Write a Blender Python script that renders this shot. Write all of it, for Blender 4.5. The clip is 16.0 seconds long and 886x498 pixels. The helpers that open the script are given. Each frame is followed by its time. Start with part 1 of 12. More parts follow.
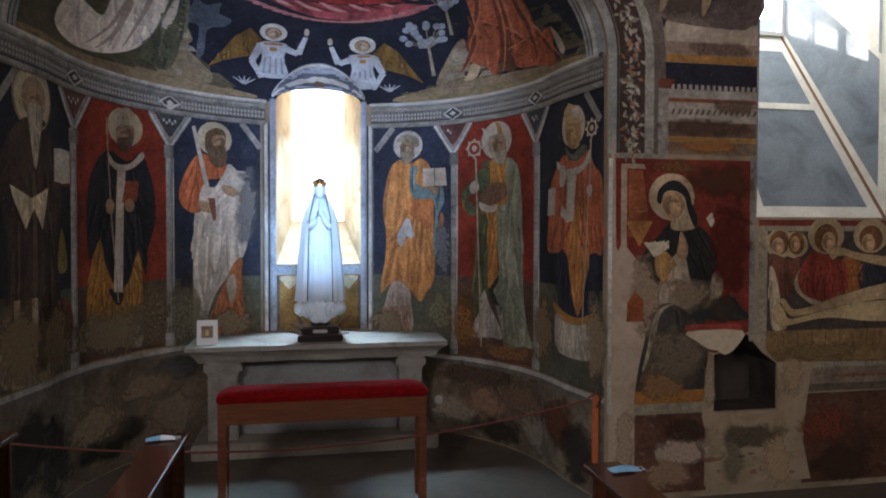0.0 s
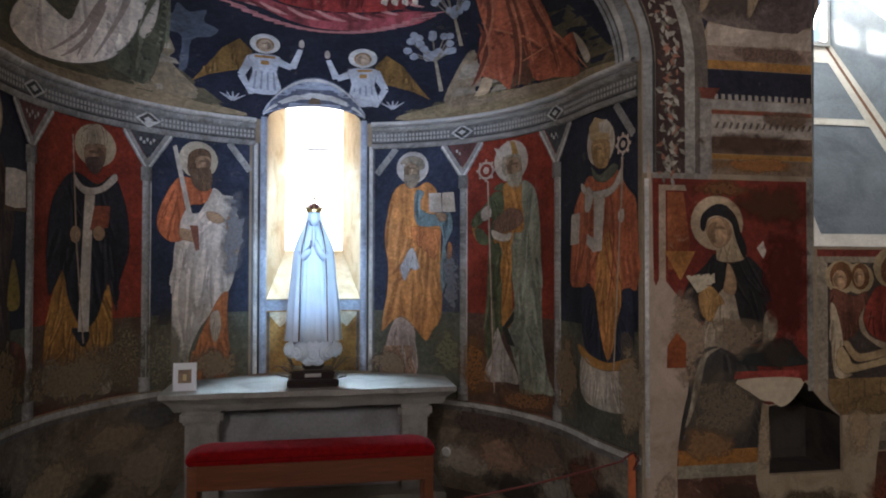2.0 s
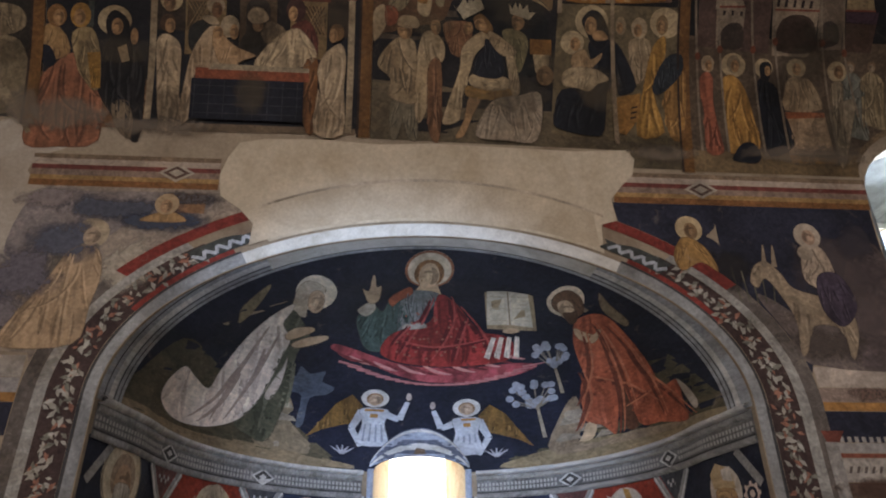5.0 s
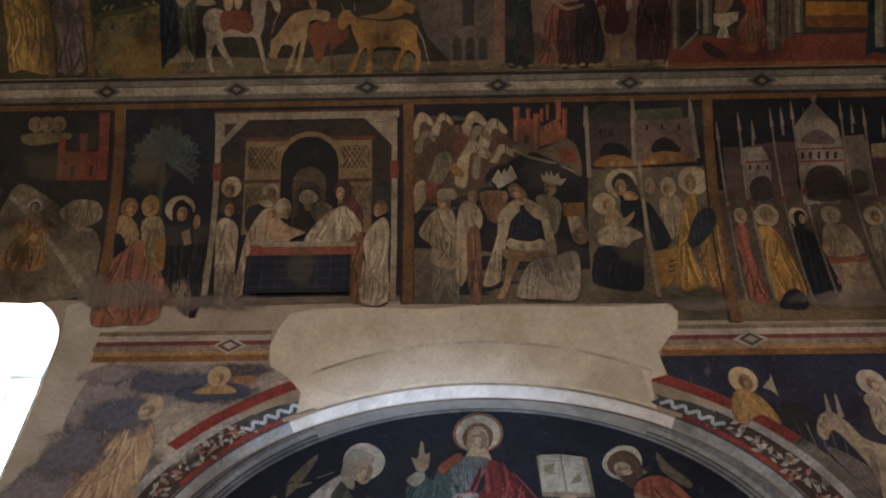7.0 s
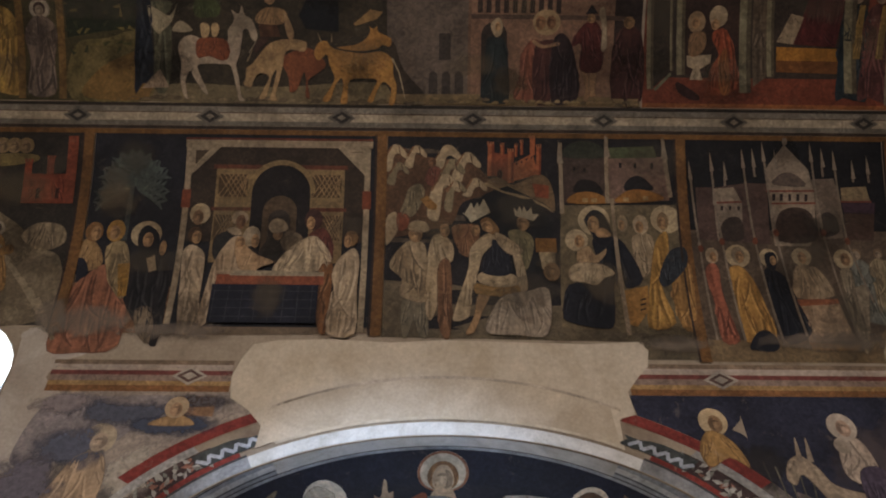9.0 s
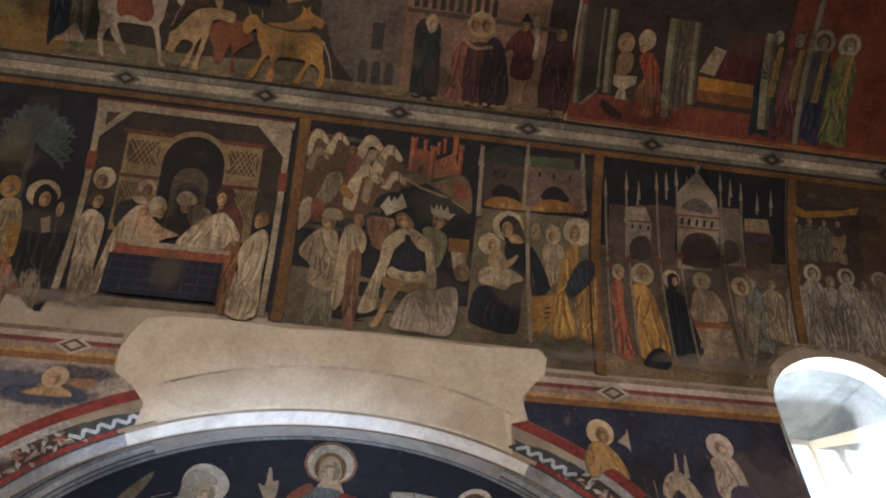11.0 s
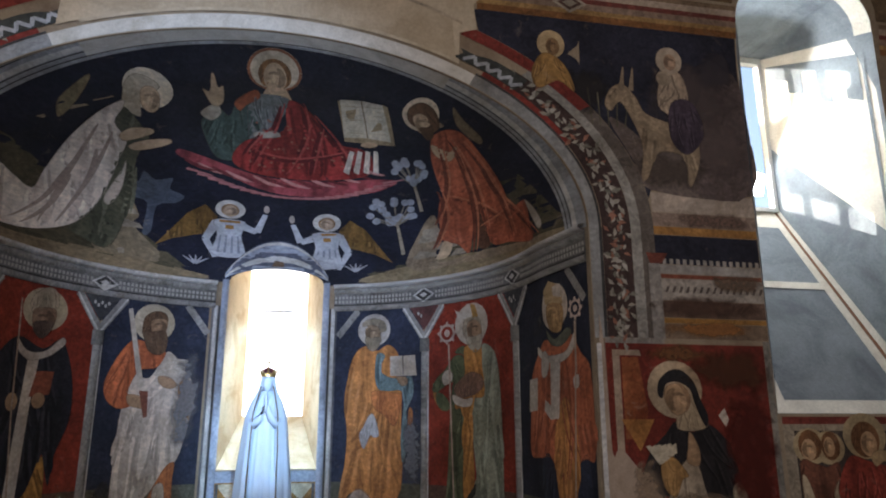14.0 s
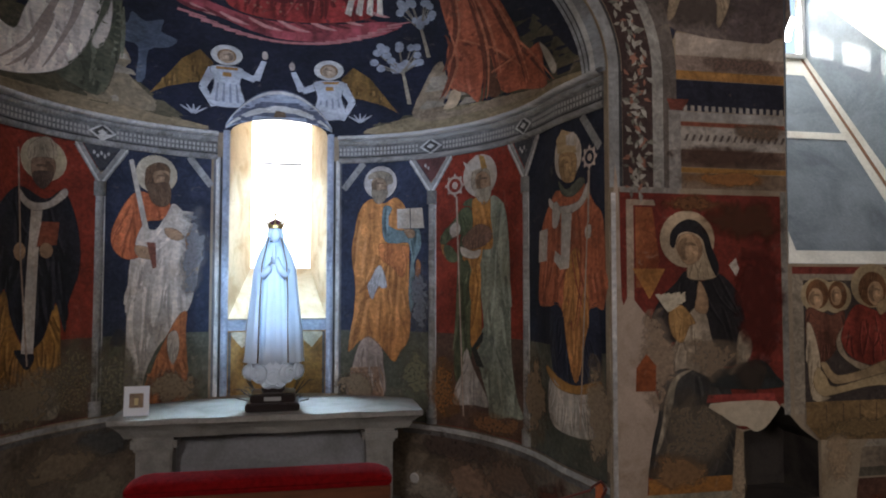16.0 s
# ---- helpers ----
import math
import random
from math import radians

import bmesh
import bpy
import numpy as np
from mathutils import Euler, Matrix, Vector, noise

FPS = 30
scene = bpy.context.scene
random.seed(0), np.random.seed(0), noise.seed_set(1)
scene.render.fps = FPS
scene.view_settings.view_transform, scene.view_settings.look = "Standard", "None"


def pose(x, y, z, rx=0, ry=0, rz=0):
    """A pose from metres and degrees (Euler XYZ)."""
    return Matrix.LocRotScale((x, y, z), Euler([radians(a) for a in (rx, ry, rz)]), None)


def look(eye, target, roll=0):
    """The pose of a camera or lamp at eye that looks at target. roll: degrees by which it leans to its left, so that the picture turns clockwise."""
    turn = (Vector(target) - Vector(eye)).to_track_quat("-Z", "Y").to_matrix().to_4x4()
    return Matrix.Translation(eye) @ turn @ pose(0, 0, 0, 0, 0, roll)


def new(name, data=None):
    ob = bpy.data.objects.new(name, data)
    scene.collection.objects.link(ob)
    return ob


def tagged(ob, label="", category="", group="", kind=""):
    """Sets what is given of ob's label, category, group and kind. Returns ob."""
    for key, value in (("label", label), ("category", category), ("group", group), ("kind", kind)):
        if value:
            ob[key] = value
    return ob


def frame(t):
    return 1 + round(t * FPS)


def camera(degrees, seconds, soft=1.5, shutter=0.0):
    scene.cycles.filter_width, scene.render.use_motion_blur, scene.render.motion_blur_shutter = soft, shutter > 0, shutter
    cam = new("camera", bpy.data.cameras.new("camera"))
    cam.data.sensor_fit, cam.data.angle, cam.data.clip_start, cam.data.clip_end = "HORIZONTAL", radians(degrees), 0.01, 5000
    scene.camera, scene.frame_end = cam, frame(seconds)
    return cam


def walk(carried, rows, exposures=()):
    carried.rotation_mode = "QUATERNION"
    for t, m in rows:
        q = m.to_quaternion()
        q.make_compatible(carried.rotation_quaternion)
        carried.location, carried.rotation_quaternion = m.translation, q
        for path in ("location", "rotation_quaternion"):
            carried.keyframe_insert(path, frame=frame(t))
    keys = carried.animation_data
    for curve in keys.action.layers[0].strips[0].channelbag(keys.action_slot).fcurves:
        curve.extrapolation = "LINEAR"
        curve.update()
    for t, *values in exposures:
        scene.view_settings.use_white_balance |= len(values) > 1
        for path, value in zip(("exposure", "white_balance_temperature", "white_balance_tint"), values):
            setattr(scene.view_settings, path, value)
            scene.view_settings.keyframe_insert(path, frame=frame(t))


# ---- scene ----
cam = camera(65.3, 16.0, soft=2.0)
# seconds, place in metres, turn in degrees
ROWS = [
    (0.0, -0.0793, -4.0478, 1.6815, 88.701, -0.103, -10.907),
    (0.5, -0.0979, -3.8102, 1.6381, 89.280, -0.277, -10.664),
    (1.0, -0.0882, -3.6575, 1.6355, 89.389, -0.192, -10.607),
    (1.5, -0.0327, -3.5150, 1.6639, 89.512, -0.177, -10.817),
    (2.0, 0.0087, -3.4627, 1.6884, 91.225, -0.121, -10.488),
    (2.5, -0.0020, -3.4683, 1.7277, 97.494, -0.204, -9.888),
    (3.0, -0.0527, -3.4855, 1.7657, 103.835, -0.243, -9.711),
    (3.5, -0.1139, -3.5176, 1.7909, 108.997, -0.117, -9.589),
    (4.0, -0.1579, -3.5486, 1.8129, 112.122, 0.131, -8.876),
    (4.5, -0.1939, -3.5748, 1.8108, 114.521, 0.296, -6.671),
    (5.0, -0.2100, -3.5893, 1.7892, 118.080, 0.422, -3.923),
    (7.3, -0.1402, -3.6254, 1.7185, 132.961, 0.051, 1.211),
    (7.5, -0.1325, -3.6219, 1.7197, 133.395, 0.036, 1.197),
    (8.0, -0.1141, -3.6037, 1.7295, 134.324, 0.020, 1.068),
    (8.5, -0.0936, -3.5891, 1.7327, 134.738, -0.012, 0.558),
    (9.0, -0.0635, -3.5690, 1.7406, 134.976, -0.035, -0.787),
    (9.5, -0.0284, -3.5487, 1.7383, 135.289, 0.046, -2.469),
    (9.7, -0.0131, -3.5450, 1.7376, 135.417, -0.000, -3.506),
    (12.0, 0.1768, -3.5486, 1.7729, 131.987, -0.032, -9.864),
    (12.5, 0.2088, -3.5467, 1.7878, 124.949, -0.171, -10.097),
    (13.0, 0.2300, -3.5019, 1.7753, 118.881, -0.123, -10.351),
    (13.5, 0.2423, -3.4583, 1.7480, 111.460, -0.146, -10.856),
    (14.0, 0.2425, -3.4416, 1.7381, 104.191, 0.045, -11.194),
    (14.5, 0.2422, -3.3964, 1.7315, 97.899, 0.118, -11.331),
    (15.0, 0.2356, -3.3596, 1.7235, 94.390, 0.056, -11.288),
    (15.5, 0.2279, -3.3361, 1.7121, 93.232, -0.020, -11.086),
    (16.0, 0.2145, -3.3230, 1.6936, 92.664, -0.052, -11.141),
]
walk(cam, [(t, pose(x, y, z, rx, ry, rz)) for t, x, y, z, rx, ry, rz in ROWS], exposures=[(0.0, 2.1), (1.5, 2.15), (2.5, 1.75), (3.2, 1.7), (4.0, 2.2), (4.5, 2.4), (5.2, 2.4), (7.5, 2.45), (8.7, 2.5), (9.1, 2.65), (9.6, 2.95), (12.0, 2.65), (12.5, 2.3), (13.0, 1.85), (13.5, 1.8), (14.3, 1.9), (16.0, 1.95)])

# ---- world, sun, window light and added lamps ----
world = bpy.data.worlds.new("world")
scene.world = world
world.use_nodes = True
wn, wl = world.node_tree.nodes, world.node_tree.links
sky = wn.new("ShaderNodeTexSky")
sky.sky_type = "NISHITA"
sky.sun_disc = False
sky.dust_density = 4.0
sky.sun_elevation, sky.sun_rotation = radians(21), radians(-45)
wl.new(sky.outputs["Color"], wn["Background"].inputs["Color"])
wn["Background"].inputs["Strength"].default_value = 0.15
sun_data = bpy.data.lights.new("sun", "SUN")
sun_data.energy, sun_data.angle, sun_data.color = 5.0, radians(0.5), (1.0, 0.95, 0.86)
sun = new("sun", sun_data)
sun.matrix_world = look((-6.4, 10.2, 9.3), (3.6, 0.4, 3.9))


def area_lamp(name, at, to, w, h, watts, colour=(0.86, 0.93, 1.0)):
    """A rectangular lamp: daylight through a window's opening, or an added unseen source."""
    data = bpy.data.lights.new(name, "AREA")
    data.shape, data.size, data.size_y, data.energy, data.color = "RECTANGLE", w, h, watts, colour
    ob = new(name, data)
    ob.matrix_world = look(at, to)
    return ob


area_lamp("daylight_right_window", (3.25, 0.80, 3.90), (2.6, -3.0, 1.6), 0.66, 1.1, 15)
area_lamp("daylight_left_window", (-3.15, 1.45, 4.15), (-3.0, 0.0, 3.4), 1.0, 1.3, 130)
apse_light = area_lamp("daylight_apse_window", (0, 2.50, 2.55), (0, 1.45, 0.9), 0.5, 0.5, 7, (0.50, 0.74, 1.0))
apse_light.data.spread = radians(75)
# two unseen lamps added on the south side to light wall and vault
area_lamp("south_fill_lamp", (-2.0, -5.93, 3.3), (0.3, 0, 1.2), 1.1, 2.0, 45, (0.98, 0.93, 0.97))
upper_light = area_lamp("south_fill_lamp", (2.1, -5.93, 3.3), (2.6, 0, 2.2), 1.1, 2.0, 8, (0.98, 0.93, 0.97))
upper_light.data.spread = radians(110)

# added spot without a fixture, put in to brighten the statue on the altar
spot_data = bpy.data.lights.new("statue_fill", "SPOT")
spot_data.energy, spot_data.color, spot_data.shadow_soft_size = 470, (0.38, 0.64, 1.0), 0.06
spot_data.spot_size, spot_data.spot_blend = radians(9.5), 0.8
new("statue_fill", spot_data).matrix_world = look((0.9, -4.6, 4.1), (0.0, 1.56, 1.74))
# its added twin, wide and cool, to brighten the window's hood and the half dome
wash_data = bpy.data.lights.new("apse_fill", "SPOT")
wash_data.energy, wash_data.color, wash_data.shadow_soft_size = 330, (0.48, 0.66, 1.0), 0.08
wash_data.spot_size, wash_data.spot_blend = radians(33), 1.0
new("apse_fill", wash_data).matrix_world = look((-1.3, -4.6, 3.0), (0.12, 1.9, 2.90))

# ---- materials ----
MATS = {}
DRAPED = {}                       # cloth pigments: base colour and wear
PIGMENT = {}                      # the base colour of every pigment


def nodes_of(name):
    m = bpy.data.materials.new(name)
    m.use_nodes = True
    return m, m.node_tree.nodes, m.node_tree.links, m.node_tree.nodes["Principled BSDF"]


def ramp(n, stops):
    r = n.new("ShaderNodeValToRGB")
    e = r.color_ramp.elements
    while len(e) < len(stops):
        e.new(0.5)
    for k, (p, c) in zip(e, stops):
        k.position, k.color = p, (*c, 1)
    return r


def noise_node(n, l, scale, detail=5, rough=0.6, vec=None, distortion=0.0):
    t = n.new("ShaderNodeTexNoise")
    t.inputs["Scale"].default_value, t.inputs["Detail"].default_value = scale, detail
    t.inputs["Roughness"].default_value, t.inputs["Distortion"].default_value = rough, distortion
    if vec:
        l.new(vec, t.inputs["Vector"])
    return t


def mixed(n, l, a, b, f, mode="MIX"):
    """Colour a mixed towards b by f; each a socket, a colour or a number."""
    m = n.new("ShaderNodeMix")
    m.data_type, m.blend_type = "RGBA", mode
    for k, v in ((0, f), (6, a), (7, b)):
        if hasattr(v, "is_output"):
            l.new(v, m.inputs[k])
        else:
            m.inputs[k].default_value = v if k == 0 else (*v, 1)
    return m.outputs[2]


def relief(n, l, bsdf, height, strength, distance=0.01):
    b = n.new("ShaderNodeBump")
    b.inputs["Strength"].default_value, b.inputs["Distance"].default_value = strength, distance
    l.new(height, b.inputs["Height"])
    l.new(b.outputs[0], bsdf.inputs["Normal"])


def shade(c, k):
    return tuple(min(1.0, v * k) for v in c)


def fresco(c, folds=0.0, worn=0.25, fold_scale=9.0, other=None, ground=(0.40, 0.31, 0.22), slant=0.0):
    """Pigment on lime plaster: mottled, with brush folds along a garment and worn spots that bare the plaster."""
    key = ("fresco", c, folds, worn, fold_scale, other, ground, slant)
    if key in MATS:
        return MATS[key]
    m, n, l, p = nodes_of("fresco_pigment")
    uv = n.new("ShaderNodeUVMap")
    uv.uv_map = "wall"
    big = noise_node(n, l, 3.2, 6, 0.62, uv.outputs[0], 0.4)
    fine = noise_node(n, l, 38, 5, 0.7, uv.outputs[0])
    col = mixed(n, l, shade(c, 0.62), other or shade(c, 1.38), ramp(n, [(0.3, (0, 0, 0)), (0.7, (1, 1, 1))]).outputs[0])
    l.new(big.outputs[0], n["Color Ramp"].inputs[0])
    if folds:
        mp = n.new("ShaderNodeMapping")
        mp.inputs["Rotation"].default_value = (0, 0, radians(slant))
        mp.inputs["Scale"].default_value = (1.0, 0.16, 1.0)
        l.new(uv.outputs[0], mp.inputs[0])
        w = noise_node(n, l, fold_scale * 1.6, 2, 0.45, mp.outputs[0], 0.9)
        r = ramp(n, [(0.34, (0, 0, 0)), (0.5, (0.55, 0.55, 0.55)), (0.66, (1, 1, 1))])
        l.new(w.outputs[0], r.inputs[0])
        col = mixed(n, l, col, mixed(n, l, shade(c, 0.30), shade(c, 1.75), r.outputs[0]), folds)
    r2 = ramp(n, [(0.35, (0.62, 0.62, 0.62)), (0.65, (1.2, 1.2, 1.2))])
    l.new(fine.outputs[0], r2.inputs[0])
    col = mixed(n, l, col, r2.outputs[0], 0.55, "MULTIPLY")
    # brushwork and soot: short warped daubs, and broad warm or pale clouds
    daub = noise_node(n, l, 21, 3, 0.55, uv.outputs[0], 1.6)
    r4 = ramp(n, [(0.30, (0.52, 0.50, 0.48)), (0.48, (0.98, 0.97, 0.95)), (0.66, (1.62, 1.58, 1.52))])
    l.new(daub.outputs[0], r4.inputs[0])
    col = mixed(n, l, col, r4.outputs[0], 0.28 if sum(c) > 0.75 else 0.5, "MULTIPLY")
    soot = noise_node(n, l, 1.7, 7, 0.7, uv.outputs[0], 0.8)
    r5 = ramp(n, [(0.34, (0.60, 0.54, 0.46)), (0.52, (1.0, 1.0, 1.0)), (0.70, (1.22, 1.20, 1.16))])
    l.new(soot.outputs[0], r5.inputs[0])
    col = mixed(n, l, col, r5.outputs[0], 0.7, "MULTIPLY")
    spots = noise_node(n, l, 7.5, 9, 0.72, uv.outputs[0], 0.7)
    r3 = ramp(n, [(0.60, (0, 0, 0)), (0.72, (1, 1, 1))])
    l.new(spots.outputs[0], r3.inputs[0])
    f = n.new("ShaderNodeMath")
    f.operation = "MULTIPLY"
    f.inputs[1].default_value = worn
    l.new(r3.outputs[0], f.inputs[0])
    col = mixed(n, l, col, ground, f.outputs[0])
    l.new(col, p.inputs["Base Color"])
    p.inputs["Roughness"].default_value = 0.78
    p.inputs["Specular IOR Level"].default_value = 0.25
    relief(n, l, p, fine.outputs[0], 0.12, 0.004)
    PIGMENT[m] = c
    if folds:
        DRAPED[m] = (c, worn)
    MATS[key] = m
    return m


def plaster(c, dark, scale=2.0, bump=0.35, rough=0.9):
    key = ("plaster", c, dark, scale, bump)
    if key in MATS:
        return MATS[key]
    m, n, l, p = nodes_of("plaster")
    co = n.new("ShaderNodeTexCoord")
    a = noise_node(n, l, scale, 8, 0.65, co.outputs["Object"], 0.5)
    b = noise_node(n, l, scale * 22, 6, 0.7, co.outputs["Object"])
    r = ramp(n, [(0.36, dark), (0.52, c), (0.7, shade(c, 1.18))])
    l.new(a.outputs[0], r.inputs[0])
    r2 = ramp(n, [(0.3, (0.72, 0.72, 0.72)), (0.7, (1.12, 1.12, 1.12))])
    l.new(b.outputs[0], r2.inputs[0])
    l.new(mixed(n, l, r.outputs[0], r2.outputs[0], 0.7, "MULTIPLY"), p.inputs["Base Color"])
    p.inputs["Roughness"].default_value = rough
    p.inputs["Specular IOR Level"].default_value = 0.25
    relief(n, l, p, b.outputs[0], bump, 0.008)
    MATS[key] = m
    return m


def solid(name, c, rough=0.5, metal=0.0, grain=0.0, scale=30.0, stretch=(1, 1, 1), coat=0.0, bump=0.0, sheen=0.0):
    key = ("solid", name)
    if key in MATS:
        return MATS[key]
    m, n, l, p = nodes_of(name)
    p.inputs["Roughness"].default_value, p.inputs["Metallic"].default_value = rough, metal
    p.inputs["Coat Weight"].default_value, p.inputs["Sheen Weight"].default_value = coat, sheen
    co = n.new("ShaderNodeTexCoord")
    mp = n.new("ShaderNodeMapping")
    mp.inputs["Scale"].default_value = stretch
    l.new(co.outputs["Object"], mp.inputs[0])
    t = noise_node(n, l, scale, 6, 0.65, mp.outputs[0], 0.3)
    r = ramp(n, [(0.3, shade(c, 1 - grain)), (0.7, shade(c, 1 + grain))])
    l.new(t.outputs[0], r.inputs[0])
    l.new(r.outputs[0], p.inputs["Base Color"])
    if bump:
        relief(n, l, p, t.outputs[0], bump, 0.004)
    MATS[key] = m
    return m


NAVY = (0.014, 0.016, 0.028)
BLUE = (0.024, 0.029, 0.050)
RED = (0.20, 0.030, 0.016)
BRICK = (0.26, 0.055, 0.025)
CRIMSON = (0.19, 0.022, 0.024)
ORANGE = (0.44, 0.16, 0.055)
OCHRE = (0.36, 0.19, 0.06)
GOLD = (0.42, 0.27, 0.10)
FLESH = (0.40, 0.26, 0.16)
WHITE = (0.56, 0.50, 0.43)
CREAM = (0.52, 0.43, 0.30)
GREY = (0.24, 0.235, 0.22)
PALE = (0.42, 0.40, 0.37)
GREEN = (0.11, 0.12, 0.075)
OLIVE = (0.16, 0.14, 0.06)
TEAL = (0.09, 0.14, 0.14)
BLACK = (0.014, 0.013, 0.014)
BROWN = (0.10, 0.052, 0.026)
ROSE = (0.40, 0.15, 0.11)
HAIR = (0.16, 0.09, 0.045)

# ---- surfaces of the place ----
HALF, SPRING = 3.0, 3.75          # half the nave's width and the height where its barrel vault springs
R, CY, ZS, KZ = 1.64, 0.48, 2.79, 0.575   # the apse: radius, centre, springing, flatness of the conch
FLARE = 0.21                      # by how much its last stretch widens towards the nave
ALPHA = math.pi / 2 + CY / R      # the unrolled angle at which apse and conch meet the nave wall
OPEN = R + FLARE * CY             # half the width of the apse's opening
EDGE = R * math.pi / 2 + CY


def nave(u, v, h=0.0):
    """North side of the nave: u along it, v up the wall and on round the vault, h proud of it."""
    if v <= SPRING:
        return Vector((u, -h, v))
    a = (v - SPRING) / HALF
    return Vector((u, -HALF + (HALF - h) * math.cos(a), SPRING + (HALF - h) * math.sin(a)))


def up_to(z):
    """The v of a height on the nave's side."""
    return z if z <= SPRING else SPRING + HALF * math.asin(min(1.0, (z - SPRING) / HALF))


def apse(u, v, h=0.0):
    """The apse's curved wall: u along it from its middle, v the height."""
    s, d = (1 if u > 0 else -1), abs(u) - R * math.pi / 2
    if d > 0:
        return Vector((s * (R - h + FLARE * d), CY - d, v))
    a = u / R
    return Vector(((R - h) * math.sin(a), CY + (R - h) * math.cos(a), v))


def conch(u, v, h=0.0):
    """The half dome, unrolled about its back: hypot(u, v) is the angle from straight back, v upwards."""
    a, b = math.hypot(u, v), math.atan2(v, u)
    if a > math.pi / 2:
        e = a - math.pi / 2
        k = (R - h) * (1 + FLARE * e)
        return Vector((k * math.cos(b), CY - R * e, ZS + KZ * k * math.sin(b)))
    s = math.sin(a)
    return Vector(((R - h) * s * math.cos(b), CY + (R - h) * math.cos(a), ZS + KZ * (R - h) * s * math.sin(b)))


STEPS = {nave: (9.0, 0.16), apse: (0.12, 9.0), conch: (0.12, 0.12)}


def link(name, bm, material, parent=None, label="", smooth=True):
    me = bpy.data.meshes.new(name)
    bm.normal_update()
    bm.to_mesh(me)
    bm.free()
    me.materials.append(material)
    if smooth:
        me.shade_smooth()
    ob = new(name, me)
    ob.parent = parent
    return tagged(ob, label)


def part(name, bm, material, parent, label="", smooth=False):
    return link(name, bm, material, parent, label, smooth)


def thing(name, label, category, group="", kind="", at=(0, 0, 0)):
    ob = new(name)
    ob.empty_display_size = 0.1
    ob.location = at
    return tagged(ob, label, category, group, kind)


def sheet(surf, loops, h=0.0, depth=0.0, steps=None):
    """A bmesh of the area within loops[0] less the holes in the other loops, laid on surf, h proud of it; depth gives it an edge back to the surface."""
    from mathutils.geometry import tessellate_polygon
    pts = [Vector((*q, 0)) for lp in loops for q in lp]
    bm = bmesh.new()
    vs = [bm.verts.new(q) for q in pts]
    for tri in tessellate_polygon([[Vector((*q, 0)) for q in lp] for lp in loops]):
        try:
            bm.faces.new([vs[i] for i in tri])
        except ValueError:
            pass
    bmesh.ops.recalc_face_normals(bm, faces=bm.faces)
    if bm.faces and sum(f.normal.z * f.calc_area() for f in bm.faces) < 0:
        bmesh.ops.reverse_faces(bm, faces=bm.faces)
    for axis, step in zip((0, 1), steps or STEPS[surf]):
        lo, hi = min(q[axis] for q in pts), max(q[axis] for q in pts)
        k = math.ceil(lo / step)
        while k * step < hi:
            if k * step > lo and not (surf is nave and axis == 1 and k * step < SPRING - 0.1):
                no = (1, 0, 0) if axis == 0 else (0, 1, 0)
                bmesh.ops.bisect_plane(bm, geom=bm.verts[:] + bm.edges[:] + bm.faces[:], plane_co=[c * k * step for c in no], plane_no=no)
            k += 1
    uv = bm.loops.layers.uv.new("wall")
    for f in bm.faces:
        for lo_ in f.loops:
            lo_[uv].uv = lo_.vert.co.xy
    if depth:
        rim = [e for e in bm.edges if e.is_boundary]
        made = bmesh.ops.extrude_edge_only(bm, edges=rim)
        back = {g for g in made["geom"] if isinstance(g, bmesh.types.BMVert)}
    else:
        back = set()
    for q in bm.verts:
        q.co = surf(q.co.x, q.co.y, h - depth if q in back else h)
    return bm


def arc(cx, cz, rx, rz, a0, a1, n=24):
    return [(cx + rx * math.cos(radians(a0 + (a1 - a0) * i / n)), cz + rz * math.sin(radians(a0 + (a1 - a0) * i / n))) for i in range(n + 1)]


def rect(x0, z0, x1, z1):
    return [(x0, z0), (x1, z0), (x1, z1), (x0, z1)]


def box(x0, y0, z0, x1, y1, z1, bevel=0.0):
    bm = bmesh.new()
    bmesh.ops.create_cube(bm, size=1)
    for q in bm.verts:
        q.co = Vector(((x0 + x1) / 2 + q.co.x * (x1 - x0), (y0 + y1) / 2 + q.co.y * (y1 - y0), (z0 + z1) / 2 + q.co.z * (z1 - z0)))
    if bevel:
        bmesh.ops.bevel(bm, geom=bm.edges[:], offset=bevel, segments=2, affect="EDGES")
    return bm


def join(*bms):
    out = bms[0]
    for b in bms[1:]:
        me = bpy.data.meshes.new("tmp")
        b.to_mesh(me)
        b.free()
        out.from_mesh(me)
        bpy.data.meshes.remove(me)
    return out


def grid(fn, us, vs):
    bm = bmesh.new()
    vv = [[bm.verts.new(fn(u, v)) for v in vs] for u in us]
    for i in range(len(us) - 1):
        for j in range(len(vs) - 1):
            bm.faces.new((vv[i][j], vv[i + 1][j], vv[i + 1][j + 1], vv[i][j + 1]))
    return bm


def steps_of(a, b, n):
    return [a + (b - a) * i / n for i in range(n + 1)]


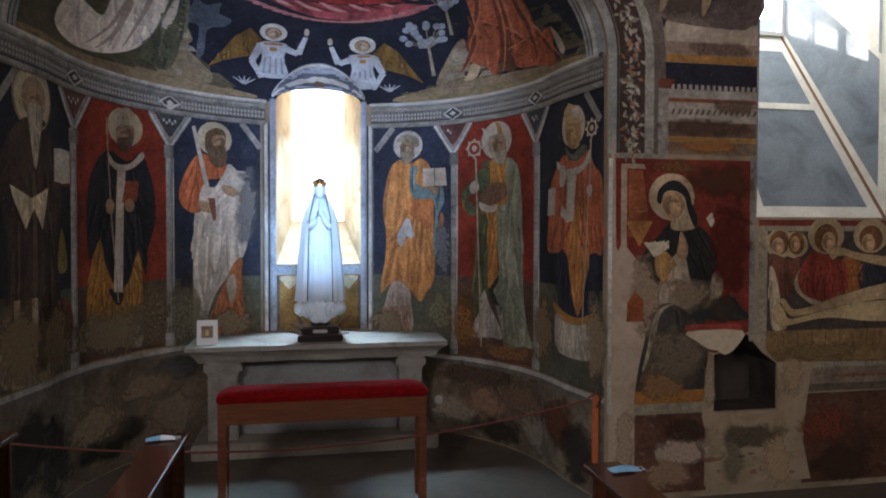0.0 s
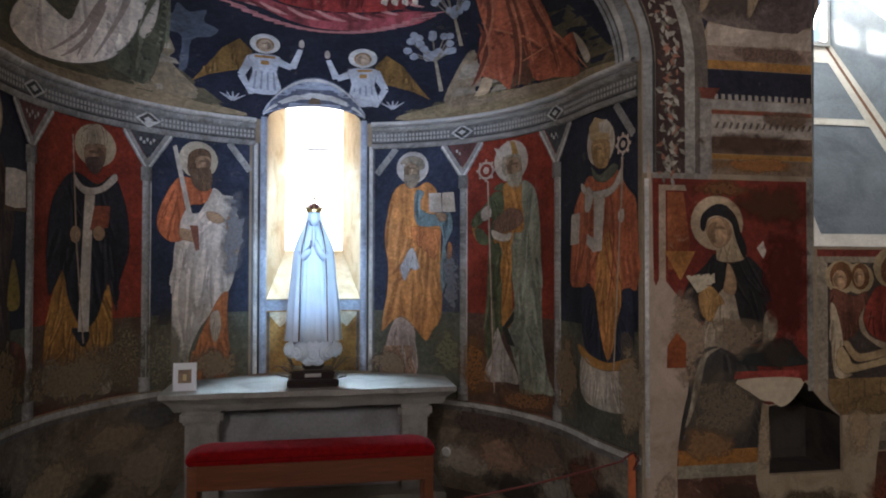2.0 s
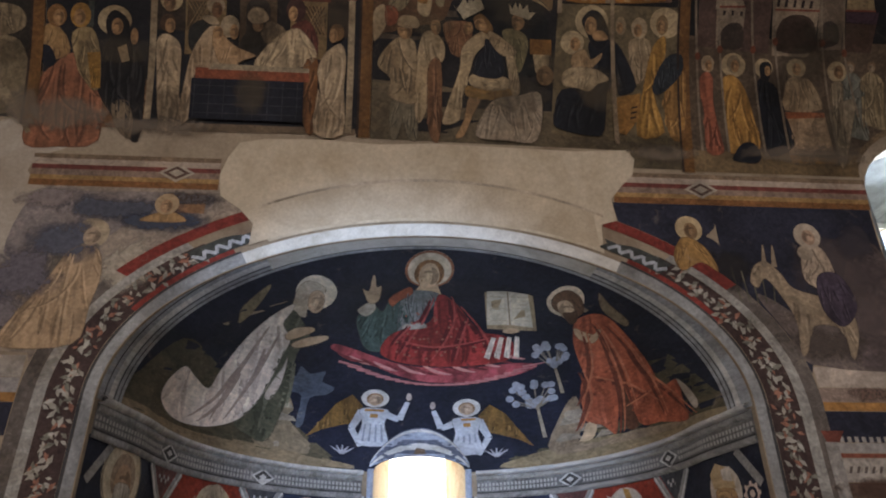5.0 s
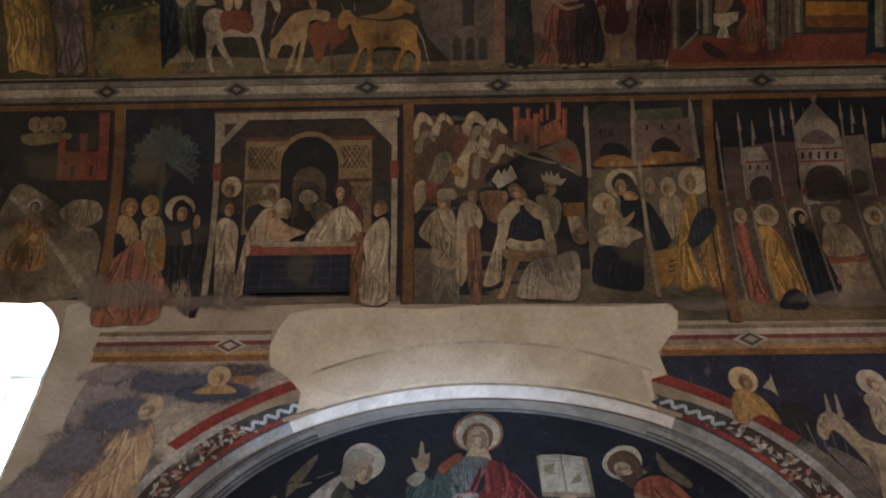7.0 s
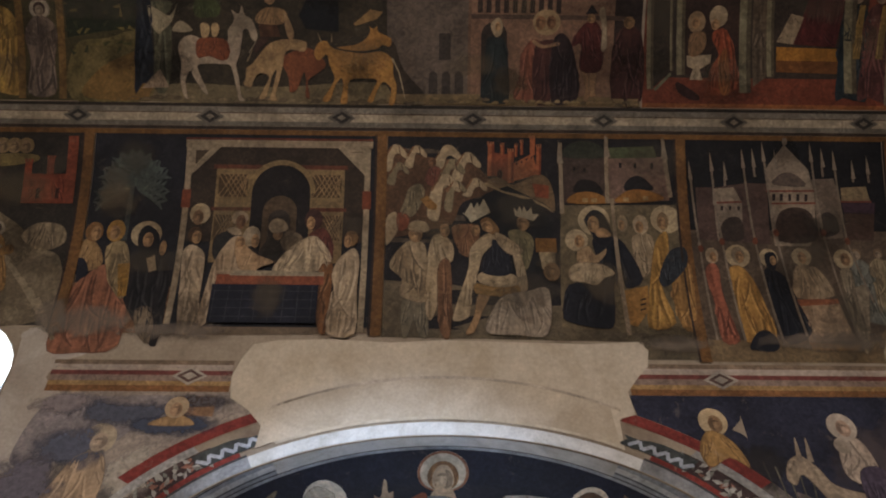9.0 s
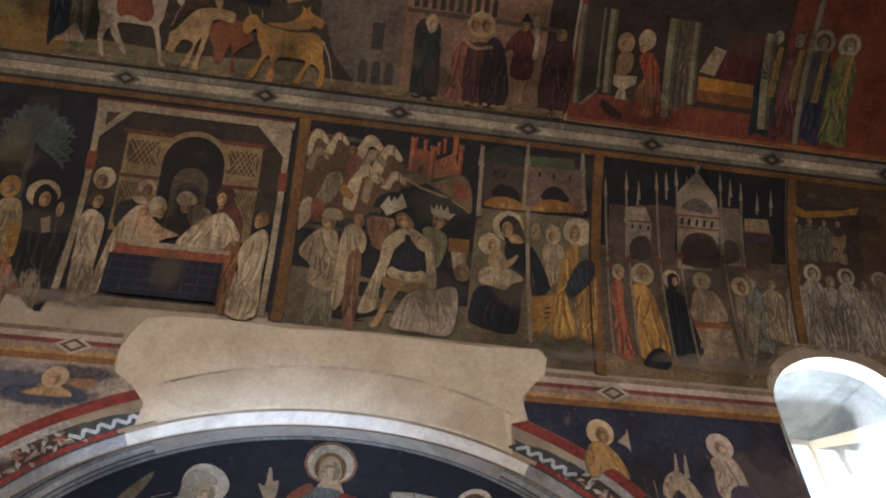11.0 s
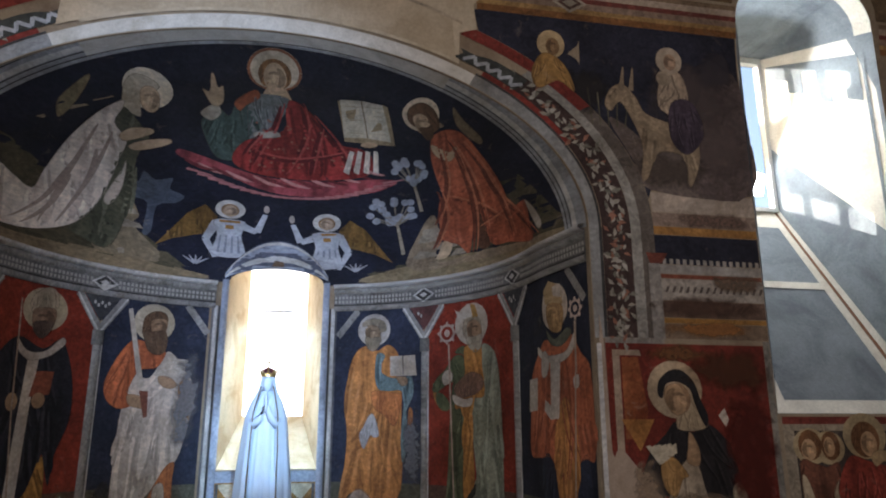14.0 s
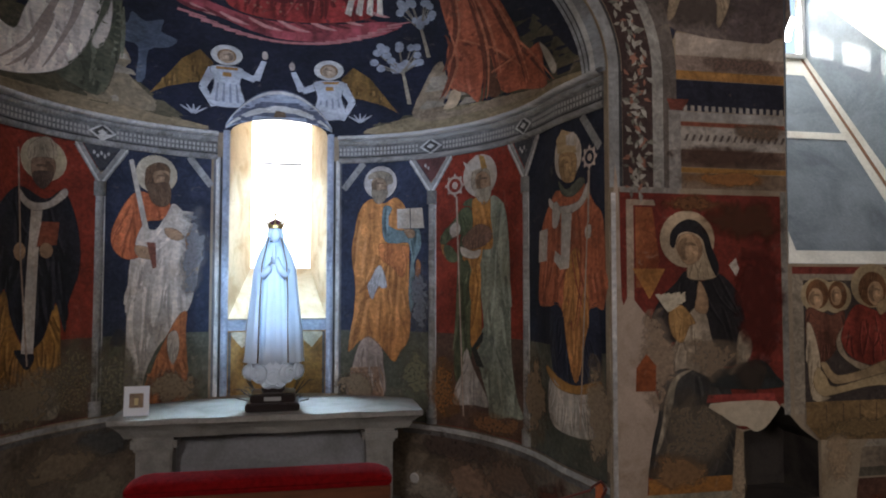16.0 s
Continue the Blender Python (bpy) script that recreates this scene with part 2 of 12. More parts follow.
def tube(points, radius, sides=8):
    """A round bar along points; radius a number or one for each point."""
    bm = bmesh.new()
    rings = []
    for i, q in enumerate(points):
        q = Vector(q)
        d = (Vector(points[min(i + 1, len(points) - 1)]) - Vector(points[max(i - 1, 0)])).normalized()
        s = d.cross((0, 0, 1) if abs(d.z) < 0.9 else (1, 0, 0)).normalized()
        w = d.cross(s)
        r = radius[i] if isinstance(radius, (list, tuple)) else radius
        rings.append([bm.verts.new(q + r * (math.cos(t) * s + math.sin(t) * w)) for t in [2 * math.pi * k / sides for k in range(sides)]])
    for a, b in zip(rings, rings[1:]):
        for k in range(sides):
            bm.faces.new((a[k], a[(k + 1) % sides], b[(k + 1) % sides], b[k]))
    bm.faces.new(rings[0][::-1])
    bm.faces.new(rings[-1])
    return bm


# ---- nave: floor, walls, vault ----
OLD = plaster((0.30, 0.23, 0.155), (0.20, 0.14, 0.09))
BARE = plaster((0.50, 0.405, 0.285), (0.43, 0.335, 0.22), 1.6, 0.25)
STONE = plaster((0.31, 0.285, 0.25), (0.21, 0.19, 0.165), 3.0, 0.4)
LONG = 6.5                        # half the nave's length that is closed
TOP = SPRING + HALF * math.pi / 2

WIN = {1: 3.275, -1: -3.15}        # the middles of the two splayed windows
W2, WZ0, WZS, WRISE = 0.495, 1.79, 4.22, 0.34


def window_loop(cx, half=W2, z0=WZ0, zs=WZS, rise=WRISE):
    lp = [(cx - half, z0), (cx + half, z0)] + arc(cx, zs, half, rise, 0, 180, 14)
    return [(x, up_to(z)) for x, z in lp]


NICHE = [(2.49, 0.53), (2.94, 0.53), (2.94, 0.83), (2.84, 0.90), (2.72, 1.03), (2.61, 0.92), (2.49, 0.90)]
ARCH = arc(0, ZS, OPEN, KZ * OPEN, 180, 0, 40)
VS = [ZS, 3.4] + steps_of(SPRING, TOP, 30)


def crown_of(x):
    return ZS + KZ * OPEN * math.sqrt(max(0.0, 1 - (x / OPEN) ** 2))


above = grid(lambda x, t: nave(x, crown_of(x) + t * (4.0 - crown_of(x))), [OPEN * math.sin(k) for k in steps_of(-math.pi / 2, math.pi / 2, 60)], steps_of(0, 1, 4))
higher = grid(nave, [-OPEN, OPEN], steps_of(4.0, TOP, 30))
sides = [grid(nave, sorted((s * OPEN, s * 2.4)), [-0.02] + VS) for s in (-1, 1)]
wall_north = link("wall_north", join(above, higher, *sides, sheet(nave, [rect(2.4, -0.02, LONG, TOP), window_loop(WIN[1]), NICHE]), sheet(nave, [rect(-LONG, -0.02, -2.4, TOP), window_loop(WIN[-1])])), OLD, smooth=False)
tagged(wall_north, "old ochre lime plaster wall curving into barrel vault", "wall", kind="structure")
floor_bm = box(-LONG, -6.2, -0.3, LONG, 2.6, -0.02)
floor = tagged(link("floor", floor_bm, plaster((0.11, 0.088, 0.068), (0.07, 0.055, 0.042), 1.2, 0.2, 0.6), smooth=False), "worn grey-brown stone floor", "floor", kind="structure")
south = grid(lambda u, v: Vector((u, -6.0 - nave(u, v).y, nave(u, v).z)), [-LONG, LONG], [-0.02, SPRING] + steps_of(SPRING + 0.2, TOP, 14))
tagged(link("wall_south", south, OLD), "plain old plaster wall and vault", "wall", kind="structure")
for s, nm in ((-1, "wall_west"), (1, "wall_east")):
    tagged(link(nm, box(s * LONG - 0.1, -6.2, -0.3, s * LONG + 0.1, 0.6, 7.2), OLD, smooth=False), "plain old plaster end wall", "wall", kind="structure")

# ---- the splayed windows ----
SPLAY = plaster((0.185, 0.205, 0.22), (0.12, 0.135, 0.15), 2.6, 0.2)
LIME = plaster((0.62, 0.58, 0.50), (0.52, 0.47, 0.39), 3.0, 0.2)
REDLINE = fresco((0.26, 0.13, 0.075), worn=0.5)
GY, GH, GZ0, GZ1 = 0.92, 0.37, 3.26, 4.52     # the glazing's depth, half width, foot and head


def side_window(i, cx):
    lp = window_loop(cx)
    n_arc = len(lp) - 2
    bm = bmesh.new()
    front = [bm.verts.new(nave(*q)) for q in lp]
    back = []
    for k, (x, v) in enumerate(lp):
        if k < 2:
            q = (cx + (GH if k else -GH), GY, GZ0)
        else:
            t = (k - 2) / (n_arc - 1)
            a = math.pi * t
            q = (cx + GH * max(-1, min(1, 1.6 * math.cos(a))), GY, GZ1)
        back.append(bm.verts.new(q))
    back_at = [q.co.copy() for q in back]
    faces = []
    for k in range(len(lp)):
        j = (k + 1) % len(lp)
        faces.append(bm.faces.new((front[k], front[j], back[j], back[k])))
    ob = thing("window_%d" % i, "deep splayed round-headed window with grey painted reveals", "window", kind="structure")
    rev = link("window_reveal", bm, SPLAY, ob, "grey-blue painted plaster splay", smooth=False)
    # lime borders painted on the sill and jambs
    bl, br = Vector(nave(*lp[0])), Vector(nave(*lp[1]))
    tl, tr = Vector((cx - GH, GY, GZ0)), Vector((cx + GH, GY, GZ0))

    def on_sill(a, b, h=0.004):
        nrm = (br - bl).cross(tl - bl).normalized()
        nrm = -nrm if nrm.y > 0 else nrm
        return bl.lerp(br, a).lerp(tl.lerp(tr, a), b) + nrm * h

    def strip(fn, a0, b0, a1, b1):
        return grid(fn, steps_of(a0, a1, 3), steps_of(b0, b1, 3))
    for name, s in (("sill_border", (0, 0.0, 1, 0.05)), ("sill_border", (0, 0.55, 1, 0.585)), ("sill_border", (0.89, 0.05, 0.965, 0.55)), ("sill_border", (0.89, 0.585, 0.965, 0.9)), ("sill_border", (0, 0.9, 1, 1.0)), ("sill_border", (0.02, 0.05, 0.08, 0.55)), ("sill_border", (0.02, 0.585, 0.08, 0.9))):
        part(name, strip(on_sill, *s), LIME, ob, "pale lime border")
    part("sill_line", strip(lambda a, b: on_sill(a, b, 0.006), 0.965, 0, 1.0, 1.0), REDLINE, ob, "dark red painted line")
    for s in (1, -1):
        f0, f1 = (br, tr) if s > 0 else (bl, tl)
        g0, g1 = Vector((cx + s * W2, 0, WZS)), Vector((cx + s * GH, GY, GZ1))

        def on_jamb(a, b, h=0.004):
            nrm = (f1 - f0).cross(g0 - f0).normalized()
            nrm = -nrm if nrm.x * s > 0 else nrm
            return f0.lerp(f1, a).lerp(g0.lerp(g1, a), b) + nrm * h
        part("jamb_border", strip(on_jamb, 0, 0, 1, 0.045), LIME, ob, "pale lime border")
        part("jamb_border", strip(on_jamb, 0, 0.045, 0.07, 0.42), LIME, ob, "pale lime border")
        part("jamb_plaster", strip(on_jamb, 0, 0.42, 1, 1.0), LIME, ob, "bare lime plaster of the upper jamb")
        for a0, a1, b0 in ((0.10, 0.22, 0.80), (0.22, 0.34, 0.87), (0.34, 0.46, 0.78), (0.46, 0.58, 0.90), (0.58, 0.72, 0.80), (0.72, 0.92, 0.86)):
            part("jamb_sky", strip(lambda a, b: on_jamb(a, b, 0.008), a0, b0, a1, 0.945), SPLAY, ob, "grey-blue painted sky over pale walls")
        part("jamb_line", strip(lambda a, b: on_jamb(a, b, 0.008), 0.05, 0.44, 0.075, 0.94), SPLAY, ob)
    # pale border along the arched head's front edge and its jamb corner
    for k in range(2, len(lp) - 1):
        e = bmesh.new()
        f0, f1 = Vector(nave(*lp[k])), Vector(nave(*lp[k + 1]))
        g0, g1 = f0.lerp(back_at[k], 0.13), f1.lerp(back_at[k + 1], 0.13)
        mid = Vector((cx, 0.2, WZS - 0.4))
        e.faces.new([e.verts.new(q + (mid - q).normalized() * 0.005) for q in (f0, f1, g1, g0)])
        part("head_border", e, LIME, ob)
    fr = join(box(cx - GH, GY - 0.03, GZ0, cx - GH + 0.03, GY + 0.03, GZ1), box(cx + GH - 0.03, GY - 0.03, GZ0, cx + GH, GY + 0.03, GZ1),
              box(cx - GH + 0.03, GY - 0.03, GZ0, cx + GH - 0.03, GY + 0.03, GZ0 + 0.03), box(cx - GH + 0.03, GY - 0.03, GZ1 - 0.05, cx + GH - 0.03, GY + 0.03, GZ1))
    part("window_frame", fr, solid("pale_paint", (0.55, 0.55, 0.53), 0.6, grain=0.1), ob, "pale painted frame")
    for k in (-1, 1):
        part("mullion", box(cx + k * 0.12 - 0.012, GY - 0.02, GZ0 + 0.03, cx + k * 0.12 + 0.012, GY + 0.02, GZ1 - 0.05), solid("pale_paint", (0.55, 0.55, 0.53)), ob)
    g = part("pane", box(cx - GH + 0.03, GY + 0.021, GZ0 + 0.03, cx + GH - 0.03, GY + 0.026, GZ1 - 0.05), GLASS, ob, "clear daylit glass")
    g.visible_shadow = False
    return ob


GLASS, gn, gl, gp = nodes_of("window_glass")
gp.inputs["Transmission Weight"].default_value, gp.inputs["Roughness"].default_value, gp.inputs["IOR"].default_value = 1.0, 0.02, 1.1
window_1 = side_window(1, WIN[1])
window_2 = side_window(2, WIN[-1])

# frames added round the two south lamps; the wall behind them stays closed
for i, x in ((4, -2.0), (5, 2.1)):
    ob = thing("window_%d" % i, "unseen plain frame added round a south lamp", "window", kind="structure")
    for x0, z0, x1, z1 in ((x - 0.65, 2.2, x - 0.56, 4.4), (x + 0.56, 2.2, x + 0.65, 4.4), (x - 0.56, 2.2, x + 0.56, 2.28), (x - 0.56, 4.32, x + 0.56, 4.4)):
        part("window_frame", box(x0, -5.995, z0, x1, -5.90, z1, 0.01), solid("pale_paint", (0.55, 0.55, 0.53), 0.6, grain=0.1), ob)

# dark wall niche; the shade of its depth is put into the plaster colour
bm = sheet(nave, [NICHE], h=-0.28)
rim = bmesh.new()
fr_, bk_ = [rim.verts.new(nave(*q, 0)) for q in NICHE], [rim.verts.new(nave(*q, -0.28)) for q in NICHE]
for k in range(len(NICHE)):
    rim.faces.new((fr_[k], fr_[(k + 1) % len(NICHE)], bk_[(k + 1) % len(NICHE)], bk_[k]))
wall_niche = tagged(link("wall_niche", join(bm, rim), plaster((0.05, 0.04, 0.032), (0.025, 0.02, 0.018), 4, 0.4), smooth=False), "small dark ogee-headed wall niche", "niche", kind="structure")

# ---- apse ----
AW, AZ0, AZS, ARISE = 0.365, 1.41, 2.82, 0.115      # the apse window: half width, foot, springing, rise
outline = [(-EDGE, -0.02), (EDGE, -0.02), (EDGE, ZS), (AW, ZS), (AW, AZ0), (-AW, AZ0), (-AW, ZS), (-EDGE, ZS)]
apse_wall = link("wall_apse", sheet(apse, [outline]), OLD)
tagged(apse_wall, "curved apse wall with faded grey-brown lower plaster", "wall", kind="structure")

head = [(x / R, max(0.0, (z - ZS) / (KZ * R))) for x, z in arc(0, AZS, AW, ARISE, 0, 180, 12)]
half_disc = [(ALPHA * math.cos(t), ALPHA * math.sin(t)) for t in steps_of(0, math.pi, 48)]
dome = link("ceiling_conch", sheet(conch, [half_disc + [(-AW / R, 0)] + head[::-1] + [(AW / R, 0)]]), OLD)
tagged(dome, "frescoed half dome over the apse", "ceiling", kind="structure")
# closing shell behind the apse, so that no daylight leaks in
shell = grid(lambda a, z: Vector(((R + 0.55) * math.sin(a), CY + (R + 0.55) * math.cos(a), z)), steps_of(-1.74, -0.26, 16), [-0.3, 4.6])
shell = join(shell, grid(lambda a, z: Vector(((R + 0.55) * math.sin(a), CY + (R + 0.55) * math.cos(a), z)), steps_of(0.26, 1.74, 16), [-0.3, 4.6]),
             grid(lambda a, z: Vector(((R + 0.55) * math.sin(a), CY + (R + 0.55) * math.cos(a), z)), steps_of(-0.26, 0.26, 4), [-0.3, 1.3]),
             grid(lambda a, z: Vector(((R + 0.55) * math.sin(a), CY + (R + 0.55) * math.cos(a), z)), steps_of(-0.26, 0.26, 4), [3.3, 4.6]),
             box(-2.3, 0.02, 4.6, 2.3, 3.0, 4.7))
tagged(link("wall_outer", shell, OLD), "unseen shell closing the apse against daylight", "wall", kind="structure")

# the apse window: splayed cream jambs, frosted glass and the sky's glow outside
JAMB = plaster((0.58, 0.45, 0.29), (0.44, 0.31, 0.17), 4.0, 0.3)
loop_in = [(AW * k / 8, AZ0) for k in range(-8, 9)] + [(AW, AZ0 + (AZS - AZ0) * k / 6) for k in range(1, 6)] + arc(0, AZS, AW, ARISE, 0, 180, 12)
bm = bmesh.new()
fr_ = [bm.verts.new(apse(x, z) if z <= ZS else conch(x / R, (z - ZS) / (KZ * R))) for x, z in loop_in]
bk_ = [bm.verts.new((x * 0.66, CY + R + 0.46, 1.80 + (z - AZ0) * 0.88)) for x, z in loop_in]
for k in range(len(loop_in)):
    j = (k + 1) % len(loop_in)
    bm.faces.new((fr_[k], fr_[j], bk_[j], bk_[k]))
window_3 = thing("window_3", "bright apse window with splayed cream plaster jambs", "window", kind="structure")
part("window_reveal", bm, JAMB, window_3, "cream lime-washed splay with ochre stains")
GLOW, qn, ql, qp = nodes_of("daylit_sky")
qp.inputs["Emission Color"].default_value, qp.inputs["Emission Strength"].default_value = (0.95, 0.98, 1.0, 1), 1.05
part("pane", box(-0.42, CY + R + 0.462, 1.45, 0.42, CY + R + 0.475, 3.5), GLOW, window_3, "glaring daylit pane")
part("glazing_bar", box(-0.17, CY + R + 0.43, 2.66, 0.17, CY + R + 0.45, 2.675), solid("grey_iron", (0.25, 0.24, 0.23), 0.6), window_3)

# ---- altar and what stands on it ----
ALT = 0.83


def altar():
    ob = thing("altar", "weathered grey stone altar table with moulded slab", "altar")
    rnd = random.Random(4)
    prof = [(0.0, 0.0), (0.0, 0.035), (-0.03, 0.055), (-0.06, 0.085), (-0.085, 0.13)]
    # slab: moulded edge, hollowed under
    x1, y0, y1 = 0.99, 1.30, 2.02
    bm = bmesh.new()
    rings = []
    for d, z in prof:
        rings.append([(-x1 - d, y0 - d), (x1 + d, y0 - d), (x1 + d * 0.6, y1), (-x1 - d * 0.6, y1)])
    vv = []
    for (d, z), r in zip(prof, rings):
        row = []
        for (ax, ay), (bx, by) in zip(r, r[1:] + r[:1]):
            for t in steps_of(0, 1, 14)[:-1]:
                jag = rnd.uniform(-0.006, 0.006)
                row.append(bm.verts.new((ax + (bx - ax) * t, ay + (by - ay) * t + jag, ALT - z + rnd.uniform(-0.003, 0.003))))
        vv.append(row)
    for a, b in zip(vv, vv[1:]):
        for k in range(len(a)):
            bm.faces.new((a[k], b[k], b[(k + 1) % len(a)], a[(k + 1) % len(a)]))
    bm.faces.new(vv[0])
    part("slab", bm, STONE, ob, "grey stone slab with chipped moulded edge")
    for s in (-1, 1):
        xa, xb = (0.62, 0.80) if s > 0 else (-0.84, -0.62)
        part("pier", box(xa, 1.40, 0.0, xb, 1.9, ALT - 0.13, 0.012), STONE, ob)
        part("capital", box(xa - 0.03, 1.37, ALT - 0.22, xb + 0.03, 1.9, ALT - 0.131, 0.02), STONE, ob)
    part("back_panel", box(-0.62, 1.55, 0.0, 0.62, 1.85, ALT - 0.131), plaster((0.26, 0.25, 0.25), (0.19, 0.18, 0.17), 2.0, 0.3), ob, "recessed grey plaster front")
    part("plinth", box(-0.95, 1.30, -0.02, 0.92, 1.95, 0.10, 0.01), plaster((0.27, 0.24, 0.20), (0.19, 0.165, 0.13), 2.5, 0.4), ob, "worn plinth")
    return ob


altar()


def lathe(profile, cx, cy, z0, sides=32, sx=1.0, sy=1.0, wave=None):
    bm = bmesh.new()
    rings = []
    for r, z in profile:
        ring = []
        for k in range(sides):
            t = 2 * math.pi * k / sides
            rr = r * (1 + (wave(t, z) if wave else 0))
            ring.append(bm.verts.new((cx + sx * rr * math.cos(t), cy + sy * rr * math.sin(t), z0 + z)))
        rings.append(ring)
    for a, b in zip(rings, rings[1:]):
        for k in range(sides):
            bm.faces.new((a[k], a[(k + 1) % sides], b[(k + 1) % sides], b[k]))
    bm.faces.new(rings[0][::-1])
    bm.faces.new(rings[-1])
    return bm


SX, SY = 0.0, 1.56


def statue():
    """A veiled, mantled figure with joined sleeves on a ball of cloud, kept to plain forms in one mesh."""
    z0 = ALT + 0.14

    PROF = [(0.196, 0.175), (0.190, 0.21), (0.182, 0.34), (0.171, 0.48), (0.158, 0.62), (0.147, 0.75), (0.138, 0.82), (0.122, 0.87), (0.104, 0.915), (0.084, 0.955), (0.066, 0.99), (0.057, 1.02), (0.054, 1.05), (0.047, 1.08), (0.032, 1.105), (0.004, 1.117)]

    def cloth(inset):
        # the mantle: open down the front, folded, narrow at the throat
        def at(i, a):
            r, z = PROF[i]
            k = max(0.0, min(1.0, (0.9 - z) / 0.5))
            half = (0.078 + 0.012 * k) / max(r, 0.09) if z < 0.93 else (0.62 if z < 1.06 else 0.02)
            t = -math.pi / 2 + half + (2 * math.pi - 2 * half) * a
            q = r - inset + k * (0.0075 * math.sin(13 * t + 2 * z) + 0.004 * math.sin(23 * t - 3 * z))
            return Vector((SX + q * math.cos(t), SY + 0.74 * q * math.sin(t), z0 + z))
        return grid(at, range(len(PROF)), steps_of(0, 1, 64))
    mantle = join(cloth(0.0), cloth(0.010))
    # robe seen between the mantle's edges, in long pleats
    robe = lathe([(0.150, 0.165), (0.148, 0.25), (0.135, 0.42), (0.120, 0.6), (0.106, 0.76), (0.10, 0.85), (0.075, 0.93), (0.03, 0.99)], SX, SY - 0.01, z0, 96, 0.95, 0.62, lambda t, z: (0.045 * math.sin(19 * t + 1.5 * z) + 0.02 * math.sin(31 * t)) * min(1, max(0, 1.0 - z) * 2.2))
    face = bmesh.new()
    bmesh.ops.create_uvsphere(face, u_segments=18, v_segments=12, radius=0.046)
    bmesh.ops.transform(face, matrix=pose(SX, SY - 0.028, z0 + 1.035) @ Matrix.Diagonal((0.82, 0.8, 1.15, 1)), verts=face.verts)
    palms = lathe([(0.014, 0.0), (0.020, 0.03), (0.019, 0.09), (0.011, 0.13), (0.003, 0.145)], SX, SY - 0.108, z0 + 0.84, 14, 0.62, 1.0)
    sleeves = [tube([(SX + s * 0.085, SY - 0.06, z0 + 0.80), (SX + s * 0.066, SY - 0.085, z0 + 0.765), (SX + s * 0.040, SY - 0.098, z0 + 0.80), (SX + s * 0.012, SY - 0.106, z0 + 0.88)], [0.024, 0.030, 0.026, 0.015], 14) for s in (-1, 1)]
    edge = [tube([(SX + s * 0.040, SY - 0.050, z0 + 1.02), (SX + s * 0.058, SY - 0.070, z0 + 0.94), (SX + s * 0.080, SY - 0.098, z0 + 0.84), (SX + s * 0.090, SY - 0.106, z0 + 0.62), (SX + s * 0.098, SY - 0.132, z0 + 0.18)], 0.0045, 6) for s in (-1, 1)]
    for e in edge:
        for fc in e.faces:
            fc.material_index = 1
    # the cloud: rolled scrolls with ridges, a large one in front
    puffs = []
    for a, rr, zz, r in ((0, 0.10, 0.085, 0.078), (38, 0.135, 0.105, 0.066), (-38, 0.135, 0.105, 0.066), (72, 0.150, 0.115, 0.062), (-72, 0.150, 0.115, 0.062), (20, 0.09, 0.05, 0.05), (-20, 0.09, 0.05, 0.05), (110, 0.14, 0.11, 0.06), (-110, 0.14, 0.11, 0.06), (150, 0.12, 0.10, 0.06), (-150, 0.12, 0.10, 0.06)):
        b = lathe([(r * q, 0.055 * math.sqrt(max(0.0, 1 - q * q)) + 0.007 * math.cos(q * 19)) for q in (1.0, 0.94, 0.87, 0.8, 0.73, 0.66, 0.59, 0.52, 0.45, 0.38, 0.31, 0.24, 0.15, 0.05)], 0, 0, 0, 24)
        t = radians(a - 90)
        bmesh.ops.transform(b, matrix=Matrix.Translation((SX + rr * math.cos(t), SY + 0.8 * rr * math.sin(t), z0 + zz)) @ Euler((radians(90), 0, radians(a))).to_matrix().to_4x4(), verts=b.verts)
        puffs.append(b)
    ball = lathe([(0.07, 0.0), (0.09, 0.03), (0.14, 0.08), (0.155, 0.13), (0.13, 0.19)], SX, SY, z0, 28, 1.0, 0.75)
    # white plaster; the blue of the light is also put into its colour
    ob = link("statue", join(mantle, robe, face, palms, *sleeves, *edge, *puffs, ball), solid("blue_lit_white_plaster", (0.74, 0.84, 0.95), 0.35, grain=0.04, scale=14), smooth=True)
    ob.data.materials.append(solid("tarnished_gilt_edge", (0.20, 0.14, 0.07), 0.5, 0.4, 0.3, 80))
    return tagged(ob, "white painted plaster statue, colour tinted with pale blue light", "statue")


statue()


def crown():
    ob = thing("crown", "small gilt crown with points on the statue", "crown")
    z = ALT + 0.14 + 1.135
    gilt = solid("aged_gilt", (0.75, 0.52, 0.20), 0.4, 1.0, 0.25, 60)
    part("band", lathe([(0.049, 0.0), (0.052, 0.003), (0.052, 0.020), (0.049, 0.024)], SX, SY, z - 0.052, 24), gilt, ob)
    for k in range(8):
        t = 2 * math.pi * k / 8
        out = Vector((math.cos(t), math.sin(t), 0))
        a = Vector((SX, SY, z - 0.03)) + 0.050 * out
        part("point", join(tube([a, a + 0.012 * out + Vector((0, 0, 0.040))], [0.010, 0.002], 6), tube([a + 0.012 * out + Vector((0, 0, 0.037)), a + 0.012 * out + Vector((0, 0, 0.048))], [0.005, 0.005], 6)), gilt, ob)
    part("cap", lathe([(0.048, 0.0), (0.044, 0.02), (0.028, 0.04), (0.006, 0.05)], SX, SY, z - 0.035, 20), solid("dark_red_cap", (0.10, 0.02, 0.02), 0.8, grain=0.2), ob)
    part("cross", join(tube([(SX, SY, z + 0.01), (SX, SY, z + 0.065)], 0.005, 6), tube([(SX - 0.018, SY, z + 0.046), (SX + 0.018, SY, z + 0.046)], 0.005, 6)), gilt, ob)


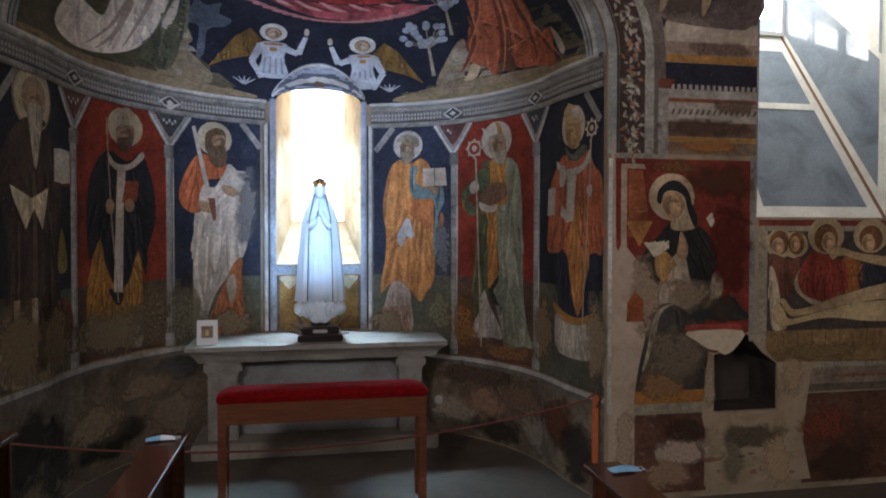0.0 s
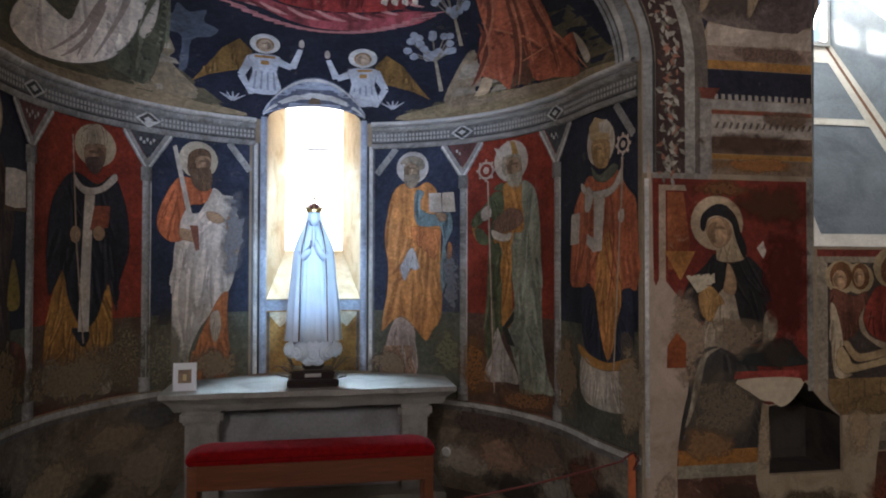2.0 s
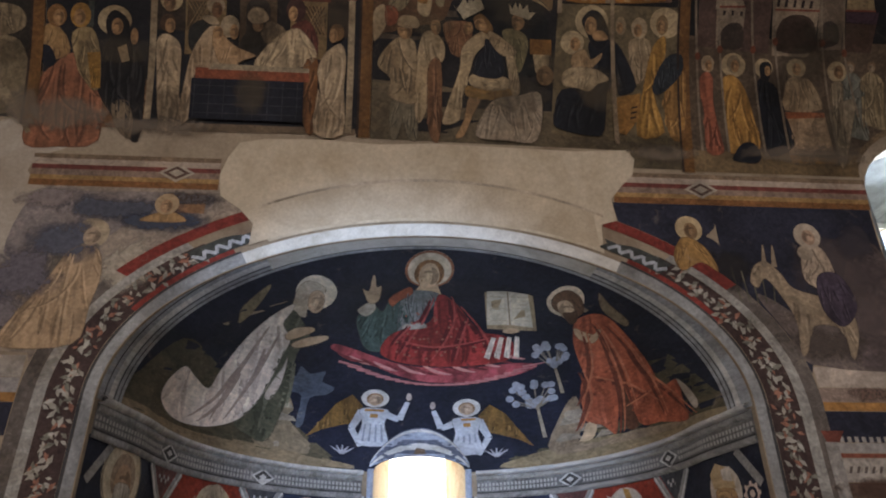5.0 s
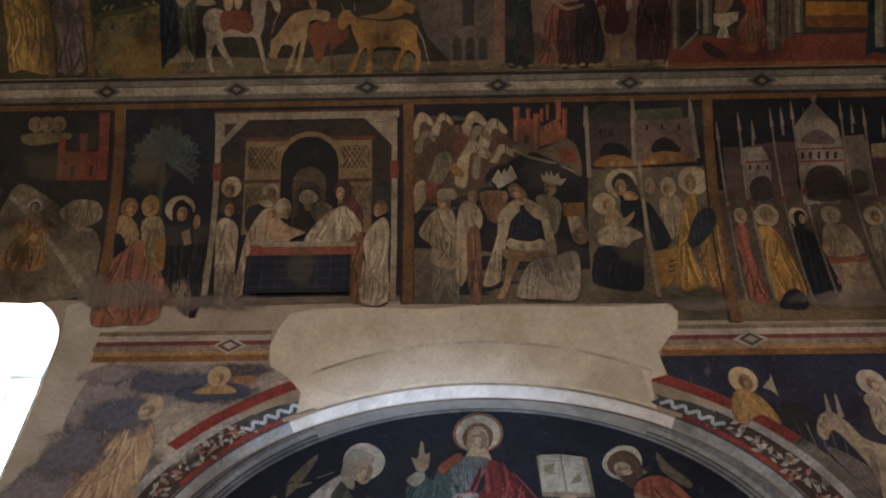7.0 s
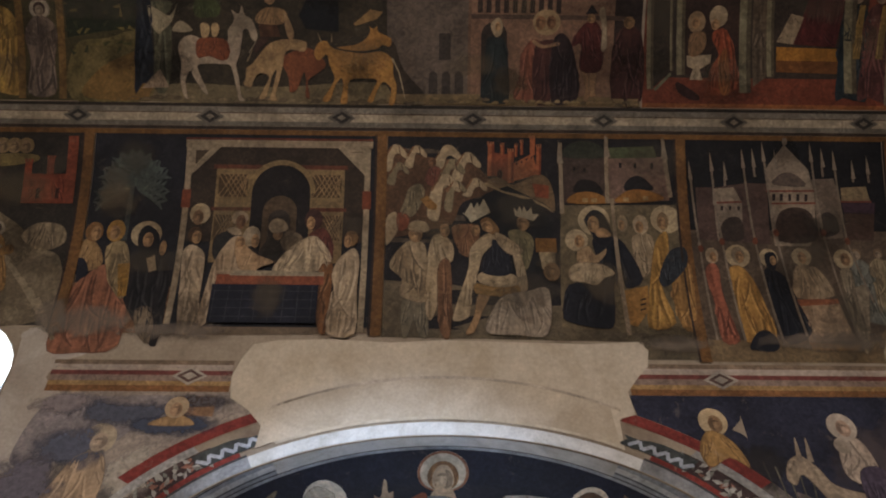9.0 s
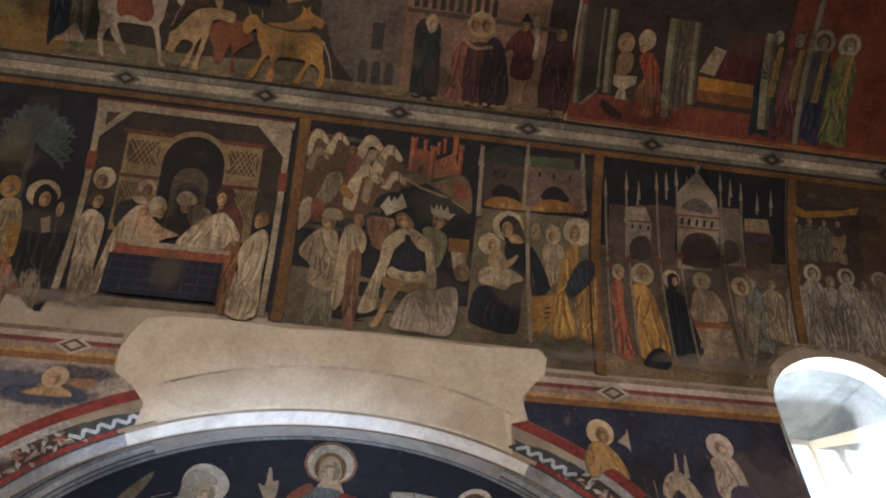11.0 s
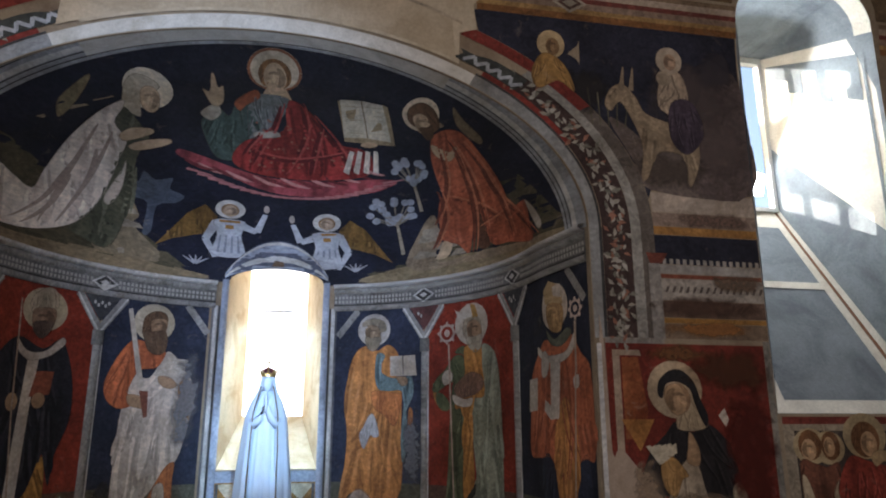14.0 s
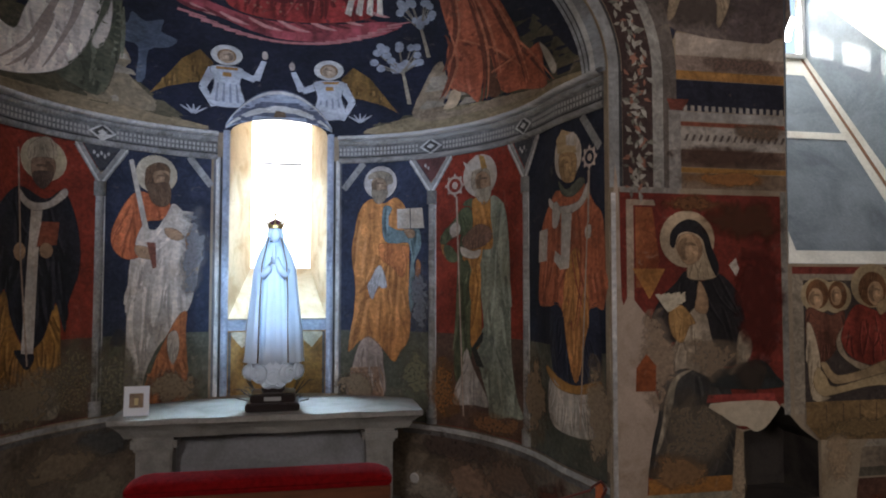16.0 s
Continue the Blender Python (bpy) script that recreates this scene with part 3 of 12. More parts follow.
crown()
EBONY = solid("dark_lacquered_wood", (0.018, 0.012, 0.010), 0.3, grain=0.3, coat=0.3)
base = thing("pedestal", "dark lacquered stepped wooden pedestal under the statue", "pedestal")
part("foot", box(SX - 0.175, SY - 0.15, ALT + 0.002, SX + 0.175, SY + 0.15, ALT + 0.055, 0.008), EBONY, base)
part("step", box(SX - 0.145, SY - 0.125, ALT + 0.055, SX + 0.145, SY + 0.125, ALT + 0.115, 0.008), EBONY, base)
part("neck", box(SX - 0.075, SY - 0.075, ALT + 0.115, SX + 0.075, SY + 0.075, ALT + 0.20, 0.012), EBONY, base)
part("nameplate", box(SX - 0.055, SY - 0.131, ALT + 0.07, SX + 0.055, SY - 0.1255, ALT + 0.095, 0.001), solid("silver_plate", (0.6, 0.6, 0.58), 0.3, 0.6), base, "small pale metal plate")

# a dry gilded branch behind the base
branch = thing("dry_branch", "dry thorny twigs lying behind the statue base", "branch")
rnd = random.Random(11)
TWIG = solid("dark_twig", (0.045, 0.03, 0.018), 0.8, grain=0.3)
for k in range(18):
    s = -1 if k % 2 else 1
    a = Vector((SX + s * 0.10, SY + 0.10, ALT + 0.01 + 0.012 * (k % 4)))
    b = a + Vector((s * rnd.uniform(0.05, 0.14), rnd.uniform(-0.02, 0.05), rnd.uniform(0.02, 0.15)))
    c = b + Vector((s * rnd.uniform(-0.01, 0.05), rnd.uniform(-0.02, 0.02), rnd.uniform(-0.01, 0.05)))
    part("twig", tube([a, b, c], [0.005, 0.004, 0.0015], 5), TWIG, branch)

card = thing("photo_card", "white framed picture card leaning on the altar", "picture", at=(-0.845, 1.42, ALT))
cm = pose(0, 0, 0, -6, 0, 4)
for nm, b, mt in (("board", box(-0.075, 0, 0.004, 0.075, 0.008, 0.19, 0.001), solid("white_card", (0.72, 0.72, 0.74), 0.6)), ("picture", box(-0.042, -0.003, 0.055, 0.042, 0, 0.145), solid("picture_print", (0.17, 0.10, 0.05), 0.5, grain=0.6, scale=22)),
                  ("picture_spot", box(-0.012, -0.005, 0.07, 0.012, -0.003, 0.115, 0.001), solid("gold_print", (0.5, 0.36, 0.16), 0.5))):
    o = part(nm, b, mt, card)
    o.matrix_basis = cm

# ---- kneeler ----
WOOD = solid("varnished_red_brown_wood", (0.13, 0.043, 0.018), 0.32, grain=0.35, scale=9, stretch=(1, 1, 7), coat=0.25, bump=0.05)
WOODX = solid("varnished_red_brown_board", (0.13, 0.043, 0.018), 0.32, grain=0.35, scale=9, stretch=(0.6, 7, 7), coat=0.25, bump=0.05)
VELVET = solid("red_velvet", (0.17, 0.004, 0.005), 0.95, grain=0.35, scale=34, sheen=0.0, bump=0.2)
VELVET.node_tree.nodes["Principled BSDF"].inputs["Specular IOR Level"].default_value = 0.08


def kneeler():
    ob = thing("kneeler", "wooden kneeler with red velvet padded top", "kneeler")
    x0, x1, y0, y1, z = -0.63, 0.65, 0.24, 0.42, 0.74
    n = 24
    cush = grid(lambda u, v: Vector((x0 + (x1 - x0) * u, y0 - 0.015 + (y1 - y0 + 0.03) * (0.5 - 0.5 * math.cos(math.pi * v)), z - 0.055 + 0.055 * (math.sin(math.pi * v) ** 0.45 if 0 < v < 1 else 0) * (min(1, 12 * u + 0.35, 12 * (1 - u) + 0.35)))), steps_of(0, 1, n), steps_of(0, 1, 12))
    part("cushion", join(cush, box(x0, y0 - 0.012, z - 0.085, x1, y1 + 0.012, z - 0.05, 0.01)), VELVET, ob, "red velvet cushion")
    part("apron", box(x0 + 0.05, y0 + 0.005, z - 0.215, x1 - 0.05, y0 + 0.03, z - 0.086, 0.004), WOODX, ob, "red-brown front board")
    for xx in (x0 + 0.005, x1 - 0.055):
        for yy in (y0, y1 - 0.045):
            part("leg", box(xx, yy, -0.02, xx + 0.05, yy + 0.045, z - 0.086, 0.004), WOOD, ob)
    return ob


kneeler()

# ---- pews, masks, rope ----
DARKWOOD = solid("dark_varnished_pew_wood", (0.075, 0.024, 0.012), 0.22, grain=0.35, scale=7, stretch=(5, 0.6, 5), coat=0.4, bump=0.04)


def pew(x, y_end, length, top, face):
    """A pew along y that ends at y_end; face: the side to which its ledge leans."""
    ob = thing("pew", "dark varnished wooden pew with a polished ledge", "pew", "pews in the nave")
    y0 = y_end - length
    part("ledge", box(x - 0.085, y0, top - 0.028, x + 0.075, y_end, top, 0.006), DARKWOOD, ob)
    part("back", box(x - 0.012, y0 + 0.02, 0.28, x + 0.012, y_end - 0.02, top - 0.028, 0.003), DARKWOOD, ob)
    for yy in (y0 + 0.03, y_end - 0.07):
        part("end_panel", box(x - 0.06, yy, -0.02, x + 0.06, yy + 0.04, top - 0.03, 0.01), DARKWOOD, ob)
        part("foot", box(x - 0.22 * face - 0.03, yy, -0.02, x + 0.06, yy + 0.04, 0.42, 0.01) if face > 0 else box(x - 0.06, yy, -0.02, x + 0.30, yy + 0.04, 0.42, 0.01), DARKWOOD, ob)
    part("seat", box(x + (-0.36 if face > 0 else 0.02), y0 + 0.02, 0.40, x + (-0.02 if face > 0 else 0.36), y_end - 0.02, 0.43, 0.005), DARKWOOD, ob)
    return ob


pew(-0.71, -0.66, 2.0, 0.75, 1)
pew(1.09, -1.42, 1.5, 0.75, -1)
pew(-1.50, -0.50, 2.0, 0.75, 1)
pew(2.28, -1.62, 1.5, 0.75, -1)


def mask(x, y, z, turn, blue):
    ob = thing("face_mask", "crumpled pale blue and white paper mask on the pew", "face mask", "paper masks on the pews", at=(x, y, z))
    cols = [solid("mask_blue", (0.20, 0.42, 0.60), 0.7, grain=0.15), solid("mask_white", (0.66, 0.68, 0.70), 0.8, grain=0.08)]
    rnd = random.Random(int(abs(x) * 100))
    for k, (u0, u1) in enumerate(((-0.085, 0.0), (0.0, 0.085)) if not blue else ((-0.085, 0.085),)):
        b = grid(lambda u, v: Vector((u, v, 0.004 + 0.022 * max(0, 1 - (u / 0.09) ** 2) * (1 - (v / 0.05) ** 2) + 0.003 * math.sin(60 * v + 20 * u))), steps_of(u0, u1, 10), steps_of(-0.042, 0.042, 10))
        o = part("cloth", b, cols[k], ob, "", True)
        o.matrix_basis = pose(0, 0, 0, 0, 0, turn) @ Matrix.Scale(0.72, 4)
    o = part("ear_loop", tube([(0.08, 0.03, 0.004), (0.115, 0.02, 0.004), (0.115, -0.02, 0.004), (0.08, -0.03, 0.004)], 0.0018, 6), cols[1], ob)
    o.matrix_basis = pose(0, 0, 0, 0, 0, turn) @ Matrix.Scale(0.72, 4)


mask(-0.74, -0.78, 0.752, 12, False)
mask(1.13, -1.54, 0.752, 5, True)

rope = thing("barrier_cord", "thin dark red cord sagging across the apse", "rope")
CORD = solid("dark_red_cord", (0.11, 0.022, 0.014), 0.8, grain=0.3, scale=200)
part("cord", tube([(-1.66 + 3.28 * t, -0.02, 0.56 - 0.16 * (1 - (2 * t - 1) ** 2) + 0.09 * t) for t in steps_of(0, 1, 30)], 0.006, 6), CORD, rope)
part("hook", tube([(1.62, -0.02, 0.66), (1.66, -0.05, 0.70), (1.69, -0.05, 0.66), (1.67, -0.03, 0.60)], 0.007, 6), CORD, rope)
strip_ = thing("cord_tail", "orange-red ribbon hanging down the apse corner", "ribbon")
part("ribbon", box(1.645, -0.03, 0.20, 1.685, -0.012, 0.68, 0.005), solid("orange_ribbon", (0.40, 0.10, 0.03), 0.7, grain=0.25), strip_)
outlet = thing("cable_socket", "small round pale socket in the apse wall", "socket")
b = lathe([(0.035, 0), (0.038, 0.006), (0.030, 0.012), (0.018, 0.012)], 0, 0, 0, 20)
o = part("ring", b, solid("pale_plastic", (0.45, 0.42, 0.38), 0.5), outlet)
q = apse(radians(38) * R, 0.25)
o.matrix_basis = Matrix.Translation(q) @ Euler((radians(90), 0, radians(-38))).to_matrix().to_4x4()

# ---- frescoes: plain painted shapes on the plaster ----
LAYER = 0.0016
PAINTED = [0]                     # strokes so far; each lies a hair above the one before


def curve(pts, n=5):
    """A closed smooth outline through pts."""
    out, m = [], len(pts)
    for i in range(m):
        p0, p1, p2, p3 = (pts[(i + k - 1) % m] for k in range(4))
        for j in range(n):
            t = j / n
            out.append(tuple(0.5 * (2 * b + (c - a) * t + (2 * a - 5 * b + 4 * c - d) * t * t + (3 * b - a - 3 * c + d) * t ** 3) for a, b, c, d in zip(p0, p1, p2, p3)))
    return out


def oval(cx, cy, rx, ry=None, n=22):
    return arc(cx, cy, rx, ry or rx, 0, 360 - 360 / n, n - 1)


def bar(a, b, w, w2=None):
    """A stroke from a to b, w wide, ending w2 wide."""
    dx, dy = b[0] - a[0], b[1] - a[1]
    k = math.hypot(dx, dy) or 1
    nx, ny = -dy / k / 2, dx / k / 2
    w2 = w if w2 is None else w2
    return [(a[0] - nx * w, a[1] - ny * w), (b[0] - nx * w2, b[1] - ny * w2), (b[0] + nx * w2, b[1] + ny * w2), (a[0] + nx * w, a[1] + ny * w)]


SOFT = ("stain", "flake", "cloud", "hill", "bank", "earth", "plaster", "edge", "patch", "wear", "loss", "violet", "bush", "ground", "remnant", "bowl", "rock", "bare", "upper", "worn", "tree", "shade", "shadow")
BRUSH = random.Random(41)


def inside(q, pts):
    x, y = q
    hit = False
    for (x0, y0), (x1, y1) in zip(pts, pts[1:] + pts[:1]):
        if (y0 > y) != (y1 > y) and x < (x1 - x0) * (y - y0) / (y1 - y0) + x0:
            hit = not hit
    return hit


def brush(bm, surf, line, w, h, slot):
    """A tapered stroke along a line of points, added to a painted shape."""
    uv = bm.loops.layers.uv["wall"]
    rows = []
    n = len(line) - 1
    for i, q in enumerate(line):
        a, b = line[max(0, i - 1)], line[min(n, i + 1)]
        dx, dy = b[0] - a[0], b[1] - a[1]
        k = (math.hypot(dx, dy) or 1) / (w * (0.12 + math.sin(math.pi * (i + 0.35) / (n + 0.7))) / 2)
        two = [(q[0] - dy / k, q[1] + dx / k), (q[0] + dy / k, q[1] - dx / k)]
        rows.append([(bm.verts.new(surf(*p, h)), p) for p in two])
    for a, b in zip(rows, rows[1:]):
        fc = bm.faces.new((a[0][0], a[1][0], b[1][0], b[0][0]))
        fc.material_index = slot
        for lp, q in zip(fc.loops, (a[0][1], a[1][1], b[1][1], b[0][1])):
            lp[uv].uv = q


def draped(bm, surf, pts, h, slot):
    """Folds of a garment: strokes that fan out from its top, each dark with a light beside it."""
    xs, ys = [q[0] for q in pts], [q[1] for q in pts]
    x0, x1, y0, y1 = min(xs), max(xs), min(ys), max(ys)
    wd, ht = x1 - x0, y1 - y0
    big = max(wd, ht)
    n = int(min(26, 7 + 34 * wd * ht / max(0.12, big)))
    top = ((x0 + x1) / 2 + BRUSH.uniform(-0.15, 0.15) * wd, y1 + 0.55 * big)
    step = big / 22
    for k in range(n):
        q = (x0 + wd * (k + BRUSH.uniform(0.1, 0.9)) / n, BRUSH.uniform(y0 + 0.25 * ht, y1))
        if not inside(q, pts):
            q = (q[0], y0 + ht * BRUSH.uniform(0.3, 0.6))
            if not inside(q, pts):
                continue
        a = math.atan2(q[1] - top[1], q[0] - top[0]) + BRUSH.uniform(-0.12, 0.12)
        bend = BRUSH.uniform(-0.05, 0.05) + (0.10 * BRUSH.choice((-1, 1)) if k % 4 == 3 else 0)
        line = []
        for j in range(BRUSH.randint(6, 15)):
            if not inside(q, pts):
                break
            line.append(q)
            a += bend
            q = (q[0] + step * math.cos(a), q[1] + step * math.sin(a))
        if len(line) < 4:
            continue
        w = big * BRUSH.uniform(0.018, 0.034)
        side = w * 0.9 * BRUSH.choice((-1, 1))
        z = h + (0.00045 if surf is nave else 0.0013) + 0.00003 * (k % 9)
        brush(bm, surf, line, w * 1.7, z, slot)
        brush(bm, surf, line, w * 0.6, z + 0.0003, slot + 1)
        brush(bm, surf, [(x + side, y) for x, y in line[:-1]], w * 0.8, z + 0.0002, slot + 2)


def paint(ob, name, surf, pts, mat, layer=1, smooth=False, label=""):
    if smooth:
        pts = curve(pts, smooth if smooth is not True else 5)
    PAINTED[0] += 1
    h = LAYER * layer + 0.00011 * (PAINTED[0] % 13)
    bm = sheet(surf, [pts], h=h)
    mats = []
    lined = smooth and not any(k in name for k in SOFT)
    if lined:
        # a thin brown brush line along the outline
        m = len(pts)
        area = sum(pts[i][0] * pts[(i + 1) % m][1] - pts[(i + 1) % m][0] * pts[i][1] for i in range(m))
        w = 0.0034 * (1 if area > 0 else -1)
        uv = bm.loops.layers.uv["wall"]
        rims = []
        for i in range(m):
            dx, dy = pts[(i + 1) % m][0] - pts[i - 1][0], pts[(i + 1) % m][1] - pts[i - 1][1]
            k = math.hypot(dx, dy) or 1
            inner = (pts[i][0] - dy / k * w, pts[i][1] + dx / k * w)
            rims.append([(bm.verts.new(surf(*q, h + 0.0009)), q) for q in (pts[i], inner)])
        for a, b in zip(rims, rims[1:] + rims[:1]):
            fc = bm.faces.new((a[0][0], b[0][0], b[1][0], a[1][0]))
            fc.material_index = 1
            for lp, q in zip(fc.loops, (a[0][1], b[0][1], b[1][1], a[1][1])):
                lp[uv].uv = q
        c = PIGMENT.get(mat, (0.12, 0.08, 0.06))
        mats.append(fresco(tuple(0.45 * v + 0.4 * q for v, q in zip(c, (0.05, 0.032, 0.022))), worn=0.5))
    if mat in DRAPED and max(q[1] for q in pts) - min(q[1] for q in pts) > 0.10:
        c, worn = DRAPED[mat]
        draped(bm, surf, pts, h, len(mats) + 1)
        d = 0.10 if sum(c) > 0.5 else 0.0       # pale cloth has softer folds
        mats += [fresco(shade(c, 0.74 + d), worn=worn), fresco(shade(c, 0.50 + 1.4 * d), worn=worn), fresco(tuple(min(0.8, (1.36 - 1.4 * d) * v + 0.01) for v in c), worn=worn)]
    if name == "head" and mat in PIGMENT:
        # a shaded side and a lit one, no more
        c = PIGMENT[mat]
        cx, cy = sum(q[0] for q in pts) / len(pts), sum(q[1] for q in pts) / len(pts)
        rx, ry = max(q[0] for q in pts) - cx, max(q[1] for q in pts) - cy
        s = 1 if cx < 0 else -1
        k = len(mats) + 1
        brush(bm, surf, [(cx + s * rx * 0.62 * math.cos(t), cy + ry * 0.70 * math.sin(t)) for t in steps_of(-1.25, 1.25, 6)], rx * 0.55, h + 0.0010, k)
        brush(bm, surf, [(cx + rx * 0.55 * math.cos(t), cy + 0.18 * ry + ry * 0.16 * math.sin(t)) for t in steps_of(2.9, 0.25, 6)], ry * 0.20, h + 0.0012, k)
        brush(bm, surf, [(cx - s * rx * 0.10, cy + ry * y) for y in steps_of(-0.35, 0.25, 3)], rx * 0.28, h + 0.0014, k + 1)
        brush(bm, surf, [(cx - s * rx * 0.45 + rx * 0.2 * x, cy - ry * 0.22) for x in steps_of(-1, 1, 3)], ry * 0.22, h + 0.0013, k + 1)
        mats += [fresco(shade(c, 0.52), worn=0.1), fresco(shade(c, 1.34), worn=0.1)]
    o = part(name, bm, mat, ob, label)
    for m in mats:
        o.data.materials.append(m)
    return o


def stain_mat(c, dense=0.8, scale=6.0):
    """A stain or loss with ragged, feathered edges; the mask map runs from 0 in its middle to 1 at its rim."""
    key = ("stain", c, dense, scale)
    if key in MATS:
        return MATS[key]
    m, n, l, p = nodes_of("stain")
    uv, mk = n.new("ShaderNodeUVMap"), n.new("ShaderNodeUVMap")
    uv.uv_map, mk.uv_map = "wall", "mask"
    sep = n.new("ShaderNodeSeparateXYZ")
    l.new(mk.outputs[0], sep.inputs[0])
    t = noise_node(n, l, scale, 8, 0.68, uv.outputs[0], 0.5)
    g = noise_node(n, l, scale * 6, 5, 0.7, uv.outputs[0])
    a = n.new("ShaderNodeMath")
    a.operation = "SUBTRACT"
    l.new(t.outputs[0], a.inputs[0])
    b = n.new("ShaderNodeMath")
    b.operation = "MULTIPLY_ADD"
    b.inputs[1].default_value, b.inputs[2].default_value = 0.52, -0.06
    l.new(sep.outputs[0], b.inputs[0])
    l.new(b.outputs[0], a.inputs[1])
    r = ramp(n, [(0.10, (0, 0, 0)), (0.30, (dense, dense, dense))])
    l.new(a.outputs[0], r.inputs[0])
    l.new(r.outputs[0], p.inputs["Alpha"])
    r2 = ramp(n, [(0.3, shade(c, 0.6)), (0.7, shade(c, 1.35))])
    l.new(g.outputs[0], r2.inputs[0])
    l.new(r2.outputs[0], p.inputs["Base Color"])
    p.inputs["Roughness"].default_value = 0.9
    p.inputs["Specular IOR Level"].default_value = 0.2
    MATS[key] = m
    return m


def blotch(ob, surf, cx, cy, rx, ry, c, layer, dense=0.8, scale=6.0, name="stain"):
    """A roundish stain on a surface; its outline comes from the material."""
    rs, ts = steps_of(0.001, 1, 4), steps_of(0, 2 * math.pi, 28)
    pts = lambda r, t: (cx + rx * r * math.cos(t), cy + ry * r * math.sin(t))
    bm = bmesh.new()
    uv, mk = bm.loops.layers.uv.new("wall"), bm.loops.layers.uv.new("mask")
    PAINTED[0] += 1
    h = LAYER * layer + 0.00011 * (PAINTED[0] % 13)
    vv = [[bm.verts.new(surf(*pts(r, t), h)) for t in ts] for r in rs]
    for i in range(len(rs) - 1):
        for k in range(len(ts) - 1):
            fc = bm.faces.new((vv[i][k], vv[i + 1][k], vv[i + 1][k + 1], vv[i][k + 1]))
            for lp, (a, q) in zip(fc.loops, ((i, k), (i + 1, k), (i + 1, k + 1), (i, k + 1))):
                lp[uv].uv, lp[mk].uv = pts(rs[a], ts[q]), (rs[a], 0)
    return part(name, bm, stain_mat(c, dense, scale), ob)


def fresco_thing(label, name="fresco", group=""):
    return thing(name, label, "fresco", group)


def ring(cx, cy, r, w, ry=None, n=26):
    ry = ry or r
    k = (r - w) / r
    return arc(cx, cy, r, ry, 0, 359, n) + arc(cx, cy, r * k, ry * k, 359, 0, n)


BELL = [(-0.50, 0.0), (-0.44, 0.30), (-0.47, 0.58), (-0.40, 0.74), (-0.17, 0.83), (0.17, 0.83), (0.40, 0.74), (0.47, 0.58), (0.44, 0.30), (0.50, 0.0), (0.2, -0.02), (-0.2, 0.015)]
SLIM = [(-0.42, 0.0), (-0.38, 0.35), (-0.50, 0.62), (-0.36, 0.77), (-0.12, 0.84), (0.12, 0.84), (0.36, 0.77), (0.50, 0.62), (0.38, 0.35), (0.42, 0.0)]
KNEEL = [(-0.55, 0.0), (-0.60, 0.22), (-0.28, 0.52), (-0.16, 0.78), (0.05, 0.85), (0.24, 0.74), (0.32, 0.50), (0.46, 0.30), (0.42, 0.0)]


def figure(ob, surf, cx, base, h, w, robe, halo=None, over=None, shape=BELL, hair=HAIR, skin=FLESH, lean=0.0, layer=3, folds=0.55, hem=None, rnd=random.Random(5), tone=1.0):
    """A robed form: garment, mantle, head and halo, all plain shapes."""
    robe, skin, hair = shade(robe, tone), shade(skin, tone), shade(hair, tone)
    over, halo = over and shade(over, tone), halo and shade(halo, tone)

    def at(x, y):
        j = rnd.uniform(-0.025, 0.025)
        return (cx + (x + j) * w + lean * y * h, base + (y + j * 0.3) * h)
    hx, hy, hr = cx + lean * 0.92 * h, base + 0.905 * h, 0.066 * h
    if halo:
        paint(ob, "halo", surf, oval(hx, hy + 0.01 * h, hr * 1.75), fresco(halo, worn=0.15), layer - 1)
        paint(ob, "halo_rim", surf, ring(hx, hy + 0.01 * h, hr * 1.75, hr * 0.14), fresco(shade(halo, 0.45), worn=0.1), layer)
    paint(ob, "robe", surf, [at(*q) for q in shape], fresco(robe, folds, fold_scale=2.6 / max(w, 0.1)), layer, 4)
    if over:
        paint(ob, "mantle", surf, [at(*q) for q in ((-0.46, 0.14), (-0.47, 0.58), (-0.38, 0.75), (-0.10, 0.82), (0.02, 0.62), (0.30, 0.42), (0.36, 0.22), (0.12, 0.20), (-0.1, 0.34), (-0.2, 0.08))], fresco(over, folds, fold_scale=2.6 / max(w, 0.1), slant=18), layer + 1, 4)
    if hem:
        paint(ob, "hem", surf, [at(*q) for q in ((-0.48, 0.0), (-0.45, 0.16), (0.0, 0.12), (0.45, 0.16), (0.48, 0.0))], fresco(hem, 0.6, fold_scale=3.4 / max(w, 0.1)), layer + 1)
    for s in (-1, 1):
        paint(ob, "sleeve", surf, [at(*q) for q in ((s * 0.42, 0.70), (s * 0.46, 0.56), (s * 0.10, 0.52), (s * 0.06, 0.585))], fresco(shade(over or robe, 0.8), folds, fold_scale=5 / max(w, 0.1)), layer + 2, 4)
    paint(ob, "hair", surf, oval(hx, hy + 0.15 * hr, hr * 1.02, hr * 1.12), fresco(hair, worn=0.1), layer + 1)
    paint(ob, "head", surf, oval(hx + lean * 0.2 * hr, hy - 0.16 * hr, hr * 0.70, hr * 0.92), fresco(skin, worn=0.1), layer + 2)
    return hx, hy, hr


def stroke(ob, surf, pts, w, c, layer=4, name="line"):
    for a, b in zip(pts, pts[1:]):
        paint(ob, name, surf, bar(a, b, w), fresco(c, worn=0.3), layer)


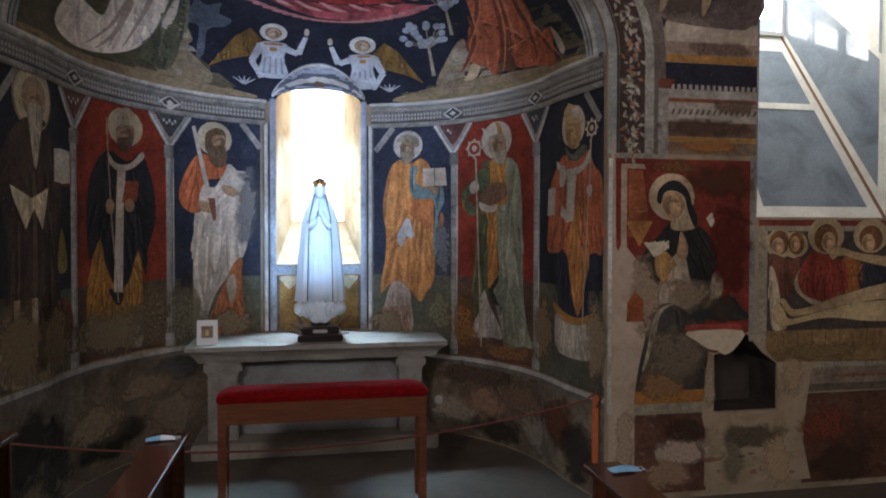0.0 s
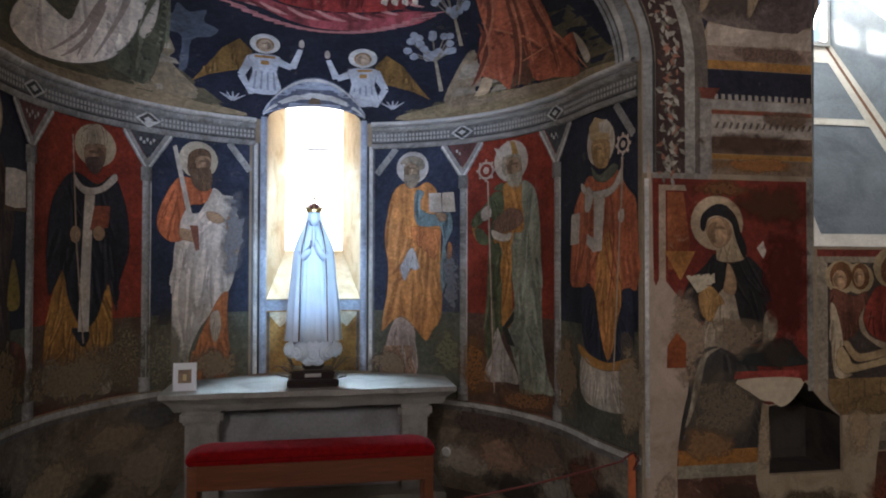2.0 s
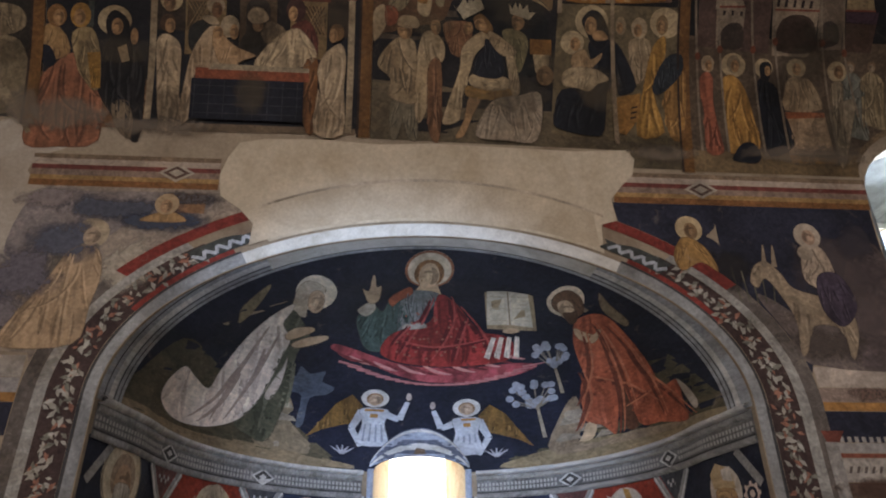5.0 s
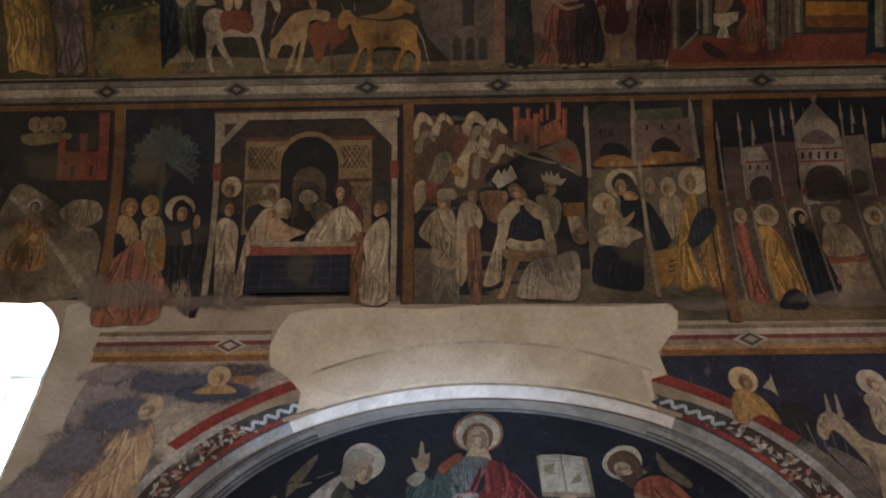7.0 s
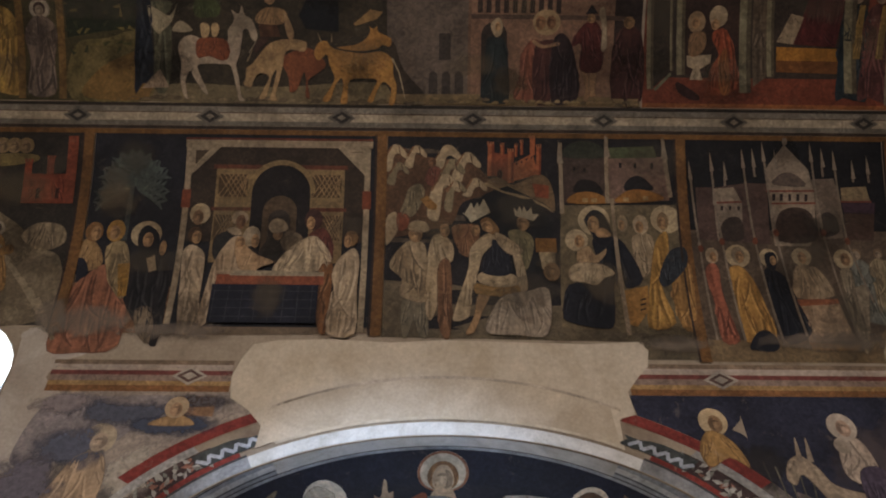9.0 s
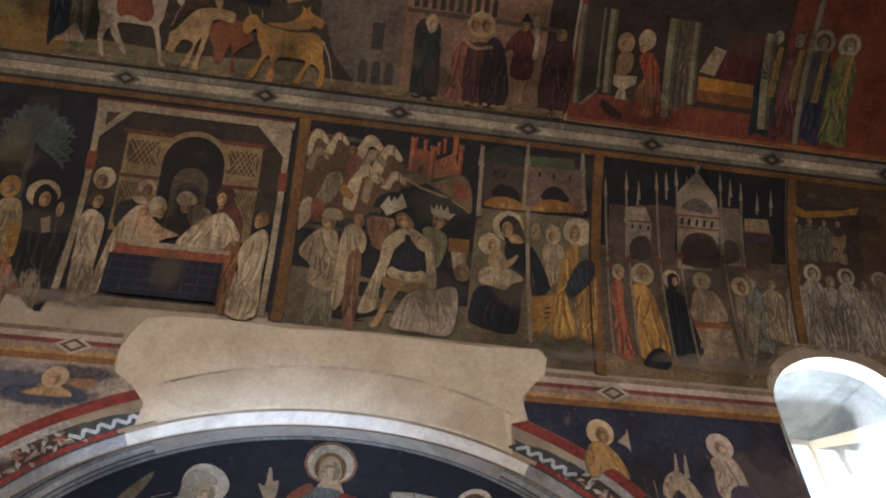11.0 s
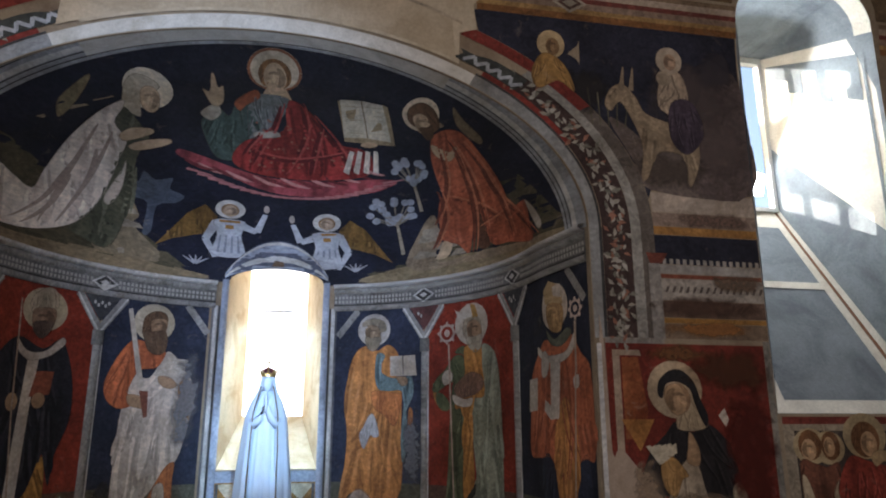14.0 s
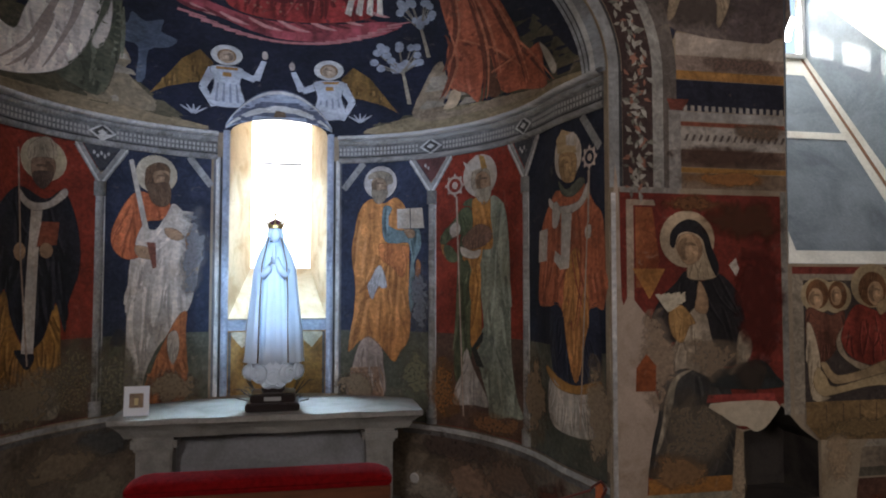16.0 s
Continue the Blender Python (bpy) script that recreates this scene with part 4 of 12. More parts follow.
def open_book(ob, surf, x, y, w, h, tilt=0.0, layer=6, page=WHITE):
    for s in (-1, 1):
        paint(ob, "page", surf, [(x, y - h / 2), (x + s * w / 2, y - h / 2 + s * tilt + 0.01), (x + s * w / 2, y + h / 2 + s * tilt - 0.01), (x, y + h / 2)], fresco(page, worn=0.2), layer)
    paint(ob, "book_cover", surf, [(x - w / 2 - 0.01, y - h / 2 - 0.015 - tilt), (x + w / 2 + 0.012, y - h / 2 - 0.015 + tilt), (x + w / 2 + 0.012, y + h / 2 - 0.01 + tilt), (x - w / 2 - 0.01, y + h / 2 - 0.01 - tilt)], fresco(BROWN, worn=0.1), layer - 1)


# ---- apse: dado, panels, ribs, cornice ----
dado = fresco_thing("faded grey dado plaster below the painted saints", "dado")
rnd = random.Random(3)
paint(dado, "dado_plaster", apse, rect(-EDGE + 0.01, -0.01, EDGE - 0.01, 0.72), fresco((0.125, 0.09, 0.062), worn=0.7, other=(0.215, 0.165, 0.115), ground=(0.29, 0.225, 0.155)), 0.5)
for side, z in ((-1, 0.80), (1, 0.66)):
    u0, u1 = (-EDGE + 0.01, -0.99) if side < 0 else (0.99, EDGE - 0.01)
    paint(dado, "border", apse, rect(u0, z - 0.05, u1, z - 0.015), fresco(PALE, worn=0.6), 2)
    paint(dado, "border_shadow", apse, rect(u0, z - 0.085, u1, z - 0.055), fresco((0.12, 0.11, 0.10), worn=0.5), 2)
for u, v, rx, ry, c in ((-2.75, 0.42, 0.34, 0.30, (0.035, 0.030, 0.022)), (-2.45, 0.25, 0.26, 0.34, (0.05, 0.042, 0.03)), (-2.0, 0.36, 0.40, 0.20, (0.27, 0.20, 0.12)), (-1.9, 0.16, 0.30, 0.12, (0.03, 0.028, 0.018)),
                        (-1.65, 0.24, 0.20, 0.12, (0.04, 0.036, 0.024)), (-1.5, 0.52, 0.36, 0.14, (0.24, 0.175, 0.11)), (-1.25, 0.28, 0.28, 0.26, (0.23, 0.18, 0.12)), (-2.6, 0.12, 0.5, 0.16, (0.22, 0.16, 0.095)),
                        (-1.2, 0.62, 0.30, 0.14, (0.10, 0.095, 0.085)), (1.25, 0.20, 0.30, 0.14, (0.34, 0.28, 0.21)), (1.55, 0.30, 0.34, 0.18, (0.28, 0.17, 0.11)), (1.5, 0.52, 0.50, 0.12, (0.09, 0.06, 0.045)),
                        (2.0, 0.42, 0.42, 0.20, (0.16, 0.10, 0.065)), (2.15, 0.18, 0.26, 0.20, (0.24, 0.20, 0.15)), (2.5, 0.36, 0.30, 0.24, (0.13, 0.045, 0.025)), (2.75, 0.20, 0.24, 0.26, (0.045, 0.032, 0.024)), (1.75, 0.10, 0.40, 0.12, (0.045, 0.034, 0.026))):
    blotch(dado, apse, u, v, rx, ry, c, 1.6 + 0.3 * (u > 0), 0.85, 5.0)

PANELS = [(-EDGE + 0.02, -2.23, NAVY), (-2.19, -1.30, RED), (-1.26, -0.50, BLUE), (0.46, 1.21, BLUE), (1.25, 2.14, RED), (2.18, EDGE - 0.03, NAVY)]
SAINTS = ["dark robed form with white beard and book", "dark robed form with white band on red ground", "white and orange robed form holding a sword", "orange robed form holding an open book",
          "mitred form in green cope with crozier", "mitred form in orange vestment with crozier"]
saint = []
for (u0, u1, c), words in zip(PANELS, SAINTS):
    ob = fresco_thing("faded fresco of " + words, "saint_fresco", "painted saints of the apse")
    saint.append(ob)
    foot = 0.80 if u0 < 0 else 0.66
    paint(ob, "ground", apse, rect(u0, foot, u1, 2.62), fresco(c, worn=0.3 if c == BLUE else 0.16), 1)
    paint(ob, "lower_ground", apse, rect(u0, foot + 0.005, u1, 1.32), fresco((0.085, 0.085, 0.062) if c != RED else (0.09, 0.05, 0.035), worn=0.35), 2)

# hermit
f = figure(saint[0], apse, -2.68, 0.92, 1.69, 0.66, (0.055, 0.032, 0.024), CREAM, shape=SLIM, hair=(0.30, 0.22, 0.15))
paint(saint[0], "beard", apse, [(-2.75, 2.42), (-2.61, 2.42), (-2.63, 2.25), (-2.68, 2.05), (-2.73, 2.25)], fresco((0.42, 0.37, 0.30), 0.6, fold_scale=22), 7, 4)
open_book(saint[0], apse, -2.36, 2.10, 0.20, 0.22, layer=8)
paint(saint[0], "sash", apse, [(-2.92, 1.95), (-2.72, 1.88), (-2.56, 1.95), (-2.58, 1.86), (-2.62, 1.70), (-2.70, 1.82), (-2.78, 1.70), (-2.88, 1.86)], fresco(CREAM, 0.5, fold_scale=14), 8)
for s in (-0.14, 0.02):
    paint(saint[0], "hanging_cord", apse, rect(-2.75 + s, 0.95, -2.70 + s, 1.30), fresco(CREAM, 0.5, fold_scale=14), 8)
paint(saint[0], "animal_shape", apse, [(-2.45, 1.0), (-2.25, 1.02), (-2.26, 1.2), (-2.4, 1.25)], fresco((0.10, 0.03, 0.02), 0.4), 7, 4)
paint(saint[0], "flame", apse, [(-2.42, 1.45), (-2.30, 1.45), (-2.33, 1.65), (-2.38, 1.70)], fresco((0.24, 0.17, 0.04), worn=0.4), 6, 4)
paint(saint[0], "pale_hem", apse, [(-2.98, 0.82), (-2.98, 1.10), (-2.80, 0.98), (-2.62, 0.86), (-2.45, 1.10), (-2.45, 0.82)], fresco((0.26, 0.21, 0.14), 0.5, fold_scale=10, worn=0.5), 7, 4)


def crook(ob, x, y, rx, ry):
    """The pierced round head of a crozier with its knobs."""
    c = fresco((0.44, 0.34, 0.28), worn=0.2)
    paint(ob, "crook", apse, ring(x, y, rx, rx * 0.26, ry), c, 12)
    paint(ob, "crook_bud", apse, oval(x, y, rx * 0.36, ry * 0.4, 12), c, 12)
    for k in range(8):
        t = 2 * math.pi * k / 8
        paint(ob, "crook_knob", apse, oval(x + 1.08 * rx * math.cos(t), y + 1.08 * ry * math.sin(t), 0.010, 0.012, 8), c, 12)


# abbot
paint(saint[1], "halo", apse, oval(-1.676, 2.447, 0.164, 0.138), fresco((0.40, 0.33, 0.22), worn=0.2), 3)
paint(saint[1], "mitre_cap", apse, [(-1.777, 2.421), (-1.790, 2.504), (-1.723, 2.569), (-1.657, 2.593), (-1.600, 2.560), (-1.589, 2.463), (-1.684, 2.458)], fresco((0.34, 0.27, 0.19), 0.3, worn=0.2), 6, 4)
paint(saint[1], "head", apse, [(-1.769, 2.402), (-1.750, 2.443), (-1.657, 2.463), (-1.600, 2.450), (-1.600, 2.374), (-1.645, 2.302), (-1.697, 2.280), (-1.750, 2.309)], fresco((0.25, 0.155, 0.10), worn=0.2), 7, 4)
paint(saint[1], "beard", apse, [(-1.758, 2.350), (-1.697, 2.374), (-1.610, 2.372), (-1.631, 2.304), (-1.679, 2.260), (-1.737, 2.289)], fresco((0.09, 0.06, 0.045), 0.3, worn=0.2), 8, 4)
paint(saint[1], "ochre_robe", apse, [(-1.929, 1.638), (-2.042, 1.399), (-2.066, 1.072), (-1.820, 1.028), (-1.542, 1.013), (-1.523, 1.234), (-1.554, 1.548), (-1.659, 1.376), (-1.760, 1.276), (-1.860, 1.430)], fresco((0.30, 0.145, 0.035), 0.4, worn=0.2), 4, 4)
paint(saint[1], "white_hem", apse, [(-2.057, 1.081), (-2.072, 0.924), (-1.930, 0.872), (-1.739, 0.856), (-1.542, 0.834), (-1.542, 1.017), (-1.793, 1.032)], fresco((0.27, 0.23, 0.17), 0.4, worn=0.5), 4.5, 4)
paint(saint[1], "dark_cope", apse, [(-1.845, 2.260), (-1.984, 2.134), (-2.046, 1.978), (-2.064, 1.718), (-2.042, 1.499), (-1.985, 1.557), (-1.915, 1.659), (-1.887, 1.493), (-1.806, 1.332), (-1.739, 1.274), (-1.646, 1.343), (-1.575, 1.549), (-1.541, 1.481), (-1.497, 1.367), (-1.481, 1.547), (-1.412, 1.751), (-1.412, 1.956), (-1.463, 2.156), (-1.540, 2.271), (-1.658, 2.202)], fresco((0.018, 0.018, 0.024), 0.3, worn=0.1), 5, 5)
paint(saint[1], "pallium", apse, [(-1.759, 2.138), (-1.679, 2.146), (-1.701, 1.853), (-1.717, 1.251), (-1.803, 1.258), (-1.775, 1.850)], fresco((0.46, 0.40, 0.34), worn=0.2), 8, False)
paint(saint[1], "pallium_arm", apse, [(-1.850, 2.247), (-1.791, 2.191), (-1.724, 2.173), (-1.632, 2.194), (-1.532, 2.283), (-1.507, 2.242), (-1.592, 2.166), (-1.679, 2.131), (-1.759, 2.123), (-1.840, 2.177)], fresco((0.46, 0.40, 0.34), worn=0.2), 8, 4)
paint(saint[1], "book", apse, [(-1.684, 2.059), (-1.559, 2.063), (-1.574, 1.920), (-1.716, 1.900)], fresco((0.19, 0.055, 0.03), worn=0.2), 8, False)
paint(saint[1], "sleeve_end", apse, oval(-1.835, 1.868, 0.043, 0.054), fresco((0.30, 0.19, 0.115), worn=0.2), 9)
paint(saint[1], "sleeve_end", apse, oval(-1.648, 1.881, 0.047, 0.048), fresco((0.30, 0.19, 0.115), worn=0.2), 9)
paint(saint[1], "staff", apse, bar((-1.866, 2.489), (-1.829, 1.848), 0.012), fresco((0.30, 0.22, 0.17), worn=0.2), 10)
paint(saint[1], "staff", apse, bar((-1.829, 1.848), (-1.760, 1.180), 0.012), fresco((0.30, 0.22, 0.17), worn=0.2), 10)
paint(saint[1], "dark_tip", apse, [(-1.847, 1.283), (-1.712, 1.250), (-1.726, 1.176), (-1.760, 1.158), (-1.798, 1.194)], fresco((0.018, 0.018, 0.024), worn=0.2), 6, 4)
# sword bearer
paint(saint[2], "halo", apse, oval(-0.889, 2.452, 0.147, 0.138), fresco((0.44, 0.37, 0.27), worn=0.2), 3)
paint(saint[2], "hair", apse, [(-0.972, 2.431), (-0.955, 2.499), (-0.879, 2.540), (-0.811, 2.523), (-0.798, 2.461), (-0.891, 2.415), (-0.929, 2.325), (-0.967, 2.358)], fresco((0.12, 0.07, 0.04), 0.3, worn=0.2), 5, 4)
paint(saint[2], "head", apse, [(-0.917, 2.449), (-0.879, 2.483), (-0.806, 2.481), (-0.798, 2.424), (-0.821, 2.364), (-0.891, 2.358)], fresco((0.30, 0.19, 0.115), worn=0.2), 6, 4)
paint(saint[2], "beard", apse, [(-0.955, 2.372), (-0.891, 2.390), (-0.806, 2.398), (-0.785, 2.313), (-0.803, 2.241), (-0.866, 2.222), (-0.929, 2.264)], fresco((0.13, 0.08, 0.05), 0.3, worn=0.2), 7, 4)
paint(saint[2], "white_robe", apse, [(-1.043, 2.096), (-0.891, 2.057), (-0.790, 2.237), (-0.727, 2.229), (-0.638, 2.120), (-0.575, 2.021), (-0.557, 1.893), (-0.600, 1.687), (-0.638, 1.508), (-0.765, 1.334), (-0.866, 1.213), (-0.942, 1.045), (-0.980, 0.864), (-1.084, 0.888), (-1.081, 1.347), (-1.073, 1.733), (-1.056, 1.878)], fresco((0.50, 0.43, 0.37), 0.35, worn=0.2), 5, 5)
paint(saint[2], "orange_tunic", apse, [(-1.030, 2.315), (-0.942, 2.312), (-0.790, 2.250), (-0.841, 2.134), (-0.967, 2.101), (-1.030, 1.952), (-0.992, 1.868), (-1.094, 1.841), (-1.182, 1.909), (-1.200, 2.015), (-1.157, 2.136), (-1.094, 2.249)], fresco((0.42, 0.12, 0.05), 0.5, worn=0.2), 6, 4)
paint(saint[2], "orange_lining", apse, [(-0.727, 1.434), (-0.658, 1.471), (-0.663, 1.331), (-0.663, 0.834), (-0.942, 0.860), (-0.891, 1.091), (-0.841, 1.212)], fresco((0.34, 0.12, 0.045), 0.5, worn=0.2), 6, 4)
paint(saint[2], "pale_lining", apse, [(-0.790, 1.310), (-0.727, 1.333), (-0.709, 1.205), (-0.752, 1.094), (-0.790, 1.184)], fresco((0.38, 0.32, 0.26), 0.3, worn=0.2), 7, 4)
paint(saint[2], "ochre_edge", apse, [(-0.664, 2.043), (-0.633, 2.013), (-0.608, 1.866), (-0.582, 1.764), (-0.638, 1.840), (-0.679, 1.966)], fresco((0.36, 0.20, 0.09), worn=0.2), 7, 4)
paint(saint[2], "sword", apse, [(-1.088, 2.531), (-1.058, 2.540), (-0.917, 1.969), (-0.957, 1.955)], fresco((0.46, 0.40, 0.34), worn=0.2), 9, False)
paint(saint[2], "sword_hilt", apse, [(-0.955, 1.967), (-0.891, 1.963), (-0.881, 1.790), (-0.907, 1.779)], fresco((0.16, 0.06, 0.04), worn=0.2), 10, False)
paint(saint[2], "page", apse, [(-0.778, 2.250), (-0.719, 2.217), (-0.765, 2.063), (-0.861, 2.071)], fresco((0.46, 0.40, 0.34), worn=0.2), 8, False)
paint(saint[2], "page", apse, [(-0.714, 2.204), (-0.623, 2.197), (-0.664, 2.043), (-0.765, 2.058)], fresco((0.46, 0.40, 0.34), worn=0.2), 8, False)
paint(saint[2], "forearm", apse, [(-1.030, 1.940), (-0.917, 1.920), (-0.891, 1.859), (-0.929, 1.843), (-1.018, 1.867)], fresco((0.30, 0.19, 0.115), worn=0.2), 9, 4)
paint(saint[2], "forearm", apse, [(-0.828, 2.072), (-0.740, 2.064), (-0.689, 2.011), (-0.740, 1.984), (-0.811, 2.011)], fresco((0.30, 0.19, 0.115), worn=0.2), 10, 4)
paint(saint[2], "dark_patch", apse, [(-1.190, 1.257), (-1.144, 1.362), (-1.094, 1.347), (-1.073, 1.262)], fresco((0.03, 0.03, 0.035), worn=0.2), 4, 4)
# bearer of the open book
paint(saint[3], "halo", apse, oval(0.795, 2.445, 0.135, 0.127), fresco((0.40, 0.36, 0.33), worn=0.2), 3)
paint(saint[3], "hair", apse, [(0.697, 2.474), (0.719, 2.519), (0.795, 2.537), (0.879, 2.507), (0.899, 2.440), (0.851, 2.416), (0.860, 2.350), (0.809, 2.378), (0.781, 2.472)], fresco((0.24, 0.20, 0.15), 0.3, worn=0.2), 5, 4)
paint(saint[3], "head", apse, [(0.725, 2.460), (0.781, 2.485), (0.837, 2.456), (0.843, 2.377), (0.781, 2.353), (0.731, 2.386)], fresco((0.24, 0.17, 0.11), worn=0.2), 6, 4)
paint(saint[3], "beard", apse, [(0.725, 2.394), (0.781, 2.384), (0.843, 2.390), (0.843, 2.319), (0.787, 2.279), (0.737, 2.314)], fresco((0.21, 0.17, 0.125), 0.3, worn=0.2), 7, 4)
paint(saint[3], "orange_mantle", apse, [(0.725, 2.323), (0.823, 2.285), (0.922, 2.327), (1.008, 2.239), (0.994, 2.084), (1.037, 2.004), (1.038, 1.692), (1.053, 1.537), (1.040, 1.276), (0.968, 1.169), (0.912, 1.088), (0.812, 1.190), (0.714, 1.267), (0.632, 1.234), (0.541, 1.157), (0.576, 1.372), (0.595, 1.639), (0.575, 1.852), (0.594, 2.118), (0.643, 2.264)], fresco((0.40, 0.17, 0.055), 0.45, worn=0.2), 5, 5)
paint(saint[3], "blue_tunic", apse, [(0.823, 2.259), (0.894, 2.244), (0.852, 2.140), (0.937, 2.080), (1.052, 2.077), (1.124, 2.080), (1.139, 1.950), (1.081, 1.822), (1.111, 1.667), (1.054, 1.459), (1.033, 1.640), (1.052, 1.952), (0.923, 1.976), (0.838, 1.995), (0.810, 2.101)], fresco((0.12, 0.17, 0.18), 0.4, worn=0.2), 6, 4)
paint(saint[3], "orange_fold", apse, [(0.824, 1.982), (0.966, 1.967), (1.038, 1.952), (1.032, 1.849), (0.981, 1.719), (0.895, 1.797), (0.811, 1.851), (0.782, 1.957)], fresco((0.36, 0.13, 0.045), 0.5, worn=0.2), 6.5, 4)
paint(saint[3], "orange_sleeve", apse, [(1.102, 1.848), (1.137, 1.821), (1.126, 1.641), (1.091, 1.692)], fresco((0.36, 0.14, 0.05), worn=0.2), 7, 4)
paint(saint[3], "white_fold", apse, [(0.769, 1.798), (0.811, 1.803), (0.856, 1.661), (0.811, 1.639), (0.783, 1.653), (0.733, 1.554), (0.694, 1.652), (0.727, 1.719)], fresco((0.36, 0.35, 0.36), 0.3, worn=0.2), 8, 4)
paint(saint[3], "pale_gown", apse, [(0.640, 1.234), (0.723, 1.273), (0.812, 1.190), (0.827, 1.072), (0.828, 0.826), (0.542, 0.815), (0.577, 1.051)], fresco((0.38, 0.29, 0.25), 0.3, worn=0.3), 5.5, 4)
paint(saint[3], "gown_hem", apse, [(0.563, 1.037), (0.827, 1.053), (0.828, 0.826), (0.542, 0.815)], fresco((0.34, 0.21, 0.14), 0.3, worn=0.3), 6, False)
paint(saint[3], "page", apse, [(0.936, 2.237), (1.042, 2.238), (1.049, 2.087), (0.940, 2.090)], fresco((0.46, 0.40, 0.34), worn=0.2), 9, False)
paint(saint[3], "page", apse, [(1.051, 2.238), (1.153, 2.238), (1.168, 2.088), (1.054, 2.087)], fresco((0.46, 0.40, 0.34), worn=0.2), 9, False)
paint(saint[3], "forearm", apse, [(0.994, 2.084), (1.080, 2.076), (1.089, 2.024), (1.037, 2.015), (1.003, 2.052)], fresco((0.30, 0.19, 0.115), worn=0.2), 10, 4)
# mitred saints
paint(saint[4], "halo", apse, oval(1.679, 2.429, 0.166, 0.150), fresco((0.44, 0.37, 0.30), worn=0.2), 3)
paint(saint[4], "hair", apse, [(1.592, 2.426), (1.640, 2.489), (1.754, 2.468), (1.784, 2.393), (1.772, 2.311), (1.689, 2.295), (1.609, 2.339)], fresco((0.28, 0.23, 0.17), 0.3, worn=0.2), 5, 4)
paint(saint[4], "head", apse, [(1.640, 2.433), (1.705, 2.457), (1.771, 2.418), (1.778, 2.334), (1.712, 2.305), (1.647, 2.347)], fresco((0.30, 0.19, 0.115), worn=0.2), 6, 4)
paint(saint[4], "beard", apse, [(1.634, 2.336), (1.706, 2.337), (1.791, 2.345), (1.779, 2.258), (1.713, 2.226), (1.648, 2.270)], fresco((0.30, 0.26, 0.20), 0.3, worn=0.2), 7, 4)
paint(saint[4], "mitre", apse, [(1.519, 2.544), (1.592, 2.511), (1.640, 2.578), (1.721, 2.561), (1.764, 2.479), (1.640, 2.474), (1.570, 2.453)], fresco((0.46, 0.40, 0.34), worn=0.2), 8, False)
paint(saint[4], "mitre_band", apse, [(1.672, 2.574), (1.724, 2.560), (1.757, 2.475), (1.698, 2.472)], fresco((0.32, 0.18, 0.055), worn=0.2), 9, False)
paint(saint[4], "green_robe", apse, [(1.515, 2.236), (1.609, 2.273), (1.578, 2.109), (1.500, 2.039), (1.470, 1.842), (1.450, 1.543), (1.433, 1.042), (1.521, 0.950), (1.599, 1.203), (1.613, 1.546), (1.659, 1.838), (1.642, 2.178)], fresco((0.085, 0.095, 0.05), 0.4, worn=0.2), 4, 4)
paint(saint[4], "grey_cope", apse, [(1.788, 2.274), (1.891, 2.241), (1.951, 2.131), (1.981, 1.875), (1.990, 1.553), (2.003, 1.186), (2.060, 0.941), (2.128, 0.820), (1.952, 0.799), (1.780, 0.762), (1.746, 0.901), (1.647, 1.157), (1.614, 1.228), (1.711, 1.355), (1.683, 1.644), (1.691, 1.933), (1.807, 1.929), (1.773, 2.121)], fresco((0.22, 0.23, 0.175), 0.45, worn=0.2), 6, 5)
paint(saint[4], "ochre_tunic", apse, [(1.609, 2.266), (1.772, 2.275), (1.786, 2.120), (1.807, 1.929), (1.692, 1.909), (1.669, 1.862), (1.695, 1.306), (1.589, 1.251), (1.596, 1.790), (1.517, 1.841), (1.532, 1.939), (1.610, 2.083)], fresco((0.34, 0.155, 0.04), 0.3, worn=0.2), 7, 4)
paint(saint[4], "green_sleeve", apse, [(1.515, 2.211), (1.594, 2.206), (1.604, 2.120), (1.531, 2.038), (1.454, 2.016), (1.347, 1.945), (1.369, 1.856), (1.439, 1.830), (1.470, 1.866), (1.408, 1.943), (1.308, 1.971), (1.347, 2.058), (1.422, 2.118)], fresco((0.085, 0.10, 0.05), 0.3, worn=0.2), 8, 4)
paint(saint[4], "ochre_lining", apse, [(1.317, 1.971), (1.408, 1.938), (1.470, 1.842), (1.393, 1.830), (1.332, 1.895)], fresco((0.34, 0.17, 0.05), worn=0.2), 7, 4)
paint(saint[4], "bundle_cloth", apse, [(1.510, 1.977), (1.578, 2.048), (1.674, 2.091), (1.780, 2.061), (1.800, 1.988), (1.708, 1.933), (1.563, 1.918)], fresco((0.17, 0.095, 0.065), 0.3, worn=0.2), 9, 4)
paint(saint[4], "glove", apse, [(1.398, 2.069), (1.447, 2.116), (1.497, 2.089), (1.491, 2.035), (1.423, 2.005)], fresco((0.46, 0.40, 0.34), worn=0.2), 11, 4)
paint(saint[4], "glove", apse, [(1.500, 1.940), (1.611, 1.907), (1.692, 1.914), (1.676, 1.861), (1.595, 1.851), (1.516, 1.878)], fresco((0.46, 0.40, 0.34), worn=0.2), 11, 4)
paint(saint[4], "white_hem", apse, [(1.505, 1.048), (1.551, 1.224), (1.615, 1.094), (1.746, 0.901), (1.747, 0.834), (1.616, 0.837), (1.434, 0.821), (1.443, 0.942)], fresco((0.36, 0.31, 0.27), 0.4, worn=0.2), 7, 4)
paint(saint[4], "dark_fold", apse, [(1.598, 1.227), (1.711, 1.355), (1.705, 1.282), (1.646, 1.230), (1.719, 1.102), (1.647, 1.108)], fresco((0.03, 0.03, 0.025), worn=0.2), 7.5, False)
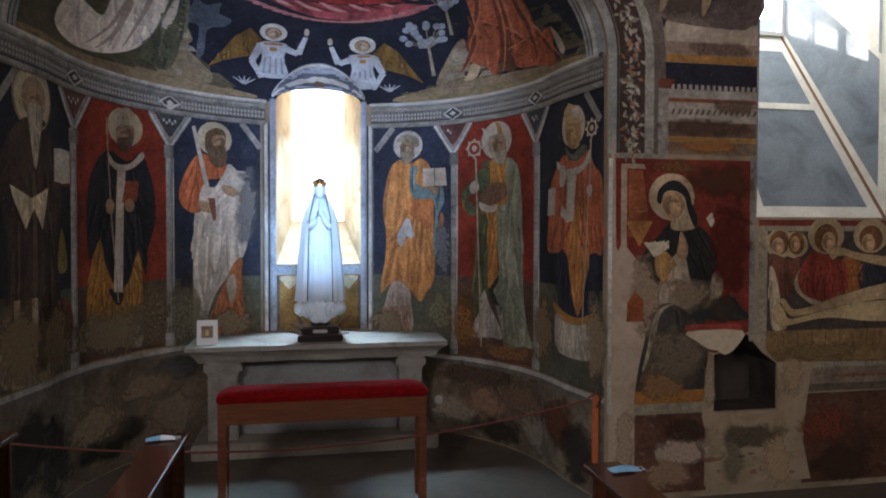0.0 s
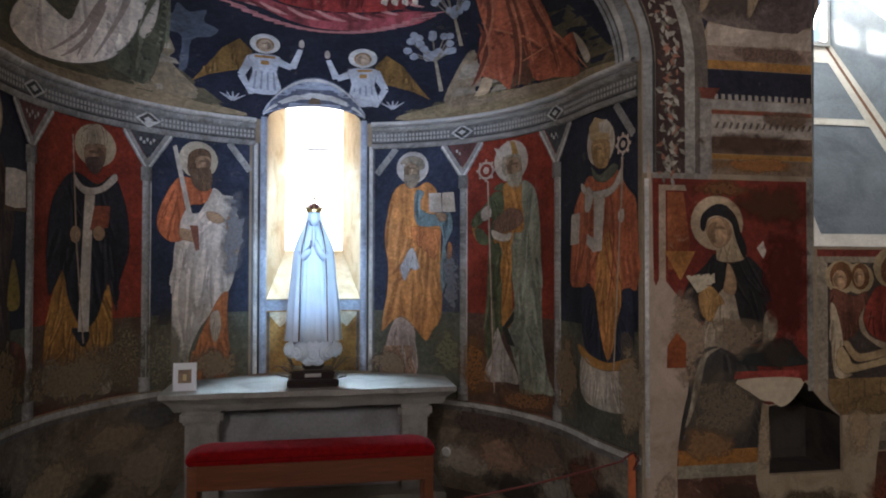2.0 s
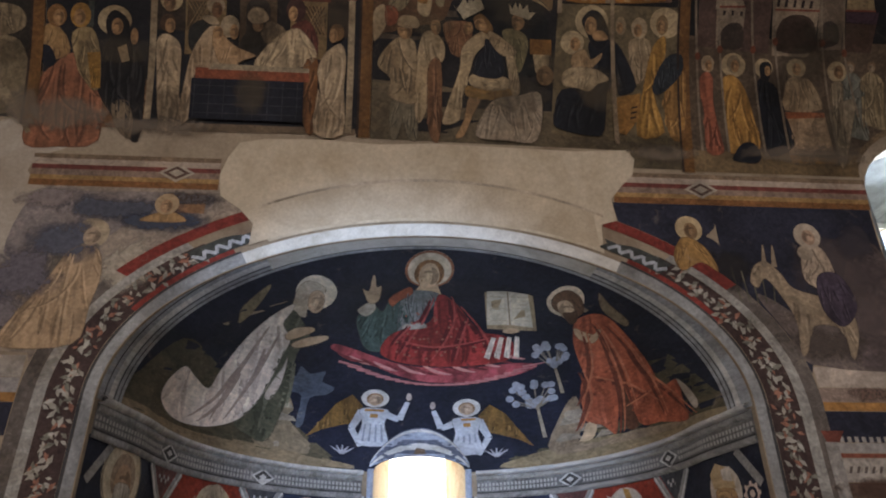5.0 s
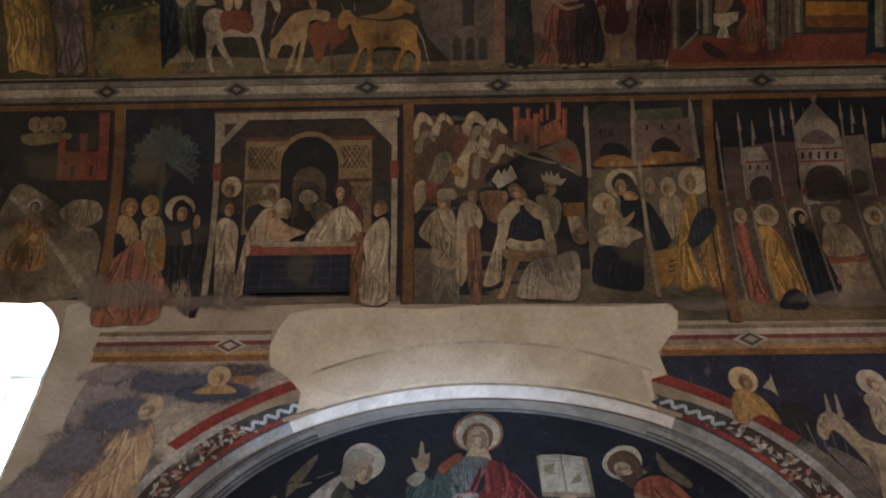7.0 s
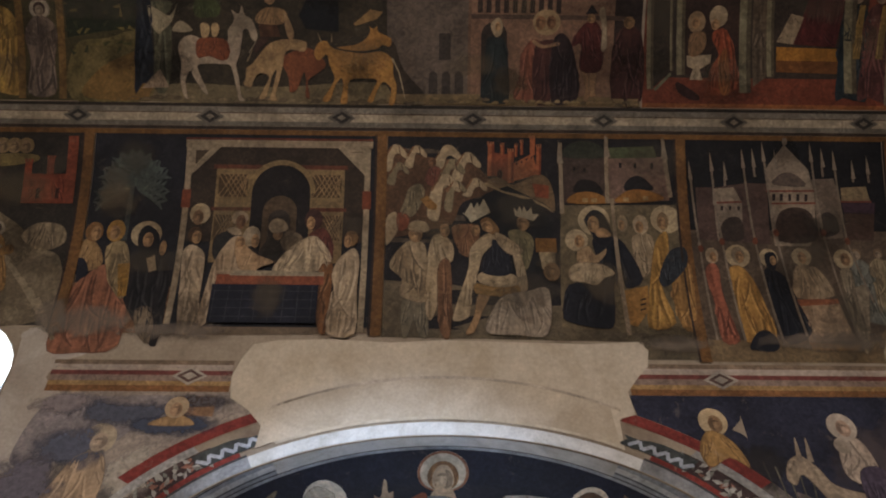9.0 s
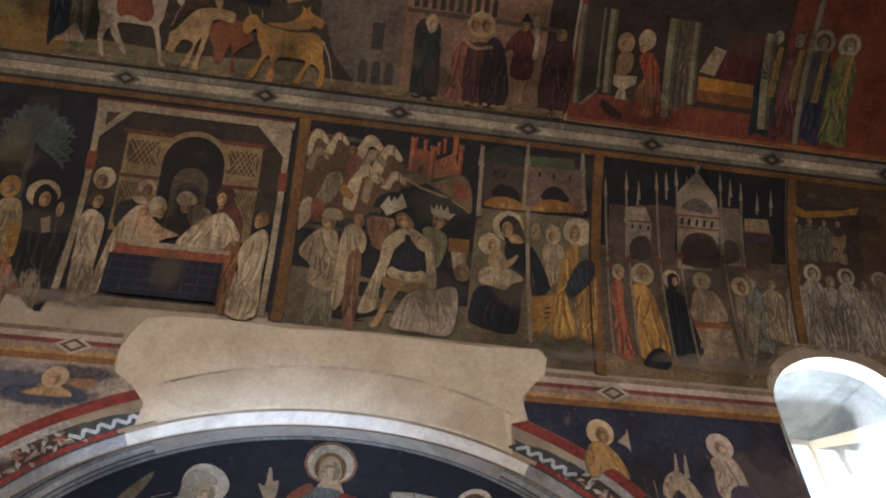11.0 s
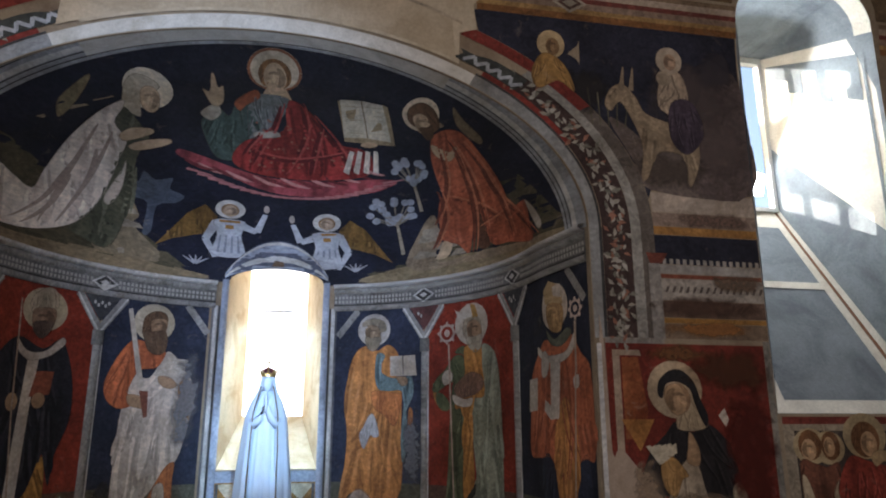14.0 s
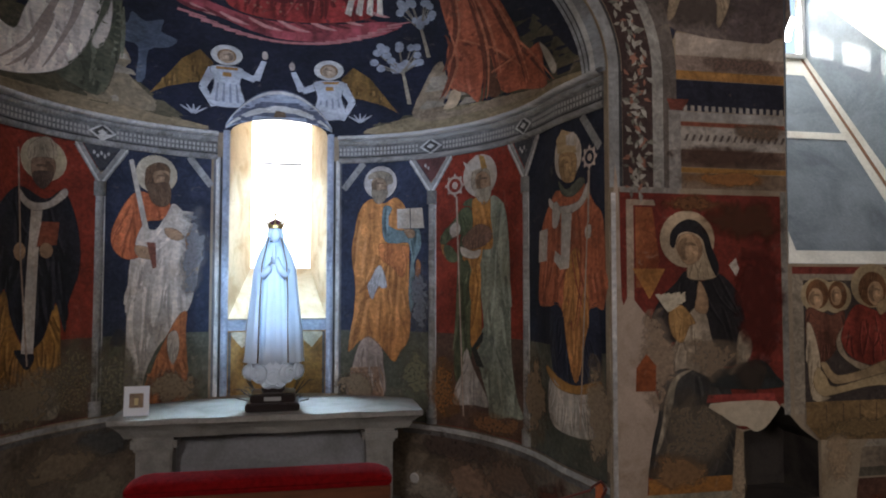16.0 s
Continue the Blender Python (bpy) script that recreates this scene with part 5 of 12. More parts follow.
paint(saint[4], "staff", apse, bar((1.465, 2.302), (1.486, 1.742), 0.015), fresco((0.38, 0.28, 0.22), worn=0.2), 12)
paint(saint[4], "staff", apse, bar((1.486, 1.742), (1.528, 0.752), 0.013), fresco((0.38, 0.28, 0.22), worn=0.2), 12)
paint(saint[5], "halo", apse, oval(2.693, 2.402, 0.139, 0.139), fresco((0.44, 0.37, 0.30), worn=0.2), 3)
paint(saint[5], "hair", apse, [(2.610, 2.395), (2.643, 2.430), (2.773, 2.408), (2.789, 2.328), (2.758, 2.254), (2.668, 2.257), (2.621, 2.313)], fresco((0.30, 0.18, 0.08), 0.3, worn=0.2), 5, 4)
paint(saint[5], "head", apse, [(2.620, 2.394), (2.677, 2.409), (2.741, 2.384), (2.751, 2.304), (2.700, 2.272), (2.634, 2.311)], fresco((0.36, 0.22, 0.10), worn=0.2), 6, 4)
paint(saint[5], "mitre", apse, [(2.607, 2.426), (2.592, 2.510), (2.652, 2.564), (2.772, 2.515), (2.795, 2.404), (2.693, 2.426)], fresco((0.40, 0.28, 0.15), worn=0.2), 8, False)
paint(saint[5], "mitre_band", apse, [(2.692, 2.521), (2.775, 2.528), (2.782, 2.445), (2.699, 2.464)], fresco((0.46, 0.40, 0.34), worn=0.2), 9, False)
paint(saint[5], "orange_robe", apse, [(2.578, 2.218), (2.457, 2.129), (2.369, 2.010), (2.337, 1.776), (2.330, 1.561), (2.464, 1.543), (2.634, 1.528), (2.767, 1.142), (2.872, 1.498), (2.945, 1.557), (3.030, 1.577), (3.027, 1.999), (2.941, 2.118), (2.820, 2.256), (2.695, 2.204)], fresco((0.38, 0.11, 0.05), 0.4, worn=0.2), 5, 5)
paint(saint[5], "orange_point", apse, [(2.682, 1.768), (2.777, 1.883), (2.870, 1.745), (2.893, 1.555), (2.843, 1.324), (2.768, 1.132), (2.686, 1.311), (2.650, 1.569)], fresco((0.46, 0.20, 0.06), 0.5, worn=0.2), 6, 4)
paint(saint[5], "blue_lining", apse, [(2.487, 1.544), (2.634, 1.528), (2.752, 1.130), (2.872, 1.498), (2.974, 1.558), (2.983, 1.168), (2.768, 1.103), (2.506, 1.192)], fresco((0.022, 0.026, 0.045), 0.2, worn=0.2), 4.5, 4)
paint(saint[5], "ochre_band", apse, [(2.444, 1.196), (2.637, 1.136), (2.783, 1.124), (2.983, 1.177), (2.984, 1.122), (2.784, 1.075), (2.604, 1.081), (2.445, 1.148)], fresco((0.34, 0.17, 0.045), worn=0.2), 7, 4)
paint(saint[5], "white_hem", apse, [(2.477, 1.137), (2.638, 1.081), (2.784, 1.075), (2.984, 1.122), (2.994, 0.892), (2.706, 0.836), (2.471, 0.895)], fresco((0.42, 0.37, 0.31), 0.4, worn=0.2), 6, 4)
paint(saint[5], "green_collar", apse, [(2.611, 2.274), (2.694, 2.214), (2.820, 2.265), (2.866, 2.230), (2.759, 2.167), (2.645, 2.190)], fresco((0.10, 0.105, 0.075), worn=0.2), 6, 4)
paint(saint[5], "pallium", apse, [(2.646, 2.110), (2.753, 2.109), (2.718, 1.767), (2.632, 1.759), (2.558, 1.812), (2.577, 1.872), (2.638, 1.839)], fresco((0.46, 0.40, 0.34), worn=0.2), 9, False)
paint(saint[5], "pallium_arm", apse, [(2.494, 2.187), (2.595, 2.135), (2.695, 2.121), (2.821, 2.140), (2.896, 2.226), (2.905, 2.159), (2.822, 2.092), (2.712, 2.073), (2.596, 2.094), (2.495, 2.135)], fresco((0.46, 0.40, 0.34), worn=0.2), 9, 4)
paint(saint[5], "white_cloth", apse, [(2.352, 2.000), (2.468, 2.007), (2.451, 1.815), (2.336, 1.808)], fresco((0.46, 0.40, 0.34), worn=0.2), 9, False)
paint(saint[5], "glove", apse, [(2.554, 2.119), (2.602, 2.154), (2.646, 2.090), (2.603, 2.003), (2.545, 2.017)], fresco((0.46, 0.40, 0.34), worn=0.2), 11, 4)
paint(saint[5], "glove", apse, [(2.877, 1.982), (2.927, 1.997), (2.925, 1.932), (2.884, 1.925)], fresco((0.46, 0.40, 0.34), worn=0.2), 11, 4)
paint(saint[5], "staff", apse, bar((2.916, 2.290), (2.907, 2.008), 0.018), fresco((0.38, 0.29, 0.22), worn=0.2), 12)
paint(saint[5], "staff", apse, bar((2.901, 2.009), (2.819, 0.887), 0.013), fresco((0.38, 0.29, 0.22), worn=0.2), 12)
crook(saint[4], 1.449, 2.380, 0.074, 0.067)
crook(saint[5], 2.924, 2.358, 0.055, 0.051)

# damp has taken the pigment from their lower parts
for k, (u, v, rx, ry, c) in enumerate(((-2.85, 1.05, 0.30, 0.34, (0.25, 0.18, 0.10)), (-2.45, 1.0, 0.30, 0.30, (0.20, 0.14, 0.08)), (-1.85, 0.98, 0.46, 0.22, (0.22, 0.165, 0.10)), (-1.45, 1.05, 0.26, 0.34, (0.16, 0.125, 0.075)),
                                       (-1.15, 1.02, 0.24, 0.34, (0.15, 0.13, 0.085)), (-0.75, 0.93, 0.28, 0.16, (0.22, 0.16, 0.10)), (0.62, 0.90, 0.22, 0.16, (0.24, 0.18, 0.12)), (1.10, 1.0, 0.16, 0.26, (0.17, 0.16, 0.10)),
                                       (1.35, 0.92, 0.16, 0.30, (0.24, 0.11, 0.04)), (1.85, 0.74, 0.40, 0.10, (0.25, 0.12, 0.055)), (2.30, 0.98, 0.18, 0.36, (0.25, 0.17, 0.10)), (2.98, 1.0, 0.14, 0.34, (0.30, 0.22, 0.14)), (-0.62, 1.9, 0.12, 0.40, (0.20, 0.20, 0.21)), (1.13, 1.55, 0.10, 0.36, (0.16, 0.16, 0.17)))):
    blotch(saint[0 if u < -2.2 else 1 if u < -1.3 else 2 if u < 0 else 3 if u < 1.2 else 4 if u < 2.15 else 5], apse, u, v, rx, ry, c, 13.0, 0.72, 8.0, "wear")

RIB = fresco((0.25, 0.24, 0.225), worn=0.35)
DARKLINE = fresco((0.055, 0.052, 0.05), worn=0.25)
SHINE = fresco((0.50, 0.48, 0.45), worn=0.3)


def low_bar(surf, u0, v0, u1, v1, h0, rise):
    """A half-round painted moulding in low relief between two corners."""
    if abs(v1 - v0) > abs(u1 - u0):
        prof = [(-1, 0), (-0.7, 0.7), (0, 1), (0.7, 0.7), (1, 0)]
        n = max(2, int(abs(v1 - v0) / 0.5))
        w, m = (u1 - u0) / 2, (u0 + u1) / 2
        bm = grid(lambda i, v: surf(m + w * prof[i][0], v, h0 + rise * prof[i][1]), range(5), steps_of(v0, v1, n))
    else:
        prof = [(-1, 0), (-0.7, 0.7), (0, 1), (0.7, 0.7), (1, 0)]
        n = max(2, int(abs(u1 - u0) / 0.1))
        w, m = (v1 - v0) / 2, (v0 + v1) / 2
        bm = grid(lambda u, i: surf(u, m + w * prof[i][0], h0 + rise * prof[i][1]), steps_of(u0, u1, n), range(5))
    uv = bm.loops.layers.uv.new("wall")
    for fc in bm.faces:
        for lp in fc.loops:
            lp[uv].uv = (lp.vert.co.x * 1.3 + lp.vert.co.y, lp.vert.co.z)
    return bm


for u in (-2.21, -1.28, 1.23, 2.16):
    ob = fresco_thing("slim grey painted colonnette with capital between panels", "colonnette", "colonnettes of the apse")
    z0 = 0.80 if u < 0 else 0.66
    part("shaft", low_bar(apse, u - 0.028, z0, u + 0.028, 2.26, 0.004, 0.018), RIB, ob, smooth=True)
    part("capital", low_bar(apse, u - 0.042, 2.26, u + 0.042, 2.36, 0.004, 0.030), fresco((0.15, 0.145, 0.135), worn=0.3), ob, smooth=True)
    part("foot", low_bar(apse, u - 0.045, z0, u + 0.045, z0 + 0.1, 0.004, 0.026), RIB, ob, smooth=True)
    for s in (-1, 1):
        paint(ob, "bracket", apse, bar((u, 2.36), (u + s * 0.17, 2.60), 0.055), RIB, 8)
        paint(ob, "bracket_light", apse, bar((u + s * 0.012, 2.36), (u + s * 0.182, 2.60), 0.014), SHINE, 9)
    paint(ob, "spandrel", apse, [(u, 2.42), (u + 0.13, 2.60), (u - 0.13, 2.60)], fresco((0.12, 0.05, 0.045) if u in (-2.21, 1.23) else (0.05, 0.05, 0.055), worn=0.3), 7)
    for k in range(5):
        paint(ob, "spandrel_leaf", apse, oval(u + (-0.05 + 0.025 * k), 2.55 - 0.02 * (k % 2), 0.010, 0.014, 8), fresco(PALE, worn=0.2), 8)
    shaft_light = paint(ob, "shaft_light", apse, rect(u + 0.030, z0, u + 0.040, 2.34), SHINE, 3)
for u in (-0.50, 0.50, -EDGE + 0.05, EDGE - 0.05):
    ob = fresco_thing("grey painted half bracket beside a pilaster", "bracket", "colonnettes of the apse")
    s = -1 if u in (-0.50, EDGE - 0.05) else 1
    paint(ob, "bracket", apse, bar((u, 2.40), (u + s * 0.16, 2.60), 0.05), RIB, 8)

cornice = thing("cornice", "grey painted cornice with dotted band and diamond rosettes", "cornice", kind="structure")
for a, b in ((-EDGE + 0.01, -0.46), (0.46, EDGE - 0.01)):
    paint(cornice, "cornice_ground", apse, rect(a, 2.60, b, 2.785), fresco((0.15, 0.145, 0.14), worn=0.3), 9)
    part("lower_moulding", low_bar(apse, a, 2.60, b, 2.64, 0.013, 0.016), RIB, cornice, smooth=True)
    part("upper_moulding", low_bar(apse, a, 2.735, b, 2.775, 0.013, 0.018), RIB, cornice, smooth=True)
    part("crown_moulding", low_bar(apse, a, 2.775, b, 2.815, 0.012, 0.05), SHINE, cornice, smooth=True)
    part("dark_line", low_bar(apse, a, 2.642, b, 2.652, 0.016, 0.004), DARKLINE, cornice)
    n = int((b - a) / 0.030)
    dots = bmesh.new()
    for k in range(n):
        u = a + 0.015 + k * 0.030
        if min(abs(u - q) for q in (-2.21, -1.28, 1.23, 2.16)) < 0.10:
            continue
        for v in (2.672, 2.705):
            vs = [dots.verts.new(apse(u + i * 0.009, v + j * 0.011, 0.0185)) for i, j in ((-1, -1), (1, -1), (1, 1), (-1, 1))]
            dots.faces.new(vs)
    tagged(part("dot_row", dots, SHINE, cornice, "rows of pale painted dots"), kind="stuff")
for u in (-2.21, -1.28, 1.23, 2.16):
    paint(cornice, "rosette", apse, [(u - 0.10, 2.69), (u, 2.63), (u + 0.10, 2.69), (u, 2.75)], SHINE, 12)
    paint(cornice, "rosette_field", apse, [(u - 0.075, 2.69), (u, 2.645), (u + 0.075, 2.69), (u, 2.735)], DARKLINE, 13)
    paint(cornice, "rosette_heart", apse, [(u - 0.035, 2.69), (u, 2.67), (u + 0.035, 2.69), (u, 2.71)], SHINE, 14)

# grey pilasters and arched hood of the apse window; the glare's blue is painted in
HOOD = fresco((0.31, 0.34, 0.41), worn=0.25)
hood = thing("window_surround", "grey frame and arched hood of the apse window, blue glare painted in", "window frame", kind="structure")
for s in (-1, 1):
    part("pilaster", low_bar(apse, s * 0.392 - 0.026, 0.84, s * 0.392 + 0.026, 2.83, 0.006, 0.014), HOOD, hood, smooth=True)
    paint(hood, "pilaster_line", apse, rect(s * 0.428 - 0.007, 0.84, s * 0.428 + 0.007, 2.62), DARKLINE, 6)
    part("pilaster_moulding", low_bar(apse, s * 0.452 - 0.016, 0.84, s * 0.452 + 0.016, 2.62, 0.006, 0.010), SHINE, hood, smooth=True)
    paint(hood, "pilaster_edge", apse, rect(s * 0.475 - 0.008, 0.84, s * 0.475 + 0.008, 2.60), fresco((0.12, 0.115, 0.12)), 4)
KR = KZ * R


def hood_band(d0, d1, layer, mat, name, half=0.405):
    """A segmental band over the window's head, from d0 to d1 above it."""
    xs = steps_of(-half, half, 24)

    def at(x, d):
        return (x / R, (AZS + (0.130 + d) * max(0.0, 1 - (x / 0.43) ** 2) ** 0.8 - ZS) / KR)
    paint(hood, name, conch, [at(x, d0) for x in xs] + [at(x, d1) for x in xs[::-1]], mat, layer)


hood_band(-0.012, 0.20, 10, fresco((0.10, 0.11, 0.15), worn=0.2), "hood_ground")
hood_band(-0.012, 0.030, 11, HOOD, "hood_soffit")
hood_band(0.036, 0.085, 12, SHINE, "hood_moulding")
hood_band(0.108, 0.190, 11, HOOD, "hood")
hood_band(0.168, 0.190, 12, SHINE, "hood_light", 0.39)
paint(hood, "keystone_stain", conch, [(x / R, (z - ZS) / KR) for x, z in ((-0.05, 2.95), (0.05, 2.95), (0.04, 2.99), (-0.03, 3.0))], fresco((0.12, 0.08, 0.05)), 13)
under = fresco_thing("ochre painted panel with pale corner triangles under the window", "fresco")
paint(under, "ground", apse, rect(-0.37, 0.84, 0.37, 1.32), fresco((0.27, 0.13, 0.035), worn=0.35, other=(0.40, 0.21, 0.06)), 2)
paint(under, "top_rail", apse, rect(-0.37, 1.32, 0.37, 1.40), HOOD, 3)
for s in (-1, 1):
    paint(under, "corner", apse, [(s * 0.36, 1.31), (s * 0.12, 1.31), (s * 0.26, 1.19)], fresco(CREAM, worn=0.3), 3)
    paint(under, "edge", apse, rect(s * 0.35 - 0.01, 0.84, s * 0.35 + 0.01, 1.31), fresco((0.10, 0.09, 0.085)), 4)

# ---- conch ----
glory = fresco_thing("half dome fresco: red robed seated form between kneeling forms", "conch_fresco")
C = conch
paint(glory, "sky_ground", C, [(1.84 * math.cos(t), max(0.02, 1.84 * math.sin(t))) for t in steps_of(0, math.pi, 40)] + [(-AW / R, 0.02)] + [(x, max(0.021, y + 0.004)) for x, y in head[::-1]] + [(AW / R, 0.02)], fresco((0.012, 0.0135, 0.025), worn=0.22), 1)
paint(glory, "far_hill", C, [(-1.72, 0.06), (-1.66, 0.42), (-1.45, 0.80), (-1.25, 0.75), (-1.05, 0.62), (-0.85, 0.55), (-0.60, 0.30), (-0.40, 0.08), (-0.44, 0.03)], fresco((0.050, 0.046, 0.026), worn=0.35, other=(0.12, 0.10, 0.06)), 2, 4)
paint(glory, "far_hill", C, [(0.46, 0.03), (0.52, 0.15), (0.85, 0.24), (1.15, 0.50), (1.32, 0.80), (1.46, 0.72), (1.68, 0.30), (1.74, 0.04)], fresco((0.050, 0.046, 0.026), worn=0.35, other=(0.12, 0.10, 0.06)), 2, 4)
paint(glory, "bank", C, [(-1.72, 0.03), (-1.70, 0.14), (-1.20, 0.12), (-0.80, 0.16), (-0.42, 0.09), (-0.40, 0.03)], fresco((0.20, 0.15, 0.09), worn=0.4), 3, 4)
paint(glory, "bank", C, [(0.48, 0.03), (0.52, 0.12), (0.90, 0.20), (1.30, 0.16), (1.70, 0.12), (1.74, 0.03)], fresco((0.22, 0.17, 0.10), worn=0.4), 3, 4)
rnd = random.Random(8)
for k in range(16):
    x, y = (rnd.uniform(0.74, 0.96), rnd.uniform(0.14, 0.42)) if k < 9 else (rnd.uniform(-0.86, -0.55), rnd.uniform(0.10, 0.50))
    paint(glory, "rock", C, [(x - 0.06, y), (x + 0.07, y + 0.01), (x + 0.05, y + 0.045), (x - 0.02, y + 0.06)], fresco((0.26, 0.22, 0.17), worn=0.3), 4.4)
# seated form
paint(glory, "halo", C, oval(-0.01, 1.645, 0.155, 0.135, 30), fresco((0.64, 0.53, 0.38), worn=0.1), 3)
paint(glory, "halo_rim", C, ring(-0.01, 1.645, 0.155, 0.016, 0.135), fresco((0.30, 0.12, 0.06)), 4)
paint(glory, "hair", C, oval(-0.01, 1.62, 0.095, 0.10), fresco((0.26, 0.13, 0.05), 0.4), 4)
paint(glory, "head", C, oval(-0.01, 1.605, 0.066, 0.094), fresco((0.60, 0.42, 0.26)), 5)
paint(glory, "neck", C, [(-0.06, 1.53), (0.05, 1.53), (0.08, 1.44), (-0.10, 1.44)], fresco((0.52, 0.36, 0.22)), 4)
paint(glory, "white_belt", C, [(-0.13, 1.19), (-0.02, 1.21), (0.0, 1.17), (-0.12, 1.15)], fresco((0.36, 0.33, 0.29), 0.5), 7, 4)
paint(glory, "red_robe", C, [(0.06, 1.45), (0.18, 1.36), (0.30, 1.15), (0.44, 1.10), (0.50, 1.02), (0.46, 0.90), (0.20, 0.86), (-0.10, 0.88), (-0.24, 0.96), (-0.18, 1.12), (0.02, 1.22)], fresco((0.24, 0.028, 0.026), 0.65, fold_scale=6, slant=-35), 6, 5)
spots = bmesh.new()
for k in range(46):
    x = rnd.uniform(-0.16, 0.42)
    y = rnd.uniform(0.92, 1.30 - max(0, x - 0.1) * 0.6)
    spots.faces.new([spots.verts.new(C(x + 0.008 * math.cos(t), y + 0.008 * math.sin(t), 0.0135)) for t in steps_of(0, 2 * math.pi, 7)[:-1]])
spots.loops.layers.uv.new("wall")
tagged(part("gold_spots", spots, fresco((0.40, 0.16, 0.12), worn=0.0), glory, "scattered pale spots"), kind="stuff")
paint(glory, "glory_cloud", C, [(-0.50, 1.00), (-0.38, 0.97), (-0.10, 0.87), (0.20, 0.85), (0.50, 0.87), (0.62, 0.84), (0.48, 0.77), (0.20, 0.735), (-0.05, 0.755), (-0.30, 0.87), (-0.50, 0.95)], fresco((0.27, 0.055, 0.065), 0.75, fold_scale=5, slant=88, worn=0.1), 4, 5)
for k in range(20):
    t = k / 19
    x = -0.46 + 1.0 * t
    y = 0.99 - 0.27 * math.sin(math.pi * (0.12 + 0.72 * t)) ** 0.8
    paint(glory, "cloud_feather", C, bar((x, y), (x + 0.13, y - 0.03 + 0.05 * t), 0.018, 0.006), fresco((0.42, 0.17, 0.17), worn=0.1), 5)
for s in (-1, 1):
    paint(glory, "page", C, [(0.485, 1.185), (0.485 + s * 0.135, 1.17 - 0.02 * s), (0.485 + s * 0.13, 1.46 - 0.02 * s), (0.485, 1.475)], fresco((0.60, 0.54, 0.42), worn=0.1), 8)
paint(glory, "book_gutter", C, bar((0.486, 1.185), (0.486, 1.475), 0.008), fresco((0.22, 0.16, 0.10)), 9)
for k in range(7):
    for s in (-1, 1):
        paint(glory, "text_bar", C, bar((0.486 + s * 0.02, 1.22 + 0.034 * k), (0.486 + s * 0.11, 1.22 + 0.034 * k - 0.008 * s), 0.006), fresco((0.44, 0.38, 0.28)), 9)
paint(glory, "book_edge", C, [(0.35, 1.16), (0.64, 1.12), (0.645, 1.42), (0.62, 1.44), (0.34, 1.47)], fresco((0.36, 0.27, 0.16)), 7)
for k in range(4):
    paint(glory, "white_fold", C, [(0.33 + 0.055 * k, 0.93), (0.36 + 0.055 * k, 0.91), (0.40 + 0.045 * k, 1.08), (0.375 + 0.045 * k, 1.09)], fresco(WHITE, 0.4), 9)
paint(glory, "palm_shape", C, oval(0.49, 1.135, 0.05, 0.022, 12), fresco((0.52, 0.36, 0.22)), 10)
# kneeling form in white
paint(glory, "halo", C, oval(-0.694, 1.388, 0.135, 0.139), fresco((0.66, 0.57, 0.43), worn=0.15), 3)
paint(glory, "veil", C, [(-0.823, 1.283), (-0.820, 1.404), (-0.755, 1.480), (-0.648, 1.450), (-0.655, 1.388), (-0.720, 1.375), (-0.723, 1.286), (-0.710, 1.185), (-0.788, 1.214)], fresco((0.50, 0.42, 0.31), worn=0.15), 4, 4)
paint(glory, "head", C, [(-0.728, 1.304), (-0.733, 1.392), (-0.683, 1.422), (-0.633, 1.373), (-0.624, 1.278), (-0.653, 1.230), (-0.698, 1.244)], fresco((0.60, 0.43, 0.28), worn=0.1), 5, 4)
paint(glory, "green_gown", C, [(-0.880, 1.140), (-0.809, 1.238), (-0.691, 1.115), (-0.653, 1.041), (-0.701, 0.886), (-0.708, 0.572), (-0.776, 0.191), (-0.903, 0.208), (-0.981, 0.293), (-0.888, 0.546), (-0.849, 0.850), (-0.797, 1.008)], fresco((0.085, 0.085, 0.055), 0.3, worn=0.15), 5, 4)
paint(glory, "white_mantle", C, [(-0.816, 1.285), (-0.931, 1.160), (-1.049, 0.929), (-1.136, 0.647), (-1.177, 0.493), (-1.292, 0.554), (-1.392, 0.597), (-1.487, 0.426), (-1.491, 0.266), (-1.360, 0.164), (-1.159, 0.177), (-0.974, 0.286), (-0.879, 0.445), (-0.826, 0.622), (-0.785, 0.857), (-0.762, 0.998), (-0.836, 1.109), (-0.810, 1.219)], fresco((0.66, 0.55, 0.47), 0.3, worn=0.15), 6, 4)
paint(glory, "white_lining", C, [(-0.752, 0.853), (-0.767, 0.778), (-0.806, 0.657), (-0.835, 0.537), (-0.804, 0.504), (-0.761, 0.613), (-0.746, 0.757)], fresco((0.44, 0.37, 0.31), worn=0.15), 6.5, 4)
paint(glory, "forearm", C, [(-0.804, 1.030), (-0.751, 1.094), (-0.653, 1.116), (-0.637, 1.085), (-0.697, 1.035), (-0.779, 0.988)], fresco((0.50, 0.36, 0.23), worn=0.15), 8, 4)
paint(glory, "forearm", C, [(-0.752, 0.964), (-0.674, 1.025), (-0.562, 1.062), (-0.547, 1.030), (-0.627, 0.975), (-0.718, 0.937)], fresco((0.50, 0.36, 0.23), worn=0.15), 8, 4)
paint(glory, "olive_ray", C, [(-1.013, 1.367), (-0.990, 1.351), (-1.104, 1.072), (-1.143, 1.074), (-1.132, 1.184)], fresco((0.20, 0.155, 0.085), worn=0.15), 3, 4)
paint(glory, "rock_ledge", C, [(-0.866, 0.271), (-0.738, 0.590), (-0.661, 0.470), (-0.679, 0.381), (-0.520, 0.144), (-0.692, 0.132), (-0.833, 0.150)], fresco((0.20, 0.155, 0.10), worn=0.4), 4, 4)
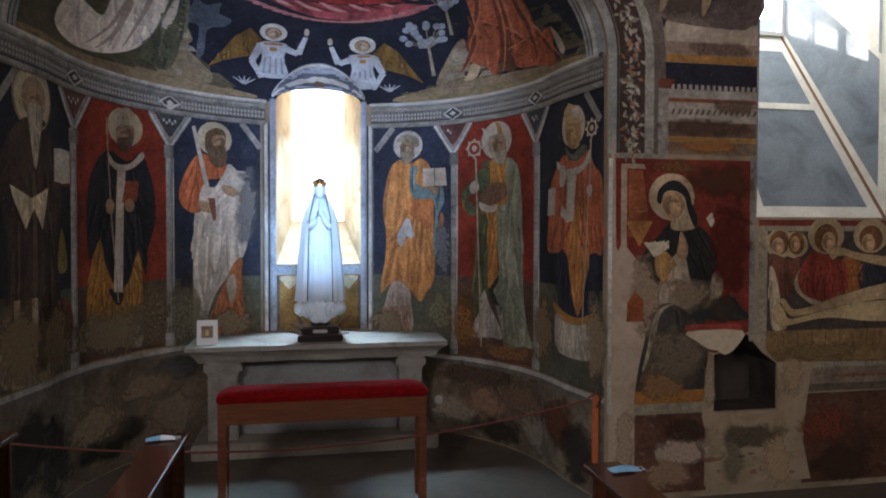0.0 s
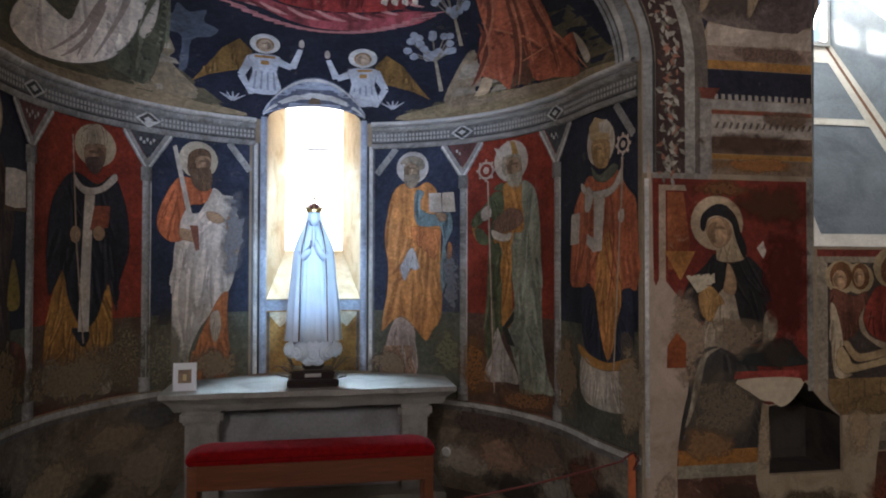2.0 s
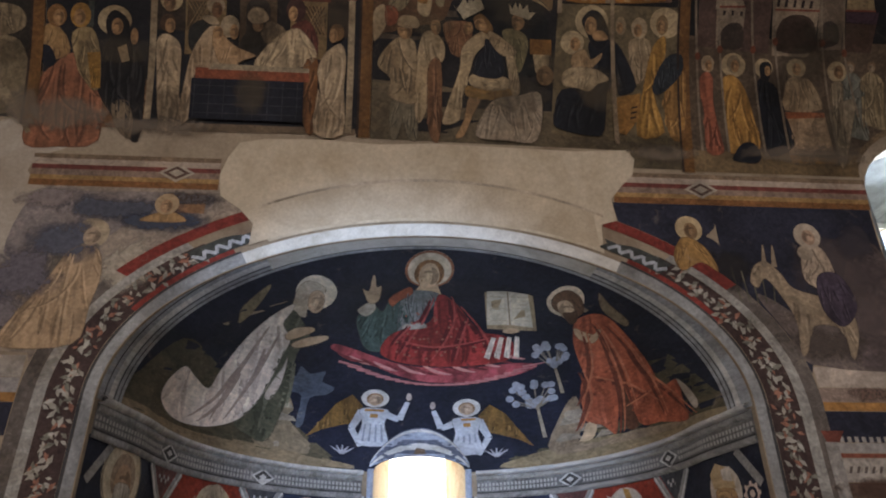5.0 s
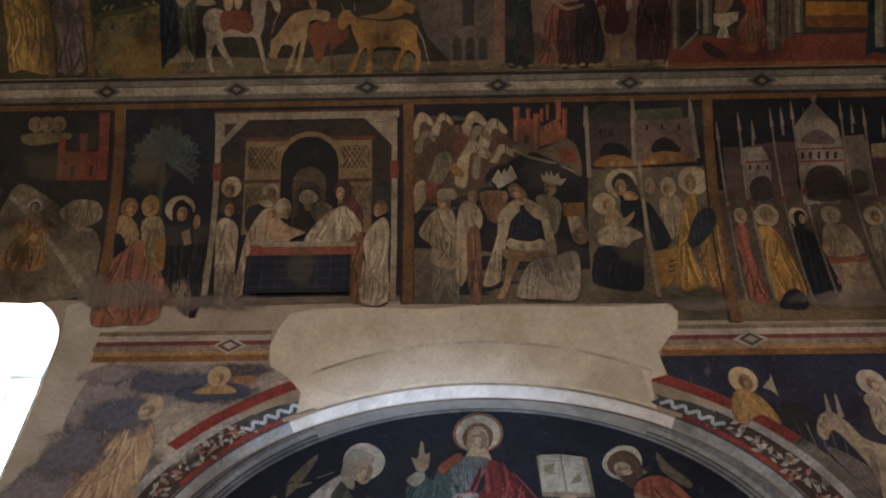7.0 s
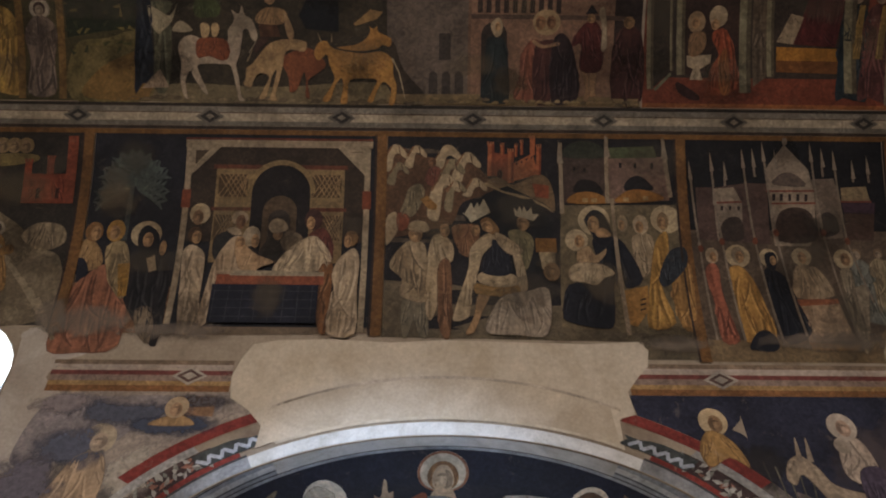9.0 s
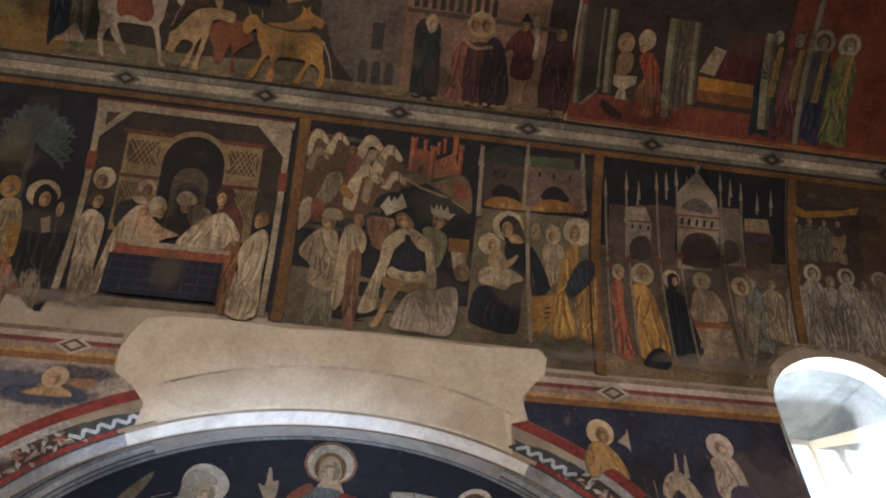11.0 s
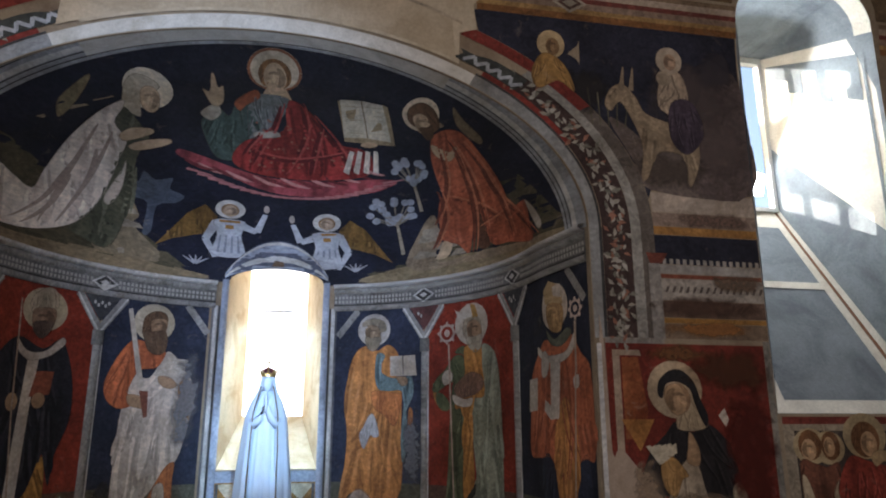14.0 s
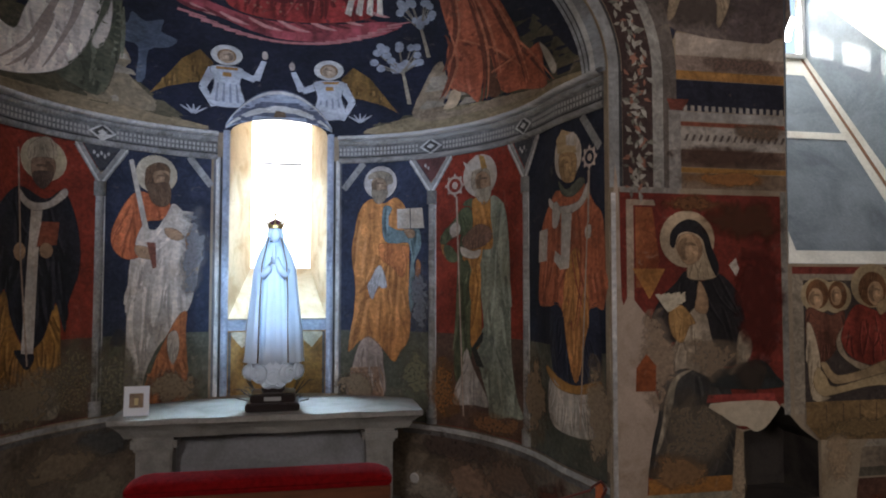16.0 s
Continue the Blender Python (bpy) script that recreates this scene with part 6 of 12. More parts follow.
# seated form in red on a feathered cloud
paint(glory, "green_tunic", C, [(-0.226, 1.407), (-0.163, 1.473), (-0.094, 1.317), (-0.120, 1.171), (-0.181, 1.108), (-0.216, 0.977), (-0.319, 0.977), (-0.379, 1.110), (-0.403, 1.236), (-0.330, 1.348), (-0.261, 1.291)], fresco((0.055, 0.085, 0.075), 0.35, worn=0.15), 5, 4)
paint(glory, "grey_tunic", C, [(-0.159, 1.443), (-0.081, 1.483), (0.056, 1.464), (0.043, 1.361), (-0.055, 1.208), (-0.144, 1.113), (-0.164, 1.223)], fresco((0.15, 0.16, 0.16), 0.3, worn=0.15), 5.5, 4)
paint(glory, "orange_shoulder", C, [(-0.236, 1.405), (-0.126, 1.510), (-0.098, 1.452), (-0.172, 1.384), (-0.207, 1.335)], fresco((0.32, 0.09, 0.04), worn=0.15), 6, 4)
paint(glory, "white_cuff", C, [(-0.412, 1.290), (-0.334, 1.372), (-0.303, 1.306), (-0.353, 1.240)], fresco((0.46, 0.40, 0.32), worn=0.15), 7, 4)
paint(glory, "palm_shape", C, [(-0.386, 1.413), (-0.411, 1.472), (-0.371, 1.462), (-0.368, 1.576), (-0.348, 1.580), (-0.327, 1.500), (-0.298, 1.509), (-0.293, 1.398), (-0.321, 1.354), (-0.356, 1.359)], fresco((0.50, 0.36, 0.23), worn=0.15), 8, 4)
# kneeling form in orange
paint(glory, "halo", C, oval(0.844, 1.338, 0.121, 0.122), fresco((0.60, 0.49, 0.35), worn=0.15), 3)
paint(glory, "hair", C, [(0.755, 1.322), (0.784, 1.408), (0.869, 1.427), (0.944, 1.355), (0.961, 1.244), (0.893, 1.204), (0.882, 1.297), (0.828, 1.328), (0.795, 1.259)], fresco((0.12, 0.065, 0.035), 0.3, worn=0.15), 5, 4)
paint(glory, "head", C, [(0.792, 1.330), (0.842, 1.358), (0.893, 1.317), (0.897, 1.234), (0.850, 1.193), (0.807, 1.227)], fresco((0.58, 0.41, 0.26), worn=0.15), 6, 4)
paint(glory, "beard", C, [(0.817, 1.248), (0.876, 1.252), (0.913, 1.263), (0.901, 1.173), (0.850, 1.152)], fresco((0.10, 0.055, 0.03), worn=0.15), 7, 4)
paint(glory, "orange_mantle", C, [(0.903, 1.188), (0.872, 1.144), (0.848, 0.998), (0.866, 0.818), (0.888, 0.710), (0.856, 0.642), (0.847, 0.494), (0.863, 0.341), (0.949, 0.291), (1.017, 0.196), (1.046, 0.330), (1.084, 0.566), (1.129, 0.432), (1.180, 0.226), (1.298, 0.200), (1.490, 0.130), (1.484, 0.305), (1.481, 0.507), (1.354, 0.505), (1.310, 0.694), (1.244, 0.900), (1.169, 1.071), (1.093, 1.175), (1.006, 1.216)], fresco((0.36, 0.10, 0.05), 0.4, worn=0.15), 5, 5)
paint(glory, "dark_fold", C, [(1.065, 0.708), (1.094, 0.656), (1.129, 0.432), (1.161, 0.233), (1.094, 0.215), (1.070, 0.385)], fresco((0.10, 0.045, 0.025), worn=0.15), 6, 4)
paint(glory, "forearm", C, [(0.871, 1.115), (0.978, 1.041), (1.031, 1.079), (1.035, 1.032), (0.968, 0.967), (0.883, 1.023)], fresco((0.50, 0.36, 0.23), worn=0.15), 7, 4)
paint(glory, "olive_ray", C, [(1.052, 1.358), (1.072, 1.221), (1.200, 1.061), (1.225, 1.098), (1.122, 1.247)], fresco((0.17, 0.13, 0.08), worn=0.15), 3, 4)
paint(glory, "skin_patch", C, [(0.873, 0.339), (0.918, 0.298), (0.885, 0.197), (0.816, 0.190), (0.835, 0.238)], fresco((0.50, 0.36, 0.23), worn=0.15), 6, 4)
paint(glory, "white_sleeve", C, [(1.478, 0.515), (1.540, 0.414), (1.588, 0.253), (1.563, 0.197), (1.509, 0.361)], fresco((0.42, 0.36, 0.29), worn=0.15), 7, 4)
paint(glory, "rock_ledge", C, [(0.737, 0.452), (0.821, 0.559), (0.839, 0.345), (0.818, 0.181), (1.005, 0.177), (1.157, 0.195), (1.506, 0.139), (1.631, 0.114), (1.391, 0.109), (1.001, 0.121), (0.656, 0.126)], fresco((0.24, 0.18, 0.12), worn=0.4), 4, 4)


def fold(name, pts, w, c, layer):
    """One long tapered brush stroke through pts, on the half dome."""
    line_ = curve(pts, 6)[:6 * (len(pts) - 1)]
    bm = bmesh.new()
    bm.loops.layers.uv.new("wall")
    PAINTED[0] += 1
    brush(bm, conch, line_, w, LAYER * layer + 0.00011 * (PAINTED[0] % 13), 0)
    part(name, bm, fresco(c, worn=0.1), glory)


fold("fold_shadow", [(0.988, 1.113), (1.073, 0.894), (1.122, 0.616), (1.136, 0.365)], 0.026, (0.16, 0.046, 0.026), 7.0)
fold("fold_light", [(1.018, 1.124), (1.102, 0.904), (1.150, 0.624), (1.162, 0.372)], 0.015, (0.46, 0.165, 0.09), 7.4)
fold("fold_shadow", [(1.079, 1.080), (1.210, 0.817), (1.288, 0.521), (1.319, 0.269)], 0.026, (0.16, 0.046, 0.026), 7.0)
fold("fold_light", [(1.110, 1.090), (1.241, 0.825), (1.318, 0.527), (1.348, 0.273)], 0.015, (0.46, 0.165, 0.09), 7.4)
fold("fold_shadow", [(0.905, 1.064), (0.924, 0.822), (0.883, 0.639), (0.820, 0.497)], 0.026, (0.16, 0.046, 0.026), 7.0)
fold("fold_light", [(0.933, 1.076), (0.950, 0.833), (0.908, 0.649), (0.843, 0.508)], 0.015, (0.46, 0.165, 0.09), 7.4)
fold("fold_shadow", [(1.012, 1.011), (1.065, 0.702), (1.071, 0.456), (1.038, 0.216)], 0.026, (0.16, 0.046, 0.026), 7.0)
fold("fold_light", [(1.041, 1.022), (1.092, 0.710), (1.097, 0.465), (1.063, 0.225)], 0.015, (0.46, 0.165, 0.09), 7.4)
fold("fold_shadow", [(1.320, 0.537), (1.221, 0.466), (1.141, 0.428), (1.085, 0.404)], 0.026, (0.16, 0.046, 0.026), 7.0)
fold("fold_light", [(1.351, 0.542), (1.249, 0.472), (1.168, 0.436), (1.111, 0.412)], 0.015, (0.46, 0.165, 0.09), 7.4)
fold("fold_shadow", [(0.913, 0.672), (1.015, 0.634), (1.153, 0.544), (1.295, 0.350)], 0.026, (0.16, 0.046, 0.026), 7.0)
fold("fold_light", [(0.938, 0.682), (1.041, 0.644), (1.180, 0.552), (1.324, 0.355)], 0.015, (0.46, 0.165, 0.09), 7.4)
fold("fold_shadow", [(1.198, 0.869), (1.246, 0.659), (1.383, 0.438), (1.531, 0.158)], 0.026, (0.16, 0.046, 0.026), 7.0)
fold("fold_light", [(1.229, 0.877), (1.276, 0.665), (1.415, 0.442), (1.568, 0.155)], 0.015, (0.46, 0.165, 0.09), 7.4)
fold("fold_shadow", [(0.849, 0.739), (0.888, 0.543), (0.847, 0.382), (0.796, 0.295)], 0.026, (0.16, 0.046, 0.026), 7.0)
fold("fold_light", [(0.873, 0.749), (0.912, 0.553), (0.870, 0.392), (0.819, 0.305)], 0.015, (0.46, 0.165, 0.09), 7.4)
fold("fold_shadow", [(-0.925, 1.049), (-0.980, 0.835), (-1.042, 0.588), (-1.121, 0.259)], 0.024, (0.33, 0.255, 0.21), 8.0)
fold("fold_shadow", [(-0.848, 1.022), (-0.886, 0.794), (-0.952, 0.549), (-1.044, 0.289)], 0.024, (0.33, 0.255, 0.21), 8.0)
fold("fold_shadow", [(-0.964, 0.908), (-1.040, 0.657), (-1.127, 0.420), (-1.269, 0.243)], 0.024, (0.33, 0.255, 0.21), 8.0)
fold("fold_shadow", [(-1.009, 0.667), (-1.087, 0.389), (-1.209, 0.213)], 0.024, (0.33, 0.255, 0.21), 8.0)
fold("fold_shadow", [(-0.907, 0.888), (-0.915, 0.696), (-0.975, 0.496)], 0.024, (0.33, 0.255, 0.21), 8.0)
fold("fold_shadow", [(0.007, 1.396), (-0.034, 1.214), (-0.094, 1.073), (-0.156, 0.932)], 0.03, (0.10, 0.012, 0.014), 7.6)
fold("fold_light", [(0.029, 1.417), (-0.013, 1.235), (-0.074, 1.092), (-0.136, 0.952)], 0.013, (0.34, 0.065, 0.06), 8.0)
fold("fold_shadow", [(0.106, 1.404), (0.141, 1.227), (0.093, 1.042), (0.004, 0.892)], 0.03, (0.10, 0.012, 0.014), 7.6)
fold("fold_light", [(0.128, 1.424), (0.163, 1.246), (0.114, 1.061), (0.024, 0.912)], 0.013, (0.34, 0.065, 0.06), 8.0)
fold("fold_shadow", [(0.176, 1.322), (0.264, 1.186), (0.330, 1.049), (0.375, 0.935)], 0.03, (0.10, 0.012, 0.014), 7.6)
fold("fold_light", [(0.198, 1.342), (0.287, 1.205), (0.352, 1.067), (0.397, 0.953)], 0.013, (0.34, 0.065, 0.06), 8.0)
fold("fold_shadow", [(-0.130, 1.060), (-0.003, 0.999), (0.181, 1.019), (0.384, 1.095)], 0.03, (0.10, 0.012, 0.014), 7.6)
fold("fold_light", [(-0.110, 1.080), (0.017, 1.019), (0.202, 1.037), (0.407, 1.113)], 0.013, (0.34, 0.065, 0.06), 8.0)
fold("fold_shadow", [(-0.065, 1.212), (-0.135, 1.114), (-0.188, 1.018)], 0.03, (0.10, 0.012, 0.014), 7.6)
fold("fold_light", [(-0.044, 1.232), (-0.115, 1.134), (-0.168, 1.038)], 0.013, (0.34, 0.065, 0.06), 8.0)
fold("fold_shadow", [(0.221, 1.230), (0.180, 1.046), (0.154, 0.900)], 0.03, (0.10, 0.012, 0.014), 7.6)
fold("fold_light", [(0.243, 1.250), (0.201, 1.065), (0.175, 0.919)], 0.013, (0.34, 0.065, 0.06), 8.0)
fold("cloud_feather", [(-0.472, 0.937), (-0.393, 0.892), (-0.314, 0.881)], 0.02, (0.16, 0.03, 0.035), 6.4)
fold("cloud_feather", [(-0.403, 0.921), (-0.325, 0.875), (-0.246, 0.864)], 0.02, (0.50, 0.24, 0.22), 6.4)
fold("cloud_feather", [(-0.334, 0.905), (-0.258, 0.858), (-0.179, 0.845)], 0.02, (0.16, 0.03, 0.035), 6.4)
fold("cloud_feather", [(-0.266, 0.888), (-0.190, 0.839), (-0.112, 0.825)], 0.02, (0.50, 0.24, 0.22), 6.4)
fold("cloud_feather", [(-0.199, 0.878), (-0.124, 0.828), (-0.046, 0.813)], 0.02, (0.16, 0.03, 0.035), 6.4)
fold("cloud_feather", [(-0.133, 0.872), (-0.058, 0.821), (0.020, 0.804)], 0.02, (0.50, 0.24, 0.22), 6.4)
fold("cloud_feather", [(-0.067, 0.869), (0.008, 0.817), (0.086, 0.799)], 0.02, (0.16, 0.03, 0.035), 6.4)
fold("cloud_feather", [(-0.001, 0.874), (0.073, 0.821), (0.152, 0.802)], 0.02, (0.50, 0.24, 0.22), 6.4)
fold("cloud_feather", [(0.064, 0.878), (0.139, 0.824), (0.218, 0.803)], 0.02, (0.16, 0.03, 0.035), 6.4)
fold("cloud_feather", [(0.130, 0.895), (0.205, 0.839), (0.284, 0.818)], 0.02, (0.50, 0.24, 0.22), 6.4)
fold("cloud_feather", [(0.197, 0.911), (0.271, 0.854), (0.352, 0.831)], 0.02, (0.16, 0.03, 0.035), 6.4)
fold("cloud_feather", [(0.264, 0.935), (0.339, 0.876), (0.419, 0.852)], 0.02, (0.50, 0.24, 0.22), 6.4)
fold("cloud_feather", [(0.331, 0.962), (0.407, 0.903), (0.489, 0.877)], 0.02, (0.16, 0.03, 0.035), 6.4)
fold("cloud_feather", [(0.400, 0.989), (0.476, 0.928), (0.559, 0.902)], 0.02, (0.50, 0.24, 0.22), 6.4)
# two winged forms over the window
for s, x, y in ((-1, -0.24, 0.60), (1, 0.235, 0.535)):
    paint(glory, "wing", C, [(x + s * 0.06, y - 0.06), (x + s * 0.12, y + 0.02), (x + s * 0.20, y - 0.06), (x + s * 0.34, y - 0.34), (x + s * 0.26, y - 0.27), (x + s * 0.16, y - 0.22), (x + s * 0.07, y - 0.19)], fresco((0.17, 0.095, 0.028), 0.6, fold_scale=9, slant=35 * s), 4)
    paint(glory, "halo", C, oval(x, y, 0.072, 0.07), fresco((0.56, 0.54, 0.52), worn=0.05), 5)
    paint(glory, "hair", C, oval(x, y - 0.005, 0.044, 0.048), fresco((0.26, 0.16, 0.085)), 6)
    paint(glory, "head", C, oval(x, y - 0.012, 0.034, 0.044), fresco((0.46, 0.33, 0.23)), 7)
    paint(glory, "white_tunic", C, [(x - 0.072, y - 0.085), (x + 0.072, y - 0.085), (x + 0.058, y - 0.20), (x + 0.075, y - 0.36), (x - 0.075, y - 0.36), (x - 0.058, y - 0.20)], fresco((0.46, 0.48, 0.53), worn=0.15), 6, 4)
    for k in range(4):
        paint(glory, "tunic_fold", C, bar((x - 0.04 + 0.027 * k, y - 0.20), (x - 0.05 + 0.033 * k, y - 0.34), 0.008, 0.012), fresco((0.26, 0.28, 0.34), worn=0.15), 6.6)
    paint(glory, "tunic_collar", C, bar((x - 0.05, y - 0.092), (x + 0.05, y - 0.092), 0.018), fresco(OCHRE), 7)
    paint(glory, "tunic_badge", C, rect(x - 0.02, y - 0.15, x + 0.02, y - 0.12), fresco(OCHRE), 7)
    paint(glory, "sleeve", C, bar((x - s * 0.06, y - 0.12), (x - s * 0.13, y - 0.16), 0.050, 0.038), fresco((0.46, 0.48, 0.53)), 6)
    paint(glory, "sleeve", C, bar((x - s * 0.13, y - 0.16), (x - s * 0.17, y - 0.02), 0.038, 0.024), fresco((0.46, 0.48, 0.53)), 6)
    paint(glory, "palm_shape", C, oval(x - s * 0.175, y + 0.02, 0.014, 0.030, 12), fresco((0.36, 0.30, 0.26)), 6)
    paint(glory, "sleeve", C, bar((x + s * 0.06, y - 0.10), (x + s * 0.11, y - 0.24), 0.050, 0.036), fresco((0.46, 0.48, 0.53)), 6)
    paint(glory, "sleeve", C, bar((x + s * 0.11, y - 0.24), (x + s * 0.06, y - 0.38), 0.036, 0.024), fresco((0.46, 0.48, 0.53)), 6)
    for k in range(5):
        paint(glory, "leaf", C, bar((x + s * 0.15, y - 0.45 + 0.05 * (s > 0)), (x + s * 0.15 + 0.03 * (k - 2), y - 0.38 + 0.05 * (s > 0) - 0.008 * abs(k - 2)), 0.018, 0.004), fresco((0.36, 0.36, 0.38)), 14)
# trees
for x, y0, y1, r in ((0.605, 0.26, 0.68, 0.13), (0.72, 0.60, 0.98, 0.11)):
    paint(glory, "tree_trunk", C, bar((x + 0.03, y0), (x, y1 - 0.15), 0.022, 0.014), fresco((0.30, 0.25, 0.18)), 6)
    for k in range(25):
        a, q = rnd.uniform(0, 6.28), r * math.sqrt(rnd.uniform(0.1, 1))
        p_ = (x - 0.02 + q * math.cos(a), y1 - 0.06 + 0.85 * q * math.sin(a))
        paint(glory, "twig", C, bar((x, y1 - 0.18), p_, 0.008, 0.006), fresco((0.22, 0.19, 0.15)), 6)
        paint(glory, "blossom", C, oval(*p_, 0.023, 0.026, 9), fresco((0.30, 0.32, 0.37), worn=0.1), 7)
paint(glory, "blue_tree", C, [(-0.64, 0.34), (-0.60, 0.36), (-0.585, 0.56), (-0.50, 0.60), (-0.46, 0.66), (-0.53, 0.70), (-0.52, 0.78), (-0.60, 0.75), (-0.66, 0.80), (-0.68, 0.72), (-0.74, 0.68), (-0.70, 0.60), (-0.63, 0.57)], fresco((0.075, 0.09, 0.12), worn=0.5), 4, 3)

# white moulded rim of the conch, worn bare at the crown
rim_ob = fresco_thing("pale blue-grey painted moulding round the half dome", "arch_moulding")


def rim_band(a0, a1, t0, t1, layer, mat, name):
    """A band of the rim; it lies further out at the crown than at its feet."""
    def at(a, t):
        k = min(ALPHA - 0.002, a + (0.055 * math.sin(t) ** 2 if a < 1.85 else 0.0))
        return (k * math.cos(t), k * math.sin(t))
    paint(rim_ob, name, conch, [at(a0, t) for t in steps_of(t0, t1, 40)] + [at(a1, t) for t in steps_of(t1, t0, 40)], mat, layer)


GREYRIM = fresco((0.29, 0.295, 0.30), worn=0.5)
PALERIM = plaster((0.58, 0.54, 0.47), (0.44, 0.40, 0.33), 5.0, 0.3)
for ta, tb in ((0.004, 0.98), (math.pi - 0.98, math.pi - 0.004)):
    rim_band(1.735, ALPHA, ta, tb, 5, GREYRIM, "rim")
    for a in (1.752, 1.775, 1.83):
        rim_band(a, a + 0.006, ta, tb, 6, DARKLINE, "rim_line")
    rim_band(1.785, 1.81, ta, tb, 6, SHINE, "rim_light")
rim_band(1.745, ALPHA, 0.98, math.pi - 0.98, 5, PALERIM, "worn_rim")
rim_band(1.735, 1.75, 0.98, math.pi - 0.98, 6, GREYRIM, "rim")
rim_band(1.752, 1.757, 0.9, math.pi - 0.9, 7, DARKLINE, "rim_line")

# ---- nave wall: bands round the arch ----
arch = fresco_thing("painted bands round the apse arch with leaf scroll", "arch_border")


def ell(a, b, t0, t1, n=30):
    return arc(0, ZS, a, b, t0, t1, n)


def arch_band(a0, b0, a1, b1, t0, t1, layer, mat, name, n=30):
    return paint(arch, name, nave, ell(a0, b0, t0, t1, n) + ell(a1, b1, t1, t0, n), mat, layer)


B0 = KZ * OPEN
for s in (1, -1):
    def T(a, b):
        return (a, b) if s > 0 else (180 - a, 180 - b)
    arch_band(OPEN + 0.004, B0 + 0.004, 1.80, B0 + 0.085, *T(0, 52), 2, fresco((0.26, 0.255, 0.245), worn=0.4), "white_moulding")
    arch_band(OPEN + 0.004, B0 + 0.004, 1.80, B0 + 0.085, *T(52, 90), 2, PALERIM, "worn_moulding")
    arch_band(1.80, B0 + 0.085, 1.815, B0 + 0.10, *T(0, 52), 3, DARKLINE, "dark_line")
    arch_band(1.815, B0 + 0.10, 1.845, B0 + 0.135, *T(26, 51), 3, fresco((0.20, 0.035, 0.025), worn=0.2), "red_line")
    arch_band(1.82, B0 + 0.105, 1.99, B0 + 0.225, *T(0, 48), 2, fresco((0.050, 0.030, 0.026), worn=0.25), "scroll_ground")
    arch_band(1.99, B0 + 0.225, 2.05, B0 + 0.27, *T(0, 46), 3, fresco((0.27, 0.25, 0.22), worn=0.4), "outer_moulding")
    arch_band(2.05, B0 + 0.27, 2.13, B0 + 0.335, *T(0, 38), 2, fresco((0.11, 0.09, 0.075), worn=0.4), "outer_moulding")
    arch_band(2.05, B0 + 0.27, 2.13, B0 + 0.335, *T(33, 60), 3, fresco((0.17, 0.03, 0.022), worn=0.3), "red_border")
    for nm, x0, x1, c, ly in (("white_moulding", OPEN + 0.004, 1.80, (0.26, 0.255, 0.245), 2), ("scroll_ground", 1.82, 1.99, (0.050, 0.030, 0.026), 2), ("outer_moulding", 1.99, 2.05, (0.27, 0.25, 0.22), 3), ("outer_moulding", 2.05, 2.13, (0.11, 0.09, 0.075), 2)):
        paint(arch, nm, nave, rect(min(s * x0, s * x1), 2.18, max(s * x0, s * x1), ZS), fresco(c, worn=0.35), ly)
    paint(arch, "dark_line", nave, rect(min(s * 1.80, s * 1.818), 2.18, max(s * 1.80, s * 1.818), ZS), DARKLINE, 3)
    paint(arch, "foot_line", nave, rect(min(s * 1.80, s * 2.14), 2.155, max(s * 1.80, s * 2.14), 2.185), fresco((0.24, 0.21, 0.18)), 4)
    # leaf scroll
    rnd = random.Random(20 + s)
    for k in range(34):
        t = -0.56 + k * 0.0405
        a, b = 1.905, B0 + 0.165
        if t < 0:
            x, z = s * a, ZS + t * 1.1
        else:
            x, z = s * a * math.cos(t * 1.05), ZS + b * math.sin(t * 1.05)
        for j in range(6):
            q = rnd.uniform(0, 6.28)
            l_ = rnd.uniform(0.03, 0.065)
            c = rnd.choice([(0.36, 0.33, 0.28), (0.30, 0.27, 0.22), (0.26, 0.12, 0.08), (0.16, 0.15, 0.12)])
            p0 = (x + rnd.uniform(-0.05, 0.05), z + rnd.uniform(-0.025, 0.025))
            p1 = (p0[0] + l_ * math.cos(q), p0[1] + l_ * math.sin(q))
            mid = ((p0[0] + p1[0]) / 2 - 0.3 * (p1[1] - p0[1]), (p0[1] + p1[1]) / 2 + 0.3 * (p1[0] - p0[0]))
            paint(arch, "scroll_leaf", nave, [p0, ((p0[0] + p1[0]) / 2 + 0.15 * (p1[1] - p0[1]), (p0[1] + p1[1]) / 2 - 0.15 * (p1[0] - p0[0])), p1, mid], fresco(c, worn=0.2), 4)
    # zigzag remnant at the worn end of the border
    def on(deg, d):
        t = radians(deg)
        return (s * (1.82 + d) * math.cos(t), ZS + (B0 + 0.105 + 0.75 * d) * math.sin(t))
    paint(arch, "zigzag_ground", nave, [on(a, 0.03) for a in steps_of(44, 58, 8)] + [on(57, 0.09), on(58, 0.12), on(55, 0.115), on(53, 0.14)] + [on(a, 0.15) for a in steps_of(51, 44, 5)], fresco((0.055, 0.058, 0.052), worn=0.3), 5)
    zig = [on(44 + 1.35 * k, 0.045 if k % 2 else 0.105) for k in range(10)]
    for k, (a, b) in enumerate(zip(zig, zig[1:])):
        paint(arch, "zigzag", nave, bar(a, b, 0.020, 0.022), fresco((0.42, 0.43, 0.45), worn=0.2), 6 + 0.4 * (k % 2))

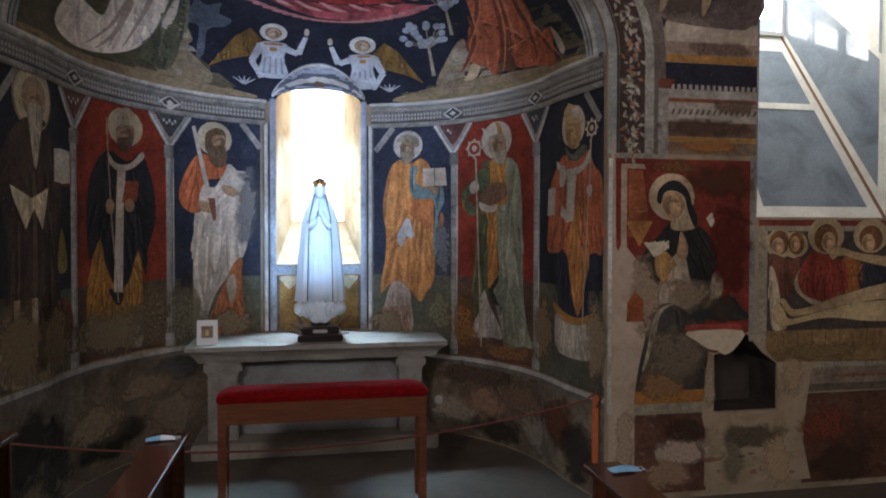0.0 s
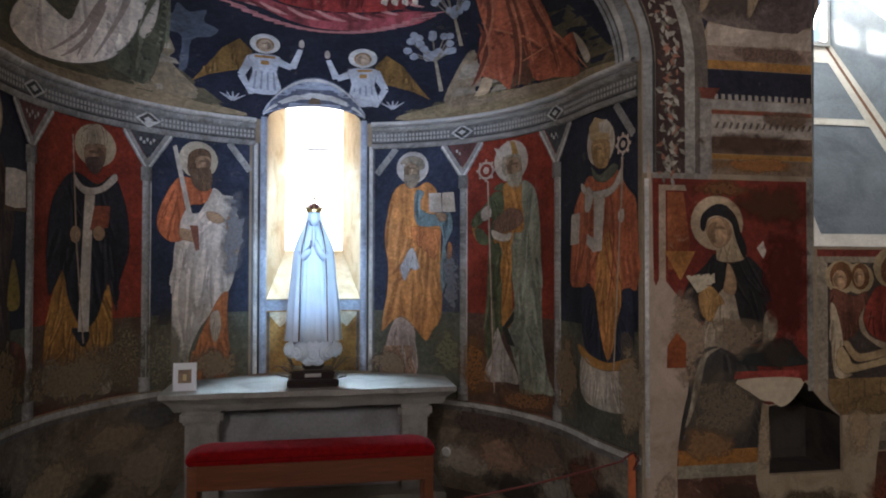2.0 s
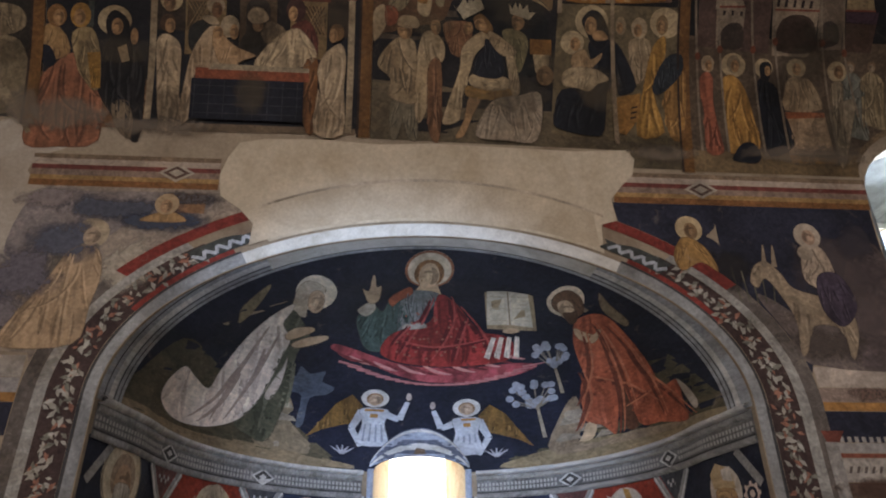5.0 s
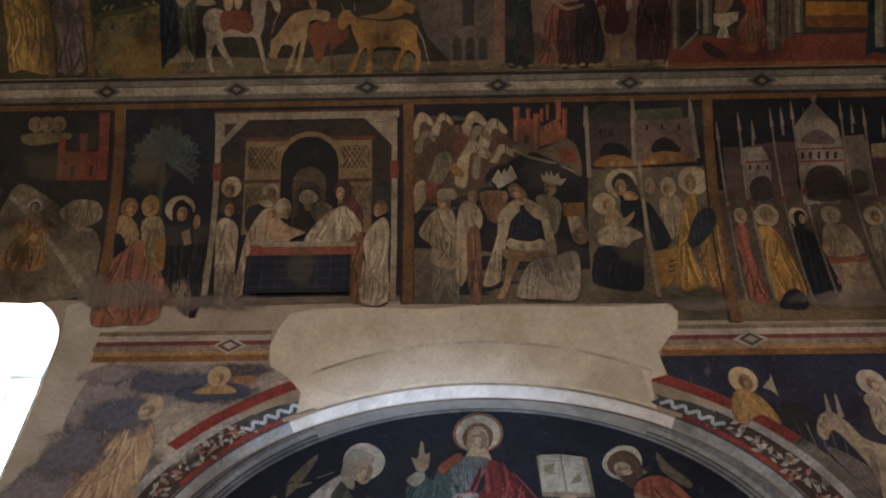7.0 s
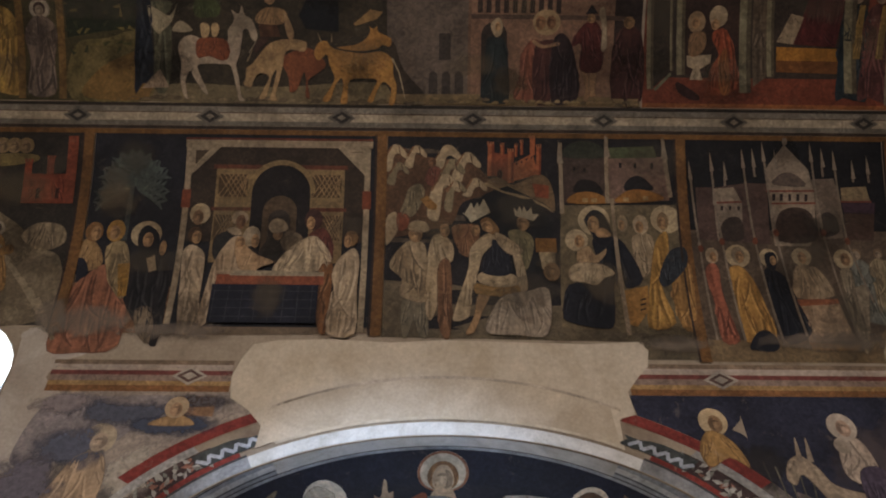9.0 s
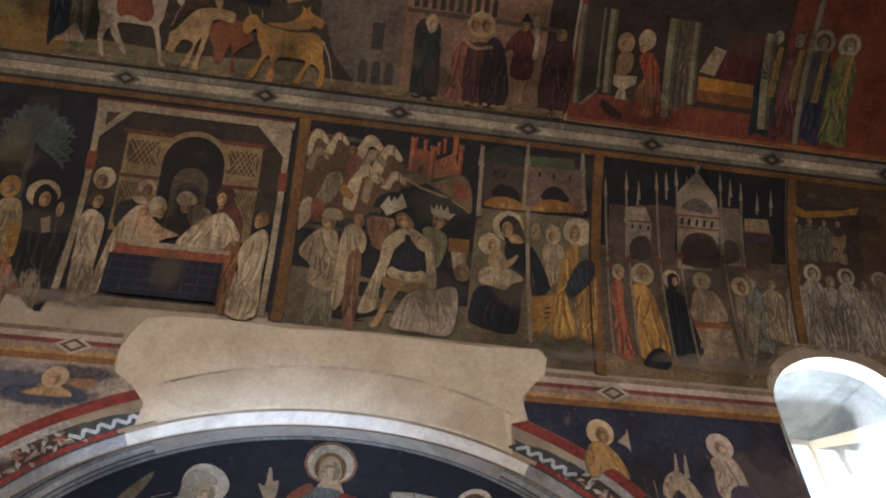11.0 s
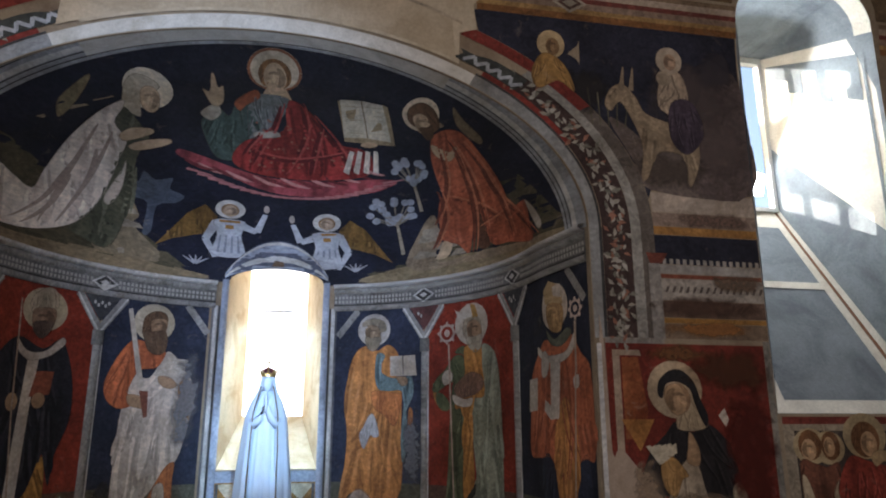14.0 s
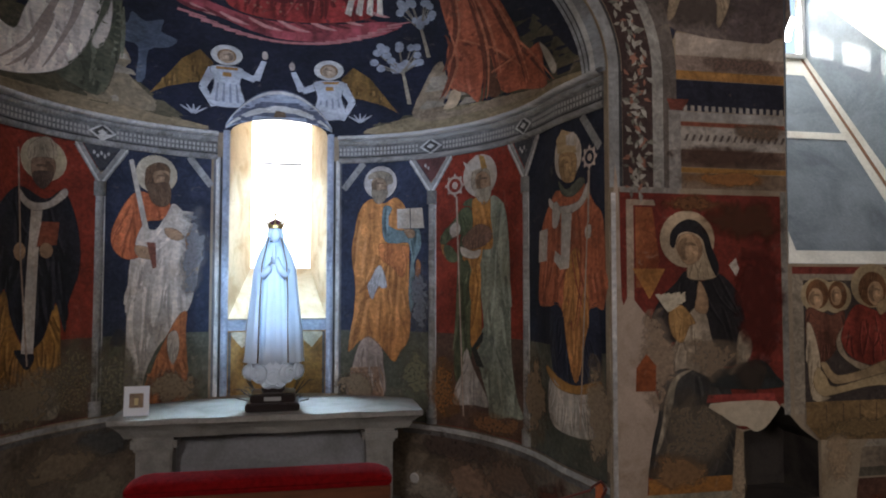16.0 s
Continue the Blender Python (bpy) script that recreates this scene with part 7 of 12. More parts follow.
# bare plaster patch over the arch
patch = fresco_thing("bare cream plaster patch above the arch with ragged edge", "bare_plaster")
top = [(1.25, 4.25), (1.27, 4.36), (1.22, 4.42), (0.9, 4.40), (0.45, 4.41), (0.0, 4.42), (-0.35, 4.40), (-0.7, 4.42), (-1.05, 4.41), (-1.20, 4.38), (-1.26, 4.28), (-1.30, 4.16), (-1.28, 4.02), (-1.16, 3.94)]
low = ell(1.815, B0 + 0.10, 122, 56, 30)
paint(patch, "plaster", nave, top + low + [(1.02, 3.90), (1.12, 3.93), (1.10, 4.08), (1.18, 4.18)], BARE, 5)
paint(patch, "arch_band", nave, ell(1.83, B0 + 0.12, 126, 57, 30) + ell(1.95, B0 + 0.37, 60, 123, 30), plaster((0.47, 0.375, 0.26), (0.40, 0.31, 0.205), 2.5, 0.25), 6)
paint(patch, "arch_line", nave, ell(1.95, B0 + 0.365, 122, 58, 30) + ell(1.95, B0 + 0.385, 58, 122, 30), fresco((0.36, 0.29, 0.21), worn=0.6), 7)

# ---- nave wall beside the arch ----
N = nave
east = fresco_thing("painted bands and mouldings between arch and window", "wall_bands")
for (z0, z1, c, nm) in ((2.185, 2.27, (0.17, 0.115, 0.075), "ochre_band"), (2.27, 2.30, (0.30, 0.15, 0.04), "orange_line"), (2.30, 2.395, (0.12, 0.075, 0.055), "brown_band"), (2.395, 2.52, (0.29, 0.25, 0.21), "pale_band"),
                        (2.52, 2.545, (0.19, 0.06, 0.035), "red_line"), (2.545, 2.60, (0.30, 0.27, 0.24), "dentil_band"), (2.60, 2.77, (0.022, 0.022, 0.034), "navy_band"), (2.77, 2.82, (0.32, 0.16, 0.05), "orange_line"),
                        (2.82, 2.90, (0.25, 0.18, 0.14), "pale_moulding"), (2.90, 3.02, (0.36, 0.29, 0.23), "pale_moulding")):
    x0 = 2.135 if z0 < 2.6 else 2.128
    paint(east, nm, N, rect(x0, z0, 2.775, z1 - 0.003), fresco(c, worn=0.3), 1)
    paint(east, nm, N, rect(3.805, z0, 5.2, z1 - 0.003), fresco(c, worn=0.3), 1)
for k in range(15):
    x = 2.17 + 0.041 * k
    paint(east, "dentil", N, rect(x, 2.60, x + 0.022, 2.63), fresco((0.34, 0.30, 0.26), worn=0.2), 2)
    paint(east, "slant_tooth", N, [(x, 2.44), (x + 0.016, 2.44), (x + 0.032, 2.475), (x + 0.016, 2.475)], fresco((0.09, 0.07, 0.06), worn=0.2), 2)
paint(east, "capital", N, [(2.09, 2.60), (2.16, 2.60), (2.20, 2.66), (2.07, 2.66)], fresco((0.15, 0.045, 0.03), worn=0.2), 5)
paint(east, "bracket", N, rect(2.08, 2.18, 2.15, 2.60), fresco((0.24, 0.215, 0.19), worn=0.3), 4)
paint(east, "window_edge", N, rect(2.735, 0.98, 2.772, 2.18), fresco((0.21, 0.19, 0.16), worn=0.3), 3)

# panel with the seated veiled form
nun = fresco_thing("damaged fresco of a dark veiled seated form on red ground")
paint(nun, "red_ground", N, [(1.80, 0.60), (2.44, 0.60), (2.44, 0.925), (2.49, 0.91), (2.61, 0.93), (2.72, 1.04), (2.735, 1.04), (2.735, 2.155), (1.80, 2.155)], fresco((0.145, 0.024, 0.015), worn=0.22), 1)
paint(nun, "pale_frame", N, [(1.835, 1.52), (1.835, 2.12), (1.99, 2.12), (2.0, 2.09), (1.875, 2.09), (1.875, 1.52)], fresco((0.34, 0.25, 0.18), worn=0.3), 2)
paint(nun, "throne", N, [(1.885, 1.66), (1.885, 2.08), (1.98, 2.08), (2.02, 1.80), (1.98, 1.66)], fresco((0.24, 0.055, 0.02), worn=0.5, other=(0.36, 0.13, 0.05)), 2)
paint(nun, "ochre_triangle", N, [(1.865, 1.76), (2.05, 1.76), (1.96, 1.60)], fresco((0.38, 0.17, 0.05), worn=0.2), 3)
paint(nun, "halo", N, oval(2.179, 1.916, 0.158, 0.151), fresco((0.42, 0.31, 0.20), worn=0.2), 3)
paint(nun, "veil", N, [(2.075, 1.892), (2.087, 1.960), (2.153, 2.014), (2.228, 2.013), (2.291, 1.952), (2.317, 1.872), (2.356, 1.780), (2.337, 1.722), (2.285, 1.837), (2.262, 1.917), (2.191, 1.955), (2.124, 1.938), (2.100, 1.869)], fresco((0.016, 0.014, 0.015), worn=0.1), 6, 4)
paint(nun, "wimple", N, [(2.185, 1.802), (2.254, 1.894), (2.275, 1.837), (2.352, 1.750), (2.332, 1.713), (2.257, 1.699), (2.181, 1.708), (2.171, 1.749)], fresco((0.40, 0.30, 0.19), 0.3, worn=0.15), 6, 4)
paint(nun, "head", N, [(2.110, 1.881), (2.134, 1.934), (2.199, 1.946), (2.249, 1.910), (2.260, 1.841), (2.225, 1.795), (2.176, 1.779), (2.136, 1.813)], fresco((0.40, 0.25, 0.14), worn=0.1), 7, 4)
paint(nun, "hair_shade", N, [(2.199, 1.946), (2.249, 1.910), (2.260, 1.841), (2.230, 1.800), (2.237, 1.871)], fresco((0.25, 0.15, 0.085), worn=0.1), 7.6, 4)
paint(nun, "black_mantle", N, [(2.169, 1.749), (2.107, 1.687), (2.022, 1.607), (1.966, 1.494), (1.955, 1.357), (1.973, 1.293), (2.036, 1.329), (2.098, 1.378), (2.161, 1.263), (2.362, 1.248), (2.451, 1.258), (2.514, 1.397), (2.491, 1.583), (2.447, 1.664), (2.357, 1.734), (2.257, 1.694)], fresco((0.018, 0.015, 0.016), 0.35, worn=0.12), 4, 5)
paint(nun, "dark_skirt", N, [(2.000, 1.231), (2.136, 1.240), (2.299, 1.214), (2.401, 1.166), (2.437, 0.979), (2.450, 0.675), (2.192, 0.662), (1.934, 0.696), (1.942, 0.901), (2.002, 1.060)], fresco((0.040, 0.036, 0.032), 0.5, worn=0.35, fold_scale=5), 4, 4)
paint(nun, "pale_lining", N, [(2.199, 1.235), (2.112, 1.176), (2.076, 1.035), (2.016, 0.853), (1.980, 0.809), (2.015, 0.945), (2.043, 1.105), (2.099, 1.206)], fresco((0.30, 0.25, 0.18), 0.4, worn=0.3), 5, 4)
paint(nun, "pale_shawl", N, [(2.208, 1.556), (2.273, 1.533), (2.315, 1.376), (2.380, 1.224), (2.300, 1.191), (2.161, 1.240), (2.042, 1.214), (1.995, 1.284), (2.086, 1.356), (2.129, 1.447)], fresco((0.33, 0.26, 0.185), 0.4, fold_scale=6, worn=0.3), 6, 4)
paint(nun, "forearm", N, [(2.239, 1.699), (2.288, 1.607), (2.278, 1.526), (2.213, 1.543), (2.222, 1.618)], fresco((0.40, 0.25, 0.14), worn=0.1), 8, 4)
paint(nun, "pale_sleeve", N, [(2.449, 1.258), (2.462, 1.409), (2.508, 1.439), (2.548, 1.350), (2.505, 1.257)], fresco((0.30, 0.24, 0.17), 0.3, worn=0.2), 6, 4)
paint(nun, "book_cover", N, [(2.064, 1.539), (2.133, 1.573), (2.214, 1.481), (2.179, 1.458), (2.135, 1.373), (2.075, 1.424)], fresco((0.34, 0.19, 0.07), 0.3), 8, 4)
paint(nun, "page", N, [(2.054, 1.534), (1.985, 1.625), (2.009, 1.630), (2.084, 1.543)], fresco((0.50, 0.43, 0.32), worn=0.1), 9, False)
paint(nun, "page", N, [(2.069, 1.543), (2.014, 1.619), (2.039, 1.632), (2.099, 1.552)], fresco((0.50, 0.43, 0.32), worn=0.1), 9, False)
paint(nun, "page", N, [(2.084, 1.552), (2.043, 1.630), (2.068, 1.634), (2.113, 1.561)], fresco((0.50, 0.43, 0.32), worn=0.1), 9, False)
paint(nun, "page", N, [(2.098, 1.561), (2.073, 1.623), (2.098, 1.637), (2.128, 1.570)], fresco((0.50, 0.43, 0.32), worn=0.1), 9, False)
paint(nun, "page", N, [(2.113, 1.570), (2.103, 1.634), (2.127, 1.639), (2.143, 1.580)], fresco((0.50, 0.43, 0.32), worn=0.1), 9, False)
paint(nun, "page", N, [(2.128, 1.580), (2.132, 1.628), (2.157, 1.641), (2.158, 1.589)], fresco((0.50, 0.43, 0.32), worn=0.1), 9, False)
paint(nun, "green_cushion", N, [(2.298, 1.140), (2.332, 1.225), (2.426, 1.240), (2.592, 1.279), (2.676, 1.203), (2.709, 1.127)], fresco((0.022, 0.024, 0.022), worn=0.25), 7, 4)
paint(nun, "red_hem", N, [(2.27, 1.06), (2.68, 1.06), (2.67, 1.10), (2.28, 1.10)], fresco((0.24, 0.04, 0.03), worn=0.3), 8)
paint(nun, "ochre_step", N, rect(1.94, 0.60, 2.44, 0.68), fresco((0.28, 0.12, 0.03), worn=0.3), 5)
paint(nun, "white_flake", N, [(2.42, 1.78), (2.46, 1.82), (2.48, 1.76), (2.46, 1.72)], fresco((0.48, 0.42, 0.35)), 3)
rnd = random.Random(31)
for k in range(26):
    x, z = rnd.uniform(2.42, 2.72), rnd.uniform(1.15, 1.75)
    paint(nun, "faded_flower", N, oval(x, z, 0.018, 0.03, 9), fresco((0.20, 0.055, 0.045), worn=0.2), 2)
for u, v, rx, ry, c, d in ((2.20, 0.90, 0.26, 0.26, (0.16, 0.12, 0.08), 0.75), (2.00, 1.30, 0.12, 0.30, (0.30, 0.21, 0.14), 0.8), (2.30, 1.30, 0.22, 0.14, (0.22, 0.155, 0.10), 0.7), (2.10, 0.72, 0.22, 0.10, (0.24, 0.13, 0.06), 0.8), (2.60, 1.60, 0.18, 0.40, (0.085, 0.016, 0.011), 0.8),
                           (2.50, 2.02, 0.30, 0.14, (0.08, 0.03, 0.016), 0.8), (2.22, 2.10, 0.26, 0.06, (0.16, 0.07, 0.03), 0.8), (2.55, 1.20, 0.14, 0.10, (0.05, 0.035, 0.025), 0.8), (2.30, 0.85, 0.12, 0.20, (0.13, 0.10, 0.07), 0.7)):
    blotch(nun, N, u, v, rx, ry, c, 9.4, d, 7.0, "wear")
for u, v, rx, ry, c in ((2.45, 2.24, 0.34, 0.05, (0.28, 0.12, 0.04)), (2.42, 2.36, 0.36, 0.07, (0.09, 0.05, 0.035)), (2.50, 2.86, 0.30, 0.06, (0.16, 0.10, 0.075)), (2.6, 2.5, 0.2, 0.06, (0.14, 0.09, 0.06))):
    blotch(east, N, u, v, rx, ry, c, 5.4, 0.75, 7.0, "wear")
# bare plaster where the painting fell away
loss = fresco_thing("rough bare plaster patches with chisel marks around the niche", "bare_plaster")
PINKY = plaster((0.40, 0.30, 0.225), (0.31, 0.22, 0.15), 5.0, 0.6)
paint(loss, "lost_edge", N, [(OPEN + 0.02, 0.10), (1.92, 0.10), (1.93, 0.62), (1.96, 0.86), (2.0, 1.05), (1.95, 1.25), (1.97, 1.45), (1.90, 1.56), (1.84, 1.62), (1.80, 1.60), (1.79, 2.10), (OPEN + 0.02, 2.15)], PINKY, 9, 3)
paint(loss, "red_remnant", N, [(1.87, 1.13), (1.98, 1.13), (1.985, 1.26), (1.93, 1.32), (1.875, 1.25)], fresco((0.22, 0.06, 0.02), worn=0.3), 11)
paint(loss, "cream_bowl", N, [(2.29, 1.055), (2.68, 1.055), (2.64, 0.95), (2.56, 0.90), (2.50, 0.93), (2.44, 0.94), (2.36, 0.99)], BARE, 10, 3)
paint(loss, "pier_plaster", N, [(2.42, 0.05), (2.42, 0.42), (2.40, 0.50), (2.485, 0.524), (2.71, 0.524), (2.944, 0.524), (2.944, 0.70), (2.944, 0.84), (3.02, 0.89), (3.10, 0.92), (3.30, 0.90), (3.20, 0.78), (3.16, 0.55), (3.14, 0.30), (3.20, 0.05)], plaster((0.34, 0.26, 0.17), (0.24, 0.17, 0.10), 4.0, 0.5), 8)
paint(loss, "pier_upper", N, [(2.40, 0.50), (2.482, 0.52), (2.482, 0.90), (2.44, 0.92)], plaster((0.34, 0.26, 0.17), (0.24, 0.17, 0.10), 4.0, 0.5), 7)
low_ = fresco_thing("faded dark red painted dado panels of the nave wall", "dado")
paint(low_, "border", N, rect(1.94, 0.53, 2.42, 0.60), fresco((0.26, 0.225, 0.16), worn=0.4), 2)
paint(low_, "red_panel", N, rect(1.92, 0.02, 2.44, 0.53), fresco((0.09, 0.035, 0.022), worn=0.8, other=(0.14, 0.07, 0.045)), 1)
paint(low_, "red_panel", N, rect(3.14, 0.02, 5.0, 0.62), fresco((0.085, 0.04, 0.025), worn=0.5, other=(0.12, 0.055, 0.035)), 1)
for z0, z1, c in ((0.63, 0.68, (0.10, 0.085, 0.06)), (0.68, 0.79, (0.22, 0.17, 0.12)), (0.79, 0.83, (0.29, 0.25, 0.19))):
    paint(low_, "border", N, rect(3.14, z0, 5.0, z1), fresco(c, worn=0.4), 2)
for k in range(40):
    x = 3.36 + 0.02 * k
    paint(low_, "cross_dot", N, [(x, 0.73), (x + 0.008, 0.715), (x + 0.016, 0.73), (x + 0.008, 0.745)], fresco((0.20, 0.05, 0.035)), 3)
for k in range(26):
    x, z, r = rnd.uniform(1.98, 3.1), rnd.uniform(0.03, 0.40), rnd.uniform(0.015, 0.055)
    paint(low_, "flake", N, [(x + r * rnd.uniform(0.5, 1.5) * math.cos(t), z + r * 0.6 * rnd.uniform(0.4, 1.2) * math.sin(t)) for t in steps_of(0, 2 * math.pi, 11)[:-1]], fresco(rnd.choice([(0.27, 0.20, 0.13), (0.10, 0.06, 0.04), (0.20, 0.10, 0.075), (0.17, 0.12, 0.08)]), worn=0.9), 10, 4)
paint(low_, "white_edge", N, rect(OPEN + 0.004, 0.55, OPEN + 0.03, 2.15), fresco((0.46, 0.44, 0.42), worn=0.5), 11)

for u, v, rx, ry, c in ((2.25, 0.28, 0.26, 0.12, (0.42, 0.32, 0.24)), (2.15, 0.14, 0.24, 0.12, (0.30, 0.19, 0.12)), (2.30, 0.42, 0.18, 0.10, (0.055, 0.030, 0.020)), (2.75, 0.36, 0.30, 0.10, (0.10, 0.075, 0.045)), (2.62, 0.22, 0.10, 0.18, (0.16, 0.14, 0.09)), (2.95, 0.20, 0.16, 0.20, (0.40, 0.28, 0.17)),
                        (3.30, 0.40, 0.24, 0.16, (0.17, 0.05, 0.028)), (3.45, 0.15, 0.30, 0.16, (0.06, 0.03, 0.02)), (3.05, 0.75, 0.10, 0.20, (0.36, 0.25, 0.15)), (2.45, 0.70, 0.05, 0.20, (0.34, 0.25, 0.16)), (1.86, 0.35, 0.08, 0.30, (0.36, 0.26, 0.18)), (3.25, 0.90, 0.40, 0.07, (0.20, 0.13, 0.06))):
    blotch(low_, N, u, v, rx, ry, c, 12.2, 0.8, 9.0, "wear")
# panel under the window: lying form among mourners
pieta = fresco_thing("fresco of a pale lying form among haloed forms")
paint(pieta, "frame", N, rect(2.80, 0.98, 3.95, 1.775), fresco((0.27, 0.22, 0.16), worn=0.3), 1)
paint(pieta, "red_line", N, rect(2.80, 1.735, 3.95, 1.775), fresco((0.16, 0.035, 0.025), worn=0.2), 2)
paint(pieta, "ground", N, rect(2.865, 1.03, 3.93, 1.70), fresco((0.055, 0.042, 0.035), worn=0.2), 2)
paint(pieta, "halo", N, oval(3.067, 1.610, 0.098, 0.088), fresco((0.36, 0.27, 0.155), worn=0.15), 3)
paint(pieta, "halo", N, oval(2.955, 1.618, 0.107, 0.096), fresco((0.36, 0.27, 0.155), worn=0.15), 3)
paint(pieta, "halo", N, oval(3.300, 1.672, 0.137, 0.123), fresco((0.36, 0.27, 0.155), worn=0.15), 3)
paint(pieta, "halo", N, oval(3.644, 1.673, 0.136, 0.119), fresco((0.36, 0.27, 0.155), worn=0.15), 3)
paint(pieta, "hair", N, oval(3.078, 1.620, 0.059, 0.076), fresco((0.15, 0.07, 0.03), 0.3), 4)
paint(pieta, "head", N, oval(3.067, 1.615, 0.035, 0.052), fresco((0.40, 0.25, 0.14), worn=0.1), 5)
paint(pieta, "hair", N, oval(2.950, 1.625, 0.072, 0.080), fresco((0.15, 0.07, 0.03), 0.3), 4.5)
paint(pieta, "head", N, oval(2.939, 1.601, 0.046, 0.057), fresco((0.40, 0.25, 0.14), worn=0.1), 5.5)
paint(pieta, "brown_robe", N, [(2.877, 1.535), (2.970, 1.530), (3.037, 1.511), (3.117, 1.534), (3.105, 1.415), (3.040, 1.296), (2.960, 1.250), (2.886, 1.251)], fresco((0.13, 0.05, 0.03), 0.5), 5, 4)
paint(pieta, "white_cloth", N, [(2.878, 1.464), (2.918, 1.435), (2.960, 1.250), (2.941, 1.107), (3.017, 1.063), (2.905, 1.056), (2.880, 1.275)], fresco((0.42, 0.33, 0.22), 0.4), 5.5, 4)
paint(pieta, "hair", N, oval(3.300, 1.653, 0.091, 0.096), fresco((0.15, 0.07, 0.03), 0.3), 5)
paint(pieta, "head", N, oval(3.317, 1.629, 0.052, 0.067), fresco((0.40, 0.25, 0.14), worn=0.1), 6)
paint(pieta, "red_robe", N, [(3.198, 1.569), (3.307, 1.538), (3.432, 1.496), (3.476, 1.363), (3.422, 1.279), (3.285, 1.232), (3.148, 1.283), (3.087, 1.379), (3.131, 1.498)], fresco((0.20, 0.035, 0.022), 0.5, fold_scale=7), 6, 4)
paint(pieta, "pale_hem", N, [(3.105, 1.450), (3.087, 1.379), (3.134, 1.283), (3.271, 1.228), (3.203, 1.210), (3.080, 1.296), (3.060, 1.379)], fresco((0.32, 0.25, 0.17), 0.3), 6.5, 4)
paint(pieta, "hair", N, oval(3.644, 1.653, 0.091, 0.088), fresco((0.15, 0.07, 0.03), 0.3), 5)
paint(pieta, "head", N, oval(3.622, 1.619, 0.051, 0.064), fresco((0.40, 0.25, 0.14), worn=0.1), 6)
paint(pieta, "orange_robe", N, [(3.418, 1.508), (3.557, 1.527), (3.586, 1.434), (3.560, 1.313), (3.450, 1.278)], fresco((0.24, 0.085, 0.025), 0.4), 5, 4)
paint(pieta, "blue_robe", N, [(3.557, 1.527), (3.697, 1.536), (3.840, 1.506), (3.843, 1.334), (3.701, 1.336), (3.560, 1.325)], fresco((0.028, 0.026, 0.036), 0.4), 6, 4)
paint(pieta, "pale_limb", N, [(3.321, 1.569), (3.389, 1.598), (3.556, 1.556), (3.840, 1.518), (3.841, 1.452), (3.585, 1.495), (3.417, 1.537), (3.341, 1.509)], fresco((0.36, 0.25, 0.135), worn=0.1), 8, 4)
paint(pieta, "pale_limb", N, [(2.955, 1.245), (2.992, 1.254), (3.055, 1.186), (3.203, 1.207), (3.367, 1.262), (3.701, 1.341), (4.045, 1.381), (4.047, 1.257), (3.703, 1.238), (3.368, 1.190), (3.096, 1.137), (3.015, 1.153)], fresco((0.38, 0.27, 0.15), worn=0.1), 8, 4)
paint(pieta, "pale_limb", N, [(2.908, 1.179), (2.939, 1.231), (2.988, 1.178), (3.042, 1.124), (3.313, 1.181), (3.590, 1.225), (4.048, 1.232), (4.050, 1.103), (3.649, 1.092), (3.314, 1.123), (3.043, 1.081), (2.963, 1.071), (2.914, 1.120)], fresco((0.42, 0.31, 0.17), worn=0.1), 9, 4)
paint(pieta, "stone_bench", N, [(2.86, 0.93), (2.94, 0.84), (3.93, 0.82), (3.93, 1.045), (2.86, 1.045)], fresco((0.20, 0.125, 0.055), worn=0.4), 9)
for k in range(10):
    paint(pieta, "bench_joint", N, rect(2.98 + 0.105 * k, 0.93, 2.985 + 0.105 * k, 1.03), fresco((0.08, 0.05, 0.03)), 10)

# ride under the string course, beside the arch
ride = fresco_thing("dark faded fresco with pale donkey shape and haloed forms")
hold = [(1.10, 4.06), (2.77, 4.06), (2.77, 3.03), (2.135, 3.03)] + [q for q in ell(2.135, B0 + 0.34, 8, 58, 16)]
paint(ride, "navy_ground", N, hold, fresco((0.022, 0.022, 0.034), worn=0.3), 1)
paint(ride, "earth", N, [(2.13, 3.03), (2.77, 3.03), (2.77, 3.45), (2.45, 3.32), (2.20, 3.28), (2.00, 3.42), (1.90, 3.45), (2.04, 3.2)], fresco((0.13, 0.10, 0.085), worn=0.6), 2, 3)
paint(ride, "faded_violet", N, [(2.36, 3.05), (2.77, 3.05), (2.77, 3.75), (2.60, 3.80), (2.48, 3.60), (2.40, 3.30)], fresco((0.105, 0.078, 0.072), worn=0.5), 3, 4)
paint(ride, "halo", N, oval(1.565, 3.89, 0.085, 0.088), fresco((0.40, 0.29, 0.16), worn=0.1), 3)
paint(ride, "head", N, oval(1.575, 3.875, 0.042, 0.056), fresco((0.20, 0.12, 0.06)), 4)
paint(ride, "ochre_cloak", N, [(1.50, 3.82), (1.44, 3.70), (1.48, 3.60), (1.60, 3.66), (1.70, 3.60), (1.66, 3.74), (1.58, 3.82)], fresco((0.27, 0.15, 0.05), 0.5), 4, 4)
paint(ride, "donkey_shape", N, [(1.88, 3.54), (1.92, 3.64), (2.00, 3.68), (2.08, 3.60), (2.14, 3.50), (2.34, 3.44), (2.44, 3.40), (2.46, 3.24), (2.40, 3.08), (2.37, 3.08), (2.36, 3.24), (2.20, 3.26), (2.12, 3.10), (2.08, 3.10), (2.10, 3.28), (2.06, 3.42), (1.98, 3.56), (1.92, 3.50)], fresco((0.27, 0.20, 0.13), 0.3, worn=0.3), 4, 4)
for x in (1.99, 2.05):
    paint(ride, "ear", N, bar((x, 3.64), (x + 0.02, 3.79), 0.035, 0.008), fresco((0.25, 0.19, 0.13)), 5)
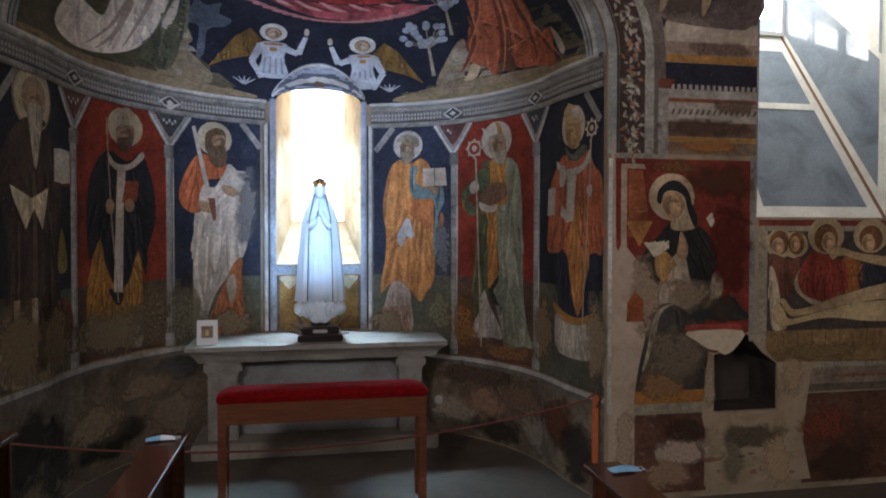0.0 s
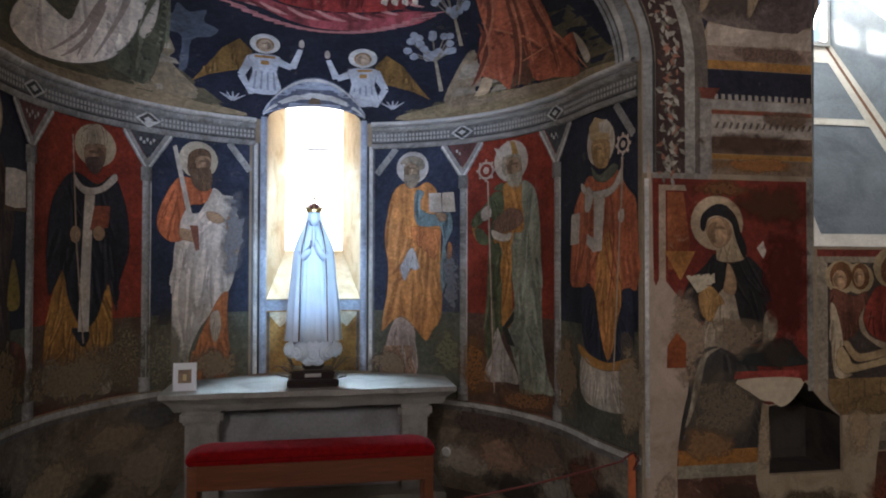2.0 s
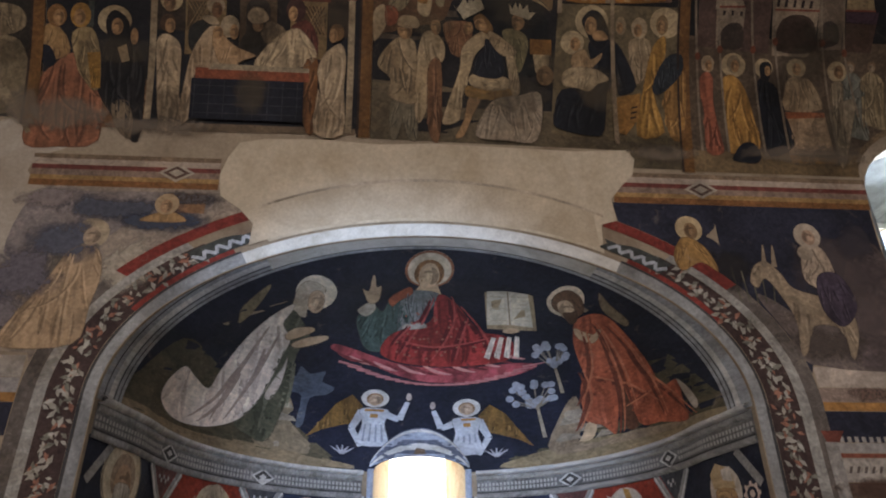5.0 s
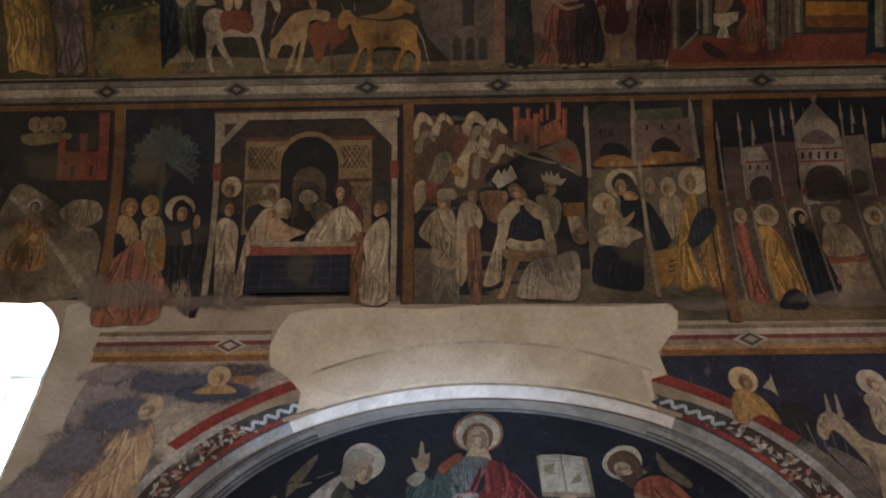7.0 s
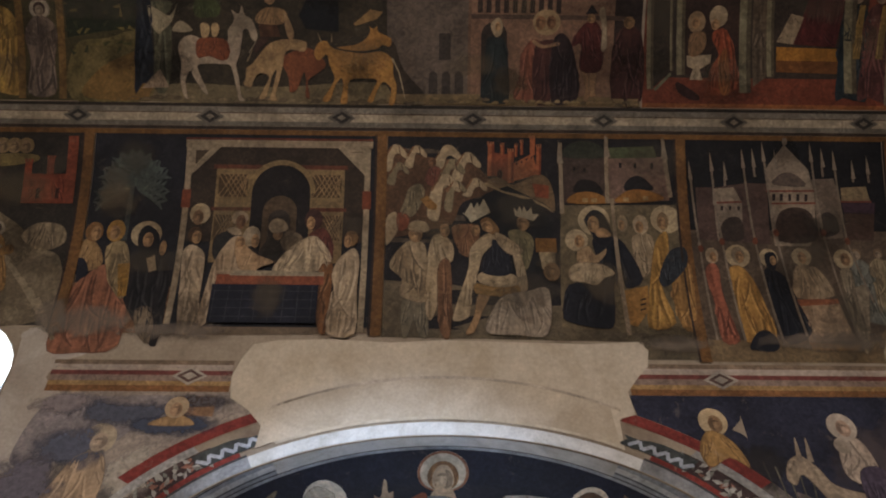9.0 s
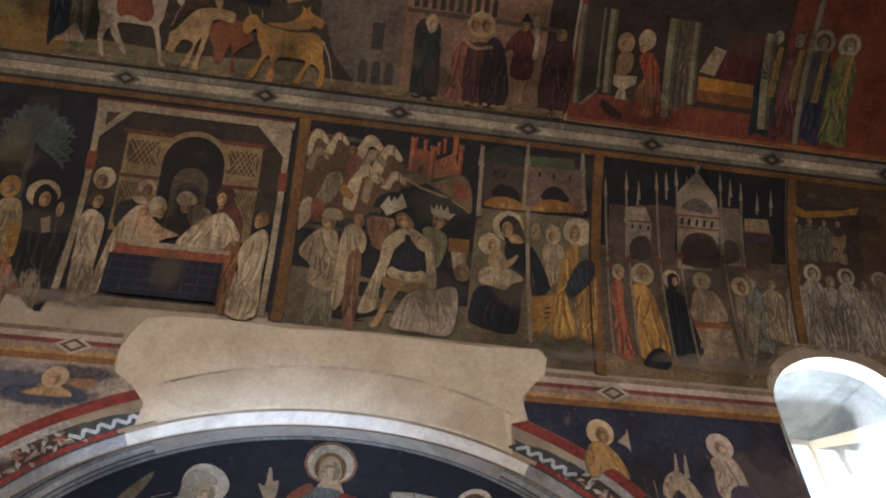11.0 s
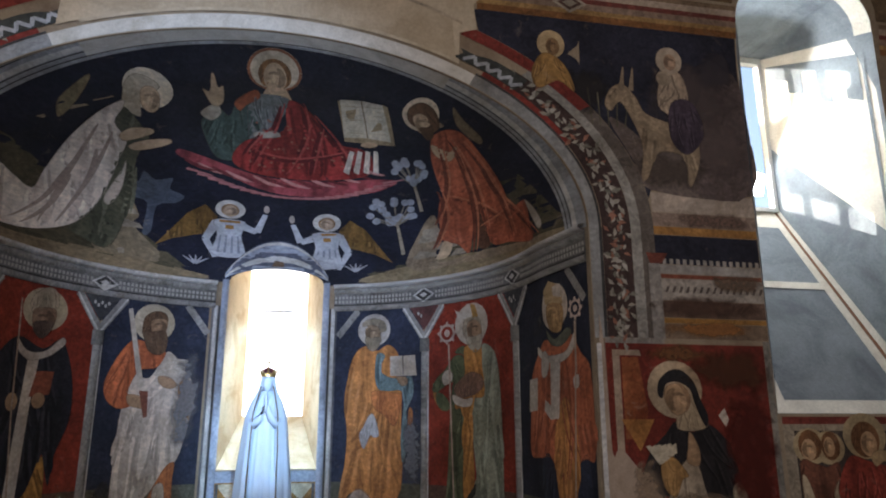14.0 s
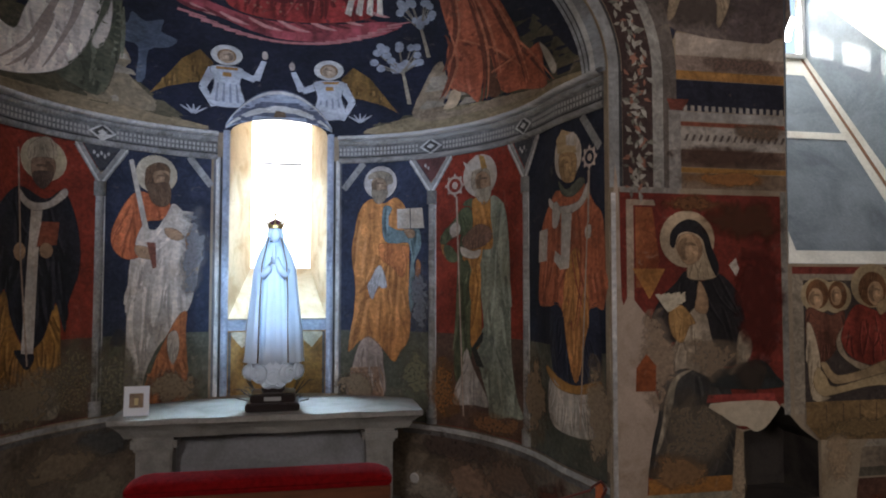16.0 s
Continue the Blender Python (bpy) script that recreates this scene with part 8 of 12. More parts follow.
paint(ride, "halo", N, oval(2.31, 3.86, 0.085, 0.088), fresco((0.38, 0.30, 0.22), worn=0.1), 5)
paint(ride, "head", N, oval(2.315, 3.85, 0.042, 0.054), fresco((0.32, 0.21, 0.14)), 6)
paint(ride, "halo", N, oval(2.27, 3.74, 0.05), fresco((0.36, 0.28, 0.20)), 6)
paint(ride, "pale_robe", N, [(2.26, 3.78), (2.38, 3.78), (2.42, 3.60), (2.34, 3.50), (2.22, 3.56)], fresco((0.32, 0.24, 0.17), 0.5), 5, 4)
paint(ride, "dark_skirt", N, [(2.30, 3.58), (2.44, 3.60), (2.50, 3.40), (2.38, 3.26), (2.28, 3.36)], fresco((0.055, 0.04, 0.055), 0.5), 6, 4)
for k in range(5):
    stroke(ride, N, [(1.80 + 0.05 * k, 3.40), (1.78 + 0.06 * k, 3.64 - 0.03 * k)], 0.008, (0.10, 0.09, 0.06), 3, "reed")

# faded scene on the other side of the arch
west = fresco_thing("badly faded fresco with pale kneeling form and cloud")
hold = [(-x, z) for x, z in [(1.14, 4.06), (2.30, 4.06), (2.25, 3.95), (2.40, 3.86), (2.30, 3.60), (2.55, 3.40), (2.60, 3.05), (2.135, 3.03)] + ell(2.135, B0 + 0.34, 8, 58, 16)]
paint(west, "pale_ground", N, hold, fresco((0.28, 0.22, 0.18), worn=0.5, other=(0.36, 0.29, 0.22)), 1)
paint(west, "grey_cloud", N, [(-2.35, 3.98), (-2.0, 4.03), (-1.35, 4.02), (-1.40, 3.90), (-1.75, 3.84), (-1.90, 3.72), (-2.10, 3.76), (-2.25, 3.60), (-2.42, 3.62)], fresco((0.20, 0.165, 0.15), worn=0.95), 2, 4)
paint(west, "orange_patch", N, rect(-1.58, 3.90, -1.36, 4.03), fresco((0.26, 0.14, 0.07), worn=0.5), 2)
paint(west, "halo", N, oval(-1.58, 3.955, 0.07), fresco((0.40, 0.28, 0.16)), 4)
paint(west, "head", N, oval(-1.58, 3.94, 0.036, 0.046), fresco((0.36, 0.22, 0.12)), 5)
paint(west, "ochre_bust", N, [(-1.72, 3.84), (-1.62, 3.90), (-1.52, 3.90), (-1.46, 3.84)], fresco((0.30, 0.18, 0.08), 0.4), 4, 4)
paint(west, "halo", N, oval(-1.97, 3.75, 0.10), fresco((0.40, 0.31, 0.20), worn=0.2), 3)
paint(west, "head", N, oval(-1.96, 3.73, 0.05, 0.06), fresco((0.38, 0.28, 0.19)), 4)
paint(west, "pale_robe", N, [(-2.06, 3.64), (-1.92, 3.66), (-1.86, 3.50), (-1.88, 3.30), (-1.92, 3.08), (-2.30, 3.06), (-2.28, 3.20), (-2.16, 3.42)], fresco((0.38, 0.26, 0.155), 0.5, fold_scale=6, worn=0.4), 3, 4)
paint(west, "green_bush", N, [(-2.55, 3.10), (-2.35, 3.06), (-2.30, 3.30), (-2.45, 3.44), (-2.58, 3.3)], fresco((0.10, 0.10, 0.08), worn=0.7), 2, 4)
for (z0, z1, c) in ((2.60, 2.77, (0.022, 0.022, 0.034)), (2.77, 2.82, (0.32, 0.16, 0.05)), (2.82, 2.90, (0.28, 0.25, 0.23)), (2.90, 3.02, (0.36, 0.31, 0.26))):
    paint(west, "band", N, rect(-2.64, z0, -2.135, z1 - 0.003), fresco(c, worn=0.3), 1)

for u, v, rx, ry, c, d in ((-1.85, 3.92, 0.42, 0.10, (0.085, 0.085, 0.10), 0.9), (-2.10, 3.70, 0.26, 0.16, (0.10, 0.10, 0.12), 0.9), (-1.60, 3.84, 0.34, 0.08, (0.06, 0.065, 0.085), 0.9), (-2.30, 3.48, 0.28, 0.20, (0.14, 0.12, 0.13), 0.9), (-2.40, 3.25, 0.26, 0.20, (0.20, 0.165, 0.16), 0.85),
                           (-2.10, 3.50, 0.12, 0.26, (0.16, 0.13, 0.10), 0.8), (-1.45, 4.00, 0.24, 0.06, (0.09, 0.075, 0.07), 0.8), (-1.72, 3.55, 0.20, 0.18, (0.44, 0.37, 0.28), 0.8), (-2.25, 3.98, 0.22, 0.10, (0.24, 0.19, 0.17), 0.85)):
    blotch(west, N, u, v, rx, ry, c, 2.8, d, 5.0, "cloud_wear")
for u, v, rx, ry, c in ((1.75, 3.62, 0.22, 0.18, (0.035, 0.03, 0.028)), (2.45, 3.62, 0.34, 0.30, (0.10, 0.075, 0.07)), (2.60, 3.30, 0.22, 0.26, (0.13, 0.095, 0.085)), (2.25, 3.15, 0.34, 0.12, (0.10, 0.075, 0.06)), (2.62, 3.82, 0.16, 0.16, (0.06, 0.05, 0.055))):
    blotch(ride, N, u, v, rx, ry, c, 2.9, 0.7, 6.0, "wear")
# string course with knots, broken by the bare patch
course = fresco_thing("painted string course with knots under the vault", "string_course")
for x0, x1 in ((1.12, 5.2), (-2.40, -1.30)):
    for z0, z1, c in ((4.06, 4.10, (0.19, 0.085, 0.03)), (4.10, 4.13, (0.30, 0.18, 0.07)), (4.13, 4.17, (0.22, 0.15, 0.11)), (4.17, 4.20, (0.14, 0.04, 0.03)), (4.20, 4.24, (0.36, 0.28, 0.21)), (4.24, 4.27, (0.17, 0.115, 0.07))):
        if x0 > 0:
            paint(course, "course_line", N, rect(x0, z0, 2.78, z1), fresco(c, worn=0.35), 1.5)
            if z1 < 4.3:
                paint(course, "course_line", N, rect(3.82, z0, x1, z1), fresco(c, worn=0.35), 1.5)
        else:
            paint(course, "course_line", N, rect(x0, z0, x1, z1), fresco(c, worn=0.4), 1.5)
for x in (1.685, -1.555):
    for k, c in ((1.0, (0.36, 0.30, 0.23)), (0.72, (0.10, 0.055, 0.04)), (0.42, (0.36, 0.30, 0.23))):
        paint(course, "knot", N, [(x - 0.11 * k, 4.165), (x, 4.165 - 0.062 * k), (x + 0.11 * k, 4.165), (x, 4.165 + 0.062 * k)], fresco(c, worn=0.2), 4 - k)

# pale worn plaster round the window heads
worn = fresco_thing("pale worn plaster beside the west window", "bare_plaster")
paint(worn, "plaster", N, [(-2.645, 3.03), (-2.60, 3.05), (-2.55, 3.40), (-2.30, 3.60), (-2.40, 3.86), (-2.25, 3.95), (-2.30, 4.05), (-2.42, 4.15), (-2.34, 4.26), (-2.24, 4.30), (-2.20, 4.36), (-2.34, 4.44), (-2.50, 4.50), (-2.66, 4.45), (-2.645, 4.26)], plaster((0.42, 0.35, 0.27), (0.33, 0.26, 0.19), 2.0, 0.25), 1, 3)

# ---- painted registers of the vault ----
def aged(c, folds=0.0, worn=0.25, **more):
    """The vault's pigments, multiplied darker and warmer."""
    return fresco((c[0] * 0.61, c[1] * 0.545, c[2] * 0.43), folds, worn, ground=(0.22, 0.165, 0.10), **more)


frieze = fresco_thing("long painted frieze with diamond rosettes on the vault", "frieze")
for v0, v1, c in ((5.865, 5.90, (0.20, 0.105, 0.035)), (5.90, 5.925, (0.055, 0.04, 0.032)), (5.925, 5.96, (0.20, 0.185, 0.165)), (5.96, 6.015, (0.46, 0.40, 0.33)), (6.015, 6.022, (0.10, 0.06, 0.04)), (6.022, 6.06, (0.24, 0.22, 0.20)), (6.06, 6.085, (0.045, 0.035, 0.028))):
    paint(frieze, "frieze_line", N, rect(-4.6, v0, 5.4, v1 - 0.001), aged(c, worn=0.25), 3)
for k in range(-5, 6):
    u = 0.18 + 0.912 * k
    paint(frieze, "rosette", N, [(u - 0.10, 5.99), (u, 5.925), (u + 0.10, 5.99), (u, 6.055)], aged((0.17, 0.155, 0.14), worn=0.2), 5)
    paint(frieze, "rosette_field", N, [(u - 0.07, 5.99), (u, 5.945), (u + 0.07, 5.99), (u, 6.035)], aged((0.045, 0.04, 0.036), worn=0.1), 6)
    paint(frieze, "rosette_heart", N, [(u - 0.03, 5.99), (u, 5.97), (u + 0.03, 5.99), (u, 6.01)], aged((0.26, 0.23, 0.20)), 7)

DIV = [-2.47, -0.45, 1.62, 3.08]
for u, v_ in zip(DIV, (4.45, 4.44, 4.28, 4.64)):
    paint(frieze, "divider", N, rect(u - 0.038, v_, u + 0.038, 5.866), aged((0.20, 0.105, 0.04), worn=0.3), 9)
    paint(frieze, "divider_line", N, rect(u - 0.045, v_, u - 0.03, 5.866), aged((0.045, 0.03, 0.025)), 10)

DIM = (0.33, 0.24, 0.155)        # faces and limbs of the smaller forms
rnd = random.Random(77)


def crowd(ob, items, layer=4):
    """Small robed forms: place, foot, height, width, colour, halo or not."""
    for u, v, h, w, c, halo, *more in items:
        figure(ob, N, u, v, h, w, c, (0.42, 0.33, 0.22) if halo else None, shape=more[0] if more else BELL, lean=more[1] if len(more) > 1 else 0.0, skin=DIM, hair=more[2] if len(more) > 2 else rnd.choice([(0.13, 0.07, 0.035), (0.08, 0.045, 0.03), (0.22, 0.14, 0.08)]), layer=layer, folds=0.6, rnd=rnd, tone=0.62)


def castle(ob, u, v, w, h, c, layer=4, towers=3):
    paint(ob, "wall", N, rect(u - w / 2, v, u + w / 2, v + h * 0.62), aged(c, 0.2, worn=0.2), layer)
    for k in range(towers):
        x = u - w / 2 + w * k / (towers - 1)
        hh = h * (0.86 + 0.14 * ((k * 7) % 3) / 2)
        paint(ob, "tower", N, rect(x - w * 0.08, v, x + w * 0.08, v + hh), aged(shade(c, 1.15), worn=0.2), layer + 1)
        for j in (-1, 0, 1):
            paint(ob, "merlon", N, rect(x + j * w * 0.07 - w * 0.025, v + hh, x + j * w * 0.07 + w * 0.025, v + hh + h * 0.07), aged(shade(c, 1.2)), layer + 1)
    for k in range(2):
        x = u - w * 0.22 + w * 0.44 * k
        paint(ob, "dark_opening", N, rect(x - w * 0.04, v + h * 0.1, x + w * 0.04, v + h * 0.32), aged((0.05, 0.02, 0.015)), layer + 2)


def arch_shape(u, v, w, h, n=12):
    return [(u - w / 2, v), (u + w / 2, v)] + arc(u, v + h - w / 2, w / 2, w / 2, 0, 180, n)


# far west scene
s0 = fresco_thing("dark vault fresco with red castle on a rocky hill")
paint(s0, "ground", N, rect(-4.4, 4.50, -2.51, 5.866), aged((0.035, 0.030, 0.026), worn=0.3), 1)
paint(s0, "hill", N, [(-3.3, 4.55), (-3.2, 5.3), (-2.95, 5.25), (-2.7, 5.05), (-2.55, 4.95), (-2.52, 4.55)], aged((0.12, 0.09, 0.05), worn=0.4, other=(0.20, 0.15, 0.09)), 2, 4)
castle(s0, -2.72, 5.36, 0.30, 0.34, (0.22, 0.055, 0.03), 4)
paint(s0, "tower", N, rect(-2.61, 5.36, -2.54, 5.84), aged((0.25, 0.07, 0.04)), 6)
paint(s0, "flock", N, [(-2.85, 5.12), (-2.75, 5.22), (-2.58, 5.20), (-2.55, 5.08), (-2.70, 5.02)], aged((0.26, 0.21, 0.15), 0.7, fold_scale=14), 4, 4)
for k in range(9):
    stroke(s0, N, [(-3.2 + 0.07 * k, 5.25 - 0.07 * k), (-3.02 + 0.07 * k, 5.12 - 0.09 * k)], 0.03, (0.20, 0.15, 0.09), 4, "rock_edge")
for k in range(3):
    paint(s0, "head", N, oval(-3.06 + 0.08 * k, 5.76, 0.036, 0.045), aged(DIM), 5)
    paint(s0, "halo", N, oval(-3.06 + 0.08 * k, 5.77, 0.055), aged((0.30, 0.22, 0.12)), 4)
paint(s0, "cloud", N, [(-3.15, 5.70), (-2.85, 5.71), (-2.82, 5.66), (-3.1, 5.62)], aged((0.20, 0.16, 0.07), worn=0.3), 5, 4)
crowd(s0, [(-3.02, 4.72, 0.5, 0.3, (0.30, 0.16, 0.05), 1, KNEEL)])

# palm and three women-like robed forms, then the canopy
s1 = fresco_thing("vault fresco with palm tree and white canopied altar")
paint(s1, "ground", N, rect(-2.43, 4.47, -0.49, 5.866), aged((0.020, 0.020, 0.028), worn=0.2), 1)
paint(s1, "earth", N, [(-2.43, 4.44), (-1.76, 4.46), (-1.80, 4.78), (-2.0, 4.86), (-2.43, 4.80)], aged((0.22, 0.12, 0.07), 0.5, worn=0.5), 2)
for k in range(15):
    a = radians(-22 + 16 * k)
    c0 = (-2.14, 5.50)
    l_ = rnd.uniform(0.20, 0.25)
    ax, az = math.cos(a), math.sin(a)
    spine = [(c0[0] + l_ * q * ax * 0.9, c0[1] + l_ * q * az - 0.05 * q * q * abs(ax)) for q in steps_of(0, 1, 6)]
    stroke(s1, N, spine[::3], 0.009, (0.060, 0.068, 0.055), 3, "palm_rib")
    for i, (x, z) in enumerate(spine[1:]):
        for side in (-1, 1):
            b = a + side * 0.62
            paint(s1, "palm_leaflet", N, bar((x, z), (x + 0.06 * math.cos(b), z + 0.06 * math.sin(b)), 0.030, 0.008), fresco((0.050, 0.058, 0.048), worn=0.3), 3.4)
paint(s1, "palm_trunk", N, bar((-2.16, 5.10), (-2.15, 5.52), 0.04, 0.03), aged((0.07, 0.085, 0.09)), 3)
paint(s1, "pink_dress", N, [(-2.445, 4.752), (-2.277, 4.925), (-2.175, 4.897), (-2.079, 4.778), (-2.044, 4.366), (-2.278, 4.313), (-2.471, 4.321), (-2.489, 4.525)], aged((0.33, 0.15, 0.10), 0.6, worn=0.12), 4, 3)
paint(s1, "pale_bodice", N, [(-2.462, 5.033), (-2.391, 5.118), (-2.306, 5.043), (-2.272, 4.925), (-2.394, 4.882)], aged((0.38, 0.25, 0.13), 0.3, worn=0.12), 5, 3)
paint(s1, "navy_cloth", N, [(-2.465, 4.954), (-2.395, 4.966), (-2.349, 4.860), (-2.415, 4.830)], aged((0.018, 0.020, 0.034), 0, worn=0.12), 6, 3)
paint(s1, "hair", N, oval(-2.363, 5.160, 0.060, 0.071), aged((0.25, 0.14, 0.06), worn=0.12), 5)
paint(s1, "head", N, oval(-2.349, 5.149, 0.035, 0.053), aged((0.44, 0.28, 0.16), worn=0.12), 6)
paint(s1, "pale_bodice", N, [(-2.265, 5.056), (-2.150, 5.093), (-2.094, 4.961), (-2.075, 4.726), (-2.132, 4.701), (-2.233, 4.872)], aged((0.36, 0.28, 0.17), 0.4, worn=0.12), 6, 3)
paint(s1, "yellow_panel", N, [(-2.167, 4.931), (-2.089, 4.940), (-2.072, 4.708), (-2.124, 4.701)], aged((0.38, 0.22, 0.055), 0.3, worn=0.12), 7, False)
paint(s1, "hair", N, oval(-2.218, 5.168, 0.062, 0.079), aged((0.42, 0.25, 0.075), worn=0.12), 6)
paint(s1, "head", N, oval(-2.222, 5.155, 0.035, 0.052), aged((0.44, 0.28, 0.16), worn=0.12), 7)
paint(s1, "halo", N, oval(-2.013, 5.146, 0.103, 0.095), aged((0.52, 0.43, 0.30), worn=0.12), 4)
paint(s1, "black_robe", N, [(-2.086, 4.882), (-2.041, 5.013), (-1.931, 5.024), (-1.826, 4.904), (-1.804, 4.696), (-1.810, 4.362), (-1.935, 4.466), (-2.095, 4.700)], aged((0.018, 0.016, 0.018), 0.3, worn=0.12), 5, 3)
paint(s1, "veil", N, [(-2.065, 5.139), (-2.012, 5.212), (-1.925, 5.142), (-1.921, 5.005), (-2.031, 5.007)], aged((0.016, 0.014, 0.016), 0, worn=0.12), 6, 3)
paint(s1, "head", N, oval(-1.994, 5.106, 0.035, 0.053), aged((0.44, 0.28, 0.16), worn=0.12), 7)
paint(s1, "pale_book", N, [(-1.987, 4.972), (-1.935, 4.998), (-1.908, 4.893), (-1.955, 4.875)], aged((0.36, 0.28, 0.19), 0, worn=0.12), 7, False)
paint(s1, "pale_hem", N, [(-1.993, 4.608), (-1.889, 4.619), (-1.854, 4.376), (-1.957, 4.461)], aged((0.20, 0.16, 0.12), 0.4, worn=0.12), 6, 3)
paint(s1, "sleeve_end", N, oval(-1.889, 5.049, 0.023, 0.053), aged((0.44, 0.28, 0.16), worn=0.12), 6)
# canopy
W_ = (0.40, 0.33, 0.25)
for x0, x1 in ((-1.795, -1.755), (-0.565, -0.525)):
    paint(s1, "canopy_post", N, rect(x0, 4.47, x1, 5.80), aged(W_, worn=0.2), 5)
    paint(s1, "post_capital", N, rect(x0 - 0.01, 5.34, x1 + 0.01, 5.47), aged((0.20, 0.06, 0.03)), 6)
paint(s1, "canopy_beam", N, rect(-1.80, 5.775, -0.51, 5.825), aged(W_, worn=0.2), 5)
paint(s1, "canopy_shade", N, rect(-1.755, 5.10, -0.565, 5.775), aged((0.050, 0.036, 0.026), worn=0.2), 4)
paint(s1, "canopy_line", N, rect(-1.80, 5.825, -0.51, 5.84), aged((0.17, 0.05, 0.03)), 6)
for s, x in ((1, -1.73), (-1, -0.58)):
    paint(s1, "canopy_brace", N, [(x - s * 0.03, 5.775), (x + s * 0.17, 5.775), (x - s * 0.03, 5.57)], aged(W_, worn=0.2), 5)
    paint(s1, "brace_panel", N, [(x, 5.75), (x + s * 0.09, 5.75), (x, 5.65)], aged((0.10, 0.07, 0.045)), 6)
paint(s1, "choir_wall", N, rect(-1.58, 4.95, -0.70, 5.64), aged((0.26, 0.19, 0.105), worn=0.25), 6)
paint(s1, "choir_line", N, rect(-1.60, 5.62, -0.68, 5.65), aged((0.14, 0.05, 0.03)), 7)
paint(s1, "choir_line", N, rect(-1.60, 5.32, -0.68, 5.345), aged((0.14, 0.05, 0.03)), 7)
for u, v, w, h in ((-1.46, 5.50, 0.20, 0.16), (-0.82, 5.50, 0.20, 0.16), (-1.50, 5.20, 0.14, 0.18), (-0.78, 5.20, 0.14, 0.18)):
    paint(s1, "lattice", N, rect(u - w / 2, v - h / 2, u + w / 2, v + h / 2), aged((0.10, 0.065, 0.035)), 8)
    for k in range(6):
        x = u - w / 2 + w * k / 6
        for a, b in ((x, min(u + w / 2, x + 0.10)), (min(u + w / 2, x + 0.10), x)):
            paint(s1, "lattice_bar", N, bar((a, v - h / 2), (b, v + h / 2), 0.006), aged((0.30, 0.21, 0.12)), 9)
paint(s1, "choir_arch", N, arch_shape(-1.13, 4.95, 0.40, 0.70), aged((0.020, 0.016, 0.016), worn=0.1), 8)
paint(s1, "arch_rim", N, arc(-1.13, 5.45, 0.235, 0.235, 0, 180, 16) + arc(-1.13, 5.45, 0.20, 0.20, 180, 0, 16), aged((0.30, 0.22, 0.12)), 9)
paint(s1, "inner_apse", N, arch_shape(-1.13, 4.95, 0.23, 0.48), aged((0.12, 0.085, 0.055)), 9)
paint(s1, "inner_arch", N, arch_shape(-1.13, 4.95, 0.15, 0.38), aged((0.06, 0.05, 0.045)), 10)
paint(s1, "halo", N, oval(-1.666, 5.294, 0.069, 0.075), aged((0.50, 0.41, 0.29), worn=0.12), 11)
paint(s1, "head", N, oval(-1.676, 5.267, 0.037, 0.054), aged((0.30, 0.19, 0.115), worn=0.12), 12)
paint(s1, "hair", N, oval(-1.684, 5.141, 0.048, 0.058), aged((0.10, 0.06, 0.035), worn=0.12), 12)
paint(s1, "head", N, oval(-1.670, 5.124, 0.031, 0.047), aged((0.44, 0.28, 0.16), worn=0.12), 13)
paint(s1, "white_robe", N, [(-1.748, 5.023), (-1.690, 5.073), (-1.603, 5.005), (-1.593, 4.819), (-1.602, 4.466), (-1.696, 4.467), (-1.740, 4.837)], aged((0.46, 0.37, 0.28), 0.5, worn=0.12), 12, 3)
paint(s1, "dark_body", N, [(-1.557, 5.106), (-1.475, 5.173), (-1.372, 5.139), (-1.392, 4.966), (-1.535, 4.967)], aged((0.03, 0.03, 0.03), 0, worn=0.12), 11, 3)
paint(s1, "white_hood", N, oval(-1.393, 5.265, 0.057, 0.051), aged((0.46, 0.37, 0.28), worn=0.12), 12)
paint(s1, "head", N, oval(-1.386, 5.237, 0.033, 0.051), aged((0.24, 0.13, 0.075), worn=0.12), 13)
paint(s1, "collar", N, [(-1.479, 5.190), (-1.404, 5.198), (-1.369, 5.147), (-1.432, 5.144)], aged((0.46, 0.37, 0.28), 0, worn=0.12), 12, 3)
paint(s1, "white_cope", N, [(-1.605, 4.466), (-1.570, 4.735), (-1.534, 4.953), (-1.453, 5.105), (-1.391, 5.139), (-1.308, 5.104), (-1.357, 4.969), (-1.352, 4.881), (-1.496, 4.835), (-1.503, 4.701), (-1.522, 4.515), (-1.633, 4.450)], aged((0.46, 0.36, 0.27), 0.5, worn=0.12), 13, 3)
paint(s1, "white_hair", N, oval(-1.303, 5.135, 0.058, 0.071), aged((0.46, 0.38, 0.29), worn=0.12), 14)
paint(s1, "head", N, oval(-1.276, 5.101, 0.027, 0.049), aged((0.44, 0.28, 0.16), worn=0.12), 15)
paint(s1, "pale_child", N, [(-1.410, 5.071), (-1.373, 5.113), (-1.334, 5.070), (-1.252, 5.002), (-1.134, 4.951), (-1.243, 4.897), (-1.213, 4.779), (-1.242, 4.771), (-1.281, 4.881), (-1.353, 4.890), (-1.392, 4.969)], aged((0.48, 0.33, 0.21), 0.2, worn=0.12), 16, 3)
paint(s1, "head", N, oval(-1.375, 5.091, 0.033, 0.041), aged((0.44, 0.28, 0.16), worn=0.12), 17)
paint(s1, "dark_body", N, [(-1.233, 4.968), (-1.226, 5.070), (-1.150, 5.137), (-1.098, 5.069), (-1.106, 4.967)], aged((0.04, 0.035, 0.03), 0, worn=0.12), 12, 3)
